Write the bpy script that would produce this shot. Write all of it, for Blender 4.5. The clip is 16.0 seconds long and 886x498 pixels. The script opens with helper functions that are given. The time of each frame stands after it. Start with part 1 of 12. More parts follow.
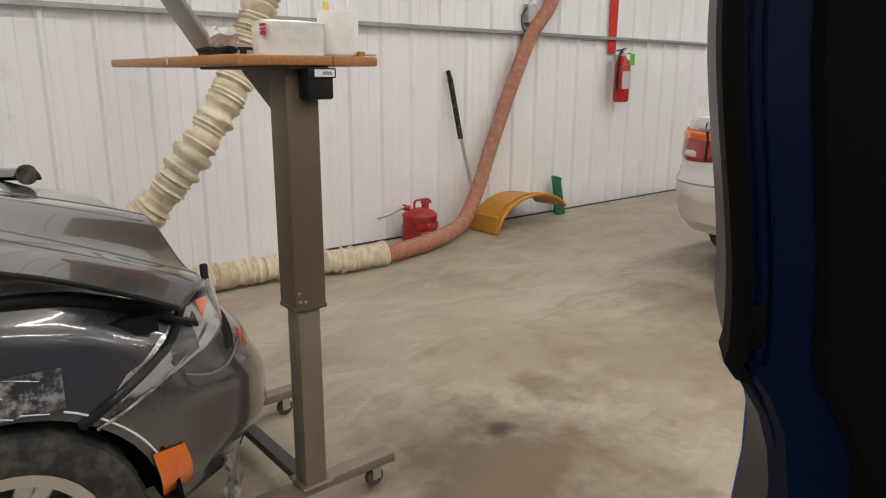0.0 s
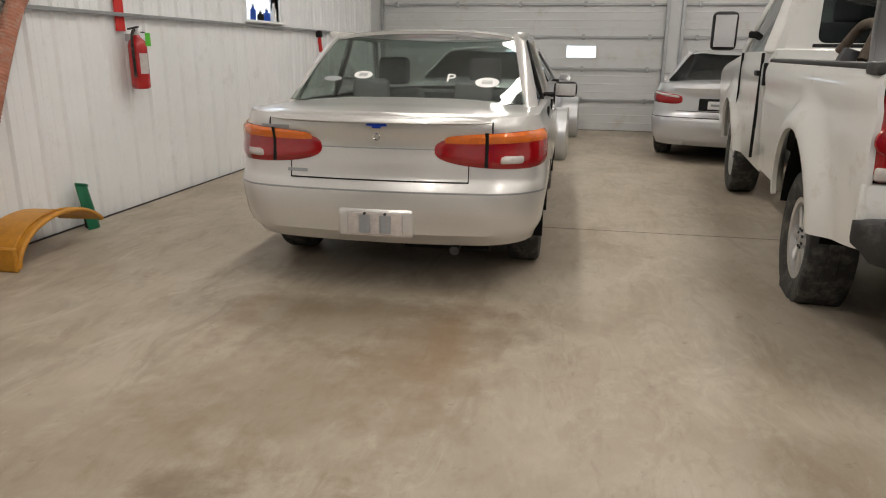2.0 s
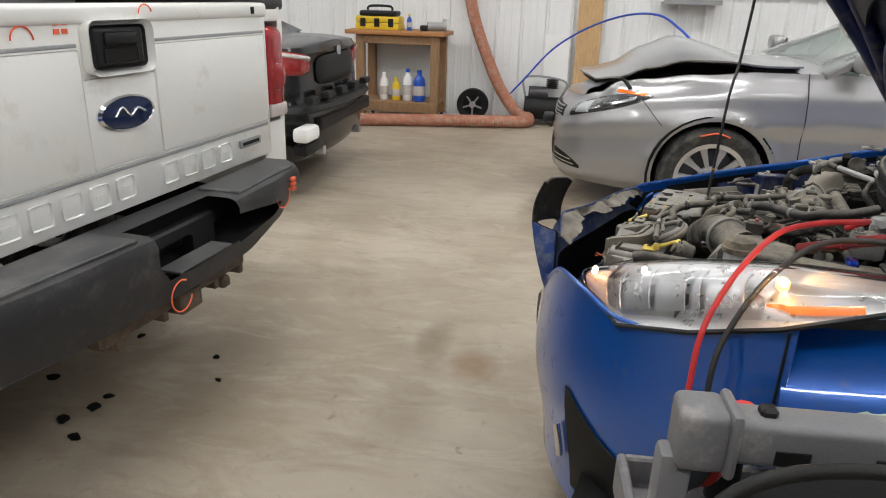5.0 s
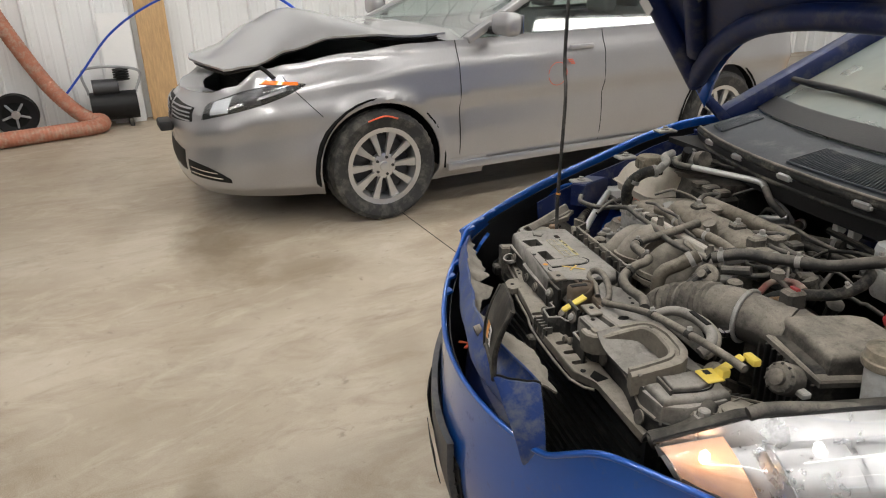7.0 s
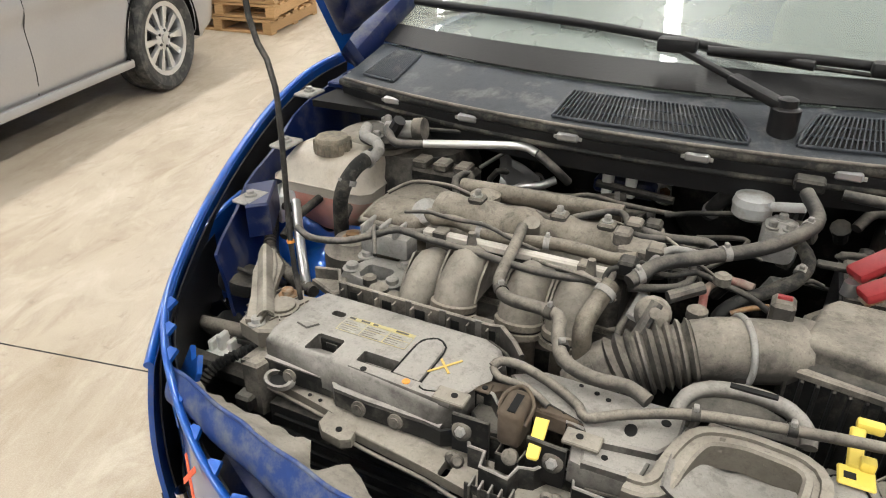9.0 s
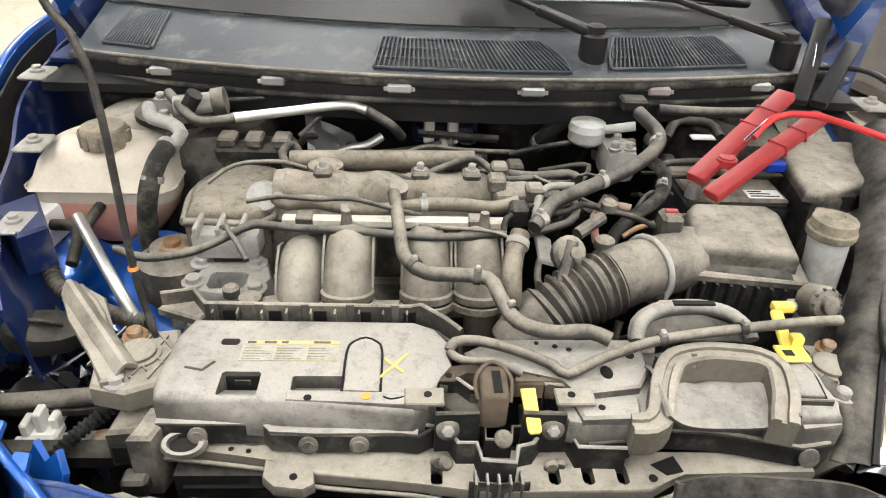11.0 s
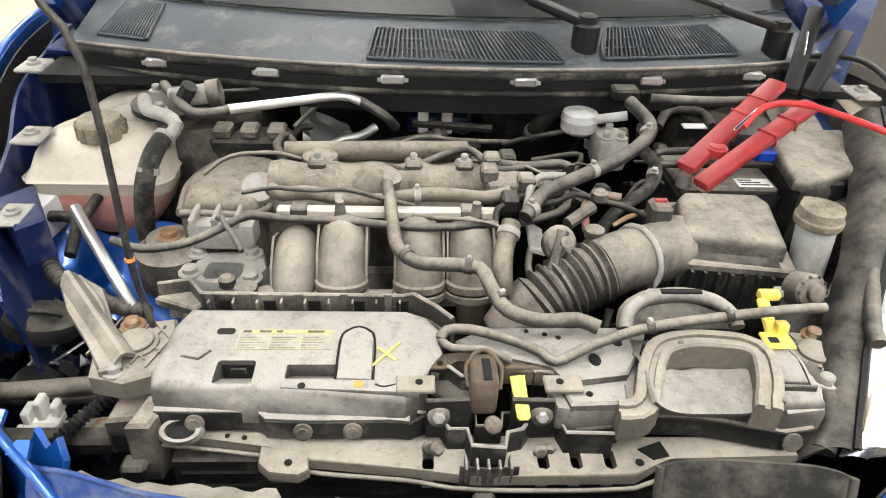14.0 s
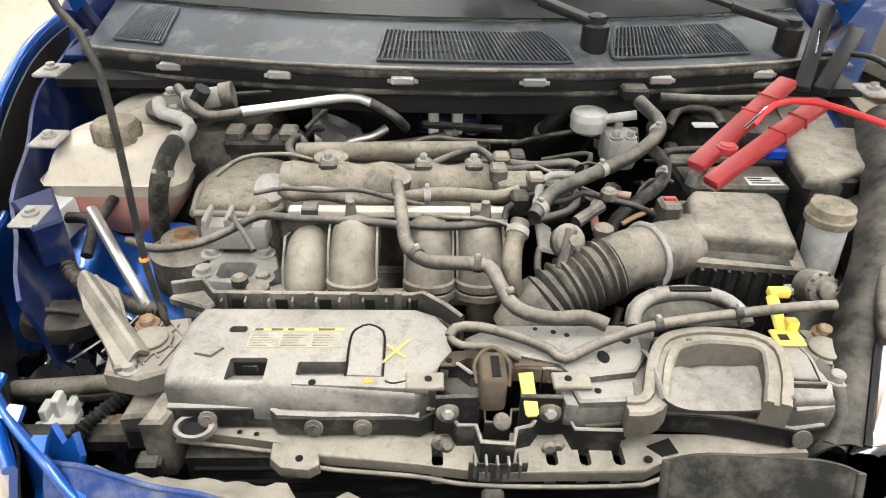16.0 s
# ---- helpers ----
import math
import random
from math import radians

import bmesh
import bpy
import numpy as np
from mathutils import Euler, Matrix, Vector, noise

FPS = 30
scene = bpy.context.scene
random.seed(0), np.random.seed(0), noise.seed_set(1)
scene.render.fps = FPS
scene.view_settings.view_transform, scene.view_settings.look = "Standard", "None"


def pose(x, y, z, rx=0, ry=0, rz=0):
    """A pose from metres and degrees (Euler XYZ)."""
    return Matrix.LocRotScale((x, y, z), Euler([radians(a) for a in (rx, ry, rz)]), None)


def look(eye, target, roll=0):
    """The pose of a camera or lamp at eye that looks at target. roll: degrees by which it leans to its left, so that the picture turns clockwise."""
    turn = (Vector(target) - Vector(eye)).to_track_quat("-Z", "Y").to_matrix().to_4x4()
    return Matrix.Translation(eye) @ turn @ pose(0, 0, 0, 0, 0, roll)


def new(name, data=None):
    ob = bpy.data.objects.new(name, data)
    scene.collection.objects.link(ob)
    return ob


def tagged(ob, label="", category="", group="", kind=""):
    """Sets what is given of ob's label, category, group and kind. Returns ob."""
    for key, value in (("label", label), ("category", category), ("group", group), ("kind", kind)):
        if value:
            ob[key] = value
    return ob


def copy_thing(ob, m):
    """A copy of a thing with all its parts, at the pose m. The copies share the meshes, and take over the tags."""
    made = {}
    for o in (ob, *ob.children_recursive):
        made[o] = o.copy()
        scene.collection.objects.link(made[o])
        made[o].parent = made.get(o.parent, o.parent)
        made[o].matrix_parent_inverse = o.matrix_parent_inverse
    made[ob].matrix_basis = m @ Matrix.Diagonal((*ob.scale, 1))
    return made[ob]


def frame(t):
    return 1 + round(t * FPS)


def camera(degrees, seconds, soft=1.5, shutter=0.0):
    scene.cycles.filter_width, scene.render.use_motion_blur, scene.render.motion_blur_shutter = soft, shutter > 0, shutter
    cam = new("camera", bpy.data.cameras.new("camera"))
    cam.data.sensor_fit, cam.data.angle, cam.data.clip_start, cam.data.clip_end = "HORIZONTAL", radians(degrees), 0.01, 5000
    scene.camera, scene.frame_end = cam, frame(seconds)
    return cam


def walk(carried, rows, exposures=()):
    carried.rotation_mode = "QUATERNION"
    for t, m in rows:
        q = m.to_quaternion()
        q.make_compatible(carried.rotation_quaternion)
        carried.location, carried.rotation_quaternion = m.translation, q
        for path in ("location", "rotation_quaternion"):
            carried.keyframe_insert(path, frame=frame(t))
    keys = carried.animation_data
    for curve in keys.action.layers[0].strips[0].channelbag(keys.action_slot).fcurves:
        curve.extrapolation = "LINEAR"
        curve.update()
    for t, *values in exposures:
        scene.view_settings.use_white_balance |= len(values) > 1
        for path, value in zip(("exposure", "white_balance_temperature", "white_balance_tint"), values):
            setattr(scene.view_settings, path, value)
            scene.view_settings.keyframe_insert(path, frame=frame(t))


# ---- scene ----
cam = camera(65.2, 16.0, soft=1.1)
PATH = [
    (0, (0.629, 0.757, 1.284), (-0.865, 1.995, 0.8), 0.3),
    (0.5, (0.518, 0.775, 1.322), (-0.85, 2.165, 0.88), -1.0),
    (1, (0.363, 0.833, 1.319), (-0.784, 2.411, 0.879), 1.0),
    (1.5, (0.142, 0.87, 1.385), (-0.531, 2.683, 0.876), -0.8),
    (2, (0.003, 1.06, 1.383), (-0.347, 2.951, 0.834), 0.6),
    (2.5, (-0.179, 1.337, 1.359), (-0.02, 3.256, 0.815), 2.7),
    (3, (-0.234, 1.658, 1.413), (0.502, 3.421, 0.822), 1.4),
    (3.5, (-0.178, 1.966, 1.411), (0.901, 3.526, 0.775), 1.2),
    (4, (-0.022, 2.308, 1.413), (1.336, 3.643, 0.804), 1.9),
    (4.5, (0.114, 2.616, 1.413), (1.853, 3.385, 0.793), 0.2),
    (5, (0.354, 2.756, 1.387), (2.201, 3.09, 0.698), 1.7),
    (5.2, (0.476, 2.824, 1.4), (2.344, 3.012, 0.711), 1.7),
    (7.3, (1.447, 3.344, 1.445), (2.963, 2.333, 0.62), 0.1),
    (7.5, (1.558, 3.357, 1.429), (2.958, 2.211, 0.577), 0.8),
    (8, (1.847, 3.403, 1.442), (2.841, 1.905, 0.567), -0.5),
    (8.5, (2.063, 3.309, 1.417), (2.67, 1.657, 0.468), 1.7),
    (9, (2.24, 3.162, 1.416), (2.601, 1.464, 0.422), 2.2),
    (9.5, (2.396, 3.078, 1.384), (2.301, 1.347, 0.385), 3.1),
    (10, (2.512, 3.048, 1.372), (2.051, 1.38, 0.368), 3.0),
    (10.2, (2.537, 3.041, 1.367), (2.0, 1.401, 0.356), 5.4),
    (12.3, (2.527, 3.059, 1.382), (1.979, 1.472, 0.294), 5.2),
    (12.5, (2.531, 3.058, 1.381), (1.984, 1.472, 0.292), 5.4),
    (13, (2.529, 3.054, 1.383), (1.996, 1.46, 0.3), 5.1),
    (13.5, (2.527, 3.055, 1.381), (1.993, 1.466, 0.29), 5.2),
    (14, (2.526, 3.059, 1.384), (1.99, 1.473, 0.29), 5.3),
    (14.5, (2.524, 3.061, 1.387), (2.002, 1.469, 0.295), 5.0),
    (15, (2.524, 3.064, 1.388), (2.011, 1.466, 0.3), 4.9),
    (15.5, (2.523, 3.068, 1.386), (2.022, 1.466, 0.298), 4.5),
    (16, (2.522, 3.07, 1.384), (2.025, 1.468, 0.294), 4.3),
]
walk(cam, [(t, look(e, g, r)) for t, e, g, r in PATH],
     [(0, -0.25, 6550, 11), (1.0, -0.35, 6600, 11), (2.0, -0.36, 6650, 11), (2.7, -0.32, 6600, 11), (3.0, -0.22, 6550, 11), (3.5, 0.25, 6450, 11), (4.5, 0.35, 6150, 9), (5.0, 0.0, 6150, 9), (7.5, 0.05, 6400, 10), (8.0, 0.5, 6400, 9), (8.5, 0.66, 6400, 9), (9.5, 0.89, 6350, 8), (10.0, 1.22, 6350, 8), (12.5, 1.26, 6300, 8), (16.0, 1.28, 6300, 8)])

# ---- world and light ----
world = bpy.data.worlds.new("world")
scene.world = world
world.use_nodes = True
world.node_tree.nodes["Background"].inputs[0].default_value = (0.9, 0.95, 1.0, 1)
world.node_tree.nodes["Background"].inputs[1].default_value = 1.2
scene.view_settings.exposure = 0.0
LAMP_ROWS = (-1.2, 2.4, 5.8)
LAMP_YS = (-3.2, 0.2, 3.6, 7.4, 11.2)
LAMP_POWER = 50.0
LAMP_Z = 4.35

# ---- materials ----


def shade(c, k):
    return tuple(min(1.0, max(0.0, v * k)) for v in c)


def mat(name, col, rough=0.5, metal=0.0, var=0.12, scale=6.0, fine=90.0, bump=0.08, coat=0.0, dust=None, dust_amt=0.5,
        dust_scale=9.0, rvar=0.12, spec=0.5, per_piece=0.0, stretch=(1, 1, 1), settle_shade=0.0, trans=0.0, speck=0.0):
    m = bpy.data.materials.new(name)
    m.use_nodes = True
    nt = m.node_tree
    N, K = nt.nodes, nt.links
    b = N["Principled BSDF"]
    tc = N.new("ShaderNodeTexCoord")
    mp = N.new("ShaderNodeMapping")
    mp.inputs["Scale"].default_value = stretch
    K.new(tc.outputs["Object"], mp.inputs[0])
    big, small = N.new("ShaderNodeTexNoise"), N.new("ShaderNodeTexNoise")
    for n, s, d in ((big, scale, 5), (small, fine, 3)):
        n.inputs["Scale"].default_value, n.inputs["Detail"].default_value = s, d
        K.new(mp.outputs[0], n.inputs["Vector"])
    add = N.new("ShaderNodeMath")
    add.operation = "MULTIPLY_ADD"
    add.inputs[1].default_value, add.inputs[2].default_value = 0.35, 0.0
    K.new(small.outputs[0], add.inputs[0])
    sm = N.new("ShaderNodeMath")
    sm.operation = "MULTIPLY_ADD"
    sm.inputs[1].default_value = 0.65
    K.new(big.outputs[0], sm.inputs[0])
    K.new(add.outputs[0], sm.inputs[2])
    ramp = N.new("ShaderNodeValToRGB")
    ramp.color_ramp.elements[0].position, ramp.color_ramp.elements[1].position = 0.3, 0.7
    ramp.color_ramp.elements[0].color = (*shade(col, 1 - var), 1)
    ramp.color_ramp.elements[1].color = (*shade(col, 1 + var), 1)
    K.new(sm.outputs[0], ramp.inputs[0])
    out = ramp.outputs[0]
    if per_piece:
        oi, hs = N.new("ShaderNodeObjectInfo"), N.new("ShaderNodeHueSaturation")
        mr = N.new("ShaderNodeMapRange")
        mr.inputs[3].default_value, mr.inputs[4].default_value = 1 - per_piece, 1 + per_piece
        K.new(oi.outputs["Random"], mr.inputs[0])
        K.new(mr.outputs[0], hs.inputs["Value"])
        K.new(out, hs.inputs["Color"])
        out = hs.outputs[0]
    rough_src = None
    if dust:
        dn = N.new("ShaderNodeTexNoise")
        dn.inputs["Scale"].default_value, dn.inputs["Detail"].default_value = dust_scale, 8
        dn.inputs["Roughness"].default_value = 0.7
        K.new(tc.outputs["Object"], dn.inputs["Vector"])
        dr = N.new("ShaderNodeMapRange")
        soft = 0.12 if settle_shade else 0.0
        dr.inputs[1].default_value, dr.inputs[2].default_value = 0.62 - soft - 0.5 * dust_amt, 0.82 + soft - 0.5 * dust_amt
        if settle_shade:
            # dust lies thicker on faces that look up; the darker sides also imitate shade
            ge, sx, st = N.new("ShaderNodeNewGeometry"), N.new("ShaderNodeSeparateXYZ"), N.new("ShaderNodeMath")
            of = N.new("ShaderNodeMath")
            st.operation = of.operation = "MULTIPLY_ADD"
            st.inputs[1].default_value, st.inputs[2].default_value = settle_shade, -0.8 * settle_shade
            of.inputs[1].default_value = 1.0
            K.new(ge.outputs["Normal"], sx.inputs[0])
            K.new(sx.outputs[2], st.inputs[0])
            K.new(dn.outputs[0], of.inputs[0])
            K.new(st.outputs[0], of.inputs[2])
            K.new(of.outputs[0], dr.inputs[0])
        else:
            K.new(dn.outputs[0], dr.inputs[0])
        mx = N.new("ShaderNodeMix")
        mx.data_type = "RGBA"
        K.new(dr.outputs[0], mx.inputs[0])
        K.new(out, mx.inputs[6])
        mx.inputs[7].default_value = (*dust, 1)
        out = mx.outputs[2]
        rr = N.new("ShaderNodeMapRange")
        rr.inputs[3].default_value, rr.inputs[4].default_value = rough, max(rough, 0.85)
        K.new(dr.outputs[0], rr.inputs[0])
        rough_src = rr.outputs[0]
        if metal:
            rm = N.new("ShaderNodeMapRange")
            rm.inputs[3].default_value, rm.inputs[4].default_value = metal, 0.0
            K.new(dr.outputs[0], rm.inputs[0])
            K.new(rm.outputs[0], b.inputs["Metallic"])
    if speck:
        # grit and rubbed spots in the dust
        for sc, det, lo, hi, k, amt in ((60, 8, 0.52, 0.63, 0.42, 0.75), (330, 3, 0.56, 0.66, 0.35, 0.6), (190, 4, 0.58, 0.66, 1.5, 0.5)):
            gn, gr, gm, gc = N.new("ShaderNodeTexNoise"), N.new("ShaderNodeMapRange"), N.new("ShaderNodeMix"), N.new("ShaderNodeHueSaturation")
            gn.inputs["Scale"].default_value, gn.inputs["Detail"].default_value, gn.inputs["Roughness"].default_value = sc, det, 0.7
            K.new(tc.outputs["Object"], gn.inputs["Vector"])
            gr.inputs[1].default_value, gr.inputs[2].default_value, gr.inputs[4].default_value = lo, hi, amt * speck
            K.new(gn.outputs[0], gr.inputs[0])
            gm.data_type = "RGBA"
            gc.inputs["Value"].default_value = k
            K.new(out, gc.inputs["Color"])
            K.new(gr.outputs[0], gm.inputs[0])
            K.new(out, gm.inputs[6])
            K.new(gc.outputs[0], gm.inputs[7])
            out = gm.outputs[2]
    K.new(out, b.inputs["Base Color"])
    if rough_src is None:
        rr = N.new("ShaderNodeMapRange")
        rr.inputs[3].default_value, rr.inputs[4].default_value = max(0.02, rough - rvar * rough), min(1, rough + rvar * rough)
        K.new(sm.outputs[0], rr.inputs[0])
        rough_src = rr.outputs[0]
    K.new(rough_src, b.inputs["Roughness"])
    if not (dust and metal):
        b.inputs["Metallic"].default_value = metal
    b.inputs["Specular IOR Level"].default_value = spec
    if coat:
        b.inputs["Coat Weight"].default_value, b.inputs["Coat Roughness"].default_value = coat, 0.04
    if trans:
        b.inputs["Transmission Weight"].default_value = trans
    if bump:
        bp = N.new("ShaderNodeBump")
        bp.inputs["Strength"].default_value, bp.inputs["Distance"].default_value = bump, 0.004
        K.new(small.outputs[0], bp.inputs["Height"])
        K.new(bp.outputs[0], b.inputs["Normal"])
    return m


def glow(name, col, power):
    m = bpy.data.materials.new(name)
    m.use_nodes = True
    b = m.node_tree.nodes["Principled BSDF"]
    b.inputs["Base Color"].default_value = (*col, 1)
    b.inputs["Emission Color"].default_value = (*col, 1)
    b.inputs["Emission Strength"].default_value = power
    return m


def glass(name, col=(1, 1, 1), rough=0.0, ior=1.45):
    m = bpy.data.materials.new(name)
    m.use_nodes = True
    b = m.node_tree.nodes["Principled BSDF"]
    b.inputs["Base Color"].default_value = (*col, 1)
    b.inputs["Roughness"].default_value = rough
    b.inputs["IOR"].default_value = ior
    b.inputs["Transmission Weight"].default_value = 1.0
    return m


def dusty_haze_glass(name, col, amount):
    """Window glass under a pale film, thicker in drifts: dust plus painted reflection haze."""
    m = glass(name, (0.84, 0.9, 0.88))
    nt = m.node_tree
    film = nt.nodes.new("ShaderNodeBsdfPrincipled")
    film.inputs["Base Color"].default_value = (*col, 1)
    film.inputs["Roughness"].default_value = 0.4
    tc = nt.nodes.new("ShaderNodeTexCoord")
    nz = nt.nodes.new("ShaderNodeTexNoise")
    nz.inputs["Scale"].default_value = 7.0
    nz.inputs["Detail"].default_value = 6.0
    mr = nt.nodes.new("ShaderNodeMapRange")
    mr.inputs["From Min"].default_value = 0.3
    mr.inputs["From Max"].default_value = 0.7
    mr.inputs["To Min"].default_value = amount - 0.05
    mr.inputs["To Max"].default_value = amount + 0.05
    mx = nt.nodes.new("ShaderNodeMixShader")
    nt.links.new(tc.outputs["Object"], nz.inputs["Vector"])
    nt.links.new(nz.outputs["Fac"], mr.inputs["Value"])
    nt.links.new(mr.outputs["Result"], mx.inputs["Fac"])
    nt.links.new(nt.nodes["Principled BSDF"].outputs["BSDF"], mx.inputs[1])
    nt.links.new(film.outputs["BSDF"], mx.inputs[2])
    nt.links.new(mx.outputs["Shader"], nt.nodes["Material Output"].inputs["Surface"])
    return m


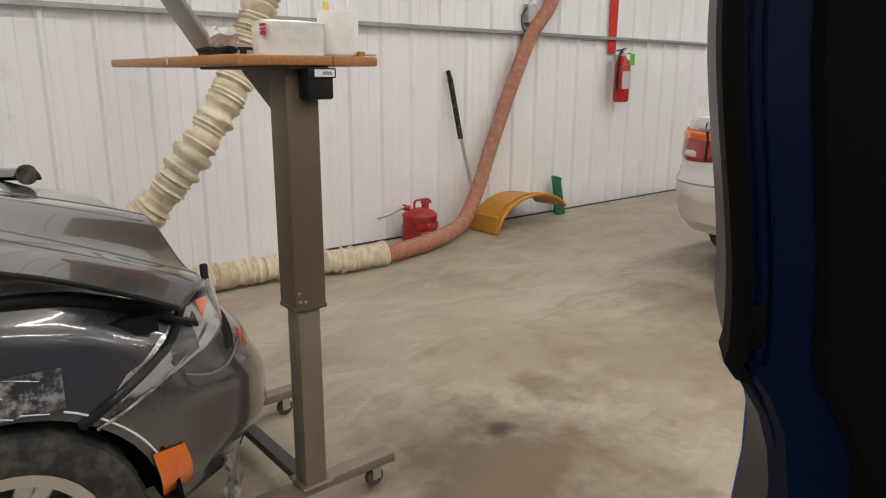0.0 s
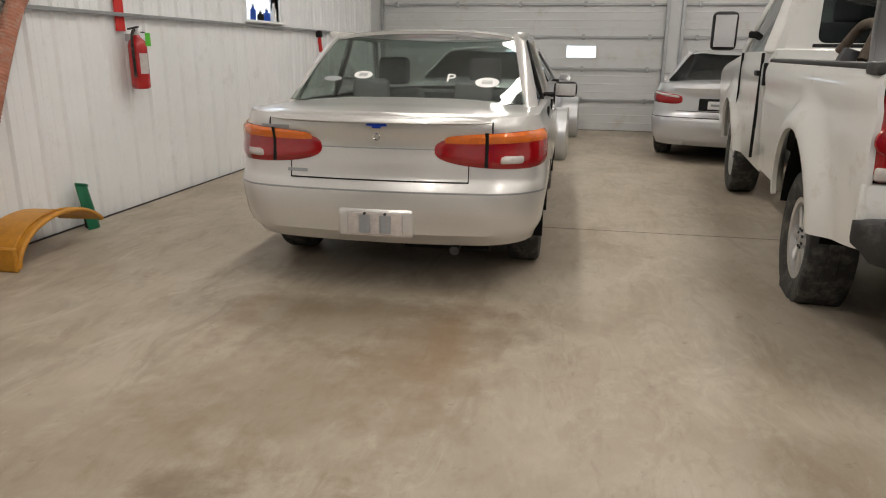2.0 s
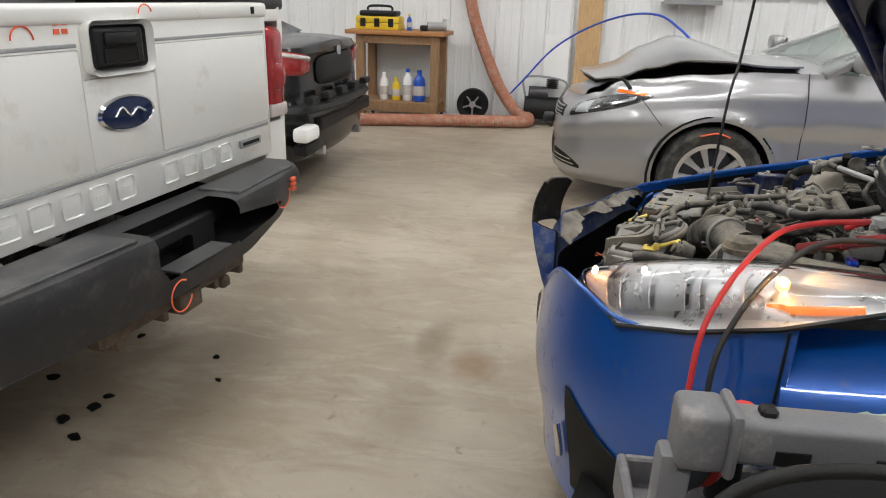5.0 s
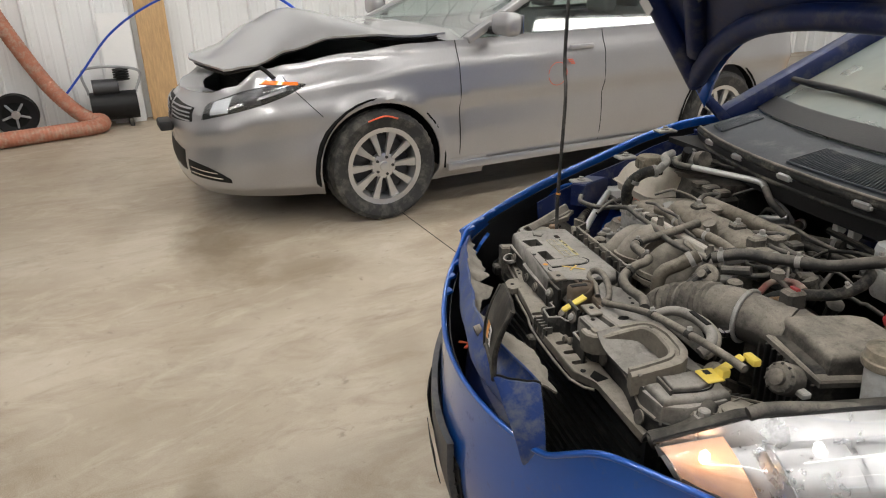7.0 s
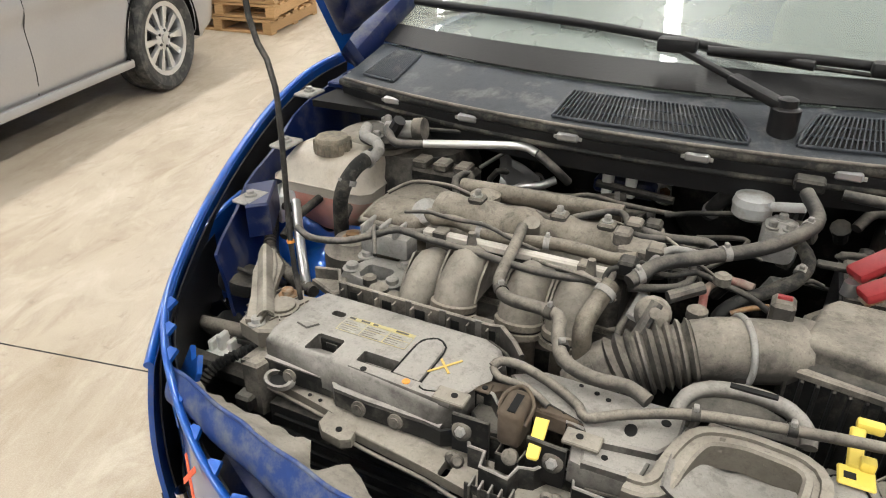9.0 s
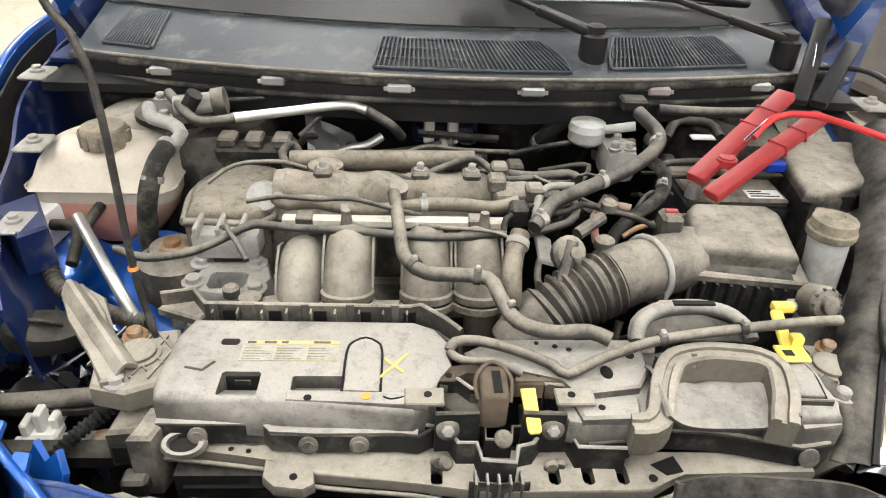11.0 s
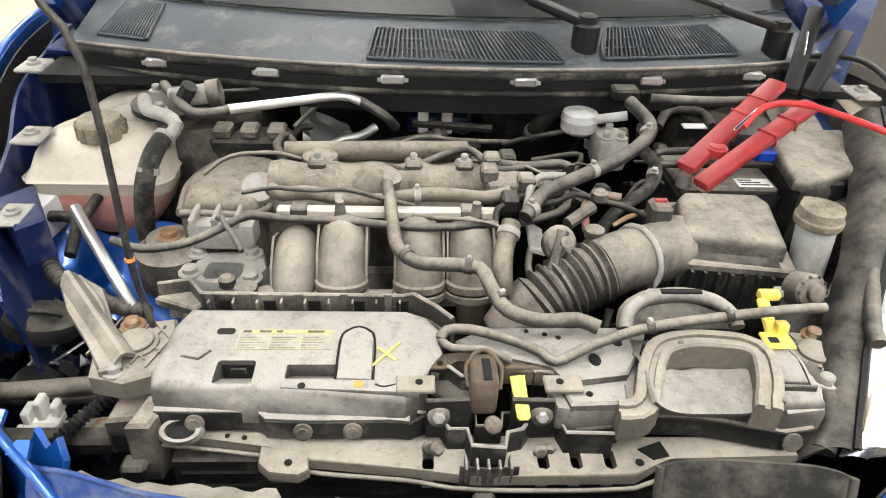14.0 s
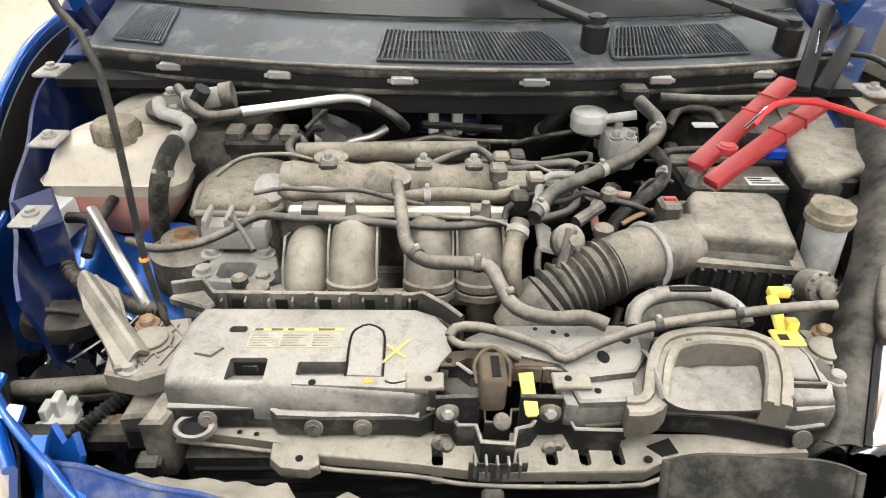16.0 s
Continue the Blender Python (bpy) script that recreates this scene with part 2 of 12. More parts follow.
DUST = (0.33, 0.298, 0.252)
M = {
    "white_steel": mat("white_steel", (0.83, 0.84, 0.85), 0.42, var=0.04, scale=1.2, bump=0.02, dust=(0.66, 0.65, 0.63), dust_amt=0.05, dust_scale=2.5),
    "door_white": mat("door_white", (0.6, 0.61, 0.61), 0.5, var=0.05, scale=1.0, bump=0.02, dust=(0.5, 0.47, 0.42), dust_amt=0.15, dust_scale=2.0),
    "ceiling_white": mat("ceiling_white", (0.8, 0.8, 0.8), 0.6, var=0.04, scale=1.0, bump=0.02),
    "galv": mat("galv", (0.42, 0.43, 0.44), 0.4, 0.8, var=0.15, scale=14),
    "dark_metal": mat("dark_metal", (0.07, 0.07, 0.075), 0.45, 0.6, var=0.2),
    "trim_grey": mat("trim_grey", (0.33, 0.34, 0.35), 0.5, 0.2),
    "silver_paint": mat("silver_paint", (0.68, 0.67, 0.655), 0.32, 0.55, var=0.04, scale=3, bump=0.0, coat=0.8),
    "silver_dart": mat("silver_dart", (0.385, 0.385, 0.395), 0.3, 0.6, var=0.05, scale=3, bump=0.0, coat=0.9),
    "silver_bmw": mat("silver_bmw", (0.62, 0.63, 0.65), 0.3, 0.5, var=0.04, bump=0.0, coat=0.8),
    "white_paint": mat("white_paint", (0.80, 0.80, 0.78), 0.28, var=0.03, scale=2.0, bump=0.0, coat=0.6, dust=(0.55, 0.5, 0.42), dust_amt=0.1, dust_scale=3.5),
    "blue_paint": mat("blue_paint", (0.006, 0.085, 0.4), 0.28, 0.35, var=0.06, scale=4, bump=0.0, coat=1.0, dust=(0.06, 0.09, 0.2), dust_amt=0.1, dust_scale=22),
    # body blue darkened for inner faces: shade put into the colour, under real dust
    "blue_inner_shaded": mat("blue_inner_shaded", (0.003, 0.012, 0.07), 0.4, 0.2, var=0.15, bump=0.02, dust=(0.1, 0.1, 0.11), dust_amt=0.22, dust_scale=10),
    # body blue darkened for the open door: its shade is in the colour
    "blue_door_shaded": mat("blue_door_shaded", (0.001, 0.006, 0.026), 0.4, 0.2, spec=0.25, var=0.15, bump=0.0),
    "seal_black": mat("seal_black", (0.0025, 0.0025, 0.0022), 0.75, spec=0.1, var=0.2, bump=0.05),
    "grey_paint": mat("grey_paint", (0.11, 0.11, 0.118), 0.25, 0.6, var=0.08, scale=3, bump=0.0, coat=1.0),
    "blue_dusty": mat("blue_dusty", (0.008, 0.04, 0.19), 0.5, 0.1, var=0.15, bump=0.03, dust=(0.12, 0.14, 0.2), dust_amt=0.36, dust_scale=30),
    "wing_grey": mat("wing_grey", (0.16, 0.165, 0.175), 0.3, 0.05, var=0.08, scale=3, bump=0.0, coat=1.0),
    "grey_scuff": mat("grey_scuff", (0.085, 0.085, 0.09), 0.3, 0.5, var=0.1, bump=0.02, coat=0.5, dust=(0.5, 0.5, 0.5), dust_amt=0.34, dust_scale=30),
    "black_paint": mat("black_paint", (0.008, 0.008, 0.009), 0.25, spec=0.3, var=0.15, bump=0.0, coat=0.3),
    "black_plastic": mat("black_plastic", (0.011, 0.011, 0.012), 0.5, spec=0.3, var=0.2, fine=220, bump=0.12),
    "bumper_plastic": mat("bumper_plastic", (0.024, 0.024, 0.026), 0.55, var=0.25, fine=260, bump=0.2, dust=(0.09, 0.085, 0.08), dust_amt=0.2, dust_scale=12),
    "cowl_plastic": mat("cowl_plastic", (0.046, 0.053, 0.063), 0.5, spec=0.3, speck=0.4, var=0.12, fine=320, bump=0.12, dust=(0.18, 0.18, 0.185), dust_amt=0.2, dust_scale=14),
    "rubber": mat("rubber", (0.013, 0.013, 0.013), 0.7, spec=0.3, var=0.25, fine=150, bump=0.15, dust=(0.13, 0.12, 0.1), dust_amt=0.28, dust_scale=15),
    "tyre": mat("tyre", (0.028, 0.028, 0.028), 0.75, var=0.2, fine=120, bump=0.2, dust=(0.12, 0.115, 0.10), dust_amt=0.3, dust_scale=12),
    "alloy": mat("alloy", (0.62, 0.62, 0.62), 0.32, 0.85, var=0.05, bump=0.02),
    "chrome": mat("chrome", (0.8, 0.8, 0.82), 0.12, 1.0, var=0.03, bump=0.0),
    "steel": mat("steel", (0.55, 0.55, 0.55), 0.35, 0.9, var=0.1, bump=0.03),
    "rail_pale": mat("rail_pale", (0.5, 0.47, 0.42), 0.45, 0.2, speck=0.3, var=0.12, bump=0.03),
    "frosted": mat("frosted", (0.4, 0.41, 0.41), 0.45, var=0.15, scale=20, bump=0.03, dust=(0.26, 0.24, 0.21), dust_amt=0.35, dust_scale=18),
    "label_yellow": mat("label_yellow", (0.52, 0.43, 0.15), 0.7, var=0.2, scale=60, bump=0.02, dust=(0.35, 0.33, 0.28), dust_amt=0.4, dust_scale=25),
    "rust": mat("rust", (0.12, 0.092, 0.068), 0.85, 0.2, var=0.4, scale=25, bump=0.3),
    "under": mat("under", (0.006, 0.006, 0.006), 0.9, spec=0.15, var=0.3, bump=0.2),
    "interior": mat("interior", (0.06, 0.062, 0.066), 0.8, var=0.15, bump=0.1),
    "seat_cloth": mat("seat_cloth", (0.12, 0.12, 0.125), 0.95, var=0.15, fine=300, bump=0.2),
    "faded_red": mat("faded_red", (0.2, 0.06, 0.05), 0.6, var=0.2, dust=(0.3, 0.24, 0.2), dust_amt=0.45, dust_scale=18),
    "dusty_haze_glass": dusty_haze_glass("dusty_haze_glass", (0.22, 0.25, 0.23), 0.5),
    "trim_dark": mat("trim_dark", (0.05, 0.05, 0.053), 0.5, var=0.15, fine=200, bump=0.1, dust=(0.14, 0.135, 0.13), dust_amt=0.3),
    "window_tint": glass("window_tint", (0.6, 0.67, 0.64)),
    "window_dark": glass("window_dark", (0.16, 0.19, 0.19)),
    "clear": glass("clear", (0.96, 0.97, 0.98)),
    "lens_red": mat("lens_red", (0.3, 0.004, 0.007), 0.15, var=0.15, scale=30, bump=0.0, coat=1.0),
    "lens_amber": mat("lens_amber", (0.75, 0.16, 0.01), 0.15, var=0.15, scale=30, bump=0.0, coat=1.0),
    "lens_white": mat("lens_white", (0.55, 0.5, 0.48), 0.2, var=0.15, scale=30, bump=0.0, coat=1.0),
    "reflector": mat("reflector", (0.62, 0.62, 0.63), 0.28, 0.8, var=0.05, scale=20, bump=0.0),
    "brown_post": mat("brown_post", (0.15, 0.115, 0.08), 0.5, 0.35, var=0.12, scale=5, fine=200, bump=0.05),
    "brown_post_dark": mat("brown_post_dark", (0.105, 0.085, 0.06), 0.55, 0.3, var=0.12, scale=5, fine=200, bump=0.05),
    "leg_steel": mat("leg_steel", (0.25, 0.215, 0.165), 0.5, 0.5, var=0.2, bump=0.06),
    "wood_top": mat("wood_top", (0.42, 0.19, 0.065), 0.45, var=0.25, scale=10, stretch=(1, 9, 9), bump=0.08),
    "wood_frame": mat("wood_frame", (0.27, 0.16, 0.08), 0.6, var=0.25, scale=9, stretch=(5, 5, 1), bump=0.12),
    "wood_pale": mat("wood_pale", (0.55, 0.36, 0.18), 0.7, var=0.22, scale=9, stretch=(7, 7, 1), bump=0.12),
    "pallet": mat("pallet", (0.42, 0.26, 0.12), 0.8, var=0.25, scale=8, stretch=(1, 8, 8), bump=0.2, per_piece=0.2),
    "hose_orange": mat("hose_orange", (0.40, 0.155, 0.095), 0.6, var=0.15, scale=14, bump=0.12, dust=(0.42, 0.3, 0.23), dust_amt=0.3, dust_scale=18),
    "hose_cloth": mat("hose_cloth", (0.66, 0.58, 0.44), 0.95, var=0.2, scale=22, fine=220, bump=0.3, dust=(0.5, 0.27, 0.17), dust_amt=0.12, dust_scale=8),
    "red_can": mat("red_can", (0.42, 0.012, 0.016), 0.35, 0.1, var=0.15, scale=14, bump=0.05, dust=(0.3, 0.1, 0.08), dust_amt=0.3),
    "ext_red": mat("ext_red", (0.45, 0.01, 0.012), 0.25, var=0.08, bump=0.0, coat=0.6),
    "pipe_red": mat("pipe_red", (0.6, 0.02, 0.015), 0.4, var=0.06, bump=0.0),
    "yellow_part": mat("yellow_part", (0.52, 0.235, 0.022), 0.45, var=0.2, scale=20, bump=0.1),
    "green_part": mat("green_part", (0.008, 0.13, 0.06), 0.4, var=0.15, bump=0.05),
    "green_bright": mat("green_bright", (0.09, 0.5, 0.03), 0.4, var=0.1, bump=0.03),
    "paper": mat("paper", (0.8, 0.79, 0.77), 0.85, var=0.06, scale=30, bump=0.1),
    "bag": mat("bag", (0.38, 0.27, 0.22), 0.35, var=0.35, scale=40, bump=0.4),
    "laptop": mat("laptop", (0.12, 0.12, 0.12), 0.4, 0.3, var=0.1, bump=0.02),
    "yellow_tool": mat("yellow_tool", (0.72, 0.5, 0.02), 0.4, var=0.1, bump=0.03),
    "blue_bottle": mat("blue_bottle", (0.02, 0.09, 0.5), 0.3, var=0.1, bump=0.0),
    "blue_hose": mat("blue_hose", (0.02, 0.08, 0.55), 0.4, var=0.1, bump=0.02),
    "vinyl": mat("vinyl", (0.006, 0.006, 0.006), 0.5, spec=0.3, var=0.2, fine=260, bump=0.18),
    "foam": mat("foam", (0.4, 0.24, 0.1), 0.95, var=0.3, scale=40, bump=0.5),
    "seat_tan": mat("seat_tan", (0.22, 0.17, 0.11), 0.8, var=0.2, bump=0.15),
    "cart_grey": mat("cart_grey", (0.15, 0.15, 0.16), 0.55, var=0.1, fine=220, bump=0.15, dust=(0.36, 0.34, 0.31), dust_amt=0.18),
    "tool_red": mat("tool_red", (0.5, 0.02, 0.02), 0.4, var=0.1, bump=0.05),
    "rag": mat("rag", (0.36, 0.45, 0.36), 0.95, var=0.25, scale=22, bump=0.4),
    "chalk": mat("chalk", (0.85, 0.15, 0.07), 0.9, var=0.2, scale=200, bump=0.1),
    "chalk_o": mat("chalk_o", (0.7, 0.3, 0.06), 0.9, var=0.2, scale=200, bump=0.1),
    "label_paper": mat("label_paper", (0.33, 0.315, 0.28), 0.75, speck=0.6, var=0.15, scale=40, bump=0.04),
    "chalk_y": mat("chalk_y", (0.66, 0.47, 0.14), 0.9, var=0.2, scale=200, bump=0.1),
    "ink_white": mat("ink_white", (0.85, 0.85, 0.85), 0.6, var=0.03, bump=0.0),
    # near-black for print, seams and gaps; also painted where deep shade lies
    "ink_shade_dark": mat("ink_shade_dark", (0.008, 0.008, 0.008), 0.6, spec=0.25, var=0.03, bump=0.0),
    "badge_blue": mat("badge_blue", (0.005, 0.02, 0.09), 0.2, 0.3, var=0.05, bump=0.0, coat=1.0),
    "badge_bright": mat("badge_bright", (0.01, 0.05, 0.42), 0.25, 0.2, var=0.05, bump=0.0, coat=1.0),
    "orange_label": mat("orange_label", (0.6, 0.24, 0.04), 0.5, var=0.05, bump=0.0),
    # under the bonnet
    "dusty_black": mat("dusty_black", (0.010, 0.010, 0.010), 0.55, settle_shade=0.2, speck=0.4, spec=0.3, var=0.2, bump=0.15, dust=(0.19, 0.175, 0.15), dust_amt=0.26, dust_scale=16),
    "dusty_grey": mat("dusty_grey", (0.045, 0.042, 0.038), 0.65, settle_shade=0.3, speck=0.65, spec=0.3, var=0.25, bump=0.15, dust=DUST, dust_amt=0.5, dust_scale=11),
    "dusty_cover": mat("dusty_cover", (0.06, 0.056, 0.05), 0.75, settle_shade=0.45, speck=0.55, var=0.2, bump=0.12, dust=(0.32, 0.302, 0.278), dust_amt=0.64, dust_scale=7),
    "dusty_valve": mat("dusty_valve", (0.09, 0.077, 0.058), 0.8, settle_shade=0.4, speck=0.8, var=0.25, bump=0.12, dust=(0.33, 0.295, 0.245), dust_amt=0.5, dust_scale=14),
    "dusty_alloy": mat("dusty_alloy", (0.34, 0.335, 0.325), 0.5, 0.5, settle_shade=0.2, speck=0.5, var=0.25, bump=0.2, dust=(0.32, 0.3, 0.265), dust_amt=0.42, dust_scale=16),
    "dusty_tan": mat("dusty_tan", (0.12, 0.107, 0.088), 0.8, settle_shade=0.42, speck=0.45, var=0.25, bump=0.15, dust=(0.34, 0.31, 0.265), dust_amt=0.5, dust_scale=10),
    "hose_black": mat("hose_black", (0.016, 0.016, 0.016), 0.5, settle_shade=0.3, speck=0.6, var=0.2, bump=0.12, dust=(0.23, 0.208, 0.178), dust_amt=0.42, dust_scale=20),
    "tank_plastic": mat("tank_plastic", (0.5, 0.455, 0.385), 0.45, speck=0.25, var=0.1, scale=9, bump=0.03, dust=(0.42, 0.36, 0.28), dust_amt=0.2, dust_scale=8),
    "tank_pink": mat("tank_pink", (0.55, 0.25, 0.2), 0.45, var=0.15, scale=9, bump=0.03, dust=(0.45, 0.34, 0.27), dust_amt=0.25, dust_scale=9),
    "washer_plastic": mat("washer_plastic", (0.66, 0.67, 0.66), 0.4, var=0.08, bump=0.03, dust=(0.4, 0.37, 0.32), dust_amt=0.2),
    "cap_dusty": mat("cap_dusty", (0.1, 0.09, 0.07), 0.7, var=0.2, bump=0.1, dust=(0.28, 0.24, 0.18), dust_amt=0.5, dust_scale=25),
    "yellow_clip": mat("yellow_clip", (0.72, 0.56, 0.1), 0.45, var=0.08, bump=0.03),
    "clamp_red": mat("clamp_red", (0.3, 0.026, 0.03), 0.45, var=0.2, scale=30, speck=0.25, bump=0.05),
    "cable_red": mat("cable_red", (0.5, 0.025, 0.03), 0.45, var=0.1, bump=0.03),
    "cable_black": mat("cable_black", (0.015, 0.015, 0.016), 0.45, var=0.1, bump=0.03),
    "white_plug": mat("white_plug", (0.75, 0.74, 0.7), 0.5, var=0.08, bump=0.05),
    "copper": mat("copper", (0.26, 0.15, 0.075), 0.55, 0.4, var=0.3, bump=0.1, dust=(0.3, 0.27, 0.22), dust_amt=0.35, dust_scale=40),
    "tube_bare": mat("tube_bare", (0.6, 0.6, 0.59), 0.38, 0.9, var=0.06, bump=0.02),
}


def floor_material():
    m = bpy.data.materials.new("concrete")
    m.use_nodes = True
    nt = m.node_tree
    N, K = nt.nodes, nt.links
    b = N["Principled BSDF"]
    tc = N.new("ShaderNodeTexCoord")

    def noise_tex(scale, detail, rough=0.55, sx=1.0, sy=1.0, rot=0.0, dist=0.0):
        mp = N.new("ShaderNodeMapping")
        mp.inputs["Scale"].default_value, mp.inputs["Rotation"].default_value = (sx, sy, 1), (0, 0, rot)
        K.new(tc.outputs["Object"], mp.inputs[0])
        n = N.new("ShaderNodeTexNoise")
        n.inputs["Scale"].default_value, n.inputs["Detail"].default_value, n.inputs["Roughness"].default_value = scale, detail, rough
        n.inputs["Distortion"].default_value = dist
        K.new(mp.outputs[0], n.inputs["Vector"])
        return n.outputs[0]

    def ramp(src, a, c, lo=0.0, hi=1.0):
        r = N.new("ShaderNodeMapRange")
        r.inputs[1].default_value, r.inputs[2].default_value, r.inputs[3].default_value, r.inputs[4].default_value = a, c, lo, hi
        K.new(src, r.inputs[0])
        return r.outputs[0]

    def mix(fac, a, c):
        x = N.new("ShaderNodeMix")
        x.data_type = "RGBA"
        K.new(fac, x.inputs[0])
        for sock, v in ((x.inputs[6], a), (x.inputs[7], c)):
            if isinstance(v, tuple):
                sock.default_value = (*v, 1)
            else:
                K.new(v, sock)
        return x.outputs[2]

    cloud = noise_tex(0.9, 8, 0.6, dist=0.3)
    base = mix(ramp(cloud, 0.4, 0.6), (0.31, 0.255, 0.19), (0.41, 0.355, 0.28))
    trowel = noise_tex(2.2, 9, 0.72, 1.9, 0.8, 0.2, 0.8)
    base = mix(ramp(trowel, 0.5, 0.72, 0, 0.65), base, (0.50, 0.455, 0.38))
    drag = noise_tex(6.0, 8, 0.72, 1.3, 0.55, 0.3, 1.2)
    base = mix(ramp(drag, 0.55, 0.73, 0, 0.55), base, (0.22, 0.17, 0.115))
    scuff = noise_tex(3.0, 9, 0.72, 1.7, 0.5, 0.25, 0.8)
    base = mix(ramp(scuff, 0.5, 0.68, 0, 0.6), base, (0.23, 0.17, 0.11))
    wipe = noise_tex(2.4, 10, 0.75, 1.4, 0.7, 0.3, 1.6)
    base = mix(ramp(wipe, 0.52, 0.65, 0, 0.45), base, (0.5, 0.455, 0.375))
    spot = noise_tex(11.0, 6, 0.7)
    base = mix(ramp(spot, 0.62, 0.7, 0, 0.6), base, (0.15, 0.112, 0.075))
    speck = noise_tex(42.0, 5, 0.7)
    base = mix(ramp(speck, 0.62, 0.75, 0, 0.4), base, (0.22, 0.17, 0.115))
    fine = noise_tex(240.0, 3)
    base = mix(ramp(fine, 0.4, 0.7, 0, 0.25), base, (0.6, 0.54, 0.45))

    # oil and rust stains, each at its own place
    geo = N.new("ShaderNodeNewGeometry")
    ragged = noise_tex(5.5, 6, 0.65)
    for x, y, rx, ry, col, amt in STAINS:
        sub = N.new("ShaderNodeVectorMath")
        sub.operation = "SUBTRACT"
        sub.inputs[1].default_value = (x, y, 0)
        K.new(geo.outputs["Position"], sub.inputs[0])
        dv = N.new("ShaderNodeVectorMath")
        dv.operation = "DIVIDE"
        dv.inputs[1].default_value = (rx, ry, 1)
        K.new(sub.outputs[0], dv.inputs[0])
        ln = N.new("ShaderNodeVectorMath")
        ln.operation = "LENGTH"
        K.new(dv.outputs[0], ln.inputs[0])
        ad = N.new("ShaderNodeMath")
        ad.operation = "MULTIPLY_ADD"
        ad.inputs[1].default_value = 1.6
        K.new(ragged, ad.inputs[0])
        K.new(ln.outputs["Value"], ad.inputs[2])
        base = mix(ramp(ad.outputs[0], 1.15, 1.9, amt, 0.0), base, col)
    K.new(base, b.inputs["Base Color"])
    K.new(ramp(trowel, 0.3, 0.7, 0.36, 0.62), b.inputs["Roughness"])
    b.inputs["Specular IOR Level"].default_value = 0.4
    bp = N.new("ShaderNodeBump")
    bp.inputs["Strength"].default_value, bp.inputs["Distance"].default_value = 0.12, 0.004
    K.new(trowel, bp.inputs["Height"])
    K.new(bp.outputs[0], b.inputs["Normal"])
    return m


OIL, RUSTY, DAMP = (0.06, 0.045, 0.03), (0.22, 0.12, 0.05), (0.17, 0.125, 0.08)
STAINS = [
    (-0.85, 2.25, 0.62, 0.62, (0.135, 0.088, 0.048), 0.85), (-0.6, 4.05, 0.4, 0.9, RUSTY, 0.38), (-1.05, 4.35, 0.95, 0.5, DAMP, 0.5), (-1.1, 3.5, 0.7, 0.6, (0.2, 0.135, 0.075), 0.4), (-1.5, 3.0, 0.5, 0.5, (0.2, 0.135, 0.075), 0.4), (-1.05, 2.42, 0.07, 0.07, OIL, 0.9), (-1.2, 2.85, 0.18, 0.12, DAMP, 0.6),
    (-0.62, 1.95, 0.3, 0.2, DAMP, 0.5), (-0.35, 2.6, 0.12, 0.1, DAMP, 0.4), (0.4, 2.5, 0.5, 0.4, DAMP, 0.3),
    (-1.1, 4.55, 0.9, 0.16, DAMP, 0.4), (-0.55, 4.1, 0.12, 0.5, RUSTY, 0.35), (-1.7, 4.3, 0.12, 0.5, RUSTY, 0.3),
    (2.78, 3.05, 0.16, 0.1, RUSTY, 0.6), (2.95, 3.25, 0.2, 0.08, DAMP, 0.6), (2.45, 3.25, 0.3, 0.14, DAMP, 0.3),
    (5.0, 2.85, 0.65, 0.22, DAMP, 0.7), (4.5, 2.5, 0.25, 0.3, DAMP, 0.5), (3.3, 2.4, 0.6, 0.16, DAMP, 0.25),
    (2.1, 4.6, 0.7, 0.4, DAMP, 0.35), (1.0, 3.4, 0.4, 0.25, DAMP, 0.25), (3.0, 1.0, 0.3, 0.6, DAMP, 0.3),
    (6.9, 3.6, 0.8, 0.5, DAMP, 0.3), (-2.6, 3.6, 0.5, 0.2, DAMP, 0.3),
]
M["floor"] = floor_material()

# ---- mesh helpers ----


def part(name, bm, material, parent, label="", smooth=35.0, kind=""):
    bmesh.ops.recalc_face_normals(bm, faces=bm.faces)
    me = bpy.data.meshes.new(name)
    bm.to_mesh(me)
    bm.free()
    me.materials.append(M[material] if isinstance(material, str) else material)
    if smooth:
        for p in me.polygons:
            p.use_smooth = True
        me.set_sharp_from_angle(angle=radians(smooth))
    ob = new(name, me)
    if parent:
        ob.parent = parent
    return tagged(ob, label=label, kind=kind)


def thing(name, m, label, category, group=""):
    ob = new(name)
    ob.empty_display_size = 0.1
    ob.matrix_basis = m
    return tagged(ob, label=label, category=category, group=group)


def structure(name, bm, material, label="", smooth=35.0):
    return part(name, bm, material, None, label, smooth, "structure")


def add_box(bm, a, c, bevel=0.0, seg=1, m=None):
    r = bmesh.ops.create_cube(bm, size=1)
    vs = r["verts"]
    for v in vs:
        v.co = Vector([(a[i] + c[i]) / 2 + v.co[i] * (c[i] - a[i]) for i in range(3)])
    if bevel:
        es = list({e for v in vs for e in v.link_edges})
        r = bmesh.ops.bevel(bm, geom=es, offset=bevel, segments=seg, affect="EDGES", profile=0.5)
        vs = list({v for f in r["faces"] for v in f.verts} | {v for v in vs if v.is_valid})
    if m:
        for v in vs:
            v.co = m @ v.co
    return vs


def boxed(a, c, bevel=0.0, seg=1, m=None):
    bm = bmesh.new()
    add_box(bm, a, c, bevel, seg, m)
    return bm


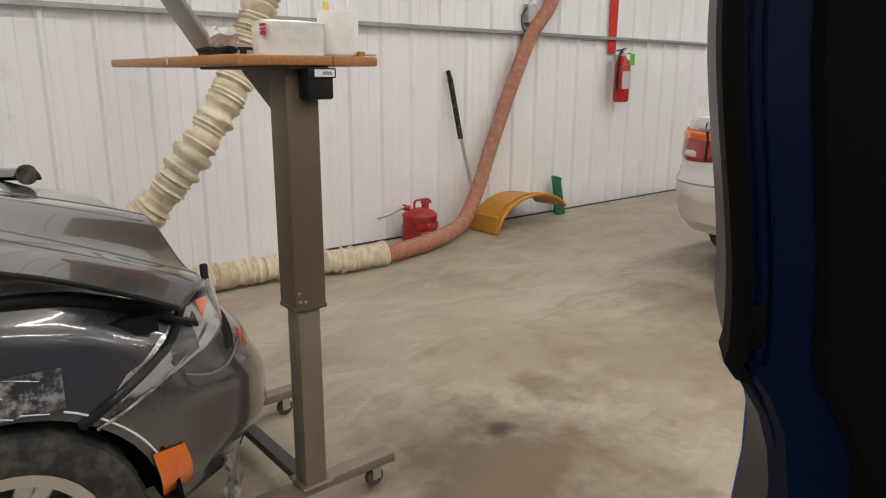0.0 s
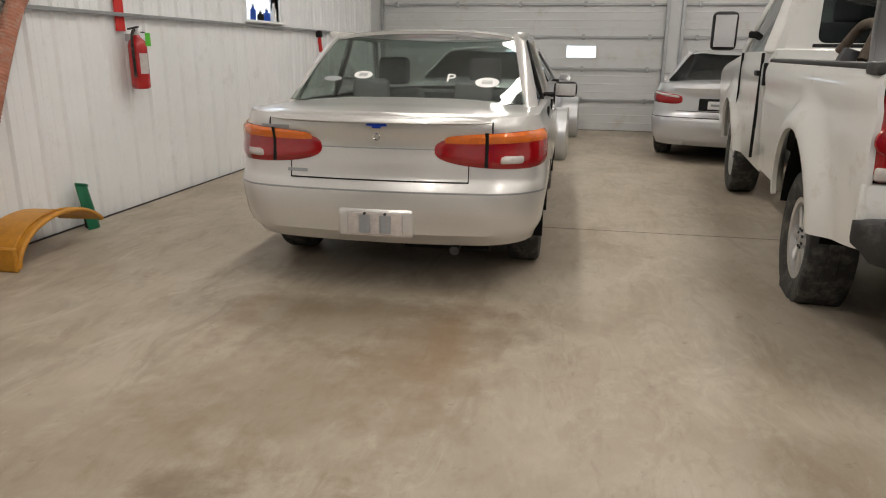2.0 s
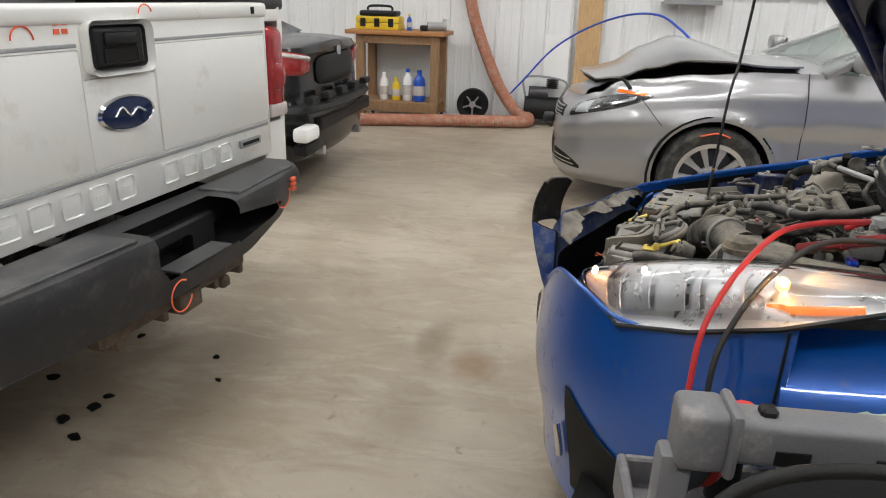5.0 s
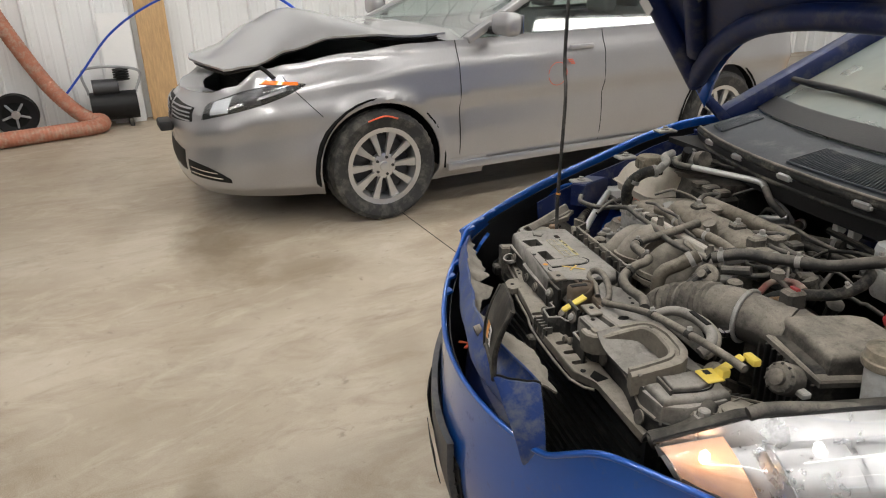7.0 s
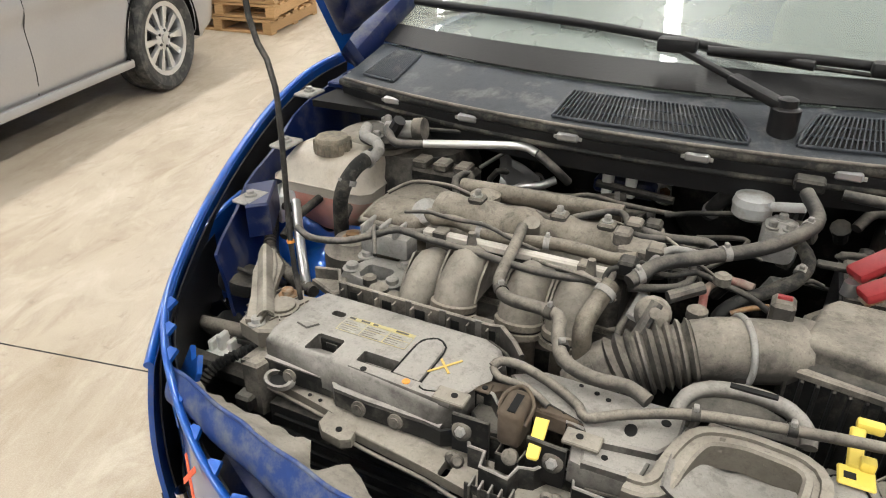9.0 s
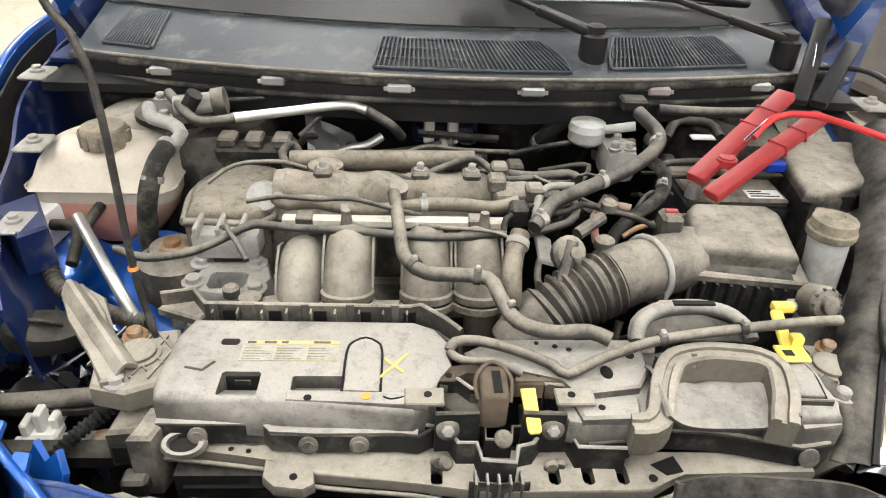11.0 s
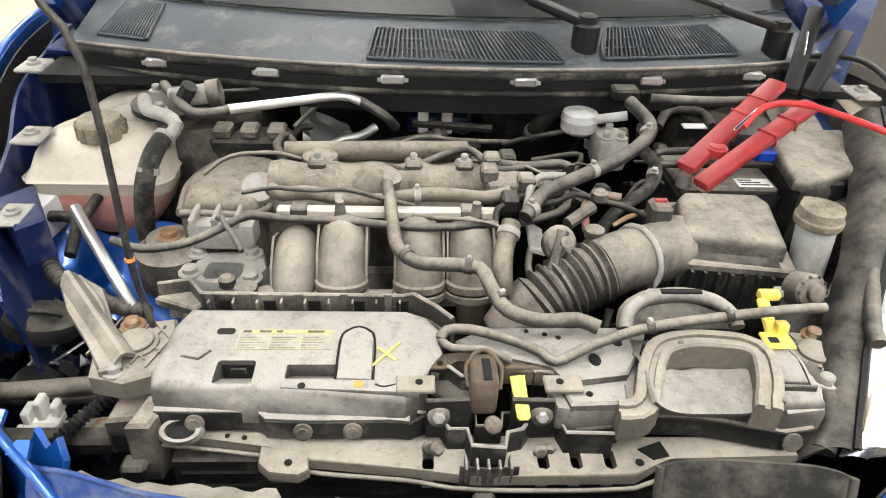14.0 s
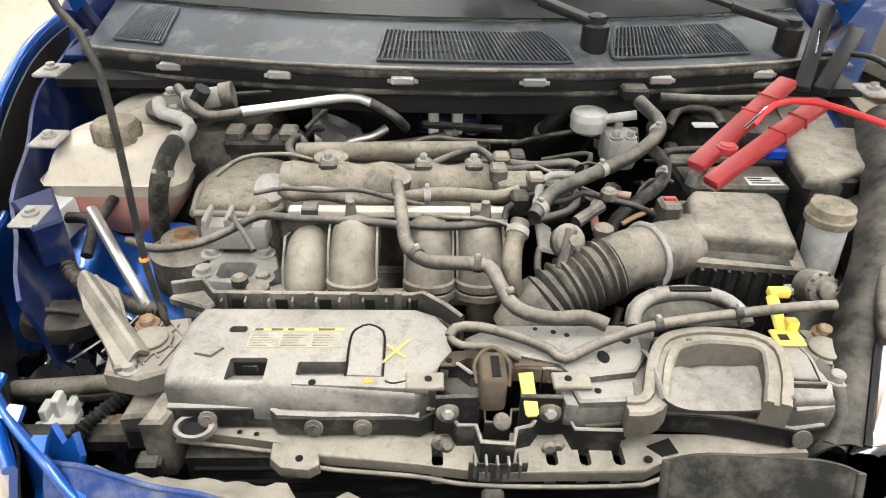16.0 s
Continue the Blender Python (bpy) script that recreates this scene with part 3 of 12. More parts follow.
def add_cyl(bm, p, q, r1, r2=None, n=16, caps=True):
    p, q = Vector(p), Vector(q)
    r2 = r1 if r2 is None else r2
    d = q - p
    m = Matrix.Translation((p + q) / 2) @ d.to_track_quat("Z", "Y").to_matrix().to_4x4()
    return bmesh.ops.create_cone(bm, cap_ends=caps, segments=n, radius1=r1, radius2=r2, depth=d.length, matrix=m)["verts"]


def cyl(p, q, r1, r2=None, n=16):
    bm = bmesh.new()
    add_cyl(bm, p, q, r1, r2, n)
    return bm


def rings(bm, rows, closed=True, cap=True, loop=False):
    vs = [[bm.verts.new(p) for p in row] for row in rows]
    n = len(rows[0])
    pairs = list(zip(vs, vs[1:])) + ([(vs[-1], vs[0])] if loop else [])
    for a, c in pairs:
        for i in range(n if closed else n - 1):
            j = (i + 1) % n
            bm.faces.new((a[i], a[j], c[j], c[i]))
    if cap and closed and not loop:
        bm.faces.new(list(reversed(vs[0])))
        bm.faces.new(vs[-1])
    return vs


def curve_points(pts, step):
    pts = [Vector(p) for p in pts]
    if len(pts) == 2:
        k = max(1, int((pts[1] - pts[0]).length / step))
        return [pts[0].lerp(pts[1], i / k) for i in range(k + 1)]
    ext = [2 * pts[0] - pts[1]] + pts + [2 * pts[-1] - pts[-2]]
    out = []
    for i in range(1, len(ext) - 2):
        a, c, d, e = ext[i - 1:i + 3]
        k = max(2, int((d - c).length / step))
        for j in range(k):
            t = j / k
            out.append(0.5 * ((2 * c) + (d - a) * t + (2 * a - 5 * c + 4 * d - e) * t * t + (3 * c - a - 3 * d + e) * t ** 3))
    out.append(pts[-1])
    return out


def add_tube(bm, pts, r, n=8, step=0.02, rib=0.0, pitch=0.02, rough=0.0, seed=0, cap=True):
    n = max(n, 12) if n >= 6 else n
    if rib:
        step = pitch / 4
    ps = curve_points(pts, step)
    tan = [(ps[min(i + 1, len(ps) - 1)] - ps[max(i - 1, 0)]).normalized() for i in range(len(ps))]
    up = Vector((0, 0, 1)) if abs(tan[0].z) < 0.9 else Vector((1, 0, 0))
    side = tan[0].cross(up).normalized()
    rows, dist = [], 0.0
    rnd = random.Random(seed)
    jit = [rnd.uniform(-1, 1) for _ in range(len(ps))]
    for i, p in enumerate(ps):
        if i:
            dist += (p - ps[i - 1]).length
            side = (side - tan[i] * side.dot(tan[i])).normalized()
        oth = tan[i].cross(side)
        rr = (r(i / max(1, len(ps) - 1)) if callable(r) else r)
        rr += rib * math.cos(2 * math.pi * dist / pitch) if rib else 0
        row = []
        for k in range(n):
            a = 2 * math.pi * k / n
            q = rr
            if rough:
                q += rough * (0.6 * jit[i] + 0.7 * noise.noise(Vector((math.cos(a) * 1.3 + seed, math.sin(a) * 1.3, dist * 22))))
            row.append(p + (side * math.cos(a) + oth * math.sin(a)) * q)
        rows.append(row)
    rings(bm, rows, cap=cap)


def tube(pts, r, n=8, **k):
    bm = bmesh.new()
    add_tube(bm, pts, r, n, **k)
    return bm


def lathe(profile, n=24, m=None, cap=True):
    bm = bmesh.new()
    rows = [[Vector((r * math.cos(2 * math.pi * i / n), r * math.sin(2 * math.pi * i / n), z)) for i in range(n)] for r, z in profile]
    rings(bm, rows, cap=cap)
    if m:
        bm.transform(m)
    return bm


def add_prism(bm, poly, z0, z1, bevel=0.0, m=None, seg=1):
    lo = [bm.verts.new((x, y, z0)) for x, y in poly]
    hi = [bm.verts.new((x, y, z1)) for x, y in poly]
    n = len(poly)
    fs = [bm.faces.new(list(reversed(lo))), bm.faces.new(hi)]
    fs += [bm.faces.new((lo[i], lo[(i + 1) % n], hi[(i + 1) % n], hi[i])) for i in range(n)]
    vs = lo + hi
    if bevel:
        es = list(fs[1].edges)
        r = bmesh.ops.bevel(bm, geom=es, offset=bevel, segments=seg, affect="EDGES", profile=0.5)
        vs = list({v for f in r["faces"] for v in f.verts} | {v for v in vs if v.is_valid})
    if m:
        for v in vs:
            v.co = m @ v.co


def prism(poly, z0, z1, bevel=0.0, m=None, seg=1):
    bm = bmesh.new()
    add_prism(bm, poly, z0, z1, bevel, m, seg)
    return bm


def grid(f, nu, nv, thick=0.0):
    """A sheet from f(u, v) with u, v in 0..1, given a thickness along its normals."""
    bm = bmesh.new()
    vs = [[bm.verts.new(f(i / nu, j / nv)) for j in range(nv + 1)] for i in range(nu + 1)]
    for i in range(nu):
        for j in range(nv):
            bm.faces.new((vs[i][j], vs[i + 1][j], vs[i + 1][j + 1], vs[i][j + 1]))
    if thick:
        bmesh.ops.recalc_face_normals(bm, faces=bm.faces)
        bmesh.ops.solidify(bm, geom=list(bm.faces), thickness=thick)
    return bm


def lerp_table(tab, x):
    """Smooth value of a table of (x, value) rows."""
    if x <= tab[0][0]:
        return tab[0][1]
    for (a, va), (c, vc) in zip(tab, tab[1:]):
        if x <= c:
            t = (x - a) / (c - a)
            t = t * t * (3 - 2 * t)
            return va + (vc - va) * t
    return tab[-1][1]


def cut(ob, cutters):
    """Cuts closed meshes out of ob and keeps the result."""
    for bm in cutters:
        me = bpy.data.meshes.new("cutter")
        bmesh.ops.recalc_face_normals(bm, faces=bm.faces)
        bm.to_mesh(me)
        bm.free()
        c = new("cutter", me)
        md = ob.modifiers.new("cut", "BOOLEAN")
        md.operation, md.object, md.solver = "DIFFERENCE", c, "EXACT"
        c.parent = ob.parent
        dg = bpy.context.evaluated_depsgraph_get()
        dg.update()
        res = bpy.data.meshes.new_from_object(ob.evaluated_get(dg))
        ob.modifiers.clear()
        old = ob.data
        ob.data = res
        bpy.data.meshes.remove(old)
        bpy.data.objects.remove(c)
        bpy.data.meshes.remove(me)
    for p in ob.data.polygons:
        p.use_smooth = True
    ob.data.set_sharp_from_angle(angle=radians(35))
    return ob


def text(name, body, size, m, material, parent, depth=0.002, label=""):
    cu = bpy.data.curves.new(name, "FONT")
    cu.body, cu.size, cu.extrude, cu.align_x, cu.align_y = body, size, depth, "CENTER", "CENTER"
    tmp = new(name, cu)
    dg = bpy.context.evaluated_depsgraph_get()
    me = bpy.data.meshes.new_from_object(tmp.evaluated_get(dg))
    bpy.data.objects.remove(tmp)
    me.transform(m)
    me.materials.clear()
    me.materials.append(M[material])
    ob = new(name, me)
    ob.parent = parent
    return tagged(ob, label=label)

# ---- the shop ----
X0, X1, Y0, Y1, H = -3.87, 8.75, -7.0, 14.3, 4.6
JOINTS_Y = (6.63, 11.5)
bm = bmesh.new()
add_box(bm, (X0 - 0.3, Y0 - 0.3, -0.2), (X1 + 0.3, Y1 + 0.3, -0.012))
structure("ground", bm, "under", "dark joint filler under the concrete slabs")
slabs = new("floor")
tagged(slabs, "tan stained concrete floor slabs with sawn joints", kind="structure")
ys = [Y0 - 0.3, *JOINTS_Y, Y1 + 0.3]
for a, c in zip(ys, ys[1:]):
    part("slab", boxed((X0 - 0.3, a + 0.0025, -0.012), (X1 + 0.3, c - 0.0025, 0.0), 0.0015), "floor", slabs)


part("floor_joint", boxed((3.2, 1.737, -0.004), (5.0, 1.743, 0.0008)), "rubber", slabs)
part("floor_joint", boxed((-2.4, 6.645, -0.004), (3.0, 6.653, 0.0008)), "rubber", slabs)


def ribbed_wall(name, length, height, m, label, gap=None, pitch=0.285, start=-0.138):
    """Sheet-steel wall with raised ribs; x runs along it, the room is at +y."""
    bm = bmesh.new()
    prof = []
    n = int(length / pitch) + 3
    for i in range(n):
        x = start + i * pitch
        prof += [(x, 0.0), (x + 0.01, 0.026), (x + 0.03, 0.026), (x + 0.046, 0.0), (x + 0.125, 0.0), (x + 0.13, 0.003), (x + 0.145, 0.003),
                 (x + 0.15, 0.0), (x + 0.205, 0.0), (x + 0.21, 0.003), (x + 0.225, 0.003), (x + 0.23, 0.0)]
    prof = [(0.0, 0.0)] + [(x, y) for x, y in prof if 0 < x < length] + [(length, 0.0)]

    def panel(a, c, z0, z1):
        pr = [(a, lerp_y(prof, a))] + [p for p in prof if a < p[0] < c] + [(c, lerp_y(prof, c))]
        back = [(c, -0.12), (a, -0.12)]
        add_prism(bm, pr + back, z0, z1)
    if gap:
        g0, g1, z0, z1 = gap
        panel(0, g0, 0, height)
        panel(g1, length, 0, height)
        panel(g0, g1, 0, z0)
        panel(g0, g1, z1, height)
    else:
        panel(0, length, 0, height)
    bm.transform(m)
    return structure(name, bm, "white_steel", label, 20)


def lerp_y(prof, x):
    for (a, ya), (c, yc) in zip(prof, prof[1:]):
        if a <= x <= c:
            return ya + (yc - ya) * ((x - a) / (c - a) if c > a else 0)
    return 0.0


LW = Matrix(((0, 1, 0, X0), (-1, 0, 0, Y1), (0, 0, 1, 0), (0, 0, 0, 1)))
RW = Matrix(((0, -1, 0, X1), (1, 0, 0, Y0), (0, 0, 1, 0), (0, 0, 0, 1)))
BW = Matrix(((1, 0, 0, X0), (0, 1, 0, Y0), (0, 0, 1, 0), (0, 0, 0, 1)))
ribbed_wall("wall_left", Y1 - Y0, H, LW, "white ribbed steel shop wall", (Y1 - 10.02, Y1 - 9.05, 1.72, 2.6))
ribbed_wall("wall_right", Y1 - Y0, H, RW, "white ribbed steel shop wall")
ribbed_wall("wall_back", X1 - X0, H, BW, "white ribbed steel shop wall")
structure("ceiling", boxed((X0 - 0.3, Y0 - 0.3, H), (X1 + 0.3, Y1 + 0.3, H + 0.12)), "ceiling_white", "white steel liner ceiling")

# overhead-door wall: header, jambs and sectional doors
D1, D2 = (-3.62, 1.48), (1.78, 6.9)
DH, PANEL = 3.33, 0.555
for i, (a, c) in enumerate([(X0 - 0.3, D1[0]), (D1[1], D2[0]), (D2[1], X1 + 0.3)]):
    structure("wall_doors_%d" % (i + 1), boxed((a, Y1, 0), (c, Y1 + 0.3, H)), "door_white", "white pier between overhead doors")
structure("wall_header", boxed((X0 - 0.3, Y1, DH), (X1 + 0.3, Y1 + 0.297, H)), "door_white", "white header above overhead doors")
for i, (a, c) in enumerate((D1, D2)):
    dr = tagged(new("door_%d" % (i + 1)), "white sectional steel overhead door, closed", kind="structure")
    dr.location = (0, Y1 + 0.06, 0)
    z = 0.0
    k = 0
    while z < DH - 0.01:
        wins = []
        if k == 2:
            wins = [(-1.3, -0.8), (-0.21, 0.31)] if i == 0 else [(3.0, 3.5), (4.2, 4.7)]
        if not wins:
            bm = boxed((a, 0, z + 0.004), (c, 0.05, z + PANEL - 0.004), 0.006)
            for s in (0.14, 0.28, 0.42):
                add_box(bm, (a + 0.02, -0.004, z + s - 0.012), (c - 0.02, 0.01, z + s + 0.012), 0.004)
            part("panel", bm, "door_white", dr)
        else:
            part("panel", boxed((a, 0, z + 0.004), (c, 0.05, 1.3), 0.002), "door_white", dr)
            part("panel", boxed((a, 0, 1.5), (c, 0.05, z + PANEL - 0.004), 0.002), "door_white", dr)
            ends = [a] + [e for w in wins for e in w] + [c]
            for u, v in zip(ends[::2], ends[1::2]):
                part("panel", boxed((u, 0.0, 1.3), (v, 0.05, 1.5)), "door_white", dr)
            for u, v in wins:
                part("pane", boxed((u, 0.018, 1.3), (v, 0.026, 1.5)), "clear", dr, "small bright window pane")
                for p, q in (((u - 0.03, -0.012, 1.27), (v + 0.03, -0.001, 1.3)), ((u - 0.03, -0.012, 1.5), (v + 0.03, -0.001, 1.53)), ((u - 0.03, -0.012, 1.3), (u, -0.001, 1.5)), ((v, -0.012, 1.3), (v + 0.03, -0.001, 1.5))):
                    part("window_frame", boxed(p, q, 0.002), "door_white", dr)
        part("strut", boxed((a, -0.035, z + PANEL - 0.03), (c, -0.002, z + PANEL + 0.012), 0.004), "galv", dr)
        j = 0
        x = a + 0.25
        while x < c - 0.1:
            part("hinge", boxed((x - 0.03, -0.05, z + PANEL - 0.06), (x + 0.03, -0.036, z + PANEL + 0.04), 0.004), "galv", dr)
            x += 1.15
        z += PANEL
        k += 1
    for x in (a - 0.02, c + 0.02):
        part("track", boxed((x - 0.03, -0.11, 0), (x + 0.03, -0.062, DH), 0.004), "galv", dr)
    part("weatherstrip", boxed((a, -0.02, 0.0), (c, 0.055, 0.004)), "rubber", dr)

structure("backdrop", boxed((-12, 22, -0.5), (16, 22.1, 9)), glow("daylight", (0.85, 0.93, 1.0), 1.6), "bright overcast daylight outside")
structure("backdrop_side", boxed((-9.1, 4, -0.5), (-9, 16, 9)), glow("daylight_side", (0.88, 0.95, 1.0), 1.9), "bright daylight outside the window")

# window in the left wall
w = tagged(new("window_1"), "white-framed fixed window with a cluttered sill", kind="structure")
wy0, wy1, wz0, wz1 = 9.05, 10.02, 1.72, 2.6
fr = part("window_frame", boxed((X0 - 0.1, wy0 - 0.04, wz0 - 0.04), (X0 + 0.03, wy1 + 0.04, wz1 + 0.04), 0.004), "ink_white", w)
cut(fr, [boxed((X0 - 0.4, wy0, wz0), (X0 + 0.4, wy1, wz1))])
part("pane", boxed((X0 - 0.07, wy0, wz0), (X0 - 0.064, wy1, wz1)), "clear", w)
part("window_sill", boxed((X0 - 0.1, wy0 - 0.05, wz0 - 0.03), (X0 + 0.09, wy1 + 0.05, wz0 - 0.001), 0.004), "ink_white", w)
for y, h, r, mt, nm in ((9.2, 0.16, 0.035, "blue_bottle", "blue spray bottle on the sill"), (9.4, 0.1, 0.04, "ink_shade_dark", "dark tin on the sill"), (9.58, 0.13, 0.045, "blue_bottle", "blue jug on the sill"), (9.8, 0.2, 0.03, "ink_white", "white bottle on the sill")):
    t = thing("bottle", pose(X0 + 0.035, y, wz0), nm, "bottle")
    part("body", lathe([(r * 0.9, 0), (r, 0.008), (r, h * 0.7), (r * 0.4, h * 0.86), (r * 0.4, h)], 14), mt, t)
    part("cap", lathe([(r * 0.45, h), (r * 0.45, h + 0.02), (r * 0.3, h + 0.026)], 12), "ink_white", t)

# rails (girts) that run round the walls
structure("trim_left", boxed((X0 + 0.02, Y0, 1.64), (X0 + 0.06, Y1 - 0.1, 1.67), 0.003), "galv", "grey steel conduit rail along the wall")
structure("trim_right", boxed((X1 - 0.06, Y0, 1.46), (X1 - 0.02, Y1, 1.49), 0.003), "galv", "grey steel conduit rail along the wall")
structure("baseboard_left", boxed((X0 + 0.021, Y0, 0.0), (X0 + 0.03, Y1, 0.012)), "dark_metal", "dark base flashing")

# ceiling lamps
lamp_mat = glow("tube_light", (1.0, 0.96, 0.9), 9.0)
proto = None
for x in LAMP_ROWS:
    for y in LAMP_YS:
        if proto is None:
            proto = thing("ceiling_light", pose(x, y, LAMP_Z), "white fluorescent strip light with two tubes", "ceiling light", "strip lights on the ceiling")
            part("housing", boxed((-0.09, -1.2, 0.07), (0.09, 1.2, H - LAMP_Z - 0.002), 0.008), "ink_white", proto)
            for s in (-0.05, 0.05):
                part("tube", cyl((s, -1.18, 0.035), (s, 1.18, 0.035), 0.018, n=10), lamp_mat, proto)
            for e in (-1.19, 1.15):
                part("end_cap", boxed((-0.08, e, 0.012), (0.08, e + 0.04, 0.075), 0.004), "ink_white", proto)
        else:
            copy_thing(proto, pose(x, y, LAMP_Z))
        la = bpy.data.lights.new("strip", "AREA")
        la.shape, la.size, la.size_y, la.energy, la.color = "RECTANGLE", 0.16, 2.35, LAMP_POWER, (1.0, 0.965, 0.9)
        lo = new("strip_lamp", la)
        lo.matrix_basis = pose(x, y, LAMP_Z - 0.005)

# ---- vehicles: shared makers ----


def plan(w, ya, yb, rr, rf, br, bf, ns=26, nc=6, ne=12):
    """Outline of a car seen from above, from the tail's middle round by the right; y runs forward."""
    half = []
    for i in range(ne // 2):
        x = (w - rr) * i / (ne // 2)
        half.append((x, ya + br * (x / w) ** 2))
    for i in range(nc):
        a = math.pi / 2 * i / nc
        x = w - rr + rr * math.sin(a)
        half.append((x, ya + br * (x / w) ** 2 + rr * (1 - math.cos(a))))
    y0, y1 = ya + rr + br, yb - rf - bf
    for i in range(ns):
        half.append((w, y0 + (y1 - y0) * i / ns))
    for i in range(nc):
        a = math.pi / 2 * i / nc
        x = w - rf + rf * math.cos(a)
        half.append((x, yb - bf * (x / w) ** 2 - rf * (1 - math.sin(a))))
    for i in range(ne // 2 + 1):
        x = (w - rf) * (1 - i / (ne // 2))
        half.append((x, yb - bf * (x / w) ** 2))
    return half + [(-x, y) for x, y in reversed(half[1:-1])]


def body_ring(P, v):
    w = P["w"] - lerp_table(P["side"], v)
    return plan(w, lerp_table(P["tail"], v), P["len"] - lerp_table(P["nose"], v), P["rr"], P["rf"], P["br"], P["bf"])


def body_mesh(P, open_box=None, nv=20):
    rows = []
    sill = P["sill"]
    for k in range(nv + 1):
        v = k / nv
        rows.append([Vector((x, y, sill + v * (lerp_table(P["shoulder"], y) - sill))) for x, y in body_ring(P, v)])
    edge = rows[-1]
    for t in (0.06, 0.15, 0.3, 0.5, 0.75, 1.0):
        row = []
        for p in edge:
            zc = lerp_table(P["deck"], p.y)
            row.append(Vector((p.x * (1 - t), p.y, p.z + (zc - p.z) * (1 - (1 - t) ** 2.4))))
        rows.append(row)
    bm = bmesh.new()
    rings(bm, rows, cap=False)
    bmesh.ops.remove_doubles(bm, verts=bm.verts, dist=0.002)
    bm.normal_update()
    if open_box:
        x, ya, yb = open_box
        dead = [f for f in bm.faces if abs(f.calc_center_median().x) < x and ya < f.calc_center_median().y < yb and f.normal.z > 0.5 or
                (abs(f.calc_center_median().x) < x and ya < f.calc_center_median().y < yb and f.calc_center_median().z > P["sill"] + 0.45)]
        bmesh.ops.delete(bm, geom=dead, context="FACES")
    return bm


def arch_cut(ob, centres, r, w):
    """Wheel arches: side faces inside the arch circle are cut away."""
    return cut(ob, [cyl((s * w * 0.62, y, z), (s * w * 1.3, y, z), r, n=40) for y, z in centres for s in (-1, 1)])


def around(P, s, z, front=False, off=0.006):
    """The point on the body's outline at arc length s from the middle of the tail (or nose), at height z."""
    y_end = P["len"] if front else 0.0
    top = lerp_table(P["shoulder"], y_end)
    v = min(1.0, max(0.0, (z - P["sill"]) / (top - P["sill"])))
    pts = [Vector((x, y, z)) for x, y in body_ring(P, v)]
    n = len(pts) // 2
    half = pts[:n + 1]
    if front:
        half = list(reversed(half))
    sg = 1 if s >= 0 else -1
    s = abs(s)
    for a, c in zip(half, half[1:]):
        d = (c - a).length
        if s <= d:
            p = a.lerp(c, s / d)
            t = (c - a).normalized()
            nrm = Vector((t.y, -t.x, 0)) if not front else Vector((-t.y, t.x, 0))
            p = p + nrm * off
            return Vector((p.x * sg, p.y, p.z))
        s -= d
    return half[-1]


def patch(P, s0, s1, lo, hi, front=False, off=0.008, thick=0.0, nu=14, nv=6, power=2.6, wedge=None):
    """A lens or strip that follows the body: s from s0 to s1, z from lo to hi with rounded ends."""
    def f(u, v):
        u = 0.5 - 0.5 * math.cos(math.pi * u) if power else u
        s = s0 + (s1 - s0) * u
        a, c = (lo(u), hi(u)) if callable(lo) else (lo, hi)
        m, h = (a + c) / 2, (c - a) / 2
        k = (1 - abs(2 * u - 1) ** power) ** (1 / power) if power else 1
        k = max(k, 0.02)
        bulge = off + (thick * (1 - abs(2 * v - 1) ** 4) * (1 - abs(2 * u - 1) ** 6) if thick else 0)
        return around(P, s, m + h * k * (2 * v - 1), front, bulge)
    return grid(f, nu, nv, 0.003)


def strut_bm(p, q, a, c, bow=0.0):
    """A flat bar from p to q of a by c with soft edges."""
    bm = bmesh.new()
    p, q = Vector(p), Vector(q)
    d = q - p
    m = Matrix.Translation(p) @ d.to_track_quat("Z", "Y").to_matrix().to_4x4()
    add_box(bm, (-a / 2, -c / 2, 0), (a / 2, c / 2, d.length), min(a, c) * 0.3, 2, m)
    return bm


def sheet4(a, c, d, e, bow=0.0, nu=10, nv=8, thick=0.005, inset=0.0):
    """A bowed pane: corners a, c below and d, e above (d over a)."""
    a, c, d, e = map(Vector, (a, c, d, e))
    nrm = (c - a).cross(d - a).normalized()

    def f(u, v):
        u, v = inset + u * (1 - 2 * inset), inset + v * (1 - 2 * inset)
        p = a.lerp(c, u).lerp(d.lerp(e, u), v)
        return p + nrm * bow * (1 - (2 * u - 1) ** 2) * (1 - 0.5 * (2 * v - 1) ** 2)
    return grid(f, nu, nv, thick)


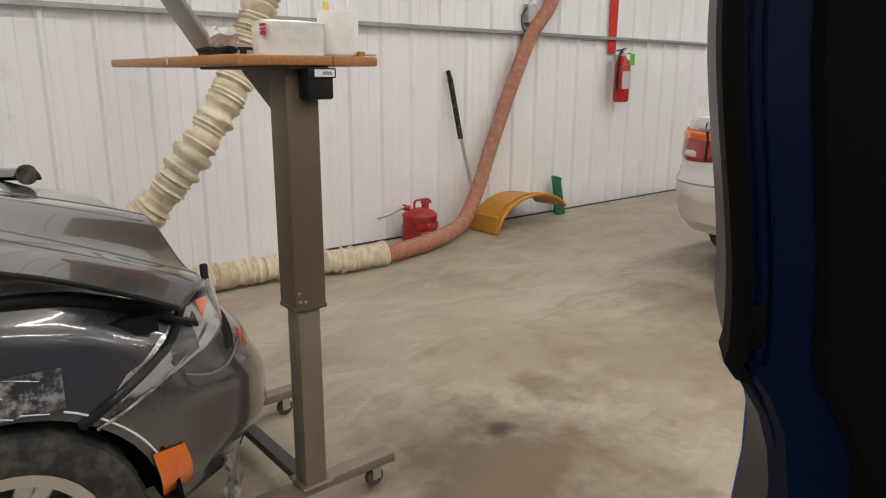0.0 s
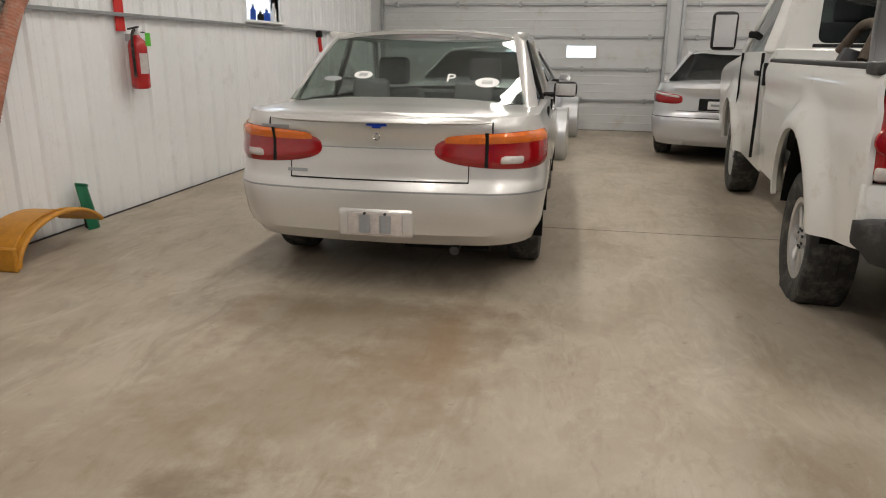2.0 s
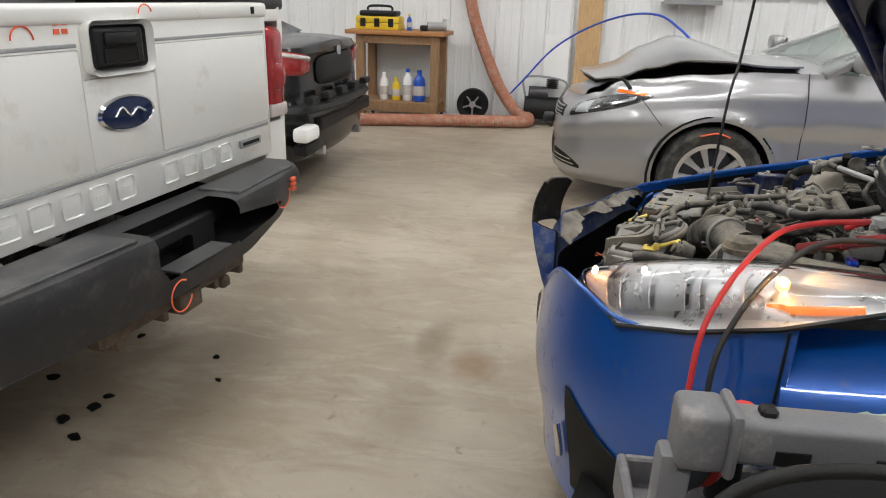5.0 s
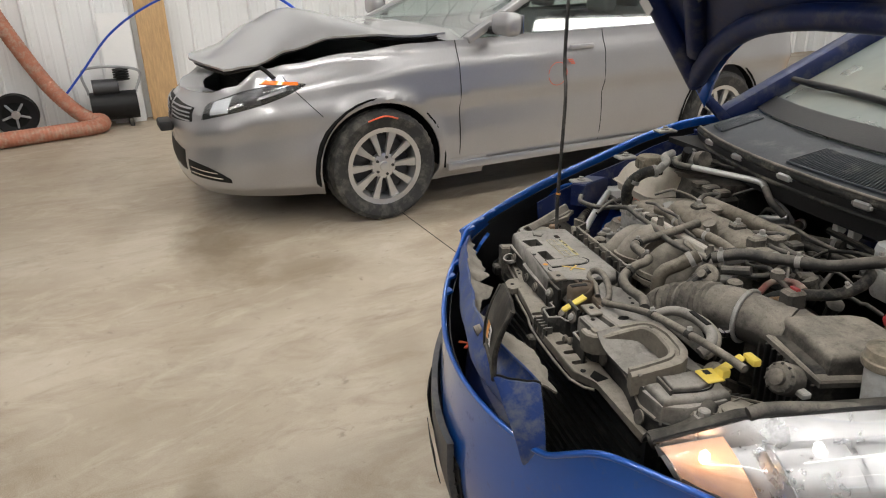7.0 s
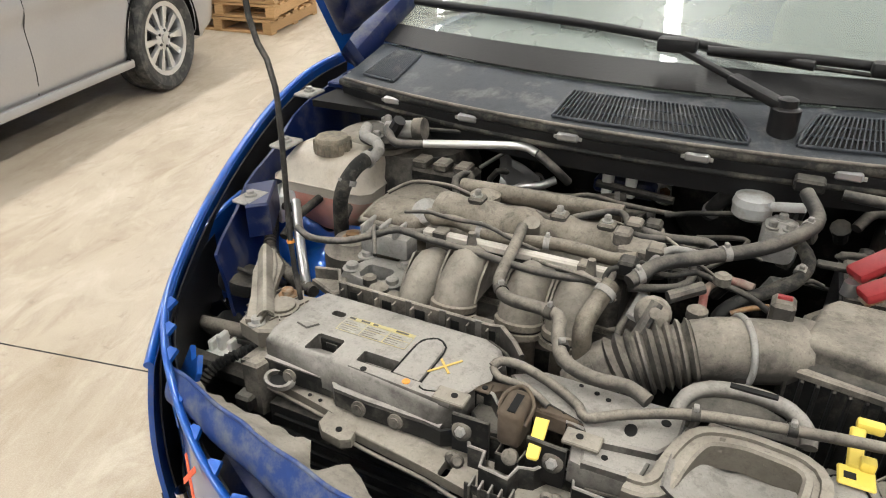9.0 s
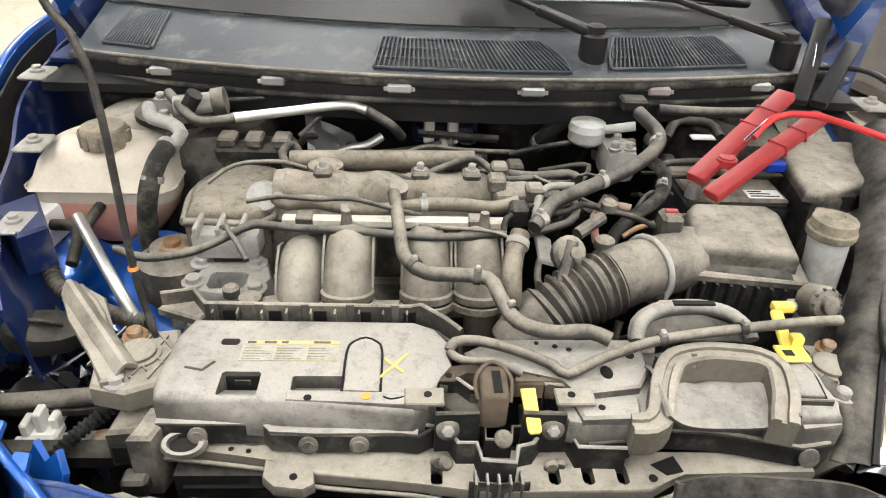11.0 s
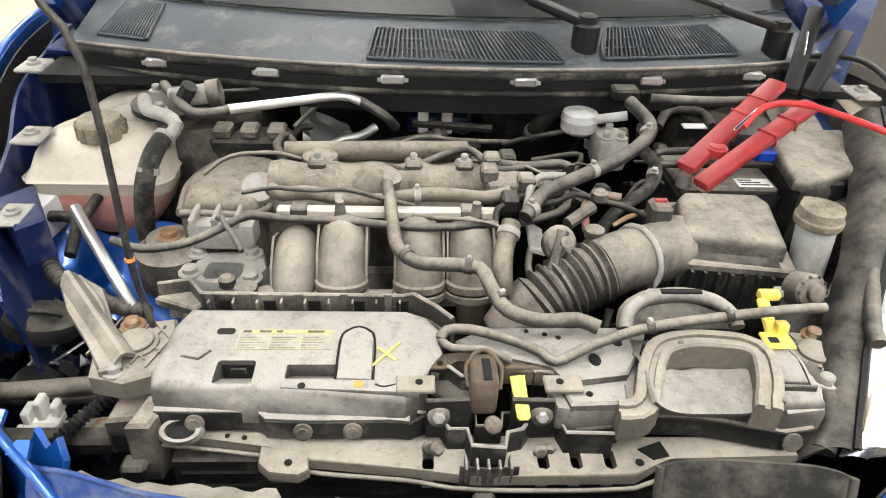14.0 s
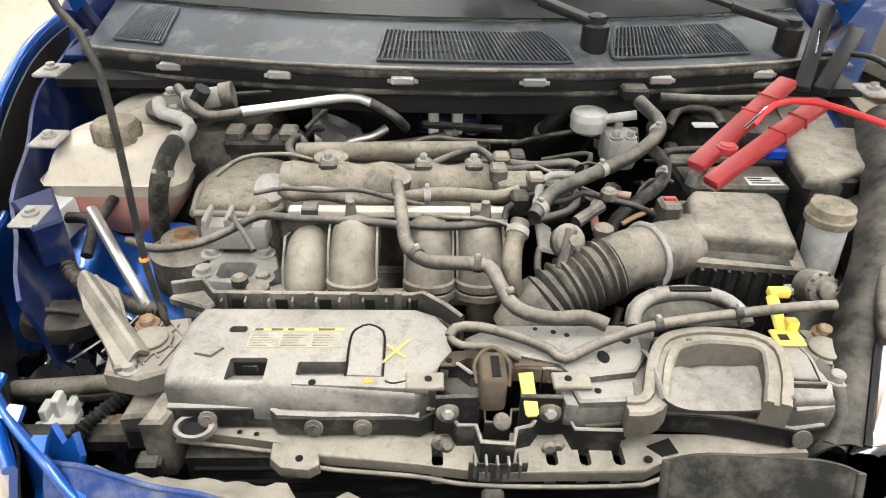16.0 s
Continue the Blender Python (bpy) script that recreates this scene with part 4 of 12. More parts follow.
def greenhouse(root, P, paint, tint, sticker=None):
    """Glass, pillars and roof. G: base half width, tail and nose y of the base; the same for the roof; heights."""
    wb, y0, y1, wt, y2, y3, zr = P["cab"]

    def base(x, y):
        return (x, y, lerp_table(P["shoulder"], y) + 0.005 if abs(x) > 0.3 else lerp_table(P["deck"], y))
    zb0, zb1 = lerp_table(P["deck"], y0) - 0.01, lerp_table(P["deck"], y1) - 0.01
    rw = part("rear_window", sheet4((wb * 0.92, y0, zb0), (-wb * 0.92, y0, zb0), (wt * 0.9, y2, zr - 0.02), (-wt * 0.9, y2, zr - 0.02), 0.07), tint, root)
    ws = part("windscreen", sheet4((-wb * 0.93, y1, zb1), (wb * 0.93, y1, zb1), (-wt * 0.9, y3, zr - 0.02), (wt * 0.9, y3, zr - 0.02), 0.07), tint, root)
    rw.visible_shadow = ws.visible_shadow = False

    def roof(u, v):
        x = wt * (2 * u - 1)
        y = y2 - 0.03 + (y3 - y2 + 0.06) * v
        return (x, y, zr + 0.035 * (1 - (2 * u - 1) ** 2) - 0.02 * (2 * v - 1) ** 4 - 0.03 * abs(2 * u - 1) ** 5)
    part("roof", grid(roof, 16, 14, 0.02), paint, root)
    mid = (y0 + y1) / 2 - 0.12
    for s in (-1, 1):
        zs0, zs1, zm = (lerp_table(P["shoulder"], y) for y in (y0, y1, mid))
        a, c = (s * wb, y0 + 0.02, zs0 - 0.01), (s * wb, y1 - 0.02, zs1 - 0.01)

        def rear_pillar(u, v, s=s):
            # from the edge of the rear window round to the side window
            xi, xo = wb * 0.915 + (wt * 0.895 - wb * 0.915) * v, wb + 0.004 + (wt * 0.985 - wb) * v
            yi, yo = y0 - 0.01 + (y2 - y0) * v, y0 + 0.3 + (y2 + 0.12 - y0 - 0.3) * v
            k = math.sin(math.pi / 2 * u)
            return (s * (xi + (xo - xi) * k), yi + (yo - yi) * (1 - math.cos(math.pi / 2 * u)), zb0 - 0.03 + (zr - 0.005 - zb0 + 0.03) * (v + 0.05 * math.sin(math.pi * v)))
        part("pillar", grid(rear_pillar, 8, 12, 0.012), paint, root)
        part("pillar", strut_bm(c, (s * wt * 0.97, y3, zr - 0.015), 0.06, 0.05), paint, root)
        part("pillar", strut_bm((s * wb, mid, zm - 0.01), (s * wt * 0.97, mid - 0.02, zr - 0.015), 0.07, 0.03), "black_plastic", root)
        part("roof_rail", strut_bm((s * wt * 0.97, y2 - 0.03, zr - 0.015), (s * wt * 0.97, y3 + 0.03, zr - 0.015), 0.06, 0.05), paint, root)
        for (ya, yb, yc, yd) in ((y0 + 0.1, mid - 0.03, y2 + 0.03, mid - 0.05), (mid + 0.03, y1 - 0.1, mid + 0.01, y3 - 0.03)):
            g = part("side_window", sheet4((s * (wb - 0.004), ya, zm), (s * (wb - 0.004), yb, lerp_table(P["shoulder"], yb)), (s * (wt * 0.97), yc, zr - 0.03), (s * wt * 0.97, yd, zr - 0.03), 0.0, 4, 4), tint, root)
            g.visible_shadow = False
    return rw


def wheel(root, x, y, r, width, rim_r, spokes, side, rim_mat="alloy", kind="twin", z=None, squash=0.0, turn=0.0, tilt=0.0):
    """A road wheel: tyre, rim with spokes, hub and nuts; side +1 faces +x."""
    w = part_empty("wheel", Matrix.Translation((x, y, r - squash if z is None else z)) @ pose(0, 0, 0, 0, 0, turn) @ pose(0, 0, 0, 0, 90 * side, 0) @ pose(0, 0, 0, 0, 0, tilt), root)
    h = width / 2
    prof = [(rim_r, -h * 0.78), (rim_r + 0.012, -h * 0.86), (r * 0.9, -h), (r * 0.965, -h * 0.92), (r, -h * 0.72), (r, -h * 0.3), (r - 0.006, -h * 0.28), (r - 0.006, -h * 0.2), (r, -h * 0.18), (r, h * 0.18),
            (r - 0.006, h * 0.2), (r - 0.006, h * 0.28), (r, h * 0.3), (r, h * 0.72), (r * 0.965, h * 0.92), (r * 0.9, h), (rim_r + 0.012, h * 0.86), (rim_r, h * 0.78)]
    bm = bmesh.new()
    n = 120
    rows = []
    for i in range(n):
        a, dip = 2 * math.pi * i / n, 0.006 if i % 3 == 0 else 0.0
        rows.append([Vector(((p - dip) * math.cos(a), (p - dip) * math.sin(a), q)) if p > r * 0.99 and abs(q) > h * 0.29 else Vector((p * math.cos(a), p * math.sin(a), q)) for p, q in prof])
    rings(bm, rows, closed=False, cap=False, loop=True)
    if squash:
        c = Matrix.Rotation(-math.pi / 2 * side, 4, "Y")
        for v in bm.verts:
            wz = (c.inverted() @ v.co).z
            if wz < -(r - squash):
                d = c @ Vector((0, 0, -(r - squash) - wz))
                v.co += d
                v.co.z *= 1.09
    part("tyre", bm, "tyre", w)
    bm = bmesh.new()
    n = 36
    prof = [(rim_r + 0.006, h * 0.84), (rim_r + 0.004, h * 0.74), (rim_r - 0.012, h * 0.68), (rim_r - 0.02, h * 0.3), (rim_r - 0.03, -h * 0.7), (rim_r - 0.04, -h * 0.7), (rim_r - 0.03, h * 0.3), (rim_r - 0.022, h * 0.8)]
    rows = [[Vector((p * math.cos(2 * math.pi * i / n), p * math.sin(2 * math.pi * i / n), q)) for p, q in prof] for i in range(n)]
    rings(bm, rows, closed=True, cap=False, loop=True)
    rim = part("rim", bm, rim_mat, w)
    hub_r = 0.07 if rim_r < 0.21 else 0.075
    for i in range(spokes):
        a = 2 * math.pi * i / spokes
        bm = bmesh.new()
        if kind == "slim":
            wd = 0.012 + 0.004 * (i % 2)
            poly = [(hub_r * 0.8, -0.013), (hub_r * 0.8, 0.013), (rim_r * 0.6, wd), (rim_r - 0.014, wd + 0.014), (rim_r - 0.014, -wd - 0.014), (rim_r * 0.6, -wd)]
            add_prism(bm, poly, h * 0.45, h * 0.68, 0.005)
        elif kind == "twin":
            for d in (-0.085, 0.085):
                poly = [(hub_r * 0.8, -0.011 + d * hub_r * 1.4), (hub_r * 0.8, 0.011 + d * hub_r * 1.4), (rim_r - 0.014, 0.02 + d * rim_r * 1.3), (rim_r - 0.014, -0.02 + d * rim_r * 1.3)]
                add_prism(bm, poly, h * 0.45, h * 0.66, 0.005)
        else:
            poly = [(hub_r * 0.8, -0.02), (hub_r * 0.8, 0.02), (rim_r - 0.014, 0.034), (rim_r - 0.014, -0.034)]
            add_prism(bm, poly, h * 0.4, h * 0.66, 0.006)
        bm.transform(Matrix.Rotation(a, 4, "Z"))
        part("spoke", bm, rim_mat, w)
    part("hub", lathe([(hub_r, h * 0.3), (hub_r, h * 0.62), (hub_r * 0.7, h * 0.68), (0.03, h * 0.68), (0.028, h * 0.76), (0.02, h * 0.78)], 20), rim_mat, w)
    for i in range(5 if rim_r < 0.223 else 8):
        a = 2 * math.pi * (i + 0.5) / (5 if rim_r < 0.223 else 8)
        part("wheel_nut", cyl((0.052 * math.cos(a), 0.052 * math.sin(a), h * 0.6), (0.052 * math.cos(a), 0.052 * math.sin(a), h * 0.74), 0.009, n=6), "dark_metal", w)
    part("brake_disc", lathe([(rim_r * 0.8, h * 0.02), (rim_r * 0.8, h * 0.12), (0.05, h * 0.12)], 28), "dark_metal", w)
    return w


def part_empty(name, m, parent):
    ob = new(name)
    ob.empty_display_size = 0.05
    ob.parent = parent
    ob.matrix_basis = m
    return ob


def underbody(root, P, wheels_y, r):
    bm = boxed((-P["w"] + 0.24, 0.25, P["sill"] + 0.03), (P["w"] - 0.24, P["len"] - 0.25, P["sill"] + 0.3), 0.03)
    part("underbody", bm, "under", root)
    for y in wheels_y:
        part("axle", cyl((-P["w"] + 0.2, y, r), (P["w"] - 0.2, y, r), 0.05, n=12), "under", root)
        for s in (-1, 1):
            # wheel-house liner
            def f(u, v, s=s, y=y):
                a = math.pi * (-0.05 + 1.1 * u)
                return (s * (P["w"] - 0.27 + 0.25 * v), y + (r + 0.075) * math.cos(a), r + (r + 0.075) * math.sin(a))
            part("wheel_house", grid(f, 18, 2, 0.01), "under", root)
            part("wheel_house_wall", boxed((s * (P["w"] - 0.29) - 0.01, y - r - 0.1, 0.2), (s * (P["w"] - 0.29) + 0.01, y + r + 0.1, r * 2 + 0.08)), "under", root)


def seats(root, P, zseat=0.5, rear=True, colour="seat_cloth"):
    wb, y0, y1, wt, y2, y3, zr = P["cab"]
    top = zr - 0.22
    part("interior_tub", boxed((-wb + 0.06, y0 + 0.06, P["sill"] + 0.3), (wb - 0.06, y1 - 0.15, P["sill"] + 0.36)), "interior", root)
    for s in (-1, 1):
        part("door_card", boxed((s * (wb - 0.05) - 0.02, y0 + 0.2, P["sill"] + 0.3), (s * (wb - 0.05) + 0.02, y1 - 0.2, lerp_table(P["shoulder"], (y0 + y1) / 2) - 0.02), 0.01), "interior", root)
    part("parcel_shelf", boxed((-wb * 0.85, y0 + 0.1, lerp_table(P["deck"], y0) - 0.1), (wb * 0.85, y0 + 0.5, lerp_table(P["deck"], y0) - 0.07), 0.01), "interior", root)
    part("dashboard", boxed((-wb * 0.88, y1 - 0.45, lerp_table(P["deck"], y1) - 0.3), (wb * 0.88, y1 - 0.1, lerp_table(P["deck"], y1) - 0.03), 0.05, 2), "interior", root)
    for x in (-0.36, 0.36):
        yb = (y0 + y1) / 2 + 0.02
        part("seat_back", boxed((x - 0.23, yb - 0.08, 0.45), (x + 0.23, yb + 0.1, top - 0.18), 0.06, 3), colour, root)
        part("headrest", boxed((x - 0.12, yb - 0.06, top - 0.16), (x + 0.12, yb + 0.05, top + 0.05), 0.04, 3), colour, root)
        if rear:
            part("rear_headrest", boxed((x - 0.13, y0 + 0.5, lerp_table(P["deck"], y0) - 0.06), (x + 0.13, y0 + 0.6, lerp_table(P["deck"], y0) + 0.1), 0.04, 3), colour, root)
    if rear:
        part("rear_seat", boxed((-wb + 0.14, y0 + 0.5, 0.45), (wb - 0.14, y0 + 0.66, lerp_table(P["deck"], y0) - 0.05), 0.06, 3), colour, root)


def mirror(root, x, y, z, s, paint):
    m = part_empty("door_mirror", pose(x, y, z), root)
    bm = boxed((-0.1, -0.05, -0.06), (0.1, 0.06, 0.07), 0.04, 3)
    part("shell", bm, paint, m)
    part("glass_face", boxed((-0.085, -0.058, -0.045), (0.085, -0.051, 0.055), 0.002), "chrome", m)
    part("arm", boxed((-s * 0.16 - 0.05, -0.03, -0.06), (-s * 0.16 + 0.08, 0.03, -0.02), 0.012), "black_plastic", m)
    return m

# ---- silver compact saloon, tail towards the camera ----
PZ = dict(w=0.91, len=4.6, sill=0.29, rr=0.28, rf=0.3, br=0.1, bf=0.14,
          side=[(0, 0.07), (0.2, 0.02), (0.45, 0.0), (0.8, 0.02), (1, 0.06)],
          tail=[(0, 0.09), (0.1, 0.02), (0.3, 0.0), (0.44, 0.005), (0.5, 0.035), (0.56, 0.045), (0.8, 0.065), (0.93, 0.04), (1, 0.06)],
          nose=[(0, 0.06), (0.3, 0.0), (0.6, 0.04), (1, 0.16)],
          shoulder=[(0, 0.995), (0.5, 1.0), (1.3, 1.0), (3.0, 0.96), (3.8, 0.86), (4.6, 0.68)],
          deck=[(0, 1.015), (0.4, 1.03), (1.0, 1.05), (3.1, 1.02), (3.9, 0.93), (4.6, 0.7)],
          cab=(0.81, 0.74, 3.2, 0.68, 1.42, 2.5, 1.45))
zn = thing("compact_saloon", pose(-1.075, 4.76, 0, 0, 0, 0.5) @ Matrix.Diagonal((1.04, 1, 1.04, 1)), "silver compact saloon with amber and red tail lights", "car")
b = part("body", body_mesh(PZ, (0.72, 0.9, 3.1)), "silver_paint", zn)
arch_cut(b, ((0.98, 0.31), (3.55, 0.31)), 0.36, PZ["w"])
underbody(zn, PZ, (0.98, 3.55), 0.31)
for y in (0.98, 3.55):
    for s in (-1, 1):
        wheel(zn, s * 0.77, y, 0.31, 0.2, 0.19, 7, s, kind="single")
greenhouse(zn, PZ, "silver_paint", "window_tint")
seats(zn, PZ)
# boot lid shut lines, spoiler lip, lamps, badges and plate
for s0, s1, z in ((-0.50, 0.50, 0.652), ):
    part("boot_seam", patch(PZ, s0, s1, z - 0.004, z + 0.004, off=0.002, power=0), "ink_shade_dark", zn)
for s in (-1, 1):
    part("boot_seam", patch(PZ, s * 0.497, s * 0.503, 0.65, 0.76, off=0.002, power=0), "ink_shade_dark", zn)
    part("boot_seam", patch(PZ, s * 0.62, s * 0.628, 0.9, 0.985, off=0.002, power=0), "ink_shade_dark", zn)
part("spoiler_lip", patch(PZ, -0.62, 0.62, 0.955, 0.995, off=0.01, thick=0.03, nv=8), "silver_paint", zn)
# grey strip paints the shade line along the boot lid's fold
part("boot_crease", patch(PZ, -0.5, 0.5, 0.82, 0.826, off=0.003, power=0), "trim_grey", zn)
part("bumper_seam", patch(PZ, -1.05, 1.05, 0.592, 0.602, off=0.002, power=0, nu=40), "trim_grey", zn)
for s in (-1, 1):
    lo, hi = (lambda u: 0.722 + 0.02 * (1 - u) ** 2), (lambda u: 0.9 + 0.04 * u)
    lamp = part("tail_light", patch(PZ, s * 0.315, s * 1.1, lo, hi, off=0.004, thick=0.02, nu=44, nv=10, power=2.8), "lens_red", zn, "red tail light with amber upper band")
    part("amber_lens", patch(PZ, s * 0.37, s * 1.09, lambda u: 0.84 + 0.018 * u, lambda u: 0.903 + 0.032 * u, off=0.013, thick=0.013, nu=40, nv=4, power=4), "lens_amber", lamp)
    part("reverse_lens", patch(PZ, s * 0.66, s * 0.80, 0.755, 0.802, off=0.019, thick=0.01, nu=10, nv=4, power=5), "lens_white", lamp)
    part("divider", patch(PZ, s * 0.585, s * 0.6, 0.735, 0.92, off=0.021, thick=0.004, power=0), "ink_shade_dark", lamp)
part("bow_tie_badge", prism([(-0.055, -0.012), (-0.02, -0.012), (-0.02, -0.024), (0.025, -0.024), (0.025, -0.012), (0.06, -0.012), (0.05, 0.012), (0.02, 0.012), (0.02, 0.024), (-0.025, 0.024), (-0.025, 0.012), (-0.048, 0.012)], 0, 0.008, 0.002, Matrix.Translation((0.005, 0.03, 0.957)) @ pose(0, 0, 0, 90, 0, 0)), "badge_bright", zn, "blue cross-shaped badge")
part("badge_ring", lathe([(0.016, 0), (0.02, 0.002), (0.016, 0.005), (0.013, 0.002)], 16, Matrix.Translation((0.0, 0.05, 0.885)) @ pose(0, 0, 0, 90, 0, 0), cap=False), "chrome", zn)
for x0, x1, z, mt in ((-0.68, -0.5, 0.925, "trim_grey"), (-0.52, -0.4, 0.69, "trim_grey")):
    part("script_badge", patch(PZ, x0, x1, z - 0.009, z + 0.009, off=0.006, power=0), mt, zn)
pl = part("plate_recess", boxed((-0.21, -0.012, 0.34), (0.21, 0.05, 0.5), 0.02, 3), "silver_paint", zn)
part("number_plate", boxed((-0.155, -0.02, 0.355), (0.155, -0.012, 0.485), 0.006), "lens_white", pl, "worn plate shown as plain bars")
for x in (-0.055, 0.06):
    part("plate_bar", boxed((x - 0.032, -0.026, 0.37), (x + 0.032, -0.02, 0.472), 0.002), "trim_grey", pl)
    part("plate_screw", cyl((x, -0.028, 0.478), (x, -0.019, 0.478), 0.008, n=12), "dark_metal", pl)
part("exhaust_pipe", cyl((0.42, 0.12, 0.255), (0.42, 0.5, 0.27), 0.026, n=16), "dark_metal", zn)
part("silencer", cyl((0.1, 0.35, 0.29), (0.6, 0.35, 0.29), 0.085, n=16), "under", zn)
for s in (-1, 1):
    mirror(zn, s * 0.97, 2.75, 1.02, s, "black_plastic")
    for y in (1.7, 2.4):
        part("door_handle", boxed((s * 0.875 - 0.012, y - 0.08, 0.86), (s * 0.875 + 0.012, y + 0.08, 0.89), 0.008, 2), "silver_paint", zn)
    for y in (1.28, 2.08, 3.05):
        part("door_seam", boxed((s * 0.872 - 0.008, y - 0.004, 0.3), (s * 0.872 + 0.008, y + 0.004, 0.98)), "ink_shade_dark", zn)
# stickers on the rear screen


def on_rear(x, h, P=PZ, out=0.02):
    wb, y0, y1, wt, y2, y3, zr = P["cab"]
    zb = lerp_table(P["deck"], y0) - 0.01
    t = h
    p = Vector((x, y0 + (y2 - y0) * t, zb + (zr - 0.02 - zb) * t))
    nrm = Vector((0, -(zr - zb), (y2 - y0))).normalized()
    bow = 0.07 * (1 - (x / wb) ** 2) * (1 - 0.5 * (2 * t - 1) ** 2)
    m = Matrix.Translation(p + nrm * (bow + 0.004)) @ nrm.to_track_quat("Z", "Y").to_matrix().to_4x4()
    return m


for x, h, r in ((-0.3, 0.25, 0.06), (0.5, 0.2, 0.075)):
    m = on_rear(x, h)
    st = part("round_sticker", lathe([(r, 0), (r, 0.002)], 24, m @ Matrix.Diagonal((1, 0.7, 1, 1))), "ink_white", zn, "white round sticker with dark marks")
    for k in range(3):
        part("sticker_mark", boxed((-r * 0.45, -0.02 + 0.015 * k, 0.002), (r * 0.45, -0.012 + 0.015 * k, 0.003), 0, 1, m), "trim_grey", st)
part("oval_sticker", lathe([(0.06, 0), (0.06, 0.002)], 24, on_rear(-0.5, 0.22) @ Matrix.Diagonal((1, 0.45, 1, 1))), "trim_grey", zn)
text("letter_sticker", "P", 0.12, on_rear(0.27, 0.22) @ pose(0, 0, 0, 0, 0, 0), "ink_white", zn, 0.001, "white capital letter sticker")

# ---- other cars deeper in the shop ----


def plain_saloon(name, label, m, paint, lamp_shape, w=0.9, plate=True, low_lamp=0.74):
    P = dict(w=w, len=4.5, sill=0.22, rr=0.3, rf=0.3, br=0.1, bf=0.14,
             side=[(0, 0.07), (0.2, 0.02), (0.45, 0.0), (0.8, 0.02), (1, 0.07)],
             tail=[(0, 0.08), (0.1, 0.02), (0.3, 0.0), (0.45, 0.01), (0.55, 0.06), (0.85, 0.07), (0.95, 0.05), (1, 0.07)],
             nose=[(0, 0.06), (0.3, 0.0), (0.6, 0.04), (1, 0.16)],
             shoulder=[(0, 0.99), (0.5, 1.0), (1.3, 0.98), (3.0, 0.94), (3.8, 0.86), (4.5, 0.66)],
             deck=[(0, 1.02), (0.4, 1.04), (0.9, 1.05), (3.0, 1.0), (3.9, 0.92), (4.5, 0.68)],
             cab=(w - 0.09, 0.62, 3.1, w - 0.3, 1.45, 2.35, 1.42))
    t = thing(name, m, label, "car")
    bd = part("body", body_mesh(P, (w - 0.16, 0.75, 2.95)), paint, t)
    arch_cut(bd, ((0.95, 0.31), (3.65, 0.31)), 0.37, w)
    underbody(t, P, (0.95, 3.65), 0.31)
    for y in (0.95, 3.65):
        for s in (-1, 1):
            wheel(t, s * (w - 0.12), y, 0.315, 0.21, 0.2, 7, s, kind="twin")
    greenhouse(t, P, paint, "window_dark")
    seats(t, P)
    part("bumper_seam", patch(P, -1.0, 1.0, 0.58, 0.588, off=0.002, power=0, nu=36), "ink_shade_dark", t)
    part("boot_seam", patch(P, -0.55, 0.55, 0.66, 0.667, off=0.002, power=0), "ink_shade_dark", t)
    for s in (-1, 1):
        lo, hi = lamp_shape
        lp = part("tail_light", patch(P, s * 0.48, s * 1.12, lo, hi, off=0.004, thick=0.02, nu=20, nv=6, power=3.5), "lens_red", t, "red and clear tail light")
        part("clear_lens", patch(P, s * 0.52, s * 1.0, lambda u: hi(u) - 0.045, lambda u: hi(u) - 0.012, off=0.018, thick=0.012, nu=14, nv=3, power=5), "lens_white", lp)
        mirror(t, s * (w + 0.08), 2.72, 1.0, s, paint)
        part("door_seam", boxed((s * (w - 0.004) - 0.008, 1.95, 0.3), (s * (w - 0.004) + 0.008, 1.958, 0.95)), "ink_shade_dark", t)
    if plate:
        pr = part("plate_recess", boxed((-0.27, 0.02, 0.68), (0.27, 0.09, 0.83), 0.01), "ink_shade_dark", t)
        part("number_plate", boxed((-0.16, 0.012, 0.7), (0.16, 0.019, 0.8), 0.003), "ink_white", pr, "plate shown as a plain panel")
        part("plate_bar", boxed((-0.12, 0.006, 0.735), (0.12, 0.011, 0.765)), "trim_grey", pr)
    part("roundel", lathe([(0.04, 0), (0.04, 0.006), (0.03, 0.009)], 20, Matrix.Translation((0, 0.045, 0.94)) @ pose(0, 0, 0, 90, 0, 0)), "trim_grey", t)
    for s in (-0.45, 0.45):
        part("exhaust_pipe", cyl((s, 0.02, 0.27), (s, 0.3, 0.27), 0.034, n=14), "steel", t)
    return t, P


lamp_a = (lambda u: 0.74 + 0.03 * u, lambda u: 0.87 + 0.05 * u)
plain_saloon("saloon", "silver saloon with red tail lights, parked by the overhead doors", pose(1.82, 10.5, 0, 0, 0, -14), "silver_bmw", lamp_a)
plain_saloon("saloon", "pale silver saloon with red tail light and black mirrors", pose(-1.3, 9.75, 0, 0, 0, -3), "silver_bmw", lamp_a, plate=False)
bk, BP = plain_saloon("damaged_saloon", "black saloon with its rear bumper skin missing", pose(5.55, 4.5, 0.03, 0, 0, 1.0), "black_paint", (lambda u: 0.80 + 0.05 * u, lambda u: 0.94 + 0.08 * u), w=0.93, plate=False)
part("boot_moulding", patch(BP, -0.42, 0.42, 0.72, 0.93, off=0.012, thick=0.03, power=5), "black_plastic", bk)
part("step_pad", patch(BP, -1.0, 0.95, 0.56, 0.63, off=0.03, thick=0.05, power=4, nu=30), "black_plastic", bk)
part("bumper_carrier", boxed((-0.55, 0.0, 0.42), (0.7, 0.07, 0.52), 0.012), "black_plastic", bk)
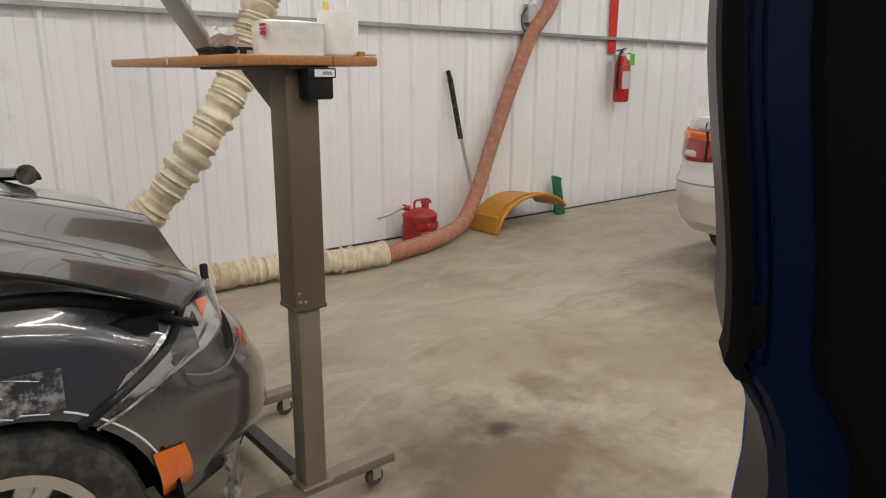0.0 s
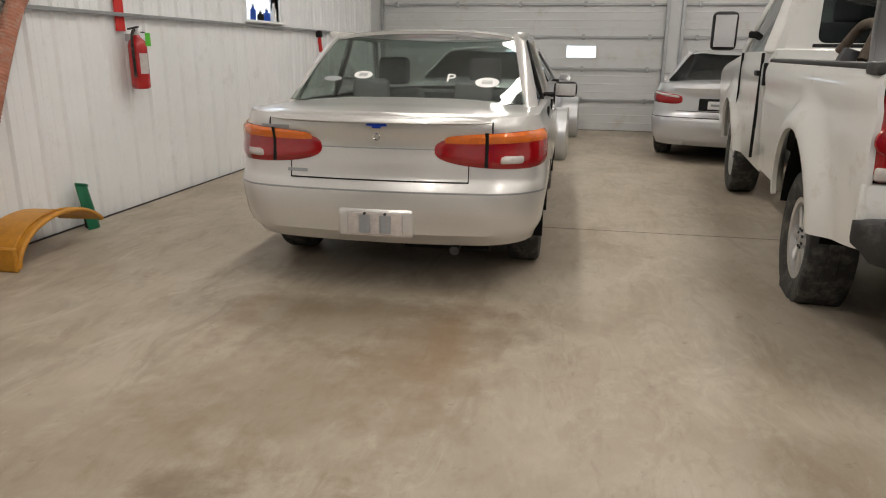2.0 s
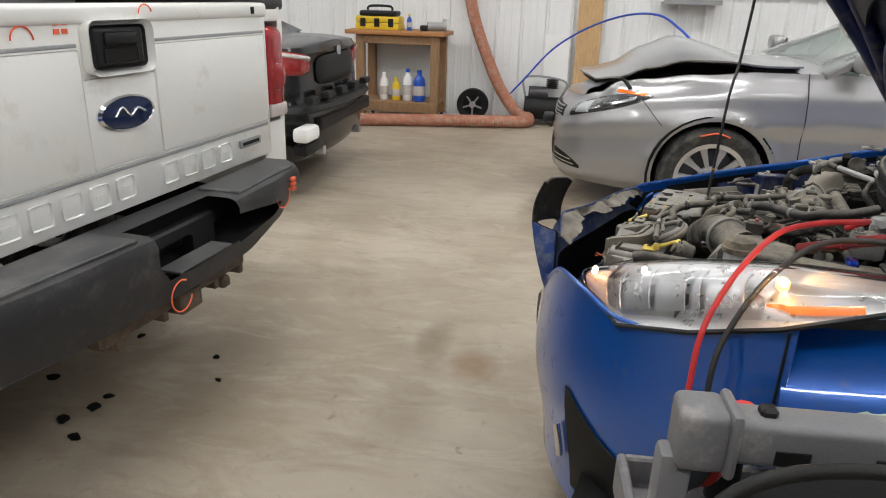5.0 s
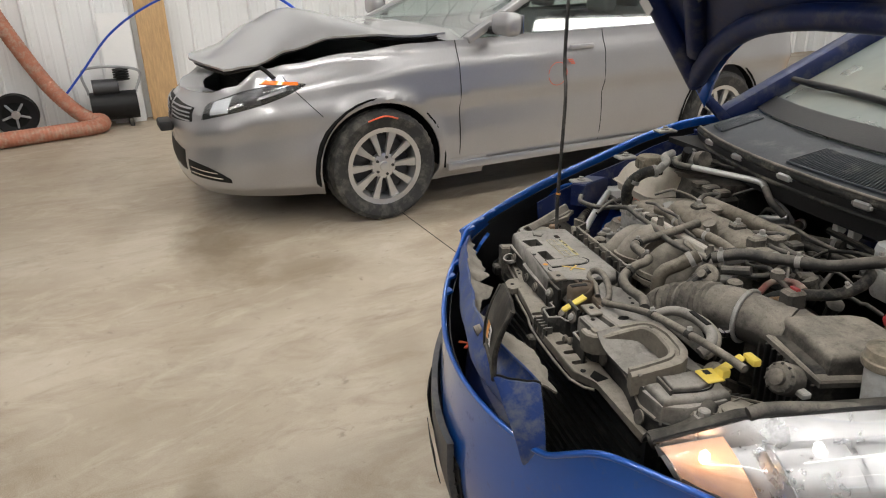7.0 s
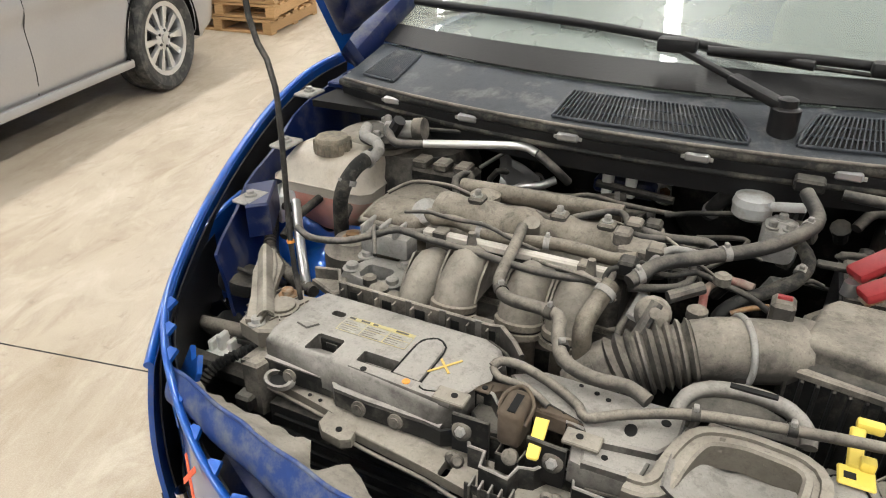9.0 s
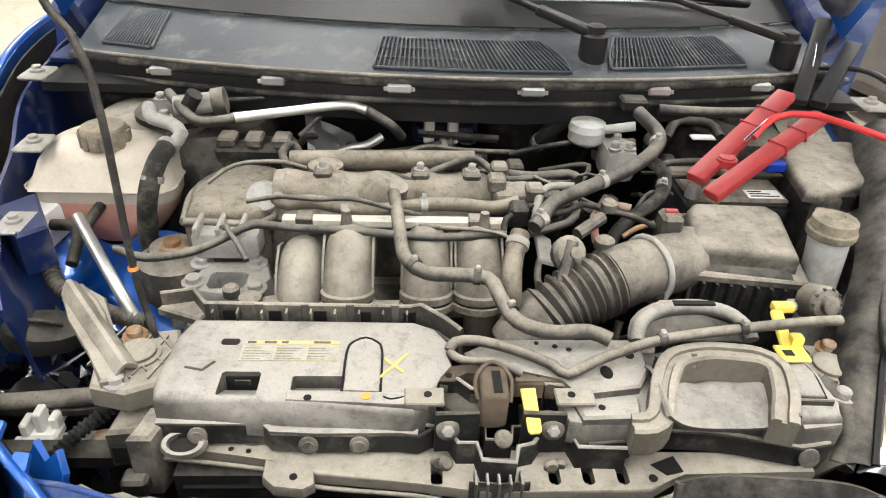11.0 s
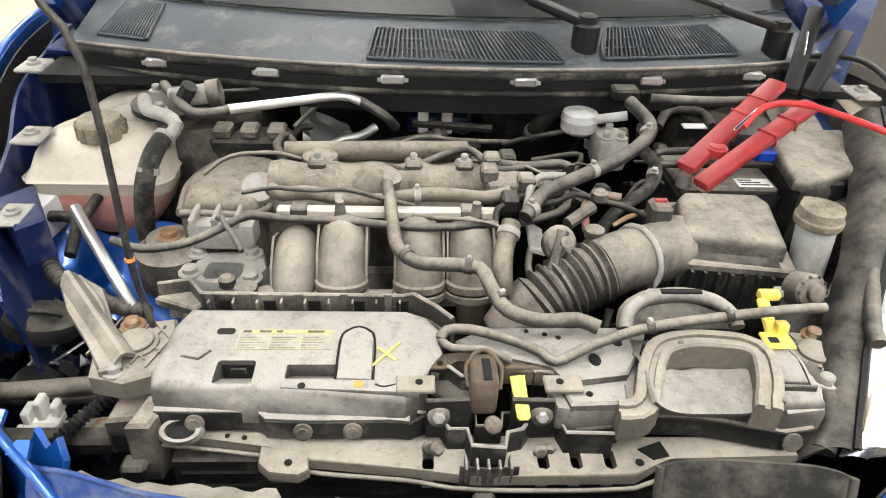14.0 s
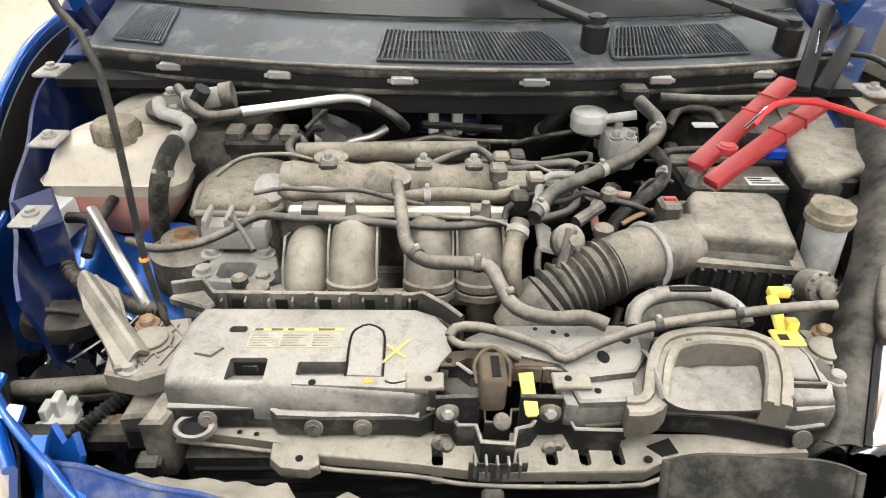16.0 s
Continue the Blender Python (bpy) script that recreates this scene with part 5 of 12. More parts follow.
part("foam_block", boxed((-0.9, -0.03, 0.4), (-0.66, 0.09, 0.5), 0.03, 2), "ink_white", bk, "white crash foam block")
part("crash_bar", boxed((-0.86, 0.0, 0.3), (-0.5, 0.1, 0.38), 0.02, 2), "black_plastic", bk)
for i in range(5):
    part("bracket", boxed((-0.8 + 0.32 * i, -0.03, 0.64), (-0.66 + 0.32 * i, 0.03, 0.69), 0.008), "black_plastic", bk)
part("shark_fin", prism([(-0.07, 0), (0.08, 0), (-0.05, 0.06)], -0.012, 0.012, 0, Matrix.Translation((0, 1.55, 1.45)) @ pose(0, 0, 0, 90, 0, 90)), "black_paint", bk)
# red car seen beyond the pickup's bed
plain_saloon("saloon", "red saloon parked beyond the white pickup", pose(4.3, 9.9, 0, 0, 0, 0), mat("red_paint", (0.35, 0.01, 0.015), 0.25, 0.2, bump=0.0, coat=1.0), lamp_a)

# ---- white pickup, tailgate towards the camera ----
TRUCK = pose(2.184, 4.066, 0, 0, 0, -5.35) @ Matrix.Scale(1.05, 4)
tk = thing("pickup_truck", TRUCK, "white pickup with flat rear tyre and loaded bed", "truck")
BW2, RAIL, BED = 0.985, 1.275, 2.55
AX_R, AX_F, RT, ARCH = 1.03, 4.4, 0.385, 0.51


def bedside(s):
    def f(u, v):
        y = 0.0 + BED * u
        z = 0.5 + (RAIL - 0.5) * v
        x = BW2 - 0.045 * (1 - v) ** 2 - 0.03 * max(0, (v - 0.9) / 0.1) ** 2 - 0.012 * math.exp(-((z - 1.08) / 0.05) ** 2)
        d = math.hypot(y - AX_R, z - 0.455)
        k = max(0.0, 1 - abs(d - ARCH) / 0.2)
        x += 0.075 * k * k * (3 - 2 * k)
        if y < 0.25:
            x -= 0.03 * ((0.25 - y) / 0.25) ** 2
        if z < 0.62 and y < 0.5:
            z += (0.5 - y) * 0.12 * (0.62 - z) / 0.12
        return (s * x, y, z)
    ob = part("bed_side", grid(f, 70, 24, 0.025 if s > 0 else 0.025), "white_paint", tk)
    cut(ob, [cyl((s * 0.7, AX_R, 0.455), (s * 1.3, AX_R, 0.455), ARCH - 0.02, n=48)])
    part("bed_rail", boxed((s * 0.9 - 0.065, 0.02, RAIL - 0.012), (s * 0.9 + 0.065, BED, RAIL + 0.016), 0.01, 2), "bumper_plastic", tk)
    part("rail_cap", boxed((s * 0.9 - 0.075, 0.0, RAIL - 0.03), (s * 0.9 + 0.078, 0.14, RAIL + 0.022), 0.015, 2), "bumper_plastic", tk)
    part("inner_side", boxed((s * 0.78 - 0.015, 0.03, 0.75), (s * 0.78 + 0.015, BED, RAIL - 0.01)), "under", tk)
    part("wheel_house", boxed((s * 0.7 - 0.02, AX_R - 0.5, 0.45), (s * 0.7 + 0.02, AX_R + 0.5, 0.95)), "under", tk)

    def liner(u, v):
        a = math.pi * u
        return (s * (0.7 + 0.25 * v), AX_R + (ARCH + 0.02) * math.cos(a), 0.455 + (ARCH + 0.02) * math.sin(a))
    part("wheel_liner", grid(liner, 20, 2, 0.008), "under", tk)
    part("corner_panel", boxed((s * (0.88 if s > 0 else 0.851) - 0.098, 0.002, 0.62), (s * (0.88 if s > 0 else 0.851) + 0.07, 0.05, 0.83), 0.01, 2), "white_paint", tk)
    part("corner_top", boxed((s * (0.88 if s > 0 else 0.851) - 0.098, 0.002, 1.205), (s * (0.88 if s > 0 else 0.851) + 0.065, 0.05, RAIL - 0.02), 0.01, 2), "white_paint", tk)
    lamp = part("tail_light", boxed((s * (0.882 if s > 0 else 0.853) - 0.075, -0.012, 0.835), (s * (0.882 if s > 0 else 0.853) + 0.072, 0.1, 1.19), 0.04, 4), "lens_red", tk, "tall red tail light with white reverse lens")
    part("reverse_lens", boxed((s * (0.882 if s > 0 else 0.853) - 0.065, -0.017, 0.845), (s * (0.882 if s > 0 else 0.853) + 0.064, 0.09, 0.9), 0.012, 2), "lens_white", lamp)
    part("lamp_dome", lathe([(0.055, 0), (0.05, 0.006), (0.03, 0.01)], 20, Matrix.Translation((s * 0.885, -0.012, 1.0)) @ pose(0, 0, 0, 90, 0, 0)), "lens_red", lamp)


for s in (-1, 1):
    bedside(s)
part("bed_floor", boxed((-0.78, 0.05, 0.74), (0.78, BED, 0.78)), "under", tk)
part("bed_front", boxed((-0.86, BED - 0.03, 0.74), (0.86, BED + 0.01, RAIL)), "white_paint", tk)

# tailgate
gate = part("tailgate", boxed((-0.77, -0.02, 0.715), (0.797, 0.045, 1.262), 0.012, 2), "white_paint", tk)
part("top_spoiler", boxed((-0.768, -0.03, 1.225), (0.795, 0.05, 1.275), 0.014, 3), "white_paint", gate)
# grey strips paint the shade of the tailgate's pressed folds
for x0, x1, z in ((-0.745, -0.14, 1.175), (0.14, 0.77, 1.175)):
    part("crease", boxed((x0, -0.0235, z - 0.005), (x1, -0.019, z + 0.005), 0.002), "trim_grey", gate)
    part("pressed_panel", boxed((x0 + 0.005, -0.027, 0.85), (x1, -0.018, 1.165), 0.008, 2), "white_paint", gate)
part("pressed_panel", boxed((-0.14, -0.027, 0.85), (0.14, -0.018, 1.09), 0.008, 2), "white_paint", gate)
part("crease", boxed((-0.745, -0.0235, 0.832), (0.77, -0.019, 0.842), 0.002), "trim_grey", gate)
part("handle_surround", boxed((-0.125, -0.03, 1.095), (0.125, -0.018, 1.235), 0.03, 4), "white_paint", gate)
hd = part("handle_bezel", boxed((-0.1, -0.036, 1.11), (0.1, -0.022, 1.222), 0.018, 3), "black_plastic", gate)
part("handle_lever", boxed((-0.062, -0.045, 1.17), (0.062, -0.034, 1.205), 0.008, 2), "black_plastic", gate)
part("handle_pocket", boxed((-0.065, -0.0375, 1.125), (0.065, -0.034, 1.165), 0.004), "ink_shade_dark", gate)
ov = Matrix.Translation((0.0, -0.024, 0.99)) @ pose(0, 0, 0, 90, 0, 0) @ Matrix.Diagonal((1, 0.42, 1, 1))
part("oval_badge", lathe([(0.115, 0), (0.115, 0.008), (0.104, 0.014), (0.1, 0.01)], 40, ov), "chrome", gate, "blue oval badge with chrome ring")
part("oval_field", lathe([(0.101, 0.009), (0.099, 0.013), (0.05, 0.015)], 40, ov), "badge_blue", gate)
bmk = bmesh.new()
add_tube(bmk, [(-0.06, -0.041, 0.985), (-0.03, -0.042, 1.008), (0.0, -0.042, 0.982), (0.03, -0.042, 1.0), (0.06, -0.041, 0.988)], 0.0035, 6, step=0.01)
part("badge_stroke", bmk, "chrome", gate)
# pressed marks along the foot of the gate, as plain raised bars
for k in range(9):
    x = -0.47 + 0.1 * k + (0.1 if k > 4 else 0.0)
    bmk = boxed((x, -0.0232, 0.75), (x + 0.07, -0.018, 0.812), 0.009, 2)
    part("pressed_mark", bmk, "white_paint", gate)
    part("mark_groove", boxed((x + 0.02, -0.0242, 0.775), (x + 0.05, -0.0229, 0.787), 0.0005), "white_paint", gate)
part("maker_plate", boxed((0.56, -0.028, 0.775), (0.7, -0.02, 0.805), 0.002), "trim_grey", gate)
part("maker_bar", boxed((0.575, -0.0295, 0.784), (0.685, -0.0275, 0.796)), "ink_shade_dark", gate)


def chalk_ring(cx, cz, r, a0, a1, y, parent, mt="chalk", m=None):
    pts = [(cx + r * math.cos(a0 + (a1 - a0) * i / 10), y, cz + r * math.sin(a0 + (a1 - a0) * i / 10)) for i in range(11)]
    bmr = tube(pts, 0.0024, 4, step=0.02)
    if m:
        bmr.transform(m)
    return part("chalk_mark", bmr, mt, parent)


chalk_ring(-0.3, 1.195, 0.032, 0.0, 3.1, -0.0225, gate)
chalk_ring(0.12, 1.245, 0.028, 0.3, 3.0, -0.031, gate)
for k in range(4):
    part("chalk_mark", boxed((-0.205 + 0.026 * (k % 2), -0.0232, 1.205 + 0.02 * (k // 2)), (-0.188 + 0.026 * (k % 2), -0.0205, 1.217 + 0.02 * (k // 2))), "chalk", gate)
for x in (-0.55, 0.68):
    part("bump_stop", boxed((x, -0.034, 1.238), (x + 0.018, -0.028, 1.262)), "ink_shade_dark", gate)

# bumper with a dropped middle step, and the hitch
BUMP_Y = [(-0.97, -0.05), (-0.94, -0.13), (-0.85, -0.19), (-0.4, -0.23), (0.0, -0.243), (0.4, -0.23), (0.66, -0.2), (0.75, -0.14), (0.79, -0.05)]
BUMP_LO = [(-0.97, 0.6), (-0.9, 0.535), (-0.7, 0.5), (-0.2, 0.485), (0.25, 0.485), (0.5, 0.53), (0.72, 0.6), (0.79, 0.645)]
rows = []
for k in range(61):
    x = -0.97 + 1.76 * k / 60
    y, lo = lerp_table(BUMP_Y, x), lerp_table(BUMP_LO, x)
    hi = 0.71 - 0.02 * max(0, (abs(x + 0.09) - 0.8) / 0.08) ** 2
    rows.append([Vector((x, yy, zz)) for yy, zz in ((-0.02, hi - 0.01), (y * 0.5, hi), (y + 0.03, hi), (y + 0.01, hi - 0.008), (y, hi - 0.03), (y + 0.004, 0.5 * hi + 0.5 * lo), (y + 0.025, lo + 0.02), (y * 0.75, lo), (y * 0.4, lo + 0.02), (-0.02, lo + 0.05))])
bm = bmesh.new()
rings(bm, rows)
bp = part("rear_bumper", bm, "bumper_plastic", tk, "scuffed black plastic step bumper with chalk marks")
cut(bp, [prism([(-0.15, 0.57), (0.22, 0.57), (0.3, 0.60), (0.33, 0.64), (0.2, 0.66), (0.16, 0.9), (-0.2, 0.9), (-0.19, 0.62)], 0.13, 0.5, 0, pose(0, 0, 0, 90, 0, 0)),
         prism([(0.2, 0.56), (0.46, 0.585), (0.5, 0.62), (0.2, 0.66)], 0.17, 0.5, 0, pose(0, 0, 0, 90, 0, 0))])
part("step_tread", boxed((-0.1, -0.225, 0.566), (0.16, -0.15, 0.574), 0.002), "trim_dark", bp)
part("top_pad", prism([(-0.9, -0.15), (-0.84, -0.175), (-0.24, -0.215), (-0.24, -0.06), (-0.86, -0.05)], 0.708, 0.718, 0.004), "trim_dark", bp)
part("top_pad", prism([(0.24, -0.21), (0.64, -0.185), (0.7, -0.13), (0.7, -0.05), (0.24, -0.06)], 0.708, 0.718, 0.004), "trim_dark", bp)
rec = part("plate_recess", boxed((-0.15, -0.135, 0.52), (0.21, -0.1, 0.66), 0.008), "black_plastic", bp)
cut(rec, [boxed((-0.07, -0.4, 0.54), (0.09, 0.1, 0.62), 0.012)])
for x, z in ((-0.11, 0.55), (0.13, 0.55), (-0.12, 0.635), (0.1, 0.545)):
    part("bolt", cyl((x, -0.143, z), (x, -0.133, z), 0.011, n=6), "steel", rec)
for x, z, r in ((-0.85, 0.6, 0.03), (-0.78, 0.6, 0.03)):
    chalk_ring(x, z + 0.035, r, -0.4 if x > -0.82 else 1.6, 1.4 if x > -0.82 else 3.4, -0.176, bp)
chalk_ring(-0.13, 0.52, 0.045, 1.0, 6.0, -0.245, bp)
chalk_ring(0.5, 0.64, 0.045, 3.0, 6.6, -0.222, bp)
for k in range(3):
    part("chalk_mark", boxed((0.58, -0.216, 0.635 + 0.018 * k), (0.61, -0.195, 0.645 + 0.018 * k)), "chalk", bp)
part("corner_clip", boxed((-0.85, -0.182, 0.6), (-0.78, -0.165, 0.625), 0.008, 2), "black_plastic", bp)
hitch = part("hitch_receiver", boxed((-0.05, -0.18, 0.41), (0.05, 0.3, 0.48), 0.006), "rust", tk, "rusty tow hitch receiver")
part("hitch_bar", boxed((-0.34, -0.15, 0.43), (0.34, -0.09, 0.48), 0.01), "rust", hitch)
for x in (-0.36, -0.12, 0.2, 0.38):
    part("hitch_tab", boxed((x * 0.8, -0.15, 0.405), (x * 0.8 + 0.022, -0.1, 0.45), 0.004), "rust", hitch)
part("hitch_hole", boxed((0.18, -0.17, 0.4), (0.22, -0.12, 0.44), 0.008), "rust", hitch)
for s in (-0.5, 0.5):
    part("chassis_rail", boxed((s - 0.04, 0.0, 0.5), (s + 0.04, 5.2, 0.64)), "under", tk)
part("rear_axle", cyl((-0.75, AX_R + 0.13, 0.34), (0.75, AX_R + 0.13, 0.34), 0.06, n=12), "under", tk)
part("diff", lathe([(0.02, -0.14), (0.13, -0.08), (0.15, 0), (0.13, 0.08), (0.02, 0.14)], 18, Matrix.Translation((0, AX_R, 0.34))), "under", tk)
wheel(tk, -0.805, AX_R + 0.13, RT, 0.25, 0.225, 8, -1, "alloy", "single", squash=0.065)
wheel(tk, 0.82, AX_R + 0.13, RT, 0.25, 0.225, 8, 1, "alloy", "single")
wheel(tk, -0.82, AX_F, RT, 0.25, 0.225, 8, -1, "alloy", "single")
wheel(tk, 0.86, AX_F, RT, 0.25, 0.225, 8, 1, "alloy", "single")

# cab
CY0, CY1 = BED + 0.04, 4.05


def cabside(s):
    def f(u, v):
        y = CY0 + (5.75 - CY0) * u
        top = 1.34 if y < 4.1 else 1.34 - 0.08 * (y - 4.1)
        z = 0.47 + (top - 0.47) * v
        x = 0.985 - 0.05 * (1 - v) ** 2 - 0.05 * max(0, (v - 0.85) / 0.15) ** 2
        d = math.hypot(y - AX_F, z - 0.42)
        k = max(0.0, 1 - abs(d - ARCH) / 0.2)
        x += 0.06 * k * k * (3 - 2 * k)
        return (s * x, y, z)
    ob = part("cab_side", grid(f, 60, 18, 0.025), "white_paint", tk)
    cut(ob, [cyl((s * 0.7, AX_F, 0.42), (s * 1.3, AX_F, 0.42), ARCH - 0.02, n=40)])
    for y in (CY0 + 0.18, 3.98):
        part("door_seam", boxed((s * 0.982 - 0.012, y - 0.005, 0.55), (s * 0.982 + 0.01, y + 0.005, 1.33)), "ink_shade_dark", tk)
    part("door_handle", boxed((s * 0.985 - 0.02, CY0 + 0.24, 1.16), (s * 0.985 + 0.03, CY0 + 0.4, 1.2), 0.01, 2), "black_plastic", tk)
    part("side_scoop", boxed((s * 0.975 - 0.02, CY0 - 0.012, 1.1), (s * 0.975 + 0.012, CY0 + 0.02, 1.26), 0.006), "black_plastic", tk)
    part("b_pillar", strut_bm((s * 0.94, CY0 + 0.06, 1.32), (s * 0.78, CY0 + 0.16, 1.88), 0.13, 0.1), "white_paint", tk)
    part("a_pillar", strut_bm((s * 0.93, CY1 + 0.25, 1.32), (s * 0.76, CY1 - 0.3, 1.88), 0.07, 0.07), "white_paint", tk)
    g = part("side_window", sheet4((s * 0.935, CY0 + 0.15, 1.33), (s * 0.935, CY1 + 0.2, 1.33), (s * 0.78, CY0 + 0.24, 1.87), (s * 0.78, CY1 - 0.33, 1.87), 0, 4, 4), "window_dark", tk)
    g.visible_shadow = False
    mr = part_empty("tow_mirror", pose(s * 1.16, CY1 - 0.02, 1.52), tk)
    part("shell", boxed((-0.11, -0.06, -0.17), (0.11, 0.07, 0.17), 0.045, 3), "black_plastic", mr)
    part("glass_face", boxed((-0.09, -0.066, -0.14), (0.09, -0.061, 0.14), 0.003), "chrome", mr)
    part("arm", boxed((-s * 0.24 - 0.03, -0.02, -0.06), (-s * 0.24 + 0.16, 0.03, 0.0), 0.012), "black_plastic", mr)


for s in (-1, 1):
    cabside(s)
cw = part("cab_back", boxed((-0.93, CY0 - 0.02, 0.75), (0.93, CY0 + 0.03, 1.36), 0.01), "white_paint", tk)
up = part("cab_back_upper", prism([(-0.95, 1.33), (0.95, 1.33), (0.8, 1.9), (-0.8, 1.9)], -0.025, 0.025, 0, Matrix.Translation((0, CY0 + 0.06, 0)) @ pose(0, 0, 0, 90, 0, 0)), "white_paint", tk)
cut(up, [boxed((-0.66, CY0 - 0.5, 1.4), (0.66, CY0 + 0.6, 1.82), 0.05, 3)])
g = part("rear_window", boxed((-0.67, CY0 + 0.055, 1.39), (0.67, CY0 + 0.062, 1.83)), "window_dark", tk)
g.visible_shadow = False
part("window_seal", boxed((-0.69, CY0 + 0.03, 1.37), (0.69, CY0 + 0.04, 1.395), 0.004), "black_plastic", tk)


def cabroof(u, v):
    return ((2 * u - 1) * 0.82, CY0 + 0.02 + (CY1 - 0.3 - CY0) * v, 1.9 + 0.05 * (1 - (2 * u - 1) ** 4) - 0.02 * (2 * v - 1) ** 4)


part("roof", grid(cabroof, 12, 10, 0.03), "white_paint", tk)
part("bench_seat", boxed((-0.7, CY0 + 0.2, 0.9), (0.7, CY0 + 0.42, 1.55), 0.06, 3), "interior", tk)
for x in (-0.4, 0.4):
    part("headrest", boxed((x - 0.13, CY0 + 0.22, 1.55), (x + 0.13, CY0 + 0.34, 1.72), 0.04, 3), "interior", tk)
ws = part("windscreen", sheet4((-0.86, CY1 + 0.25, 1.3), (0.86, CY1 + 0.25, 1.3), (-0.74, CY1 - 0.28, 1.86), (0.74, CY1 - 0.28, 1.86), 0.06), "window_tint", tk)
ws.visible_shadow = False
part("bonnet", grid(lambda u, v: ((2 * u - 1) * 0.92, 4.25 + 1.5 * v, 1.3 - 0.12 * v + 0.05 * (1 - (2 * u - 1) ** 2)), 12, 8, 0.03), "white_paint", tk)
part("nose", boxed((-0.94, 5.65, 0.55), (0.94, 5.8, 1.2), 0.05, 2), "white_paint", tk)

# ---- loose parts lying in the pickup's bed ----


def truck_pose(x, y, z, rz=0, rx=0, ry=0):
    return TRUCK @ pose(x, y, z, rx, ry, rz)


def wing(name, label, m, paint, long, high, slope, arch_r=0.0, bow=0.1):
    """A loose body panel standing on its edge: bowed skin, folded flange, optional wheel-arch bite."""
    t = thing(name, m, label, "car part")

    def f(u, v):
        x = long * u
        lo = max(0.0, math.sqrt(max(0, arch_r ** 2 - (x - 0.55 * long) ** 2))) if arch_r else 0.0
        z = lo + (high * (1 - slope * u ** 2.2) * (1 - 0.12 * (1 - u) ** 6) - lo) * v
        return (x - 0.05 * v * v * (1 - u), -bow * math.sin(math.pi * (0.15 + 0.7 * u)) - 0.1 * v ** 3 + 0.012 * math.sin(11 * v + 3 * u), z)
    part("panel", grid(f, 26, 18, 0.006), paint, t)
    part("flange", tube([f(u / 12, 1.0) for u in range(13)], 0.011, 6, step=0.03), paint, t)
    part("edge_fold", tube([f(0.0, k / 8) for k in range(9)], 0.012, 6, step=0.03), "silver_dart", t)
    if arch_r:
        part("arch_lip", tube([Vector(f(u / 14, 0.0)) + Vector((0, -0.004, 0.004)) for u in range(15)], 0.012, 6, step=0.03), "black_plastic", t)
    return t


wing("car_wing", "loose glossy grey car wing standing in the pickup bed", truck_pose(0.26, 0.92, 0.79), "wing_grey", 0.56, 0.98, 0.45)
wing("car_wing", "loose grey car wing with wheel arch in the pickup bed", truck_pose(-0.45, 1.08, 0.79), "wing_grey", 0.5, 1.06, 0.12, 0.22, 0.14)
wing("car_wing", "loose pale grey panel standing in the pickup bed", truck_pose(-0.66, 1.25, 0.79), "silver_dart", 0.2, 0.98, 0.05, 0.0, 0.06)
t = thing("bumper_part", truck_pose(0.16, 1.22, 0.79, 6), "black plastic car bumper piece standing in the pickup bed", "car part")
part("panel", grid(lambda u, v: (0.42 * u - 0.22, 0.1 * math.sin(3 * u), 0.95 * v - 0.08 * u * v), 12, 10, 0.02), "black_plastic", t)
part("rib", boxed((-0.15, -0.04, 0.1), (0.18, 0.03, 0.16), 0.01), "black_plastic", t)
t = thing("engine_part", truck_pose(-0.3, 2.1, 0.79, 15), "rusty brown gearbox lying in the pickup bed", "car part")
part("housing", lathe([(0.1, 0), (0.2, 0.04), (0.22, 0.2), (0.16, 0.3), (0.17, 0.42), (0.12, 0.5), (0.06, 0.62)], 18, pose(0, 0, 0.2, 0, 25, 0)), "rust", t)
part("flange", lathe([(0.24, 0), (0.24, 0.03), (0.1, 0.03)], 18, pose(0, 0, 0.36, 0, 25, 0)), "rust", t)
t = thing("engine_part", truck_pose(-0.7, 1.75, 0.79, -10), "dark dirty engine block lying in the pickup bed", "car part")
bmk = boxed((-0.18, -0.25, 0), (0.18, 0.25, 0.42), 0.03, 2)
for k in range(4):
    add_cyl(bmk, (0, -0.18 + 0.12 * k, 0.4), (0.05, -0.18 + 0.12 * k, 0.56), 0.05, 0.04, 12)
part("block", bmk, "dark_metal", t)
part("pulley", lathe([(0.09, 0), (0.1, 0.01), (0.08, 0.025), (0.1, 0.04), (0.09, 0.05)], 20, pose(0, -0.26, 0.2, 90, 0, 0)), "rust", t)
part("pipe", tube([(0.1, -0.2, 0.5), (0.16, -0.1, 0.68), (0.1, 0.1, 0.7), (0.0, 0.2, 0.55)], 0.03, 10), "rust", t)

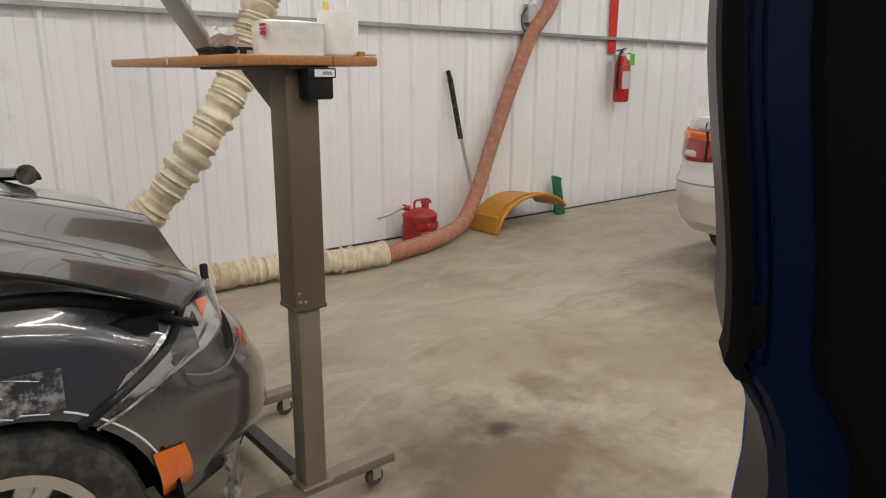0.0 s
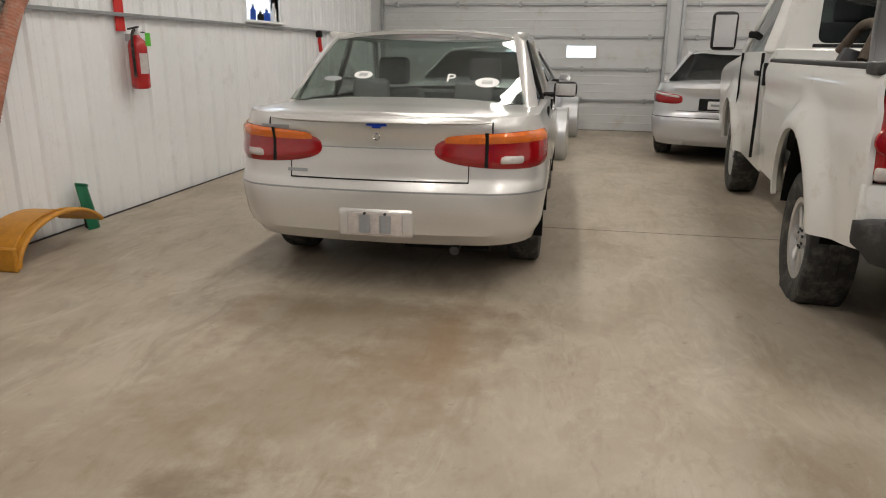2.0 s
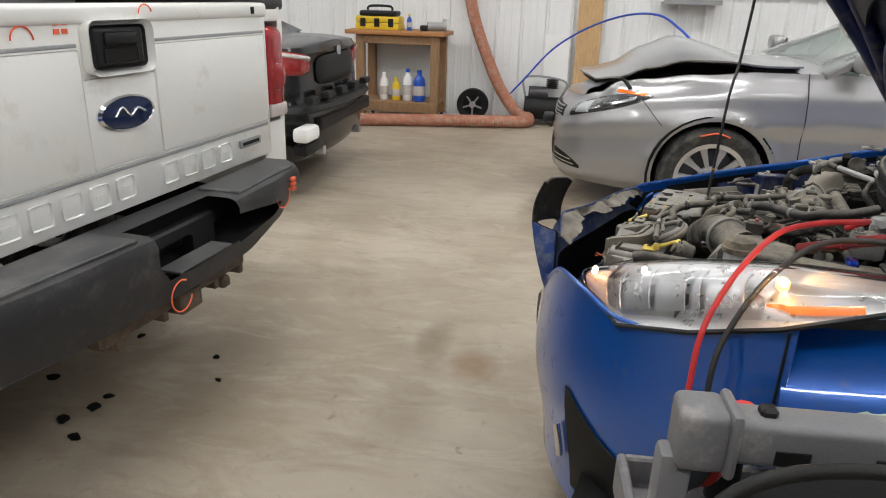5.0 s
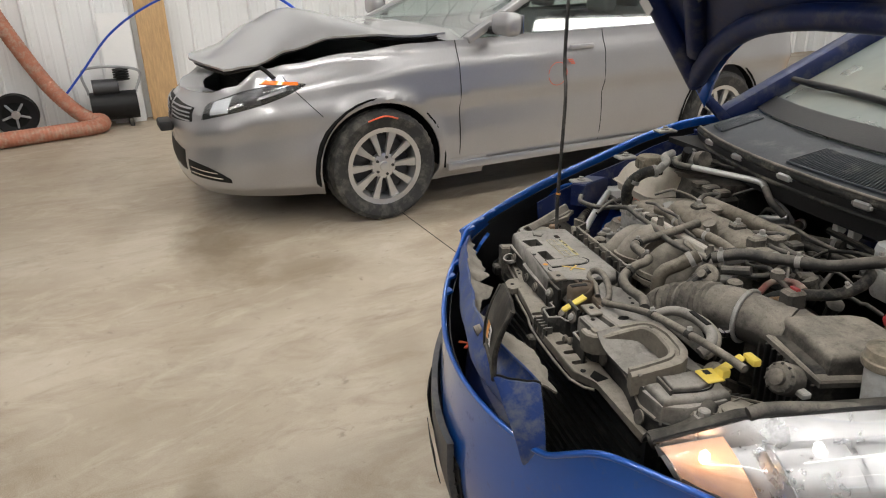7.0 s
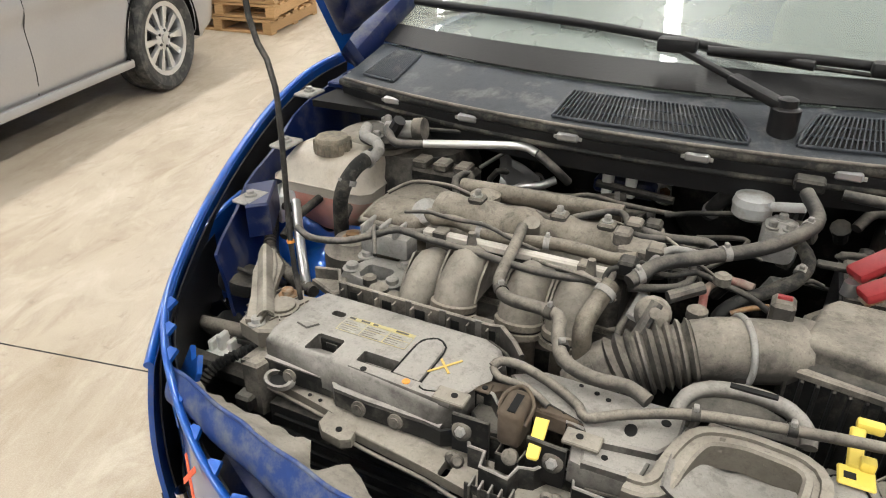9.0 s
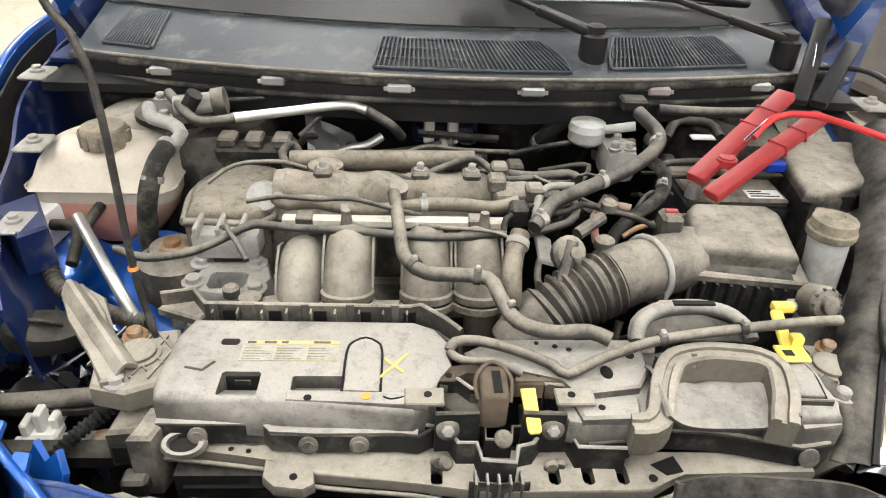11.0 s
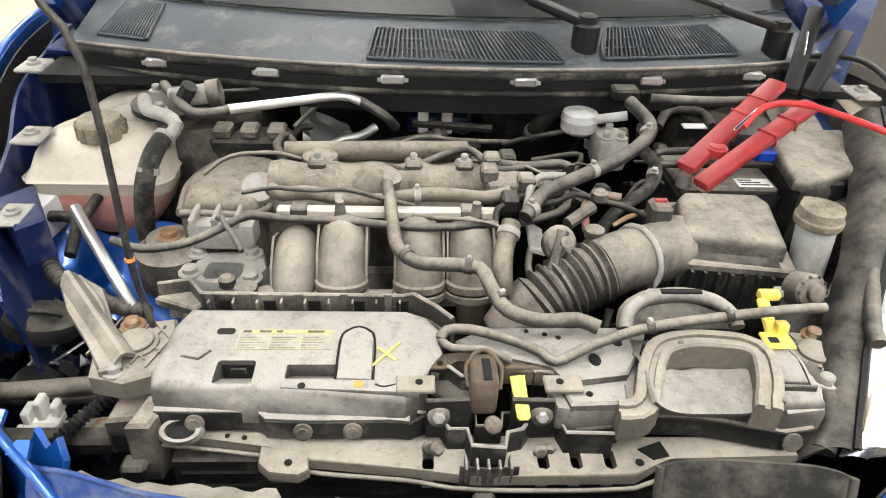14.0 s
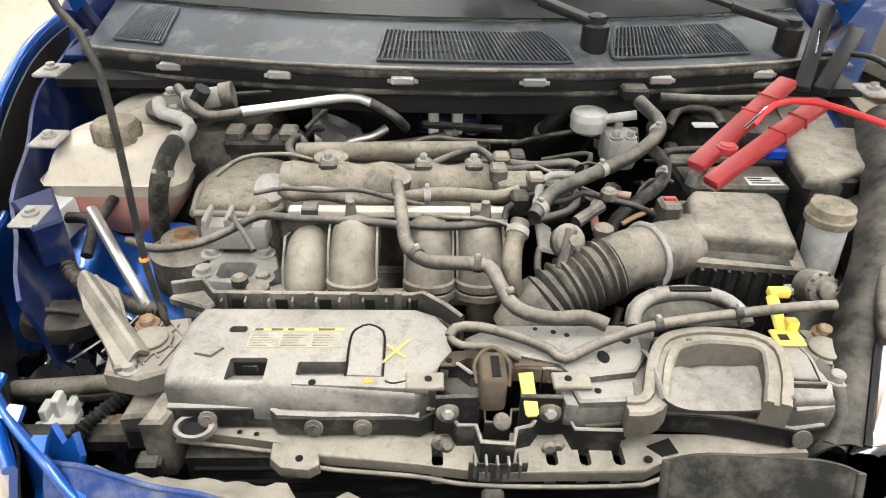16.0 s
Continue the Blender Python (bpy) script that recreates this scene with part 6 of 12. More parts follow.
# ---- silver hatch-nosed saloon with a buckled bonnet, side-on ----
DP = dict(w=0.9, len=4.6, sill=0.22, rr=0.34, rf=0.42, br=0.12, bf=0.2,
          side=[(0, 0.09), (0.12, 0.035), (0.3, 0.025), (0.5, 0.03), (0.62, 0.0), (0.8, 0.01), (1, 0.06)],
          tail=[(0, 0.08), (0.2, 0.02), (0.5, 0.0), (0.8, 0.05), (1, 0.12)],
          nose=[(0, 0.14), (0.15, 0.04), (0.35, 0.0), (0.6, 0.03), (0.8, 0.1), (1, 0.24)],
          shoulder=[(0, 1.04), (1.0, 1.03), (2.4, 1.005), (3.2, 1.0), (3.8, 0.86), (4.3, 0.74), (4.6, 0.66)],
          deck=[(0, 1.08), (0.8, 1.1), (2.6, 1.05), (3.3, 1.0), (4.0, 0.86), (4.6, 0.66)],
          cab=(0.83, 0.35, 3.15, 0.62, 1.1, 2.15, 1.45))
dt = thing("saloon_car", pose(5.83, -1.82, 0, 0, 0, 0.5), "silver saloon with a crumpled bonnet and alloy wheels", "car")
bm = body_mesh(DP, (0.78, 0.5, 3.05), nv=26)
bmesh.ops.delete(bm, geom=[f for f in bm.faces if f.calc_center_median().y > 3.2], context="FACES")
b = part("body", bm, "silver_dart", dt)
WY0, WY1, DR = 1.0, 3.69, 0.325
arch_cut(b, ((WY0, 0.33),), 0.375, DP["w"])
underbody(dt, DP, (WY0, WY1), DR)
for y in (WY0, WY1):
    for s in (-1, 1):
        wheel(dt, s * 0.79, y, DR, 0.215, 0.222, 10, s, kind="slim", tilt=18)
greenhouse(dt, DP, "silver_dart", "window_tint")
seats(dt, DP)
part("inner_bay", boxed((-0.6, 3.3, 0.5), (0.6, 4.3, 0.74)), "under", dt)
part("cowl", boxed((-0.7, 3.0, 0.9), (0.7, 3.36, 1.0), 0.02), "black_plastic", dt)
NOSE = curve_points([Vector((x, y, 0)) for x, y in ((0, 4.72), (0.25, 4.705), (0.45, 4.64), (0.62, 4.5), (0.74, 4.3), (0.815, 4.08), (0.858, 3.85), (0.885, 3.6), (0.896, 3.3), (0.896, 3.0))], 0.02)
NARC = [0.0]
for p, q in zip(NOSE, NOSE[1:]):
    NARC.append(NARC[-1] + (q - p).length)
NTOP = [(0, 0.74), (0.45, 0.75), (0.66, 0.79), (0.86, 0.88), (1.05, 0.91), (1.4, 0.955), (1.75, 0.995), (2.1, 1.0)]


def dart_skin(a, z, s, off=0.0):
    """Point of the wing and bumper skin, a along the outline from the nose's middle, at height z."""
    k = max(i for i in range(len(NARC)) if NARC[i] <= a) if a > 0 else 0
    k = min(k, len(NOSE) - 2)
    p = NOSE[k].lerp(NOSE[k + 1], (a - NARC[k]) / (NARC[k + 1] - NARC[k]))
    t = (NOSE[k + 1] - NOSE[k]).normalized()
    n = Vector((-t.y, t.x, 0))
    top = lerp_table(NTOP, a)
    v = (z - 0.18) / (top - 0.18)
    back = lerp_table([(0, 0.08), (0.1, 0.015), (0.3, 0.0), (0.5, 0.012), (0.62, 0.0), (0.8, 0.03), (1.0, 0.15)], v) * (0.55 + 0.45 * min(1, a / 0.8))
    k = min(1.0, max(0.0, (a - 1.25) / 0.6))
    back += (lerp_table(DP["side"], v) - back) * k * k * (3 - 2 * k)
    r = math.hypot(p.y - WY1, z - 0.33)
    back -= 0.016 * math.exp(-((r - 0.385) / 0.03) ** 2)
    p = p + n * (off - back)
    return Vector((s * p.x, p.y, z))


def dart_band(s, a0, a1, lo, hi, off, nu=20, nv=6, bulge=0.0):
    return grid(lambda u, v: dart_skin(a0 + (a1 - a0) * u, lo(u) + (hi(u) - lo(u)) * v, s, off + bulge * math.sin(math.pi * v) * math.sin(math.pi * u)), nu, nv, 0.003)


BON_X = [(3.2, 0.74), (3.5, 0.72), (3.9, 0.69), (4.2, 0.62), (4.42, 0.5), (4.58, 0.4)]
BON_Z = [(3.2, 1.035), (3.45, 1.03), (3.7, 1.045), (3.9, 1.045), (4.12, 0.985), (4.33, 0.905), (4.45, 0.885), (4.58, 0.88)]


def crumple(u, v):
    e = 2 * u - 1
    y = 3.22 + 1.34 * v - 0.1 * max(0, v - 0.8) / 0.2 * e * e
    z = lerp_table(BON_Z, y) + (0.015 + 0.1 * math.exp(-((y - 3.95) / 0.33) ** 2)) * (1 - e * e) ** 0.8 + 0.006 * noise.noise(Vector((u * 4, v * 5, 2)))
    return (e * lerp_table(BON_X, y), y, z)


bn = part("bonnet", grid(crumple, 24, 26, 0.012), "silver_dart", dt, "buckled silver bonnet lifted at its front edge")
part("bonnet_lining", grid(lambda u, v: Vector(crumple(0.03 + 0.94 * u, 0.02 + 0.96 * v)) - Vector((0, 0, 0.03)), 14, 14, 0.01), "black_plastic", bn)
for s in (-1, 1):
    part("hinge", boxed((s * 0.6, 3.2, 0.96), (s * 0.6 + 0.03, 3.3, 1.02), 0.005), "black_plastic", bn)
    wg = part("front_wing", grid(lambda u, v, s=s: dart_skin(0.44 + (NARC[-1] - 0.441) * u, 0.18 + (lerp_table(NTOP, 0.44 + (NARC[-1] - 0.441) * u) - 0.18) * v, s), 76, 30, 0.012), "silver_dart", dt)
    cut(wg, [cyl((s * 0.45, WY1, 0.33), (s * 1.2, WY1, 0.33), 0.362, n=48)])
    part("wing_flange", grid(lambda u, v, s=s: dart_skin(0.86 + 1.2 * u, lerp_table(NTOP, 0.86 + 1.2 * u), s) + Vector((-s * 0.12 * v, 0, -0.05 * v * v)), 30, 4, 0.004), "black_plastic", wg)
    part("wing_gap", tube([dart_skin(0.86 + 0.03 * k, 0.9 - 0.02 * k, s, 0.004) for k in range(4)], 0.012, 6), "ink_shade_dark", wg)
    part("arch_liner", grid(lambda u, v, s=s: (s * (0.5 + 0.32 * v), WY1 + 0.372 * math.cos(math.pi * u), 0.33 + 0.372 * math.sin(math.pi * u)), 24, 2, 0.006), "under", wg)
    part("bumper_seam", tube([dart_skin(1.0 + 0.03 * k, 0.85 - 0.03 * k, s, 0.001) for k in range(8)], 0.003, 4), "ink_shade_dark", wg)
    lo = lambda u: 0.62 + 0.14 * u + 0.05 * u ** 4
    hi = lambda u: 0.70 + 0.2 * u - 0.085 * u ** 3
    hl = part("headlight", dart_band(s, 0.5, 1.13, lo, hi, 0.003, 30, 8), "ink_shade_dark", dt, "dark headlight with clear cover and amber strip")
    gl = part("lens", dart_band(s, 0.5, 1.13, lo, hi, 0.012, 30, 8, 0.012), "clear", hl)
    gl.visible_shadow = False
    part("projector", dart_band(s, 0.56, 0.68, lambda u: 0.65 + 0.02 * u, lambda u: 0.715 + 0.03 * u, 0.006, 10, 5, 0.006), "trim_grey", hl)
    part("projector", dart_band(s, 0.75, 0.88, lambda u: 0.70 + 0.02 * u, lambda u: 0.775 + 0.02 * u, 0.006, 10, 5, 0.006), "dark_metal", hl)
    part("bright_blade", dart_band(s, 0.69, 1.02, lambda u: 0.685 + 0.1 * u, lambda u: 0.70 + 0.1 * u, 0.008, 16, 2), "chrome", hl)
    part("indicator", dart_band(s, 0.86, 1.09, lambda u: 0.815 - 0.005 * u, lambda u: 0.835 - 0.01 * u, 0.009, 12, 3), "lens_amber", hl)
    fg = part("fog_recess", dart_band(s, 0.32, 0.66, lambda u: 0.285 - 0.012 * u, lambda u: 0.375 - 0.012 * u - 0.07 * u ** 3, 0.004, 18, 5), "ink_shade_dark", dt)
    for k in range(2):
        part("fog_slat", dart_band(s, 0.35, 0.58 + 0.03 * (1 - k), lambda u, k=k: 0.304 + 0.03 * k - 0.012 * u, lambda u, k=k: 0.311 + 0.03 * k - 0.012 * u, 0.009, 10, 2), "chrome", fg)
    mirror(dt, s * 0.99, 2.95, 1.08, s, "silver_dart")
    for y in (1.52, 2.33):
        part("door_handle", boxed((s * 0.9 - 0.01, y - 0.09, 0.9), (s * 0.9 + 0.022, y + 0.09, 0.93), 0.01, 2), "silver_dart", dt)
    for y in (1.3, 2.12, 3.19):
        part("door_seam", tube([(s * (DP["w"] - lerp_table(DP["side"], k / 12) + 0.0005), y + 0.02 * (k / 12) ** 2, DP["sill"] + (lerp_table(DP["shoulder"], y) - DP["sill"]) * k / 12) for k in range(1, 13)], 0.0028, 4, step=0.03), "ink_shade_dark", dt)
    part("sill_strip", boxed((s * 0.865 - 0.02, 1.36, 0.235), (s * 0.865 + 0.012, 3.28, 0.285), 0.01, 2), "silver_dart", dt)
nose = part("front_bumper", grid(lambda u, v: dart_skin(0.46 * abs(2 * u - 1), 0.18 + (lerp_table(NTOP, 0.46 * abs(2 * u - 1)) - 0.18) * v, 1 if u > 0.5 else -1), 40, 26, 0.012), "silver_dart", dt)
part("nose_top", grid(lambda u, v: dart_skin(0.8 * abs(2 * u - 1), lerp_table(NTOP, 0.8 * abs(2 * u - 1)), 1 if u > 0.5 else -1) + Vector((0, -0.14 * v, -0.02 * v)), 30, 4, 0.006), "silver_dart", nose)
for s in (-1, 1):
    gr = part("grille", dart_band(s, 0.03, 0.4, lambda u: 0.57 + 0.03 * u, lambda u: 0.685 - 0.01 * u, 0.003, 14, 5), "ink_shade_dark", nose)
    for k in range(4):
        part("grille_bar", dart_band(s, 0.04, 0.38, lambda u, k=k: 0.59 + 0.022 * k + 0.01 * u, lambda u, k=k: 0.598 + 0.022 * k + 0.01 * u, 0.009, 10, 2), "trim_grey", nose)
    part("lower_grille", dart_band(s, 0.0, 0.27, lambda u: 0.3, lambda u: 0.42, 0.003, 10, 4), "ink_shade_dark", nose)
part("broken_bracket", boxed((-0.1, 4.72, 0.5), (0.06, 4.8, 0.56), 0.015, 2), "bumper_plastic", dt)
# chalk marks on the door and tyre
mk = part("chalk_mark", tube([(-0.908, 2.516 + 0.07 * math.cos(a * 0.5), 0.762 + 0.07 * math.sin(a * 0.5)) for a in range(13)], 0.002, 4, step=0.03), "chalk", dt)
for k in range(3):
    part("chalk_mark", boxed((-0.912, 2.39 + 0.01 * k, 0.815 + 0.012 * k), (-0.904, 2.42 + 0.01 * k, 0.821 + 0.012 * k)), "chalk", dt)
part("chalk_mark", tube([(-0.903, WY1 - 0.08, 0.6), (-0.905, WY1, 0.622), (-0.903, WY1 + 0.1, 0.6)], 0.005, 4), "chalk", dt)

# ---- dark grey car with a crushed nose, beside the rolling desk ----
GP = dict(w=0.88, len=4.29, sill=0.2, rr=0.34, rf=0.4, br=0.12, bf=0.13,
          side=[(0, 0.08), (0.12, 0.03), (0.3, 0.02), (0.6, 0.0), (0.85, 0.015), (1, 0.06)],
          tail=[(0, 0.08), (0.2, 0.02), (0.5, 0.0), (0.8, 0.05), (1, 0.12)],
          nose=[(0, 0.14), (0.15, 0.06), (0.35, 0.0), (0.6, 0.01), (0.8, 0.05), (1, 0.15)],
          shoulder=[(0, 1.02), (1.0, 1.02), (2.6, 1.0), (3.3, 0.91), (3.6, 0.85), (3.97, 0.74), (4.29, 0.6)],
          deck=[(0, 1.05), (0.8, 1.07), (2.6, 1.04), (3.2, 0.95), (3.6, 0.87), (3.97, 0.77), (4.29, 0.62)],
          cab=(0.8, 0.35, 2.7, 0.6, 1.1, 2.0, 1.46))
gy = thing("crashed_car", pose(-1.755, -2.645, 0, 0, 0, 0), "dark grey car with crushed bonnet, scraped wing and torn headlight", "car")
b = part("body", body_mesh(GP, (0.76, 0.5, 2.6), nv=24), "grey_paint", gy)
arch_cut(b, ((0.95, 0.3), (3.5, 0.29)), 0.325, GP["w"])
underbody(gy, GP, (0.95, 3.5), 0.29)
for y in (0.95, 3.5):
    for s in (-1, 1):
        wheel(gy, s * 0.77, y, 0.29, 0.2, 0.19, 7, s, kind="twin")
greenhouse(gy, GP, "grey_paint", "window_dark")
for k in range(3):
    part("tyre_mark", boxed((0.87, 3.44 + 0.018 * k, 0.475), (0.8735, 3.449 + 0.018 * k, 0.495), 0.0005), "chalk", gy)


def gy_bonnet(u, v):
    """Sprung bonnet: the side edges drop steeply to the front and the corner nearest the desk is folded back."""
    w = 2 * u - 1
    y = 2.75 + 1.235 * v - 0.1 * max(0, abs(w) - 0.86) / 0.14 * v ** 3
    zc = 1.1 - 0.05 * v - 0.18 * v * v
    z = zc - (0.035 + 0.05 * v * v) * abs(w) ** 2.2
    z += 0.03 * math.exp(-((u - 0.7) / 0.07) ** 2) * v - 0.02 * math.exp(-((u - 0.86) / 0.06) ** 2) * v * v + 0.01 * noise.noise(Vector((u * 5, v * 4, 7)))
    return (w * (0.868 + 0.012 * v), y, z)


bn = part("bonnet", grid(gy_bonnet, 44, 28, 0.012), "grey_paint", gy, "buckled dark grey bonnet sprung open")
part("bonnet_edge", tube([Vector(gy_bonnet(u / 24, 1.0)) + Vector((0, 0, -0.006)) for u in range(25)], 0.007, 6), "grey_paint", bn)
part("bonnet_hem", tube([Vector(gy_bonnet(1.0, 0.3 + 0.7 * u / 20)) + Vector((-0.004, 0, -0.008)) for u in range(21)], 0.006, 6), "ink_shade_dark", bn)
for u0, u1 in ((0.72, 0.62), (0.93, 0.8)):
    part("fold_line", tube([Vector(gy_bonnet(u0 + (u1 - u0) * k / 10, 0.99 - 0.55 * k / 10)) + Vector((0, 0, 0.011)) for k in range(11)], 0.0022, 5), "wing_grey", bn)
# dark sheet added to paint the shade under the sprung bonnet
part("bay_shadow", boxed((-0.8, 2.8, 0.72), (0.835, 3.85, 0.76)), "ink_shade_dark", gy)
part("crumpled_slam", grid(lambda u, v: (-0.6 + 1.38 * u, 3.86 + 0.16 * v - 0.06 * (2 * u - 1) ** 2, 0.77 + 0.02 * noise.noise(Vector((u * 6, v * 6, 1))) - 0.07 * v), 16, 6, 0.01), "black_plastic", gy)


def side_pt(y, z, off=0.003):
    """A point on the car's right flank at the forward distance y and the height z, following the nose's curve."""
    top = lerp_table(GP["shoulder"], y)
    v = min(1.0, max(0.0, (z - GP["sill"]) / (top - GP["sill"])))
    pts = [p for p in body_ring(GP, v)]
    half = [p for p in pts[:len(pts) // 2 + 1] if p[1] > 2.0]
    for (xa, ya), (xb, yb) in zip(half, half[1:]):
        if ya <= y <= yb:
            t = (y - ya) / (yb - ya) if yb > ya else 0
            x = xa + (xb - xa) * t
            n = Vector((yb - ya, xa - xb, 0)).normalized()
            return Vector((x, y, z)) + n * off
    return Vector((half[-1][0], y, z))


LAMP = [(3.72, 0.595, 0.61), (3.78, 0.6, 0.655), (3.86, 0.615, 0.7), (3.95, 0.635, 0.735), (4.03, 0.655, 0.745), (4.08, 0.685, 0.73)]


def lamp_pt(u, v, off):
    y = 3.72 + 0.36 * u
    lo, hi = lerp_table([(a, b) for a, b, c in LAMP], y), lerp_table([(a, c) for a, b, c in LAMP], y)
    return side_pt(y, lo + (hi - lo) * v, off)


hl = part("headlight", grid(lambda u, v: lamp_pt(u, v, 0.003), 24, 8, 0.003), "reflector", gy, "torn headlight with clear cover")
part("lens", grid(lambda u, v: lamp_pt(u, v, 0.012 + 0.02 * math.sin(math.pi * v)), 24, 10, 0.003), "clear", hl).visible_shadow = False
part("indicator", grid(lambda u, v: lamp_pt(0.74 + 0.16 * u, 0.5 + 0.4 * v, 0.01), 8, 4, 0.003), "lens_amber", hl)
part("bulb_housing", grid(lambda u, v: lamp_pt(0.42 + 0.2 * u, 0.12 + 0.6 * v, 0.009), 10, 6, 0.003), "dark_metal", hl)
part("torn_edge", tube([side_pt(4.085 - 0.04 * k / 8, 0.76 - 0.16 * k / 8, 0.004) for k in range(9)], 0.011, 6), "ink_shade_dark", gy)
part("torn_edge", tube([side_pt(3.66 + 0.3 * k / 10, 0.565 + 0.165 * k / 10, 0.002) for k in range(11)], 0.012, 6), "ink_shade_dark", gy)
part("torn_edge", tube([side_pt(3.4 + 0.68 * k / 10, lerp_table(GP["shoulder"], 3.4 + 0.68 * k / 10) - 0.012, 0.0) for k in range(11)], 0.017, 6), "ink_shade_dark", gy)
part("broken_frame", tube([side_pt(3.69 + 0.3 * k / 10, 0.548 + 0.13 * k / 10, 0.006) for k in range(11)], 0.004, 5), "grey_scuff", gy)
part("side_marker", grid(lambda u, v: side_pt(3.8 + 0.075 * u + 0.02 * (1 - v), 0.315 + 0.125 * v, 0.006 + 0.012 * math.sin(math.pi * v)), 8, 8, 0.003), "lens_amber", gy, "amber side marker lamp")
# paint scraped off in long streaks above the wheel
part("scraped_patch", grid(lambda u, v: side_pt(3.08 + 0.56 * u, 0.615 + 0.085 * v + 0.02 * (1 - u), 0.0015), 26, 8, 0.001), "grey_scuff", gy, "pale scraped paint above the wheel")
rnd = random.Random(31)
for k in range(46):
    y0, z0, ln = rnd.uniform(3.08, 3.56), rnd.uniform(0.6, 0.72), rnd.uniform(0.02, 0.09)
    part("scratch", tube([side_pt(y0 + ln * i / 3, z0 - 0.012 * i / 3 * (1 if k % 4 else -2.2), 0.003) for i in range(4)], rnd.uniform(0.0007, 0.0016), 4, step=0.02), "ink_white", gy)
part("arch_scuff", tube([side_pt(3.5 + 0.345 * math.cos(0.2 + 0.075 * k), 0.29 + 0.345 * math.sin(0.2 + 0.075 * k), 0.002 + 0.0014 * (k % 2)) for k in range(14)], 0.0026, 5, step=0.012), "ink_white", gy)
part("bumper_crease", tube([side_pt(3.9 + 0.2 * k / 8, 0.6 - 0.03 * math.sin(3 * k / 8), 0.002) for k in range(9)], 0.003, 5), "wing_grey", gy)
part("chalk_mark", tube([side_pt(4.1 + 0.03 * k / 4, 0.58 + 0.03 * math.sin(k), 0.004) for k in range(5)], 0.0022, 4), "chalk", gy)
part("hanging_liner", grid(lambda u, v: (0.5 + 0.28 * u, 4.12 - 0.12 * u * u + 0.03 * noise.noise(Vector((u * 3, v * 3, 5))), 0.3 - 0.2 * v), 10, 8, 0.008), "grey_scuff", gy, "torn hanging bumper skin")
t = thing("trim_strip", pose(-2.12, 1.12, 0.925, 4, -5, 20), "dark grey plastic trim strip lying on the crushed bonnet", "car part")
part("strip", grid(lambda u, v: (0.95 * u - 0.85, 0.05 * math.cos(2.6 * v), 0.05 * math.sin(2.6 * v)), 14, 8, 0.008), "grey_paint", t)
part("end_cap", cyl((0.1, 0.0, 0.025), (0.112, 0.0, 0.025), 0.034, n=14), "rubber", t)

# ---- blue compact car with its bonnet up ----
BX, BY = Vector((-0.9719, 0.2317, 0.03997)), Vector((-0.2319, -0.9727, 0.0))
BZ = BX.cross(BY)
CAR = Matrix(((BX.x, BY.x, BZ.x, 2.255), (BX.y, BY.y, BZ.y, 2.43), (BX.z, BY.z, BZ.z, 0.0), (0, 0, 0, 1)))
XC = 0.032
blue = thing("compact_car", CAR, "blue compact car, bonnet raised, front bumper torn, engine dusty", "car")


def flip(bm):
    """From a frame with the tail at 0 and y forward to the bay's frame, with y towards the windscreen."""
    bm.transform(Matrix.Translation((XC, 3.6, 0)) @ Matrix.Rotation(math.pi, 4, "Z"))
    return bm


FP = dict(w=0.85, len=4.0, sill=0.22, rr=0.34, rf=0.4, br=0.1, bf=0.2,
          side=[(0, 0.08), (0.15, 0.03), (0.4, 0.0), (0.7, 0.02), (1, 0.08)],
          tail=[(0, 0.08), (0.2, 0.02), (0.5, 0.0), (0.8, 0.05), (1, 0.12)],
          nose=[(0, 0.1), (0.3, 0.0), (0.6, 0.03), (1, 0.2)],
          shoulder=[(0, 1.05), (1.0, 1.03), (2.0, 1.0), (2.9, 0.99), (4.0, 0.7)],
          deck=[(0, 1.1), (0.8, 1.1), (2.0, 1.05), (2.9, 1.02), (4.0, 0.75)],
          cab=(0.77, 0.3, 2.93, 0.58, 0.9, 2.1, 1.47))
bm = body_mesh(FP, (0.7, 0.4, 3.1))
bmesh.ops.delete(bm, geom=[f for f in bm.faces if f.calc_center_median().y > 2.72 or (f.calc_center_median().x < -0.6 and 1.75 < f.calc_center_median().y < 2.62 and f.calc_center_median().z > 0.34)], context="FACES")
part("body_shell", flip(bm), "blue_paint", blue)
part("floor_pan", boxed((XC - 0.68, 0.8, 0.22), (XC + 0.68, 3.4, 0.3), 0.02), "under", blue)
for s in (-1, 1):
    wheel(blue, XC + s * 0.74, 0.45, 0.3, 0.19, 0.19, 7, s)
    wheel(blue, XC + s * 0.74, 2.93, 0.3, 0.19, 0.19, 7, s)


def roof_f(u, v):
    return (XC + (2 * u - 1) * 0.58, 1.5 + 1.25 * v, 1.47 + 0.03 * (1 - (2 * u - 1) ** 2) - 0.02 * (2 * v - 1) ** 4)


part("roof", grid(roof_f, 12, 10, 0.03), "blue_paint", blue)
for s in (-1, 1):
    part("a_pillar", strut_bm((XC + s * 0.76, 0.72, 1.0), (XC + s * 0.58, 1.5, 1.47), 0.07, 0.06), "blue_inner_shaded", blue)
    part("c_pillar", strut_bm((XC + s * 0.77, 3.2, 1.02), (XC + s * 0.58, 2.72, 1.47), 0.16, 0.06), "blue_paint", blue)
    part("b_pillar", strut_bm((XC + s * 0.78, 2.0, 1.0), (XC + s * 0.58, 2.05, 1.47), 0.08, 0.05), "black_plastic", blue)
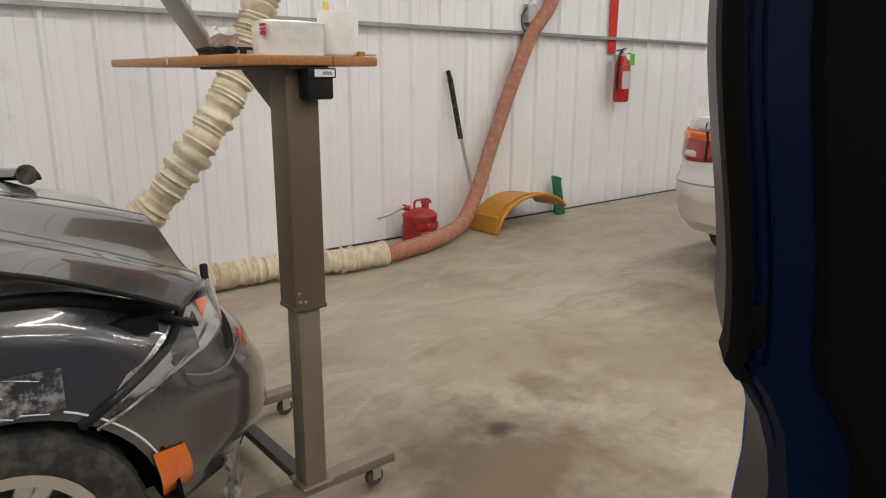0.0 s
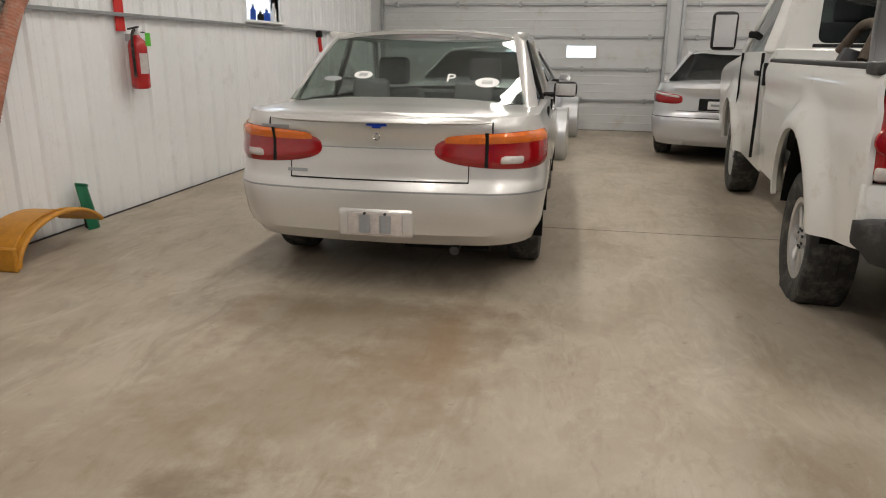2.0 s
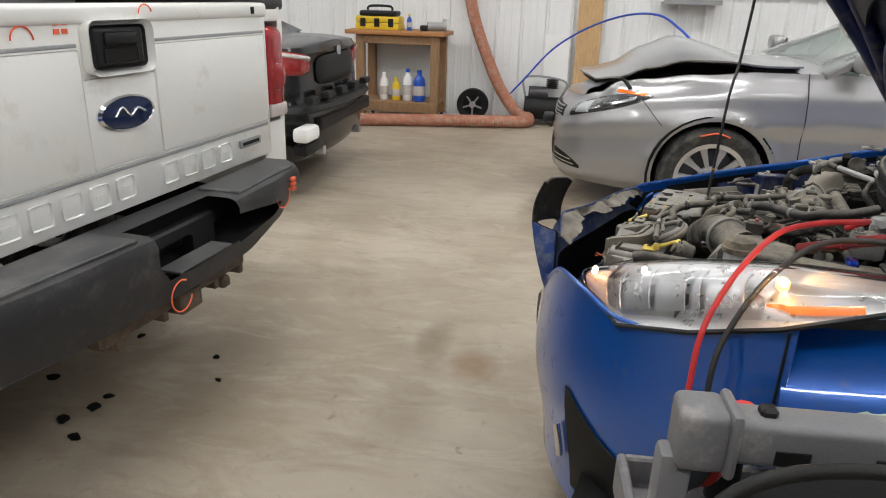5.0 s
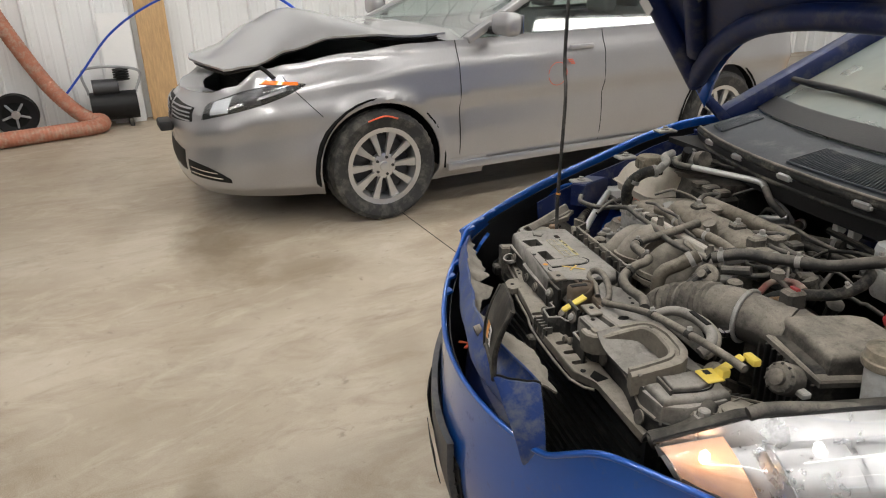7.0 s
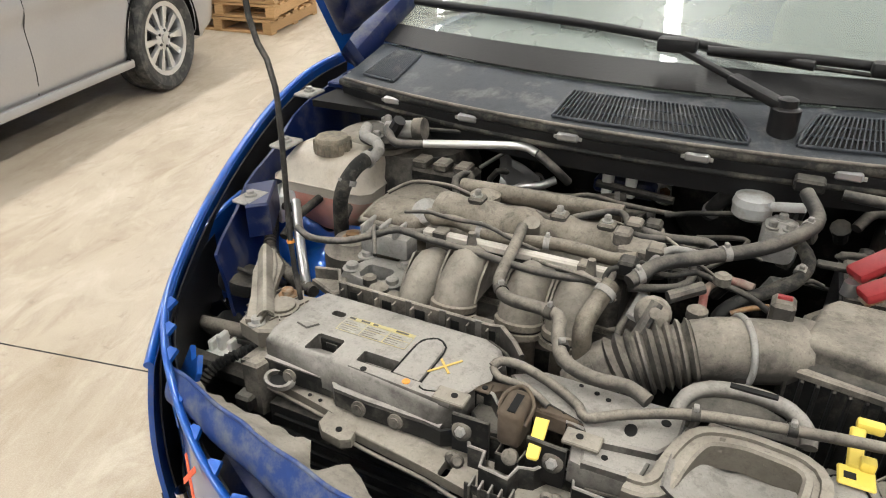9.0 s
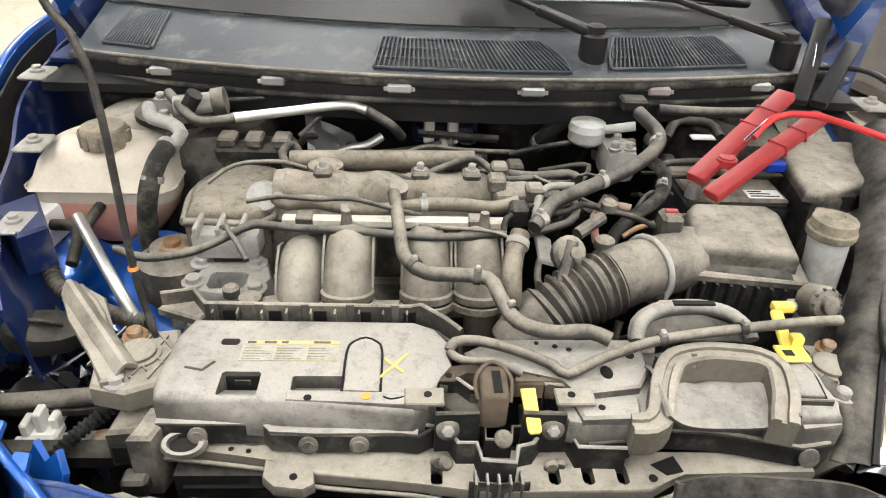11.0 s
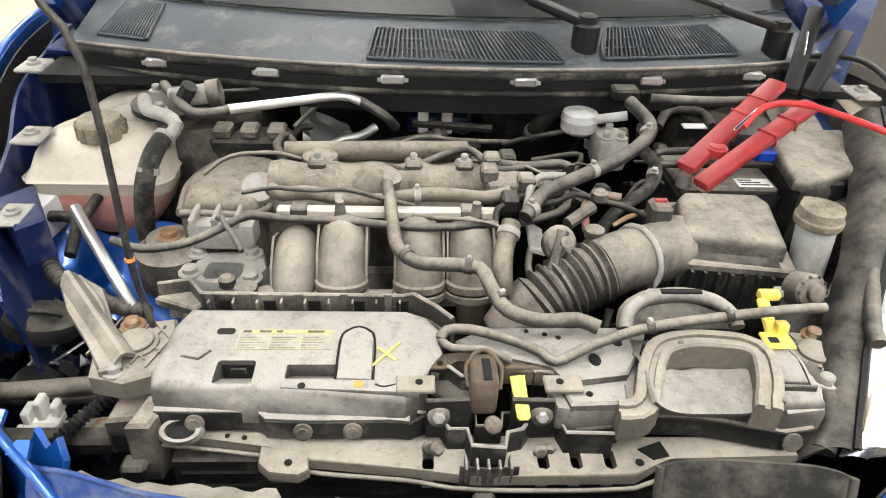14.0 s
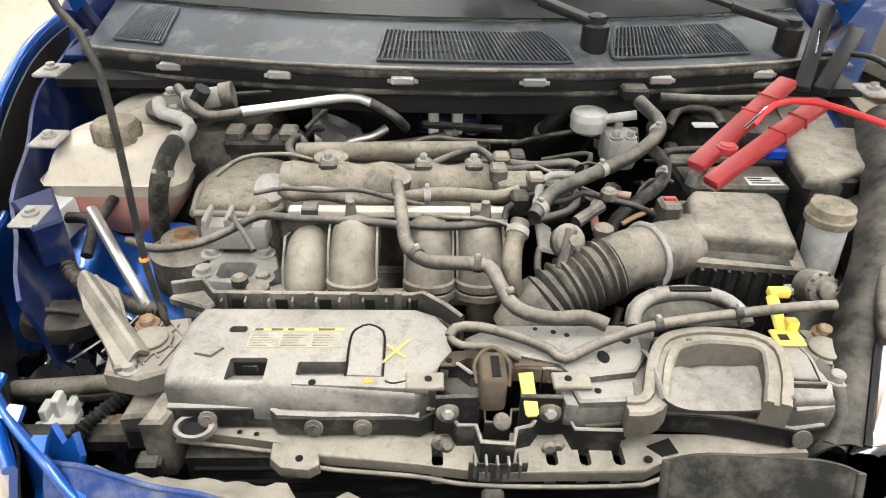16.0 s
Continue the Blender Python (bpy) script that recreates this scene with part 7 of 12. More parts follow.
for x in (-0.34, 0.4):
    part("seat_back", boxed((x - 0.23, 1.75, 0.4), (x + 0.23, 1.93, 1.05), 0.06, 3), "seat_cloth", blue)
    part("headrest", boxed((x - 0.12, 1.8, 1.07), (x + 0.12, 1.9, 1.25), 0.04, 3), "seat_cloth", blue)
part("dashboard", boxed((XC - 0.66, 0.95, 0.7), (XC + 0.66, 1.3, 1.02), 0.06, 3), "interior", blue)

# windscreen with its dark band and grease-pencil writing


def screen(u, v):
    x = XC + (2 * u - 1) * (0.72 - 0.15 * v)
    y = 0.60 + 0.21 * ((x - XC) / 0.72) ** 2 * (1 - 0.5 * v) + 0.9 * v
    return Vector((x, y, 1.047 - 0.02 * ((x - XC) / 0.72) ** 2 + 0.43 * v))


# the screen's pale film is dust and a painted stand-in for ceiling reflection
ws = part("windscreen", grid(screen, 24, 12, 0.005), "dusty_haze_glass", blue, "dusty raked windscreen with painted pale reflection haze and chalk writing")
ws.visible_shadow = False
part("screen_band", grid(lambda u, v: screen(u, 0.075 * v) + Vector((0, -0.004, 0.006)), 24, 2, 0.002), "black_plastic", ws)
rnd = random.Random(5)
for k in range(9):
    c = screen(0.4 + 0.018 * (k % 5), 0.52 - 0.09 * (k // 5)) + Vector((0, -0.006, 0.008))
    pts = [c + Vector((rnd.uniform(-0.016, 0.016), 0.024 * i * 0.9, 0.024 * i * 0.46)) for i in (-0.6, -0.2, 0.2, 0.6)]
    part("chalk_stroke", tube(pts, 0.0022, 4, step=0.01), "ink_white", ws)
part("chalk_stroke", tube([screen(0.44 + 0.055 * math.cos(a * 0.6), 0.52 + 0.07 * math.sin(a * 0.6)) + Vector((0, -0.006, 0.008)) for a in range(9)], 0.0022, 4, step=0.02), "ink_white", ws)

# cowl panel with three grilles


def cowl_front(x):
    return 0.443 + 0.33 * (x - XC) ** 2


def cowl_z(x, t):
    return 1.003 - 0.04 * (x - XC) ** 2 + 0.042 * t


def cowl_back(x):
    return 0.60 + 0.21 * ((x - XC) / 0.72) ** 2


def cowl_p(x, t, up=0.0):
    a, c = cowl_front(x), cowl_back(x)
    return Vector((x, a + (c - a) * t, cowl_z(x, t) + up))


cowl = part("cowl_panel", grid(lambda u, v: cowl_p(XC + (2 * u - 1) * 0.71, v), 44, 10, 0.006), "cowl_plastic", blue, "grey plastic cowl panel with air grilles")


def grille(x0, x1, t0, t1, n, left=0.0, right=0.0):
    def g(u, v, up):
        a, c = x0 + left * v * v, x1 + right * v * v
        return cowl_p(a + (c - a) * u, t0 + (t1 - t0) * v, up)
    part("grille_recess", grid(lambda u, v: g(u, v, 0.0012), 10, 3, 0.001), "ink_shade_dark", cowl)
    for k in range(n + 1):
        u = k / n
        part("grille_slat", strut_bm(g(u, 0.02, 0.004), g(u, 0.98, 0.004), 0.0026, 0.005), "cowl_plastic", cowl)
    for v in (0.33, 0.66):
        part("grille_bar", tube([g(k / 8, v, 0.004) for k in range(9)], 0.0016, 4, step=0.03), "cowl_plastic", cowl)
    edge = [g(k / 8, 0, 0.003) for k in range(9)] + [g(1, k / 4, 0.003) for k in range(1, 5)] + [g(1 - k / 8, 1, 0.003) for k in range(1, 9)] + [g(0, 1 - k / 4, 0.003) for k in range(1, 5)]
    part("grille_rim", tube(edge, 0.003, 6, step=0.02), "cowl_plastic", cowl)


grille(-0.128, 0.205, 0.16, 0.74, 40, 0.012, -0.045)
grille(0.28, 0.55, 0.22, 0.82, 32, 0.025, -0.035)
grille(-0.625, -0.525, 0.2, 0.9, 16, 0.02, 0.0)
lip = [cowl_p(XC + k * 0.142, 0.0, -0.006) for k in range(-5, 6)]
part("cowl_lip", tube(lip, 0.0085, 8, step=0.03), "rubber", blue)
part("cowl_flange", grid(lambda u, v: cowl_p(XC + (2 * u - 1) * 0.7, 0.0, -0.012) + Vector((0, 0.012 * v - 0.004, -0.062 * v)), 40, 4, 0.004), "black_plastic", blue, "dark ribbed cowl flange")
part("cowl_lip", tube([cowl_p(XC + (k / 15 - 1) * 0.7, 0.0, 0.003) for k in range(31)], 0.0045, 6, step=0.03), "dusty_grey", blue)
part("cowl_rib", tube([p + Vector((0, -0.004, -0.03)) for p in lip], 0.005, 6, step=0.03), "rubber", blue)
for x in (-0.495, -0.295, -0.085, 0.136, 0.36, 0.566):
    p = cowl_p(x, 0, -0.014)
    cl = part("spring_clip", boxed((-0.02, -0.014, -0.007), (0.02, 0.0, 0.008), 0.003, 1, Matrix.Translation(p)), "steel", blue)
    part("clip_tongue", boxed((-0.026, -0.011, -0.004), (0.026, -0.007, 0.003), 0.001, 1, Matrix.Translation(p)), "dusty_alloy", cl)
part("bonnet_catch", boxed((0.285, 0.42, 0.965), (0.33, 0.455, 0.985), 0.004), "dusty_black", blue)

# wipers


def wiper(px, py, pz, mid, tip_a, tip_b):
    w = part_empty("wiper", Matrix.Identity(4), blue)
    part("pivot", lathe([(0.024, -0.03), (0.024, 0.018), (0.017, 0.022), (0.016, 0.034), (0.01, 0.037)], 18, Matrix.Translation((px, py, pz - 0.02))), "black_plastic", w)
    a, c = Vector((px, py, pz)), Vector(mid)
    part("arm", strut_bm(a, a.lerp(c, 0.48), 0.03, 0.016), "black_plastic", w)
    part("arm_rod", strut_bm(a.lerp(c, 0.46), c, 0.017, 0.01), "black_plastic", w)
    part("blade", tube([tip_a, Vector(tip_a).lerp(Vector(tip_b), 0.5) + Vector((0, -0.01, 0.012)), tip_b], 0.009, 6, step=0.05), "black_plastic", w)
    part("rubber_edge", tube([Vector(tip_a) + Vector((0, 0.012, -0.008)), Vector(tip_b) + Vector((0, 0.012, -0.008))], 0.004, 4, step=0.1), "rubber", w)
    part("blade_joint", boxed((-0.035, -0.016, -0.008), (0.035, 0.016, 0.018), 0.006, 2, Matrix.Translation(c)), "black_plastic", w)


wiper(0.251, 0.535, 1.062, (0.05, 0.63, 1.12), (0.28, 0.66, 1.105), (-0.62, 0.87, 1.12))
wiper(0.634, 0.602, 1.045, (0.4, 0.66, 1.105), (0.6, 0.73, 1.08), (0.1, 0.655, 1.115))

# bonnet: raised on its prop, seen from below


def hood(u, v, off=0.0):
    # the rear edge follows the windscreen's curve, so its middle stands clear of the cowl
    v0 = 0.34 * (1 - abs(2 * u - 1) ** 2.6)
    v = v0 + (1 - v0) * v
    x = XC + (2 * u - 1) * (0.715 - 0.13 * v * v)
    bow = 0.05 * (1 - (2 * u - 1) ** 2)
    y, z = 0.63 - 0.58 * v, 1.05 + 0.70 * v
    n = Vector((0, 0.77, 0.64))
    return Vector((x, y, z)) + n * (bow * (1 - 0.3 * v) + off + 0.03 * math.sin(math.pi * v))


bonnet = part("bonnet", grid(lambda u, v: hood(u, v), 20, 14, 0.014), "blue_paint", blue, "raised blue bonnet with bare inner frame")
# underside in the darker blue, which carries the shade below the bonnet
part("inner_skin", grid(lambda u, v: hood(0.03 + 0.94 * u, 0.03 + 0.93 * v, -0.03), 18, 12, 0.006), "blue_inner_shaded", bonnet)
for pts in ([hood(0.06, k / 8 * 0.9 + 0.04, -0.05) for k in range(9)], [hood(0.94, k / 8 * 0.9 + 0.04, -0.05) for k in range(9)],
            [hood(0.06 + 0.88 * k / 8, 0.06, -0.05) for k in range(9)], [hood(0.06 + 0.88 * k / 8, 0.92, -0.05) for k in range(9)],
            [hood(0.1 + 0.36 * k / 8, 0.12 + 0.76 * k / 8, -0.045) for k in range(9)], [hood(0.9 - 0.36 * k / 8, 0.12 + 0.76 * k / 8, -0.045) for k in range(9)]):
    part("frame_rib", tube(pts, 0.028, 8, step=0.06), "blue_inner_shaded", bonnet)
part("sound_pad", grid(lambda u, v: hood(0.2 + 0.6 * u, 0.25 + 0.5 * v, -0.055), 10, 8, 0.01), "black_plastic", bonnet)
part("label_sticker", grid(lambda u, v: hood(0.055 + 0.03 * u, 0.36 + 0.06 * v, -0.084), 2, 2, 0.001), "ink_white", bonnet)
for s in (-1, 1):
    hg = part("bonnet_hinge", strut_bm((XC + s * 0.73, 0.74, 0.97), (XC + s * 0.71, 0.62, 1.07), 0.022, 0.03), "blue_inner_shaded", blue)
    part("hinge_plate", boxed((XC + s * 0.73 - 0.03, 0.62, 0.955), (XC + s * 0.73 + 0.03, 0.8, 0.968), 0.003), "blue_inner_shaded", hg)
    part("hinge_bolt", cyl((XC + s * 0.73, 0.68, 0.966), (XC + s * 0.73, 0.68, 0.98), 0.009, n=6), "steel", hg)
part("prop_rod", tube([(-0.385, 0.03, 0.80), (-0.395, 0.034, 0.9), (-0.398, 0.045, 1.14), (-0.44, 0.057, 1.23), (-0.455, 0.07, 1.45), (-0.455, 0.08, 1.70)], 0.0044, 8, step=0.03), "hose_black", blue, "dark steel bonnet prop rod")
part("rod_mark", cyl((-0.3955, 0.0345, 0.898), (-0.396, 0.0352, 0.903), 0.0062, n=8), "orange_label", blue)

# wings and bay walls


def wing_l(u, v):
    y = 0.24 + 0.86 * u
    top = 0.86 + 0.12 * min(1, u * 1.6)
    z = 0.30 + (top - 0.30) * v
    x = XC + 0.82 + 0.03 * math.sin(math.pi * min(1, v * 1.2)) - 0.16 * max(0, (v - 0.75) / 0.25) ** 2 - 0.14 * max(0, 0.45 - u) ** 1.5 * (1 - 0.3 * v)
    return (x, y, z)


wl = part("front_wing", grid(wing_l, 36, 22, 0.008), "blue_paint", blue)
cut(wl, [cyl((0.5, 0.45, 0.3), (1.2, 0.45, 0.3), 0.35, n=40)])
part("wing_lip", grid(lambda u, v: Vector(wing_l(u, 1.0)) + Vector((-0.08 * v, 0, 0.004 - 0.012 * v)), 24, 3, 0.004), "dusty_grey", wl)
wr_x = [(-0.2, -0.461), (-0.117, -0.517), (-0.013, -0.58), (0.128, -0.648), (0.314, -0.722), (0.507, -0.765), (0.75, -0.79), (1.1, -0.80)]
wr_z = [(-0.2, 0.795), (0.0, 0.84), (0.128, 0.868), (0.314, 0.905), (0.507, 0.955), (0.7, 0.985), (1.1, 0.99)]


def along(tab, x):
    """Smooth curve through a table of (x, value) rows, without flats at its rows."""
    pts = curve_points([Vector((a, c, 0)) for a, c in tab], 0.02)
    return float(np.interp(x, [p.x for p in pts], [p.y for p in pts]))


def wing_r(u, v):
    y = -0.2 + 1.3 * u
    xt, zt = along(wr_x, y), along(wr_z, y)
    z = 0.28 + (zt - 0.28) * v
    return (xt - 0.055 * math.sin(math.pi * v * 0.9) * (1 - 0.4 * u) - 0.02 * (1 - v), y, z)


wr = part("front_wing", grid(wing_r, 44, 22, 0.008), "blue_paint", blue, "scuffed blue front wing")
cut(wr, [cyl((-0.55, 0.45, 0.3), (-1.2, 0.45, 0.3), 0.35, n=40)])
part("wing_edge", tube([Vector(wing_r(k / 24, 1.0)) for k in range(25)], 0.007, 6, step=0.03), "blue_paint", blue)


def bay_wall(s):
    def f(u, v):
        y = 0.05 + 0.8 * u
        edge = along(wr_x, y) if s < 0 else XC + 0.74 - 0.1 * max(0, 0.4 - u)
        x = edge + (-s) * (0.03 + 0.1 * v)
        zt = (along(wr_z, y) if s < 0 else 0.88 + 0.1 * min(1, u * 1.5)) - 0.03
        return (x + 0.012 * noise.noise(Vector((u * 6, v * 6, s))), y, zt - 0.55 * v)
    part("bay_side", grid(f, 20, 10, 0.006), "blue_inner_shaded" if s < 0 else "dusty_grey", blue)


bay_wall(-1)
part("inner_liner", grid(lambda u, v: Vector(wing_r(0.02 + 0.75 * u, 0.35 + 0.63 * v)) + Vector((0.014, 0, -0.004)), 24, 8, 0.003), "black_plastic", blue)
bay_wall(1)
part("bulkhead", boxed((-0.72, 0.74, 0.35), (0.78, 0.77, 0.985)), "dusty_black", blue)
# bulkhead top, floor and side block near black: bay's deep shade painted in
part("bulkhead_top", boxed((-0.7, 0.52, 0.94), (0.76, 0.745, 0.955)), "ink_shade_dark", blue)
part("bay_floor", boxed((-0.68, -0.1, 0.3), (0.72, 0.75, 0.34)), "ink_shade_dark", blue)
part("side_cavity", boxed((-0.54, 0.02, 0.42), (-0.4, 0.3, 0.5)), "ink_shade_dark", blue)
for k, (x, y, z) in enumerate(((-0.69, 0.5, 0.985), (0.72, 0.44, 0.99), (-0.645, 0.35, 0.925), (-0.62, 0.2, 0.87))):
    br = part("wing_bracket", boxed((x - 0.022, y - 0.03, z - 0.012), (x + 0.022, y + 0.03, z - 0.004), 0.003), "dusty_alloy", blue)
    part("bracket_bolt", lathe([(0.012, 0), (0.012, 0.004), (0.007, 0.005), (0.007, 0.01)], 10, Matrix.Translation((x, y, z - 0.004))), "dusty_alloy", br)

# bumper skin, crash bar, torn grille panel


def bump_xy(a):
    return XC + (0.86 if a > 0 else 0.905 - 0.17 * (1 - math.cos(a))) * math.sin(a), -0.362 + (0.9 + 0.2 * (1 - math.cos(a))) * (1 - math.cos(a))


top_l = [(-1.0, 0.87), (-0.62, 0.83), (-0.5, 0.812), (-0.45, 0.806), (-0.4, 0.77), (-0.3, 0.742), (-0.2, 0.72), (-0.1, 0.70), (0.3, 0.70), (0.38, 0.725), (0.45, 0.768), (0.555, 0.77), (0.65, 0.755), (0.735, 0.785), (0.81, 0.857), (0.9, 0.9)]


def skin(u, v):
    a = radians(-66 + 132 * u)
    x, y = bump_xy(a)
    zt = along(top_l, x)
    z = 0.2 + (zt - 0.2) * v
    k = 0.05 * (1 - v) ** 2 + 0.012 * max(0, (v - 0.72) / 0.28) ** 2 + 0.006 * math.sin(9 * v)
    return Vector((x - math.sin(a) * k, y + math.cos(a) * k, z))


bp = part("front_bumper", grid(skin, 60, 26, 0.006), "blue_paint", blue, "torn blue front bumper skin")
part("skin_inside", grid(lambda u, v: skin(0.06 + 0.88 * u, 0.1 + 0.86 * v) + Vector((0, 0.014, 0)), 40, 10, 0.003), "black_plastic", bp)
part("bumper_edge", tube([skin(k / 60, 1.0) for k in range(61)], 0.0055, 6, step=0.02), "blue_paint", bp)
part("lower_grille", grid(lambda u, v: skin(0.24 + 0.29 * u, 0.2 + 0.4 * v) + Vector((0, -0.004, 0)), 24, 6, 0.004), "ink_shade_dark", bp)
for k in range(6):
    part("grille_blade", tube([skin(0.25 + 0.27 * i / 12, 0.24 + 0.065 * k) + Vector((0, -0.005, 0)) for i in range(13)], 0.006, 5), "black_plastic", bp)
part("fog_pocket", grid(lambda u, v: skin(0.785 + 0.11 * u, 0.1 + (0.48 - 0.16 * u) * v) + Vector((0.004, -0.005, 0)), 12, 6, 0.004), "ink_shade_dark", bp)
part("fog_pocket", grid(lambda u, v: skin(0.12 + 0.12 * u, 0.12 + (0.36 + 0.16 * u) * v) + Vector((-0.004, -0.005, 0)), 12, 6, 0.004), "ink_shade_dark", bp)
part("bright_strip", tube([skin(0.235, 0.16 + 0.06 * k) + Vector((-0.006, -0.012, 0)) for k in range(8)], 0.011, 6), "chrome", bp)
part("bright_strip", tube([skin(0.765, 0.2 + 0.04 * k) + Vector((0.004, -0.012, 0)) for k in range(5)], 0.009, 6), "chrome", bp)
ph = part("plate_holder", grid(lambda u, v: skin(0.3 + 0.22 * u, 0.3 + 0.4 * v) + Vector((0, -0.022, 0)), 12, 6, 0.014), "trim_dark", bp)
for u in (0.34, 0.43):
    part("holder_slot", grid(lambda a, c, u=u: skin(u + 0.05 * a, 0.38 + 0.2 * c) + Vector((0, -0.034, 0)), 4, 3, 0.002), "ink_shade_dark", ph)
rnd = random.Random(9)
for k in range(7):
    u = 0.18 + 0.03 * k
    p = skin(u, 1.0)
    part("bumper_tab", prism([(-0.012, 0), (0.012, 0), (0.008 + rnd.uniform(-0.003, 0.003), 0.018), (-0.009, 0.016)], -0.003, 0.003, 0, Matrix.Translation(p) @ pose(0, 0, 0, 20, 0, -20 + 4 * k)), "blue_paint", bp)
part("torn_tab", prism([(-0.03, -0.05), (0.035, -0.06), (0.03, 0.03), (0.012, 0.05), (0.0, 0.03), (-0.025, 0.045)], -0.004, 0.004, 0.001, Matrix.Translation((-0.455, -0.16, 0.748)) @ pose(0, 0, 0, 62, 0, -32)), "blue_paint", bp, "bent blue plastic bumper tab")


def cross(name, p, m, size, mt, parent):
    for a in (45, -45):
        part(name, boxed((-size, -0.004, -0.0008), (size, 0.004, 0.0008), 0, 1, Matrix.Translation(p) @ m @ pose(0, 0, 0, 0, 0, a + 8)), mt, parent)


cross("chalk_mark", skin(0.3, 0.89) + Vector((-0.004, -0.008, 0)), pose(0, 0, 0, 75, 0, -30), 0.03, "chalk", bp)
bar = part("crash_bar", grid(lambda u, v: (XC - 0.46 + 0.92 * u, -0.30 + 0.13 * (2 * u - 1) ** 2 + 0.08 * v, 0.60 - 0.05 * abs(2 * v - 1) ** 3), 24, 6, 0.06), "blue_inner_shaded", blue, "dark blue crash bar with an orange cross")
cross("chalk_mark", (-0.206, -0.255, 0.612), pose(0, 0, 0, 0, 0, 0), 0.026, "chalk", bar)
px = [(-0.45, -0.185), (-0.368, -0.215), (-0.247, -0.247), (-0.1, -0.28), (0.1, -0.313), (0.19, -0.305), (0.343, -0.268)]
pz = [(-0.45, 0.79), (-0.36, 0.808), (-0.1, 0.805), (0.1, 0.82), (0.2, 0.82), (0.36, 0.80)]


def torn(u, v):
    x = -0.45 + 0.75 * u
    jag = 0.006 * noise.noise(Vector((u * 9, 3, v)))
    return Vector((x, along(px, x) - 0.022 * math.sin(math.pi * v) + jag, along(pz, x) + jag * 0.5 - (0.072 + 0.05 * u) * v))


tp = part("grille_panel", grid(torn, 40, 8, 0.004), "blue_dusty", blue, "torn blue grille surround, dusty inside")
FLANGE = [(0, 0.004), (0.04, 0.01), (0.15, 0.022), (0.29, 0.04), (0.34, 0.045), (0.38, 0.014), (0.43, 0.05), (0.55, 0.012), (0.62, 0.01), (0.7, 0.045), (0.85, 0.06), (1, 0.03)]
part("panel_flange", grid(lambda u, v: torn(u, 0) + Vector((0, (lerp_table(FLANGE, u) + 0.008 * noise.noise(Vector((u * 34, 2, 5)))) * v, -0.004 - 0.02 * v + 0.012 * noise.noise(Vector((u * 20, v, 1))))), 70, 5, 0.003), "dusty_tan", tp)
part("panel_ridge", tube([torn(k / 30, 0.0) for k in range(31)], 0.003, 6, step=0.02), "blue_dusty", tp)
part("panel_clip", cyl(torn(0.735, 0.12) + Vector((0, -0.006, 0)), torn(0.735, 0.12) + Vector((0, 0.006, 0.004)), 0.011, n=16), "dusty_grey", tp)
# black latch cover pushed up at the middle of the nose


def cover_p(u, v, up=0.0):
    return Vector((0.155 + 0.145 * u - 0.01 * v, -0.296 - 0.03 * u - 0.026 * v - up - 0.01 * math.sin(math.pi * v), 0.932 + 0.02 * u - 0.118 * v - 0.012 * (2 * u - 1) ** 4))


cov = part("latch_cover", grid(cover_p, 14, 10, 0.005), "dusty_black", blue, "bent black plastic cover with warning label")
part("cover_rim", tube([cover_p(0, k / 8) for k in range(9)] + [cover_p(k / 8, 1) for k in range(1, 9)] + [cover_p(1, 1 - k / 8) for k in range(1, 9)], 0.004, 6), "dusty_black", cov)
part("warning_label", grid(lambda u, v: cover_p(0.34 + 0.18 * u, 0.5 + 0.26 * v, 0.003), 3, 3, 0.0006), "orange_label", cov)
wlb = part("warning_label", grid(lambda u, v: cover_p(0.53 + 0.16 * u, 0.5 + 0.26 * v, 0.003), 3, 3, 0.0006), "ink_white", cov)
for k in range(3):
    part("label_bar", grid(lambda u, v, k=k: cover_p(0.55 + 0.11 * u, 0.53 + 0.075 * k + 0.035 * v, 0.0045), 2, 1, 0.0004), "ink_shade_dark", cov)


def shroud(u, v):
    return Vector((0.3 + 0.02 * u, -0.355 + 0.07 * u + (0.05 - 0.04 * u) * v, 0.83 - 0.012 * u - 0.17 * v)) + Vector((0.015 * math.sin(3 * v), 0.0, 0.006 * noise.noise(Vector((u * 4, v * 4, 3)))))


sh = part("folded_end", grid(shroud, 12, 14, 0.006), "blue_dusty", tp, "folded broken end of the grille surround")
# black sheet painted in for the shade inside the fold
part("folded_inside", grid(lambda u, v: shroud(u, v) + Vector((-0.008, 0.004, 0)), 10, 10, 0.003), "black_plastic", sh)


# left headlight, lit
hu = [(0.0, 0.455, -0.165, 0.785), (0.25, 0.505, -0.06, 0.84), (0.5, 0.61, 0.1, 0.9), (0.75, 0.69, 0.25, 0.94), (1.0, 0.76, 0.42, 0.966)]
hl_ = [(0.0, 0.52, -0.158, 0.768), (0.25, 0.655, -0.06, 0.748), (0.5, 0.745, 0.08, 0.80), (0.75, 0.815, 0.22, 0.865), (1.0, 0.822, 0.42, 0.95)]


def tab3(t, u):
    return Vector([lerp_table([(r[0], r[i]) for r in t], u) for i in (1, 2, 3)])


def lens(u, v, off=0.0):
    a, c = tab3(hu, u), tab3(hl_, u)
    n = Vector((0.5, -0.42, 0.76)).normalized()
    return a.lerp(c, v) + n * (0.065 * math.sin(math.pi * v) * math.sin(math.pi * (0.1 + 0.85 * u)) + off)


hl = part("headlight", grid(lambda u, v: lens(u, v, -0.045 * min(1, 5 * v, 5 * (1 - v)) - 0.004), 24, 20, 0.003), "reflector", blue, "lit headlight with clear lens and amber side")
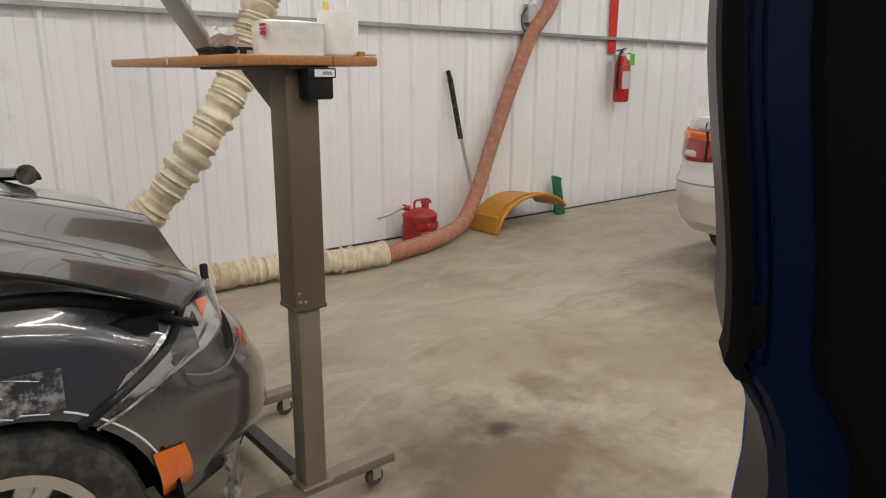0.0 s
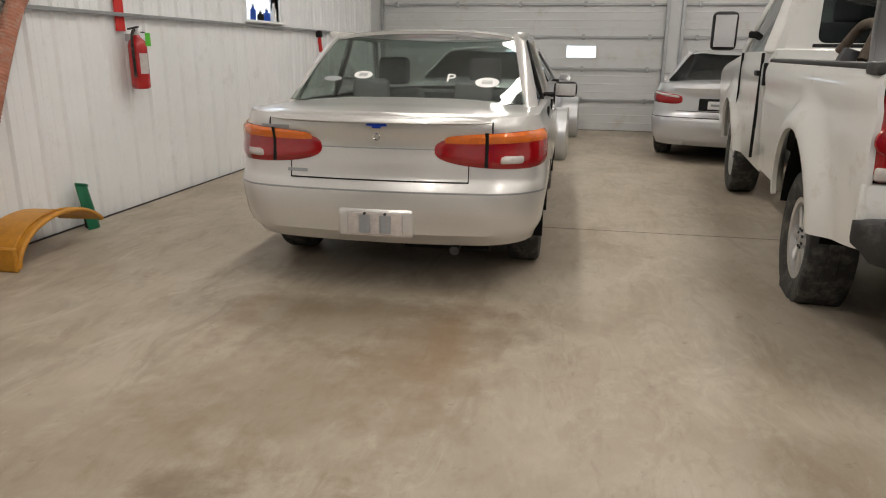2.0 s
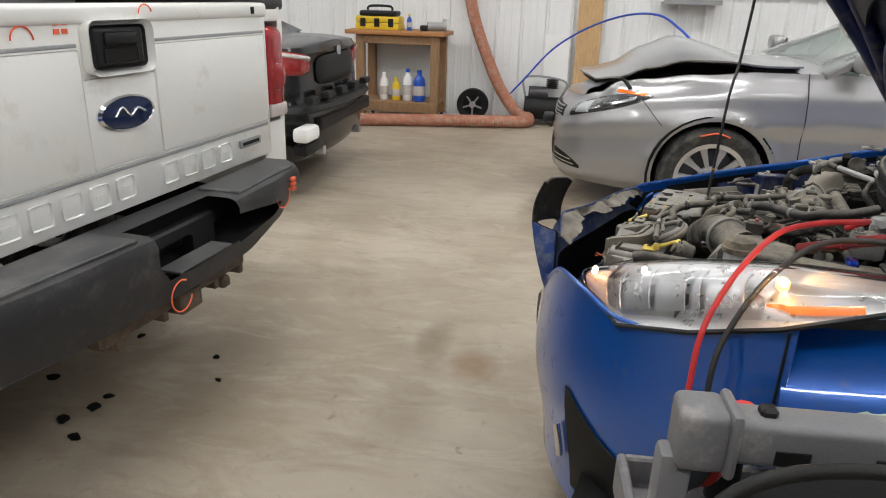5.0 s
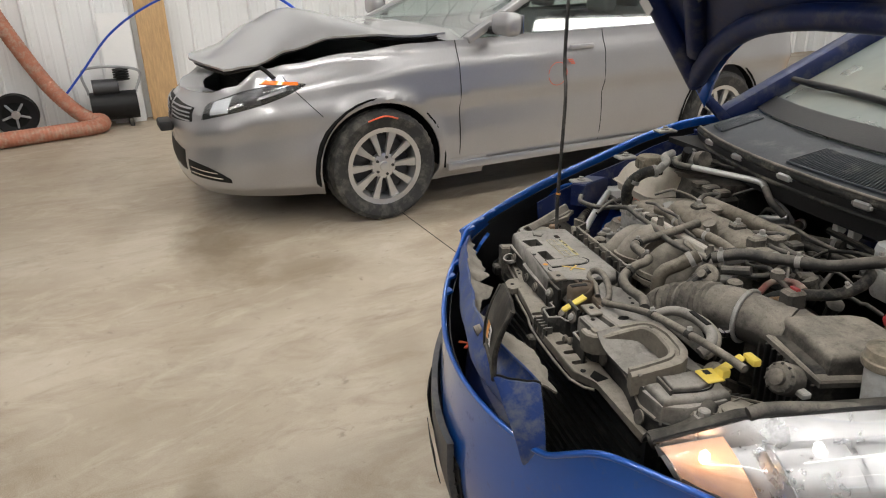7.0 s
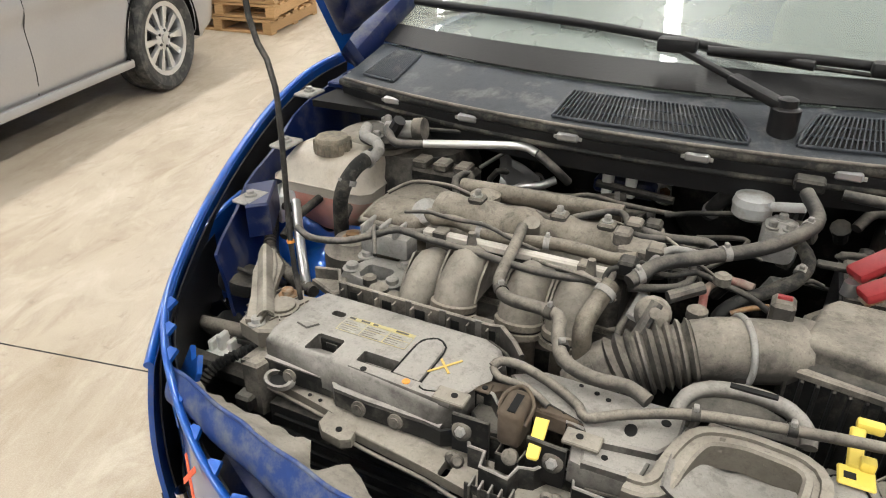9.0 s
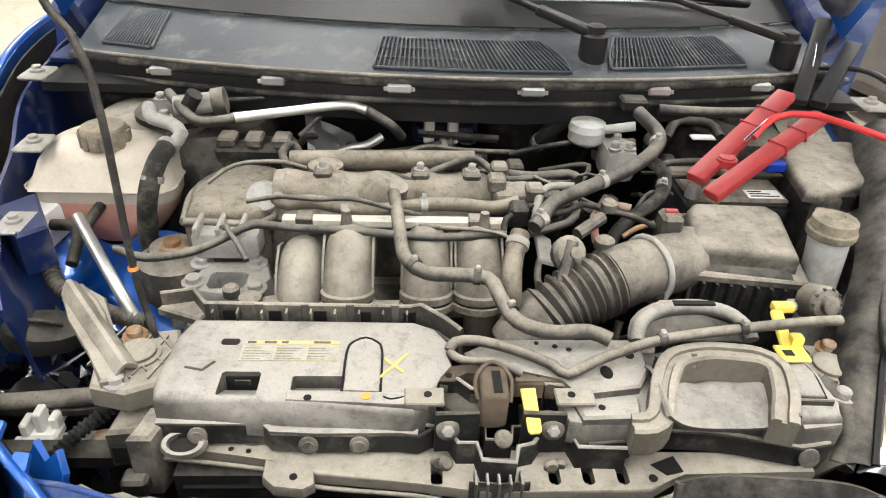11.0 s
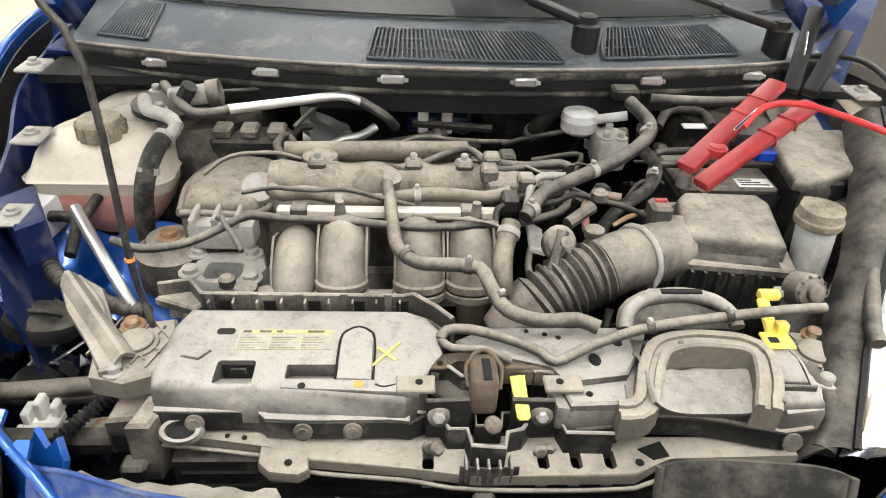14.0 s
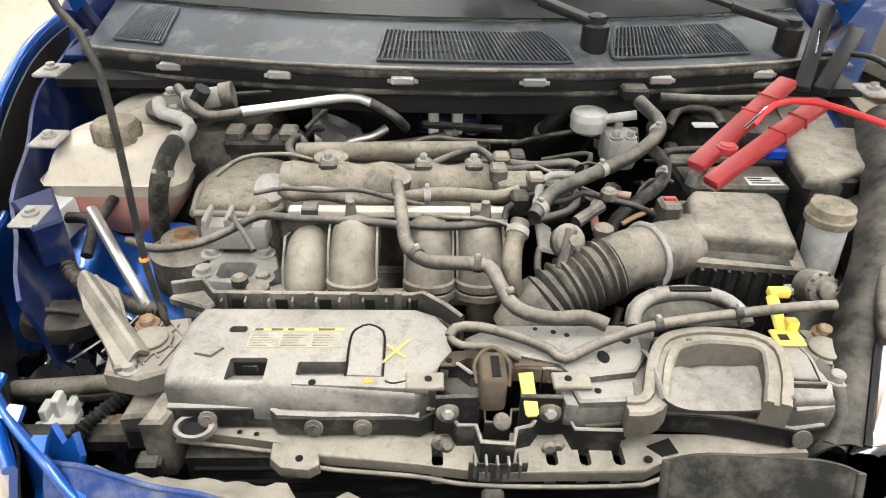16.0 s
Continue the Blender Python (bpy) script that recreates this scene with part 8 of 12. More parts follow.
gl = part("lens", grid(lambda u, v: lens(u, v), 30, 14, 0.003), "clear", hl)
gl.visible_shadow = False
for k in range(5):
    part("reflector_step", grid(lambda u, v, k=k: lens(0.2 + 0.09 * k + 0.08 * u, 0.3 + 0.5 * v, -0.034 + 0.012 * u), 4, 6, 0.003), "reflector", hl)
part("amber_reflector", grid(lambda u, v: lens(0.68 + 0.2 * u, 0.7 + (0.03 + 0.1 * u) * v, -0.03), 8, 5, 0.003), "lens_amber", hl)
# tip reflector's orange tint has the bulb's warm glow put into the colour
part("tip_reflector", grid(lambda u, v: lens(0.03 + 0.13 * u, 0.12 + 0.76 * v, -0.018), 8, 8, 0.003), mat("lamp_glow_tint", (0.8, 0.5, 0.34), 0.2, 0.3, scale=60, bump=0.3), hl)
part("inner_gasket", grid(lambda u, v: lens(u, 0.0, -0.006) + Vector((-0.05 * v - 0.004, 0.012 * v, 0.006 * math.sin(3.1 * v) - 0.035 * v * v)), 30, 6, 0.004), "dusty_black", blue, "dusty wing gasket beside the headlight")
part("bulb", lathe([(0.003, 0), (0.007, 0.005), (0.007, 0.014), (0.002, 0.02)], 12, Matrix.Translation(lens(0.1, 0.5, -0.012))), glow("bulb_warm", (1.0, 0.55, 0.25), 14.0), hl)
part("bulb", lathe([(0.004, 0), (0.01, 0.006), (0.01, 0.016), (0.003, 0.022)], 12, Matrix.Translation(lens(0.72, 0.6, -0.018))), glow("bulb_amber", (1.0, 0.42, 0.02), 60.0), hl)
part("bulb", lathe([(0.003, 0), (0.006, 0.004), (0.006, 0.012), (0.002, 0.016)], 12, Matrix.Translation(lens(0.34, 0.35, -0.03))), glow("bulb_white", (1.0, 0.93, 0.85), 8.0), hl)
part("lamp_seal", tube([lens(k / 24, 1.0, -0.004) for k in range(25)], 0.005, 5), "black_plastic", hl)
part("lamp_seal", tube([lens(k / 24, 0.0, -0.004) for k in range(25)], 0.005, 5), "black_plastic", hl)
part("wing_seam", tube([skin(0.995, 1 - k / 8) + Vector((0.002, 0.0, 0)) for k in range(9)], 0.0025, 5), "ink_shade_dark", blue)

# open front door, seen edge-on from inside
HINGE, TIP = Vector((1.16, 1.66, 0)), Vector((0.412, 1.148, 0))
dx = (TIP - HINGE).normalized()
dn = Vector((-dx.y, dx.x, 0))
DM = CAR.inverted() @ Matrix(((dx.x, dn.x, 0, HINGE.x), (dx.y, dn.y, 0, HINGE.y), (0, 0, 1, 0), (0, 0, 0, 1)))
LEN = (TIP - HINGE).length


def door_part(name, bm, mt, par):
    bm.transform(DM)
    return part(name, bm, mt, par)




def rear_edge(z):
    """The door's rear edge swings forward below the window and at its top corner; from the tip towards the hinge."""
    return lerp_table([(0.3, 0.12), (0.7, 0.06), (1.0, 0.03), (1.07, 0.034), (1.105, 0.03), (1.128, 0.021), (1.14, 0.011), (1.148, 0.005), (1.156, 0.0065), (1.33, -0.012), (1.44, 0.01), (1.5, 0.11)], z)


def slab(s0, s1, n0, n1, z0, z1, follow=True, nz=24):
    """A piece of the door between two distances from its rear edge and through its thickness."""
    bm = bmesh.new()
    rows = []
    for k in range(nz + 1):
        z = z0 + (z1 - z0) * k / nz
        e = rear_edge(z) if follow else 0.0
        rows.append([Vector((LEN - (e + a), n, z)) for a, n in ((s0, n0 + 0.004), (s0 + 0.004, n0), (s1, n0), (s1, n1), (s0 + 0.004, n1), (s0, n1 - 0.004))])
    rings(bm, rows)
    return bm


d = door_part("front_door", slab(0.0, 0.84, 0.000, 0.008, 0.3, 1.12), "blue_paint", blue)
# door edge in the shade-darkened blue; only frame_edge has the lit body blue
door_part("door_edge", slab(0.004, 0.112, 0.008, 0.1, 0.3, 1.46, nz=60), "blue_door_shaded", d)
door_part("edge_fold", slab(0.0, 0.006, 0.004, 0.096, 0.3, 1.47, nz=60), "blue_door_shaded", d)
door_part("weatherstrip", slab(-0.001, 0.0075, 0.07, 0.106, 1.14, 1.46, nz=40), "seal_black", d)
door_part("corner_block", boxed((LEN - 0.022, 0.09, 1.155), (LEN - 0.008, 0.104, 1.18), 0.005, 2), "seal_black", d)
for s0 in (0.011, 0.0165):
    door_part("edge_crease", slab(s0, s0 + 0.0015, 0.099, 0.1015, 1.15, 1.45, nz=40), "blue_door_shaded", d)
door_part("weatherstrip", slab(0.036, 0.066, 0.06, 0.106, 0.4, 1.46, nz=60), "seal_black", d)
door_part("seal_lip", slab(0.0655, 0.0695, 0.1, 0.1045, 1.09, 1.46, nz=40), "blue_door_shaded", d)
door_part("inner_seal", slab(0.07, 0.094, 0.1, 0.103, 0.4, 1.46, nz=60), "seal_black", d)
door_part("frame_edge", slab(0.101, 0.109, 0.09, 0.1065, 0.4, 1.46, nz=60), "blue_paint", d)
door_part("glass_channel", slab(0.1092, 0.13, 0.05, 0.104, 0.9, 1.46, nz=30), "seal_black", d)
door_part("paint_scratch", tube([(LEN - 0.083, 0.1075, 1.096), (LEN - 0.092, 0.1075, 1.092), (LEN - 0.11, 0.1075, 1.091), (LEN - 0.125, 0.1075, 1.09)], 0.0007, 5, step=0.006), "steel", d)
door_part("door_trim", slab(0.12, 0.82, 0.06, 0.095, 0.32, 1.05), "black_plastic", d)
door_part("arm_rest", boxed((0.2, 0.06, 0.72), (0.7, 0.14, 0.78), 0.02, 2), "black_plastic", d)
g = door_part("side_window", slab(0.13, 0.7, 0.060, 0.066, 1.05, 1.42), "window_dark", d)
fr = bmesh.new()
add_tube(fr, [(LEN - 0.08, 0.05, 1.46), (LEN - 0.25, 0.045, 1.47), (0.3, 0.04, 1.36), (0.08, 0.04, 1.1)], 0.024, 10, step=0.04)
door_part("window_surround", fr, "blue_door_shaded", d)
door_part("latch", boxed((LEN - 0.06, 0.02, 0.72), (LEN - 0.04, 0.08, 0.82), 0.004), "steel", d)

# ---- engine bay ----


def bay(name, bm, mt, par=None, label=""):
    return part(name, bm, mt, par or blue, label)


def pipe(name, mt, r, pts):
    ob = bay(name, tube(pts, r, 10 if r > 0.009 else 7, step=0.012), mt)
    if r > 0.011 and name not in ("bare_pipe", "gas_strut"):
        for p, q in ((pts[0], pts[1]), (pts[-1], pts[-2])):
            a, c = Vector(p), Vector(q)
            d = (c - a).normalized()
            bay("hose_clip", cyl(a + d * 0.012, a + d * 0.022, r + 0.0025, n=14), "dusty_alloy", ob)
    return ob


def bolt(par, x, y, z, r=0.008, mt="dusty_alloy", tilt=(0, 0)):
    return bay("bolt", lathe([(r * 1.6, 0), (r * 1.6, 0.003), (r, 0.0035), (r, 0.011), (r * 0.7, 0.013)], 10, Matrix.Translation((x, y, z)) @ pose(0, 0, 0, tilt[0], tilt[1], 0)), mt, par)


# coolant tank
def tank_row(z, x0, x1, y0, y1, r):
    pts = []
    for cx, cy, a0 in ((x1 - r, y1 - r, 0), (x0 + r, y1 - r, 90), (x0 + r, y0 + r, 180), (x1 - r, y0 + r, 270)):
        for k in range(5):
            a = radians(a0 + 22.5 * k)
            pts.append(Vector((cx + r * math.cos(a), cy + r * math.sin(a), z)))
    return pts


bm = bmesh.new()
rings(bm, [tank_row(0.822, -0.668, -0.447, 0.332, 0.46, 0.03), tank_row(0.843, -0.668, -0.445, 0.328, 0.462, 0.03), tank_row(0.848, -0.674, -0.44, 0.322, 0.466, 0.03), tank_row(0.854, -0.668, -0.445, 0.327, 0.462, 0.03),
           tank_row(0.885, -0.655, -0.45, 0.335, 0.455, 0.035), tank_row(0.905, -0.64, -0.458, 0.345, 0.448, 0.04), tank_row(0.915, -0.62, -0.475, 0.36, 0.438, 0.035)])
tank = bay("coolant_tank", bm, "tank_plastic", None, "dusty cream coolant tank with pink fluid")
bm = bmesh.new()
rings(bm, [tank_row(0.735, -0.6, -0.5, 0.36, 0.44, 0.03), tank_row(0.76, -0.635, -0.482, 0.345, 0.45, 0.03), tank_row(0.79, -0.655, -0.46, 0.335, 0.456, 0.03), tank_row(0.8215, -0.666, -0.448, 0.333, 0.459, 0.03)])
bay("tank_lower", bm, "tank_pink", tank)
bay("tank_cap", lathe([(0.036, 0.908), (0.036, 0.934), (0.032, 0.941), (0.02, 0.943)], 12, Matrix.Translation((-0.546, 0.372, 0))), "cap_dusty", tank)
bm = bmesh.new()
for k in range(12):
    a = radians(30 * k)
    add_box(bm, (-0.005, 0.033, 0.91), (0.005, 0.0385, 0.934), 0, 1, Matrix.Translation((-0.546, 0.372, 0)) @ Matrix.Rotation(a, 4, "Z"))
bay("cap_grip", bm, "cap_dusty", tank)
bay("tank_lug", prism([(-0.685, 0.3), (-0.63, 0.29), (-0.622, 0.345), (-0.68, 0.36)], 0.765, 0.822, 0.006, None, 2), "washer_plastic", tank)
bay("lug_mark", cyl((-0.683, 0.318, 0.79), (-0.679, 0.314, 0.79), 0.012, n=14), "ink_shade_dark", tank)
for k in range(3):
    bay("tank_seam", tube(tank_row(0.8485 - 0.0001 * k, -0.675, -0.439, 0.321, 0.467, 0.03), 0.0016, 5, step=0.02), "tank_plastic", tank) if k == 0 else None
bay("tower_top", lathe([(0.1, 0.9), (0.1, 0.912), (0.07, 0.918), (0.04, 0.922)], 30, Matrix.Translation((-0.5, 0.5, 0))), "dusty_tan", None, "dusty strut tower top plate")
bay("tank_nipple", cyl((-0.47, 0.3, 0.83), (-0.46, 0.27, 0.825), 0.01, n=10), "hose_black", tank)
bay("strut_tower", lathe([(0.13, 0.5), (0.13, 0.86), (0.11, 0.9), (0.05, 0.91), (0.04, 0.93)], 28, Matrix.Translation((-0.43, 0.53, 0))), "dusty_black", None)
bay("strut_tower", lathe([(0.13, 0.5), (0.13, 0.86), (0.11, 0.9), (0.05, 0.91), (0.04, 0.93)], 28, Matrix.Translation((0.56, 0.55, 0))), "dusty_black", None)
top = bay("strut_top", lathe([(0.07, 0.93), (0.07, 0.94), (0.055, 0.945)], 24, Matrix.Translation((-0.45, 0.45, 0))), "dusty_black")
for a in (20, 140, 260):
    bolt(top, -0.45 + 0.05 * math.cos(radians(a)), 0.45 + 0.05 * math.sin(radians(a)), 0.943)
fit_ = bay("charge_port", cyl((-0.425, 0.405, 0.955), (-0.405, 0.40, 0.985), 0.013, n=8), "black_plastic")
bay("port_body", cyl((-0.445, 0.42, 0.955), (-0.375, 0.425, 0.965), 0.017, n=12), "dusty_alloy", fit_)
bay("port_ring", cyl((-0.385, 0.424, 0.963), (-0.365, 0.426, 0.966), 0.022, n=14), "dusty_grey", fit_)

# timing cover, valve cover, runners
bm = bmesh.new()
poly = [(-0.40, 0.24), (-0.285, 0.24), (-0.27, 0.30), (-0.28, 0.40), (-0.33, 0.425), (-0.385, 0.40), (-0.41, 0.33)]
add_prism(bm, poly, 0.5, 0.865, 0.022, None, 3)
tc_ = bay("timing_cover", bm, "dusty_valve", None, "dusty tan timing cover")
bay("cover_rim", tube([(x, y, 0.845) for x, y in poly] + [(poly[0][0], poly[0][1], 0.845)], 0.007, 6), "dusty_grey", tc_)
bay("cam_phaser_cap", lathe([(0.026, 0), (0.026, 0.012), (0.018, 0.016)], 18, Matrix.Translation((-0.288, 0.285, 0.862)) @ pose(0, 0, 0, 35, 0, 0)), "dusty_alloy", tc_)
bm = bmesh.new()


def vc(u, v):
    a = math.pi * v
    return Vector((-0.275 + 0.34 * u, 0.312 + 0.045 * math.cos(a), 0.852 + 0.042 * math.sin(a) + 0.003 * math.sin(u * 30)))


valve = bay("valve_cover", grid(vc, 24, 10, 0.01), "dusty_valve", None, "dusty tan valve cover")
bay("cover_tube", tube([(-0.26, 0.375, 0.885), (-0.1, 0.377, 0.888), (0.04, 0.382, 0.888)], 0.017, 10), "dusty_valve", valve)
bay("cover_base", boxed((-0.285, 0.255, 0.72), (0.075, 0.42, 0.855), 0.012), "dusty_grey", valve)
bay("oil_filler", lathe([(0.028, 0), (0.028, 0.01), (0.02, 0.013)], 20, Matrix.Translation((-0.2, 0.345, 0.884))), "dusty_valve", valve)
for x in (-0.2, -0.05, 0.03):
    cp = bay("coil_plug", boxed((x - 0.014, 0.295, 0.892), (x + 0.014, 0.325, 0.905), 0.004), "dusty_grey", valve)
    bolt(cp, x, 0.31, 0.904, 0.006)
bay("breather_elbow", cyl((-0.085, 0.275, 0.868), (-0.082, 0.262, 0.9), 0.014, n=12), "dusty_tan", valve)
rail = bay("fuel_rail", boxed((-0.247, 0.19, 0.868), (0.075, 0.206, 0.883), 0.003), "rail_pale", None, "pale metal fuel rail")
for x in (-0.215, 0.03):
    bay("rail_clip", boxed((x - 0.012, 0.186, 0.872), (x + 0.012, 0.21, 0.886), 0.002), "dusty_grey", rail)
for x in (-0.155, 0.04):
    bay("rail_post", lathe([(0.016, 0.85), (0.009, 0.875), (0.006, 0.9), (0.003, 0.9)], 12, Matrix.Translation((x, 0.186, 0))), "dusty_grey", rail)


def runner(x, dz, r):
    # a short arched inlet runner with side flanges, ending in a stepped collar
    pts = [(x, 0.205, 0.815 + dz), (x, 0.19, 0.84 + dz), (x, 0.165, 0.853 + dz), (x, 0.136, 0.84 + dz), (x, 0.116, 0.818 + dz), (x, 0.108, 0.803 + dz)]
    ob = bay("inlet_runner", tube(pts, lambda t: r * (0.94 + 0.1 * t), 18, step=0.01), "dusty_tan", None, "dusty cream inlet runner")
    tilt = Matrix.Translation((x, 0.1075, 0.802 + dz)) @ pose(0, 0, 0, -16, 0, 0)
    bay("runner_collar", lathe([(r + 0.001, 0.016), (r + 0.004, 0.014), (r + 0.004, 0.006), (r + 0.0015, 0.005), (r + 0.0015, 0.001), (r + 0.005, 0.0), (r + 0.005, -0.008), (r - 0.004, -0.01)], 24, tilt), "dusty_valve", ob)
    bay("runner_seam", lathe([(r + 0.0025, 0.004), (r + 0.0028, 0.003), (r + 0.0025, 0.002)], 24, tilt), "ink_shade_dark", ob)
    for s in (-1, 1):
        bay("runner_fin", prism([(0.112, 0.82 + dz), (0.132, 0.85 + dz), (0.165, 0.872 + dz), (0.2, 0.858 + dz), (0.2, 0.82 + dz)], x + s * (r + 0.001) - 0.0018, x + s * (r + 0.001) + 0.0018, 0, Matrix(((0, 0, 1, 0), (1, 0, 0, 0), (0, 1, 0, 0), (0, 0, 0, 1)))), "dusty_tan", ob)
    bay("runner_lower", tube([(x + 0.004, 0.108, 0.79 + dz), (x + 0.005, 0.105, 0.70), (x + 0.005, 0.12, 0.55)], r * 0.74, 14, step=0.03), "dusty_valve", ob)


for x, dz, r in ((-0.217, -0.02, 0.031), (-0.15, 0.0, 0.033), (-0.042, 0.0, 0.033), (0.031, 0.0, 0.032)):
    runner(x, dz, r)
bay("manifold_bar", boxed((-0.26, 0.098, 0.792), (0.06, 0.112, 0.802), 0.003), "dusty_tan")
# dark block added for the shaded gaps behind the runners
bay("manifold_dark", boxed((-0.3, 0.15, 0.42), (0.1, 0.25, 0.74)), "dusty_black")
bay("cylinder_head", boxed((-0.3, 0.22, 0.45), (0.1, 0.44, 0.74), 0.015), "dusty_grey")

# mounts on the tank side
mt_ = bay("engine_mount", boxed((-0.385, 0.205, 0.80), (-0.285, 0.275, 0.845), 0.01, 2), "dusty_alloy", None, "cast alloy engine mount")
for k in range(3):
    bay("mount_rib", boxed((-0.378 + 0.032 * k, 0.2, 0.842), (-0.37 + 0.032 * k, 0.27, 0.858), 0.002), "dusty_alloy", mt_)
m2 = bay("mount_arm", prism([(-0.39, 0.15), (-0.29, 0.13), (-0.265, 0.18), (-0.28, 0.23), (-0.37, 0.225)], 0.72, 0.79, 0.012, None, 2), "dusty_alloy", None, "cast alloy mount arm with bolts")
cut(m2, [boxed((-0.355, 0.15, 0.6), (-0.3, 0.19, 0.9), 0.006)])
for x, y in ((-0.375, 0.165), (-0.285, 0.15), (-0.375, 0.215), (-0.295, 0.215)):
    bolt(m2, x, y, 0.788, 0.011)
st = bay("mount_bush", lathe([(0.055, 0.72), (0.055, 0.78), (0.04, 0.79), (0.035, 0.8), (0.012, 0.802)], 22, Matrix.Translation((-0.425, 0.245, 0))), "dusty_grey")
bolt(st, -0.425, 0.245, 0.80, 0.013, "copper")
bay("belt_pulley", lathe([(0.06, 0), (0.062, 0.006), (0.056, 0.012), (0.062, 0.018), (0.06, 0.024), (0.02, 0.024)], 24, Matrix.Translation((-0.40, 0.2, 0.66)) @ pose(0, 0, 0, 0, 90, 0)), "dusty_black")
ab = bay("abs_block", boxed((-0.395, 0.41, 0.81), (-0.26, 0.47, 0.89), 0.008), "dusty_black", None, "black brake control block")
for k in range(3):
    bay("block_port", boxed((-0.385 + 0.045 * k, 0.405, 0.89), (-0.355 + 0.045 * k, 0.445, 0.908), 0.004), "dusty_grey", ab)
bay("block_plug", boxed((-0.345, 0.398, 0.83), (-0.30, 0.412, 0.87), 0.004), "ink_shade_dark", ab)

# bulkhead details
ro = bay("bulkhead_grommet", lathe([(0.034, 0), (0.034, 0.012), (0.016, 0.014), (0.014, 0.02)], 22, Matrix.Translation((0.06, 0.735, 0.80)) @ pose(0, 0, 0, 90, 0, 0)), "washer_plastic")
bay("grommet_nut", cyl((0.06, 0.722, 0.80), (0.06, 0.71, 0.80), 0.012, n=6), "copper", ro)
sr = bay("star_retainer", lathe([(0.02, 0), (0.018, 0.004), (0.008, 0.006)], 12, Matrix.Translation((-0.20, 0.735, 0.87)) @ pose(0, 0, 0, 90, 0, 0)), "dusty_alloy")
vb = bay("fuel_valve_block", boxed((-0.06, 0.56, 0.84), (0.06, 0.60, 0.87), 0.006), "blue_inner_shaded")
for x in (-0.03, 0.015):
    bay("quick_coupling", boxed((x - 0.01, 0.545, 0.845), (x + 0.01, 0.57, 0.9), 0.003), "white_plug", vb)
bay("coupling_pipe", cyl((-0.05, 0.55, 0.865), (0.1, 0.54, 0.86), 0.008, n=10), "hose_black", vb)
bay("heat_shield", grid(lambda u, v: (-0.26 + 0.09 * u, 0.56 + 0.02 * noise.noise(Vector((u * 4, v * 4, 0))), 0.80 + 0.1 * v - 0.05 * u), 6, 6, 0.002), "steel")
bst = bay("brake_servo", lathe([(0.12, 0), (0.125, 0.03), (0.105, 0.06), (0.06, 0.075), (0.03, 0.08)], 28, Matrix.Translation((0.2, 0.72, 0.82)) @ pose(0, 0, 0, 80, 0, 0)), "dusty_black", None, "black brake servo drum")
rs = bay("brake_reservoir", lathe([(0.03, 0), (0.042, 0.01), (0.042, 0.03), (0.044, 0.034), (0.04, 0.05), (0.02, 0.055)], 20, Matrix.Translation((0.235, 0.43, 0.905)) @ Matrix.Scale(0.74, 4)), "frosted", None, "frosted brake fluid reservoir")
bay("reservoir_outlet", cyl((0.255, 0.42, 0.932), (0.31, 0.41, 0.945), 0.008, n=12), "frosted", rs)
mc = bay("master_cylinder", boxed((0.255, 0.36, 0.86), (0.31, 0.43, 0.92), 0.014, 2), "dusty_alloy")
for x, y in ((0.27, 0.375), (0.295, 0.375), (0.283, 0.41)):
    bolt(mc, x, y, 0.918, 0.007)

# right-hand cluster: throttle, sensors, plugs
thr = bay("throttle_housing", boxed((0.06, 0.24, 0.84), (0.12, 0.35, 0.9), 0.012, 2), "dusty_grey")
for k, (x, y, z) in enumerate(((0.073, 0.311, 0.905), (0.09, 0.2, 0.895), (0.065, 0.27, 0.905), (0.1, 0.33, 0.9), (0.12, 0.25, 0.9))):
    bay("plug", boxed((x - 0.013, y - 0.016, z - 0.012), (x + 0.013, y + 0.016, z + 0.012), 0.004), "dusty_black" if k % 2 else "dusty_grey", thr)
sol = bay("purge_valve", lathe([(0.02, 0), (0.023, 0.004), (0.023, 0.012), (0.025, 0.013), (0.025, 0.017), (0.02, 0.022), (0.008, 0.024), (0.008, 0.034)], 18, Matrix.Translation((0.143, 0.118, 0.875)) @ pose(0, 0, 0, 50, 25, 0)), "dusty_grey", None, "dusty vacuum purge valve")
for p, q in (((0.15, 0.11, 0.9), (0.135, 0.075, 0.86)), ((0.16, 0.13, 0.9), (0.2, 0.16, 0.91))):
    bay("valve_stub", cyl(p, q, 0.009, n=10), "hose_black", sol)
bay("valve_bracket", prism([(0.11, 0.12), (0.13, 0.11), (0.135, 0.17), (0.115, 0.2)], 0.86, 0.868, 0.002), "dusty_alloy", sol)

# air intake: bellows, elbow, clamp, filter box
bel = bay("intake_bellows", tube([(0.105, 0.055, 0.80), (0.135, 0.068, 0.822), (0.178, 0.084, 0.84), (0.212, 0.096, 0.85)], 0.043, 26, rib=0.0045, pitch=0.0118), "dusty_grey", None, "ribbed black intake bellows")
bay("intake_elbow", tube([(0.208, 0.094, 0.849), (0.24, 0.106, 0.856), (0.285, 0.125, 0.855), (0.325, 0.15, 0.85)], 0.043, 20, step=0.01), "dusty_grey", bel)
bay("bellows_end", tube([(0.085, 0.045, 0.77), (0.105, 0.055, 0.80), (0.118, 0.06, 0.81)], 0.047, 20, step=0.01), "dusty_grey", bel)
hc = bay("hose_clamp", tube([Vector((0.262, 0.114, 0.856)) + Vector((0.42 * 0.046 * math.sin(a), -0.9 * 0.046 * math.sin(a), 0.046 * math.cos(a))) for a in [math.pi * k / 6 for k in range(13)]], 0.0042, 6, step=0.01), "dusty_alloy", None, "bright worm-drive hose clamp")
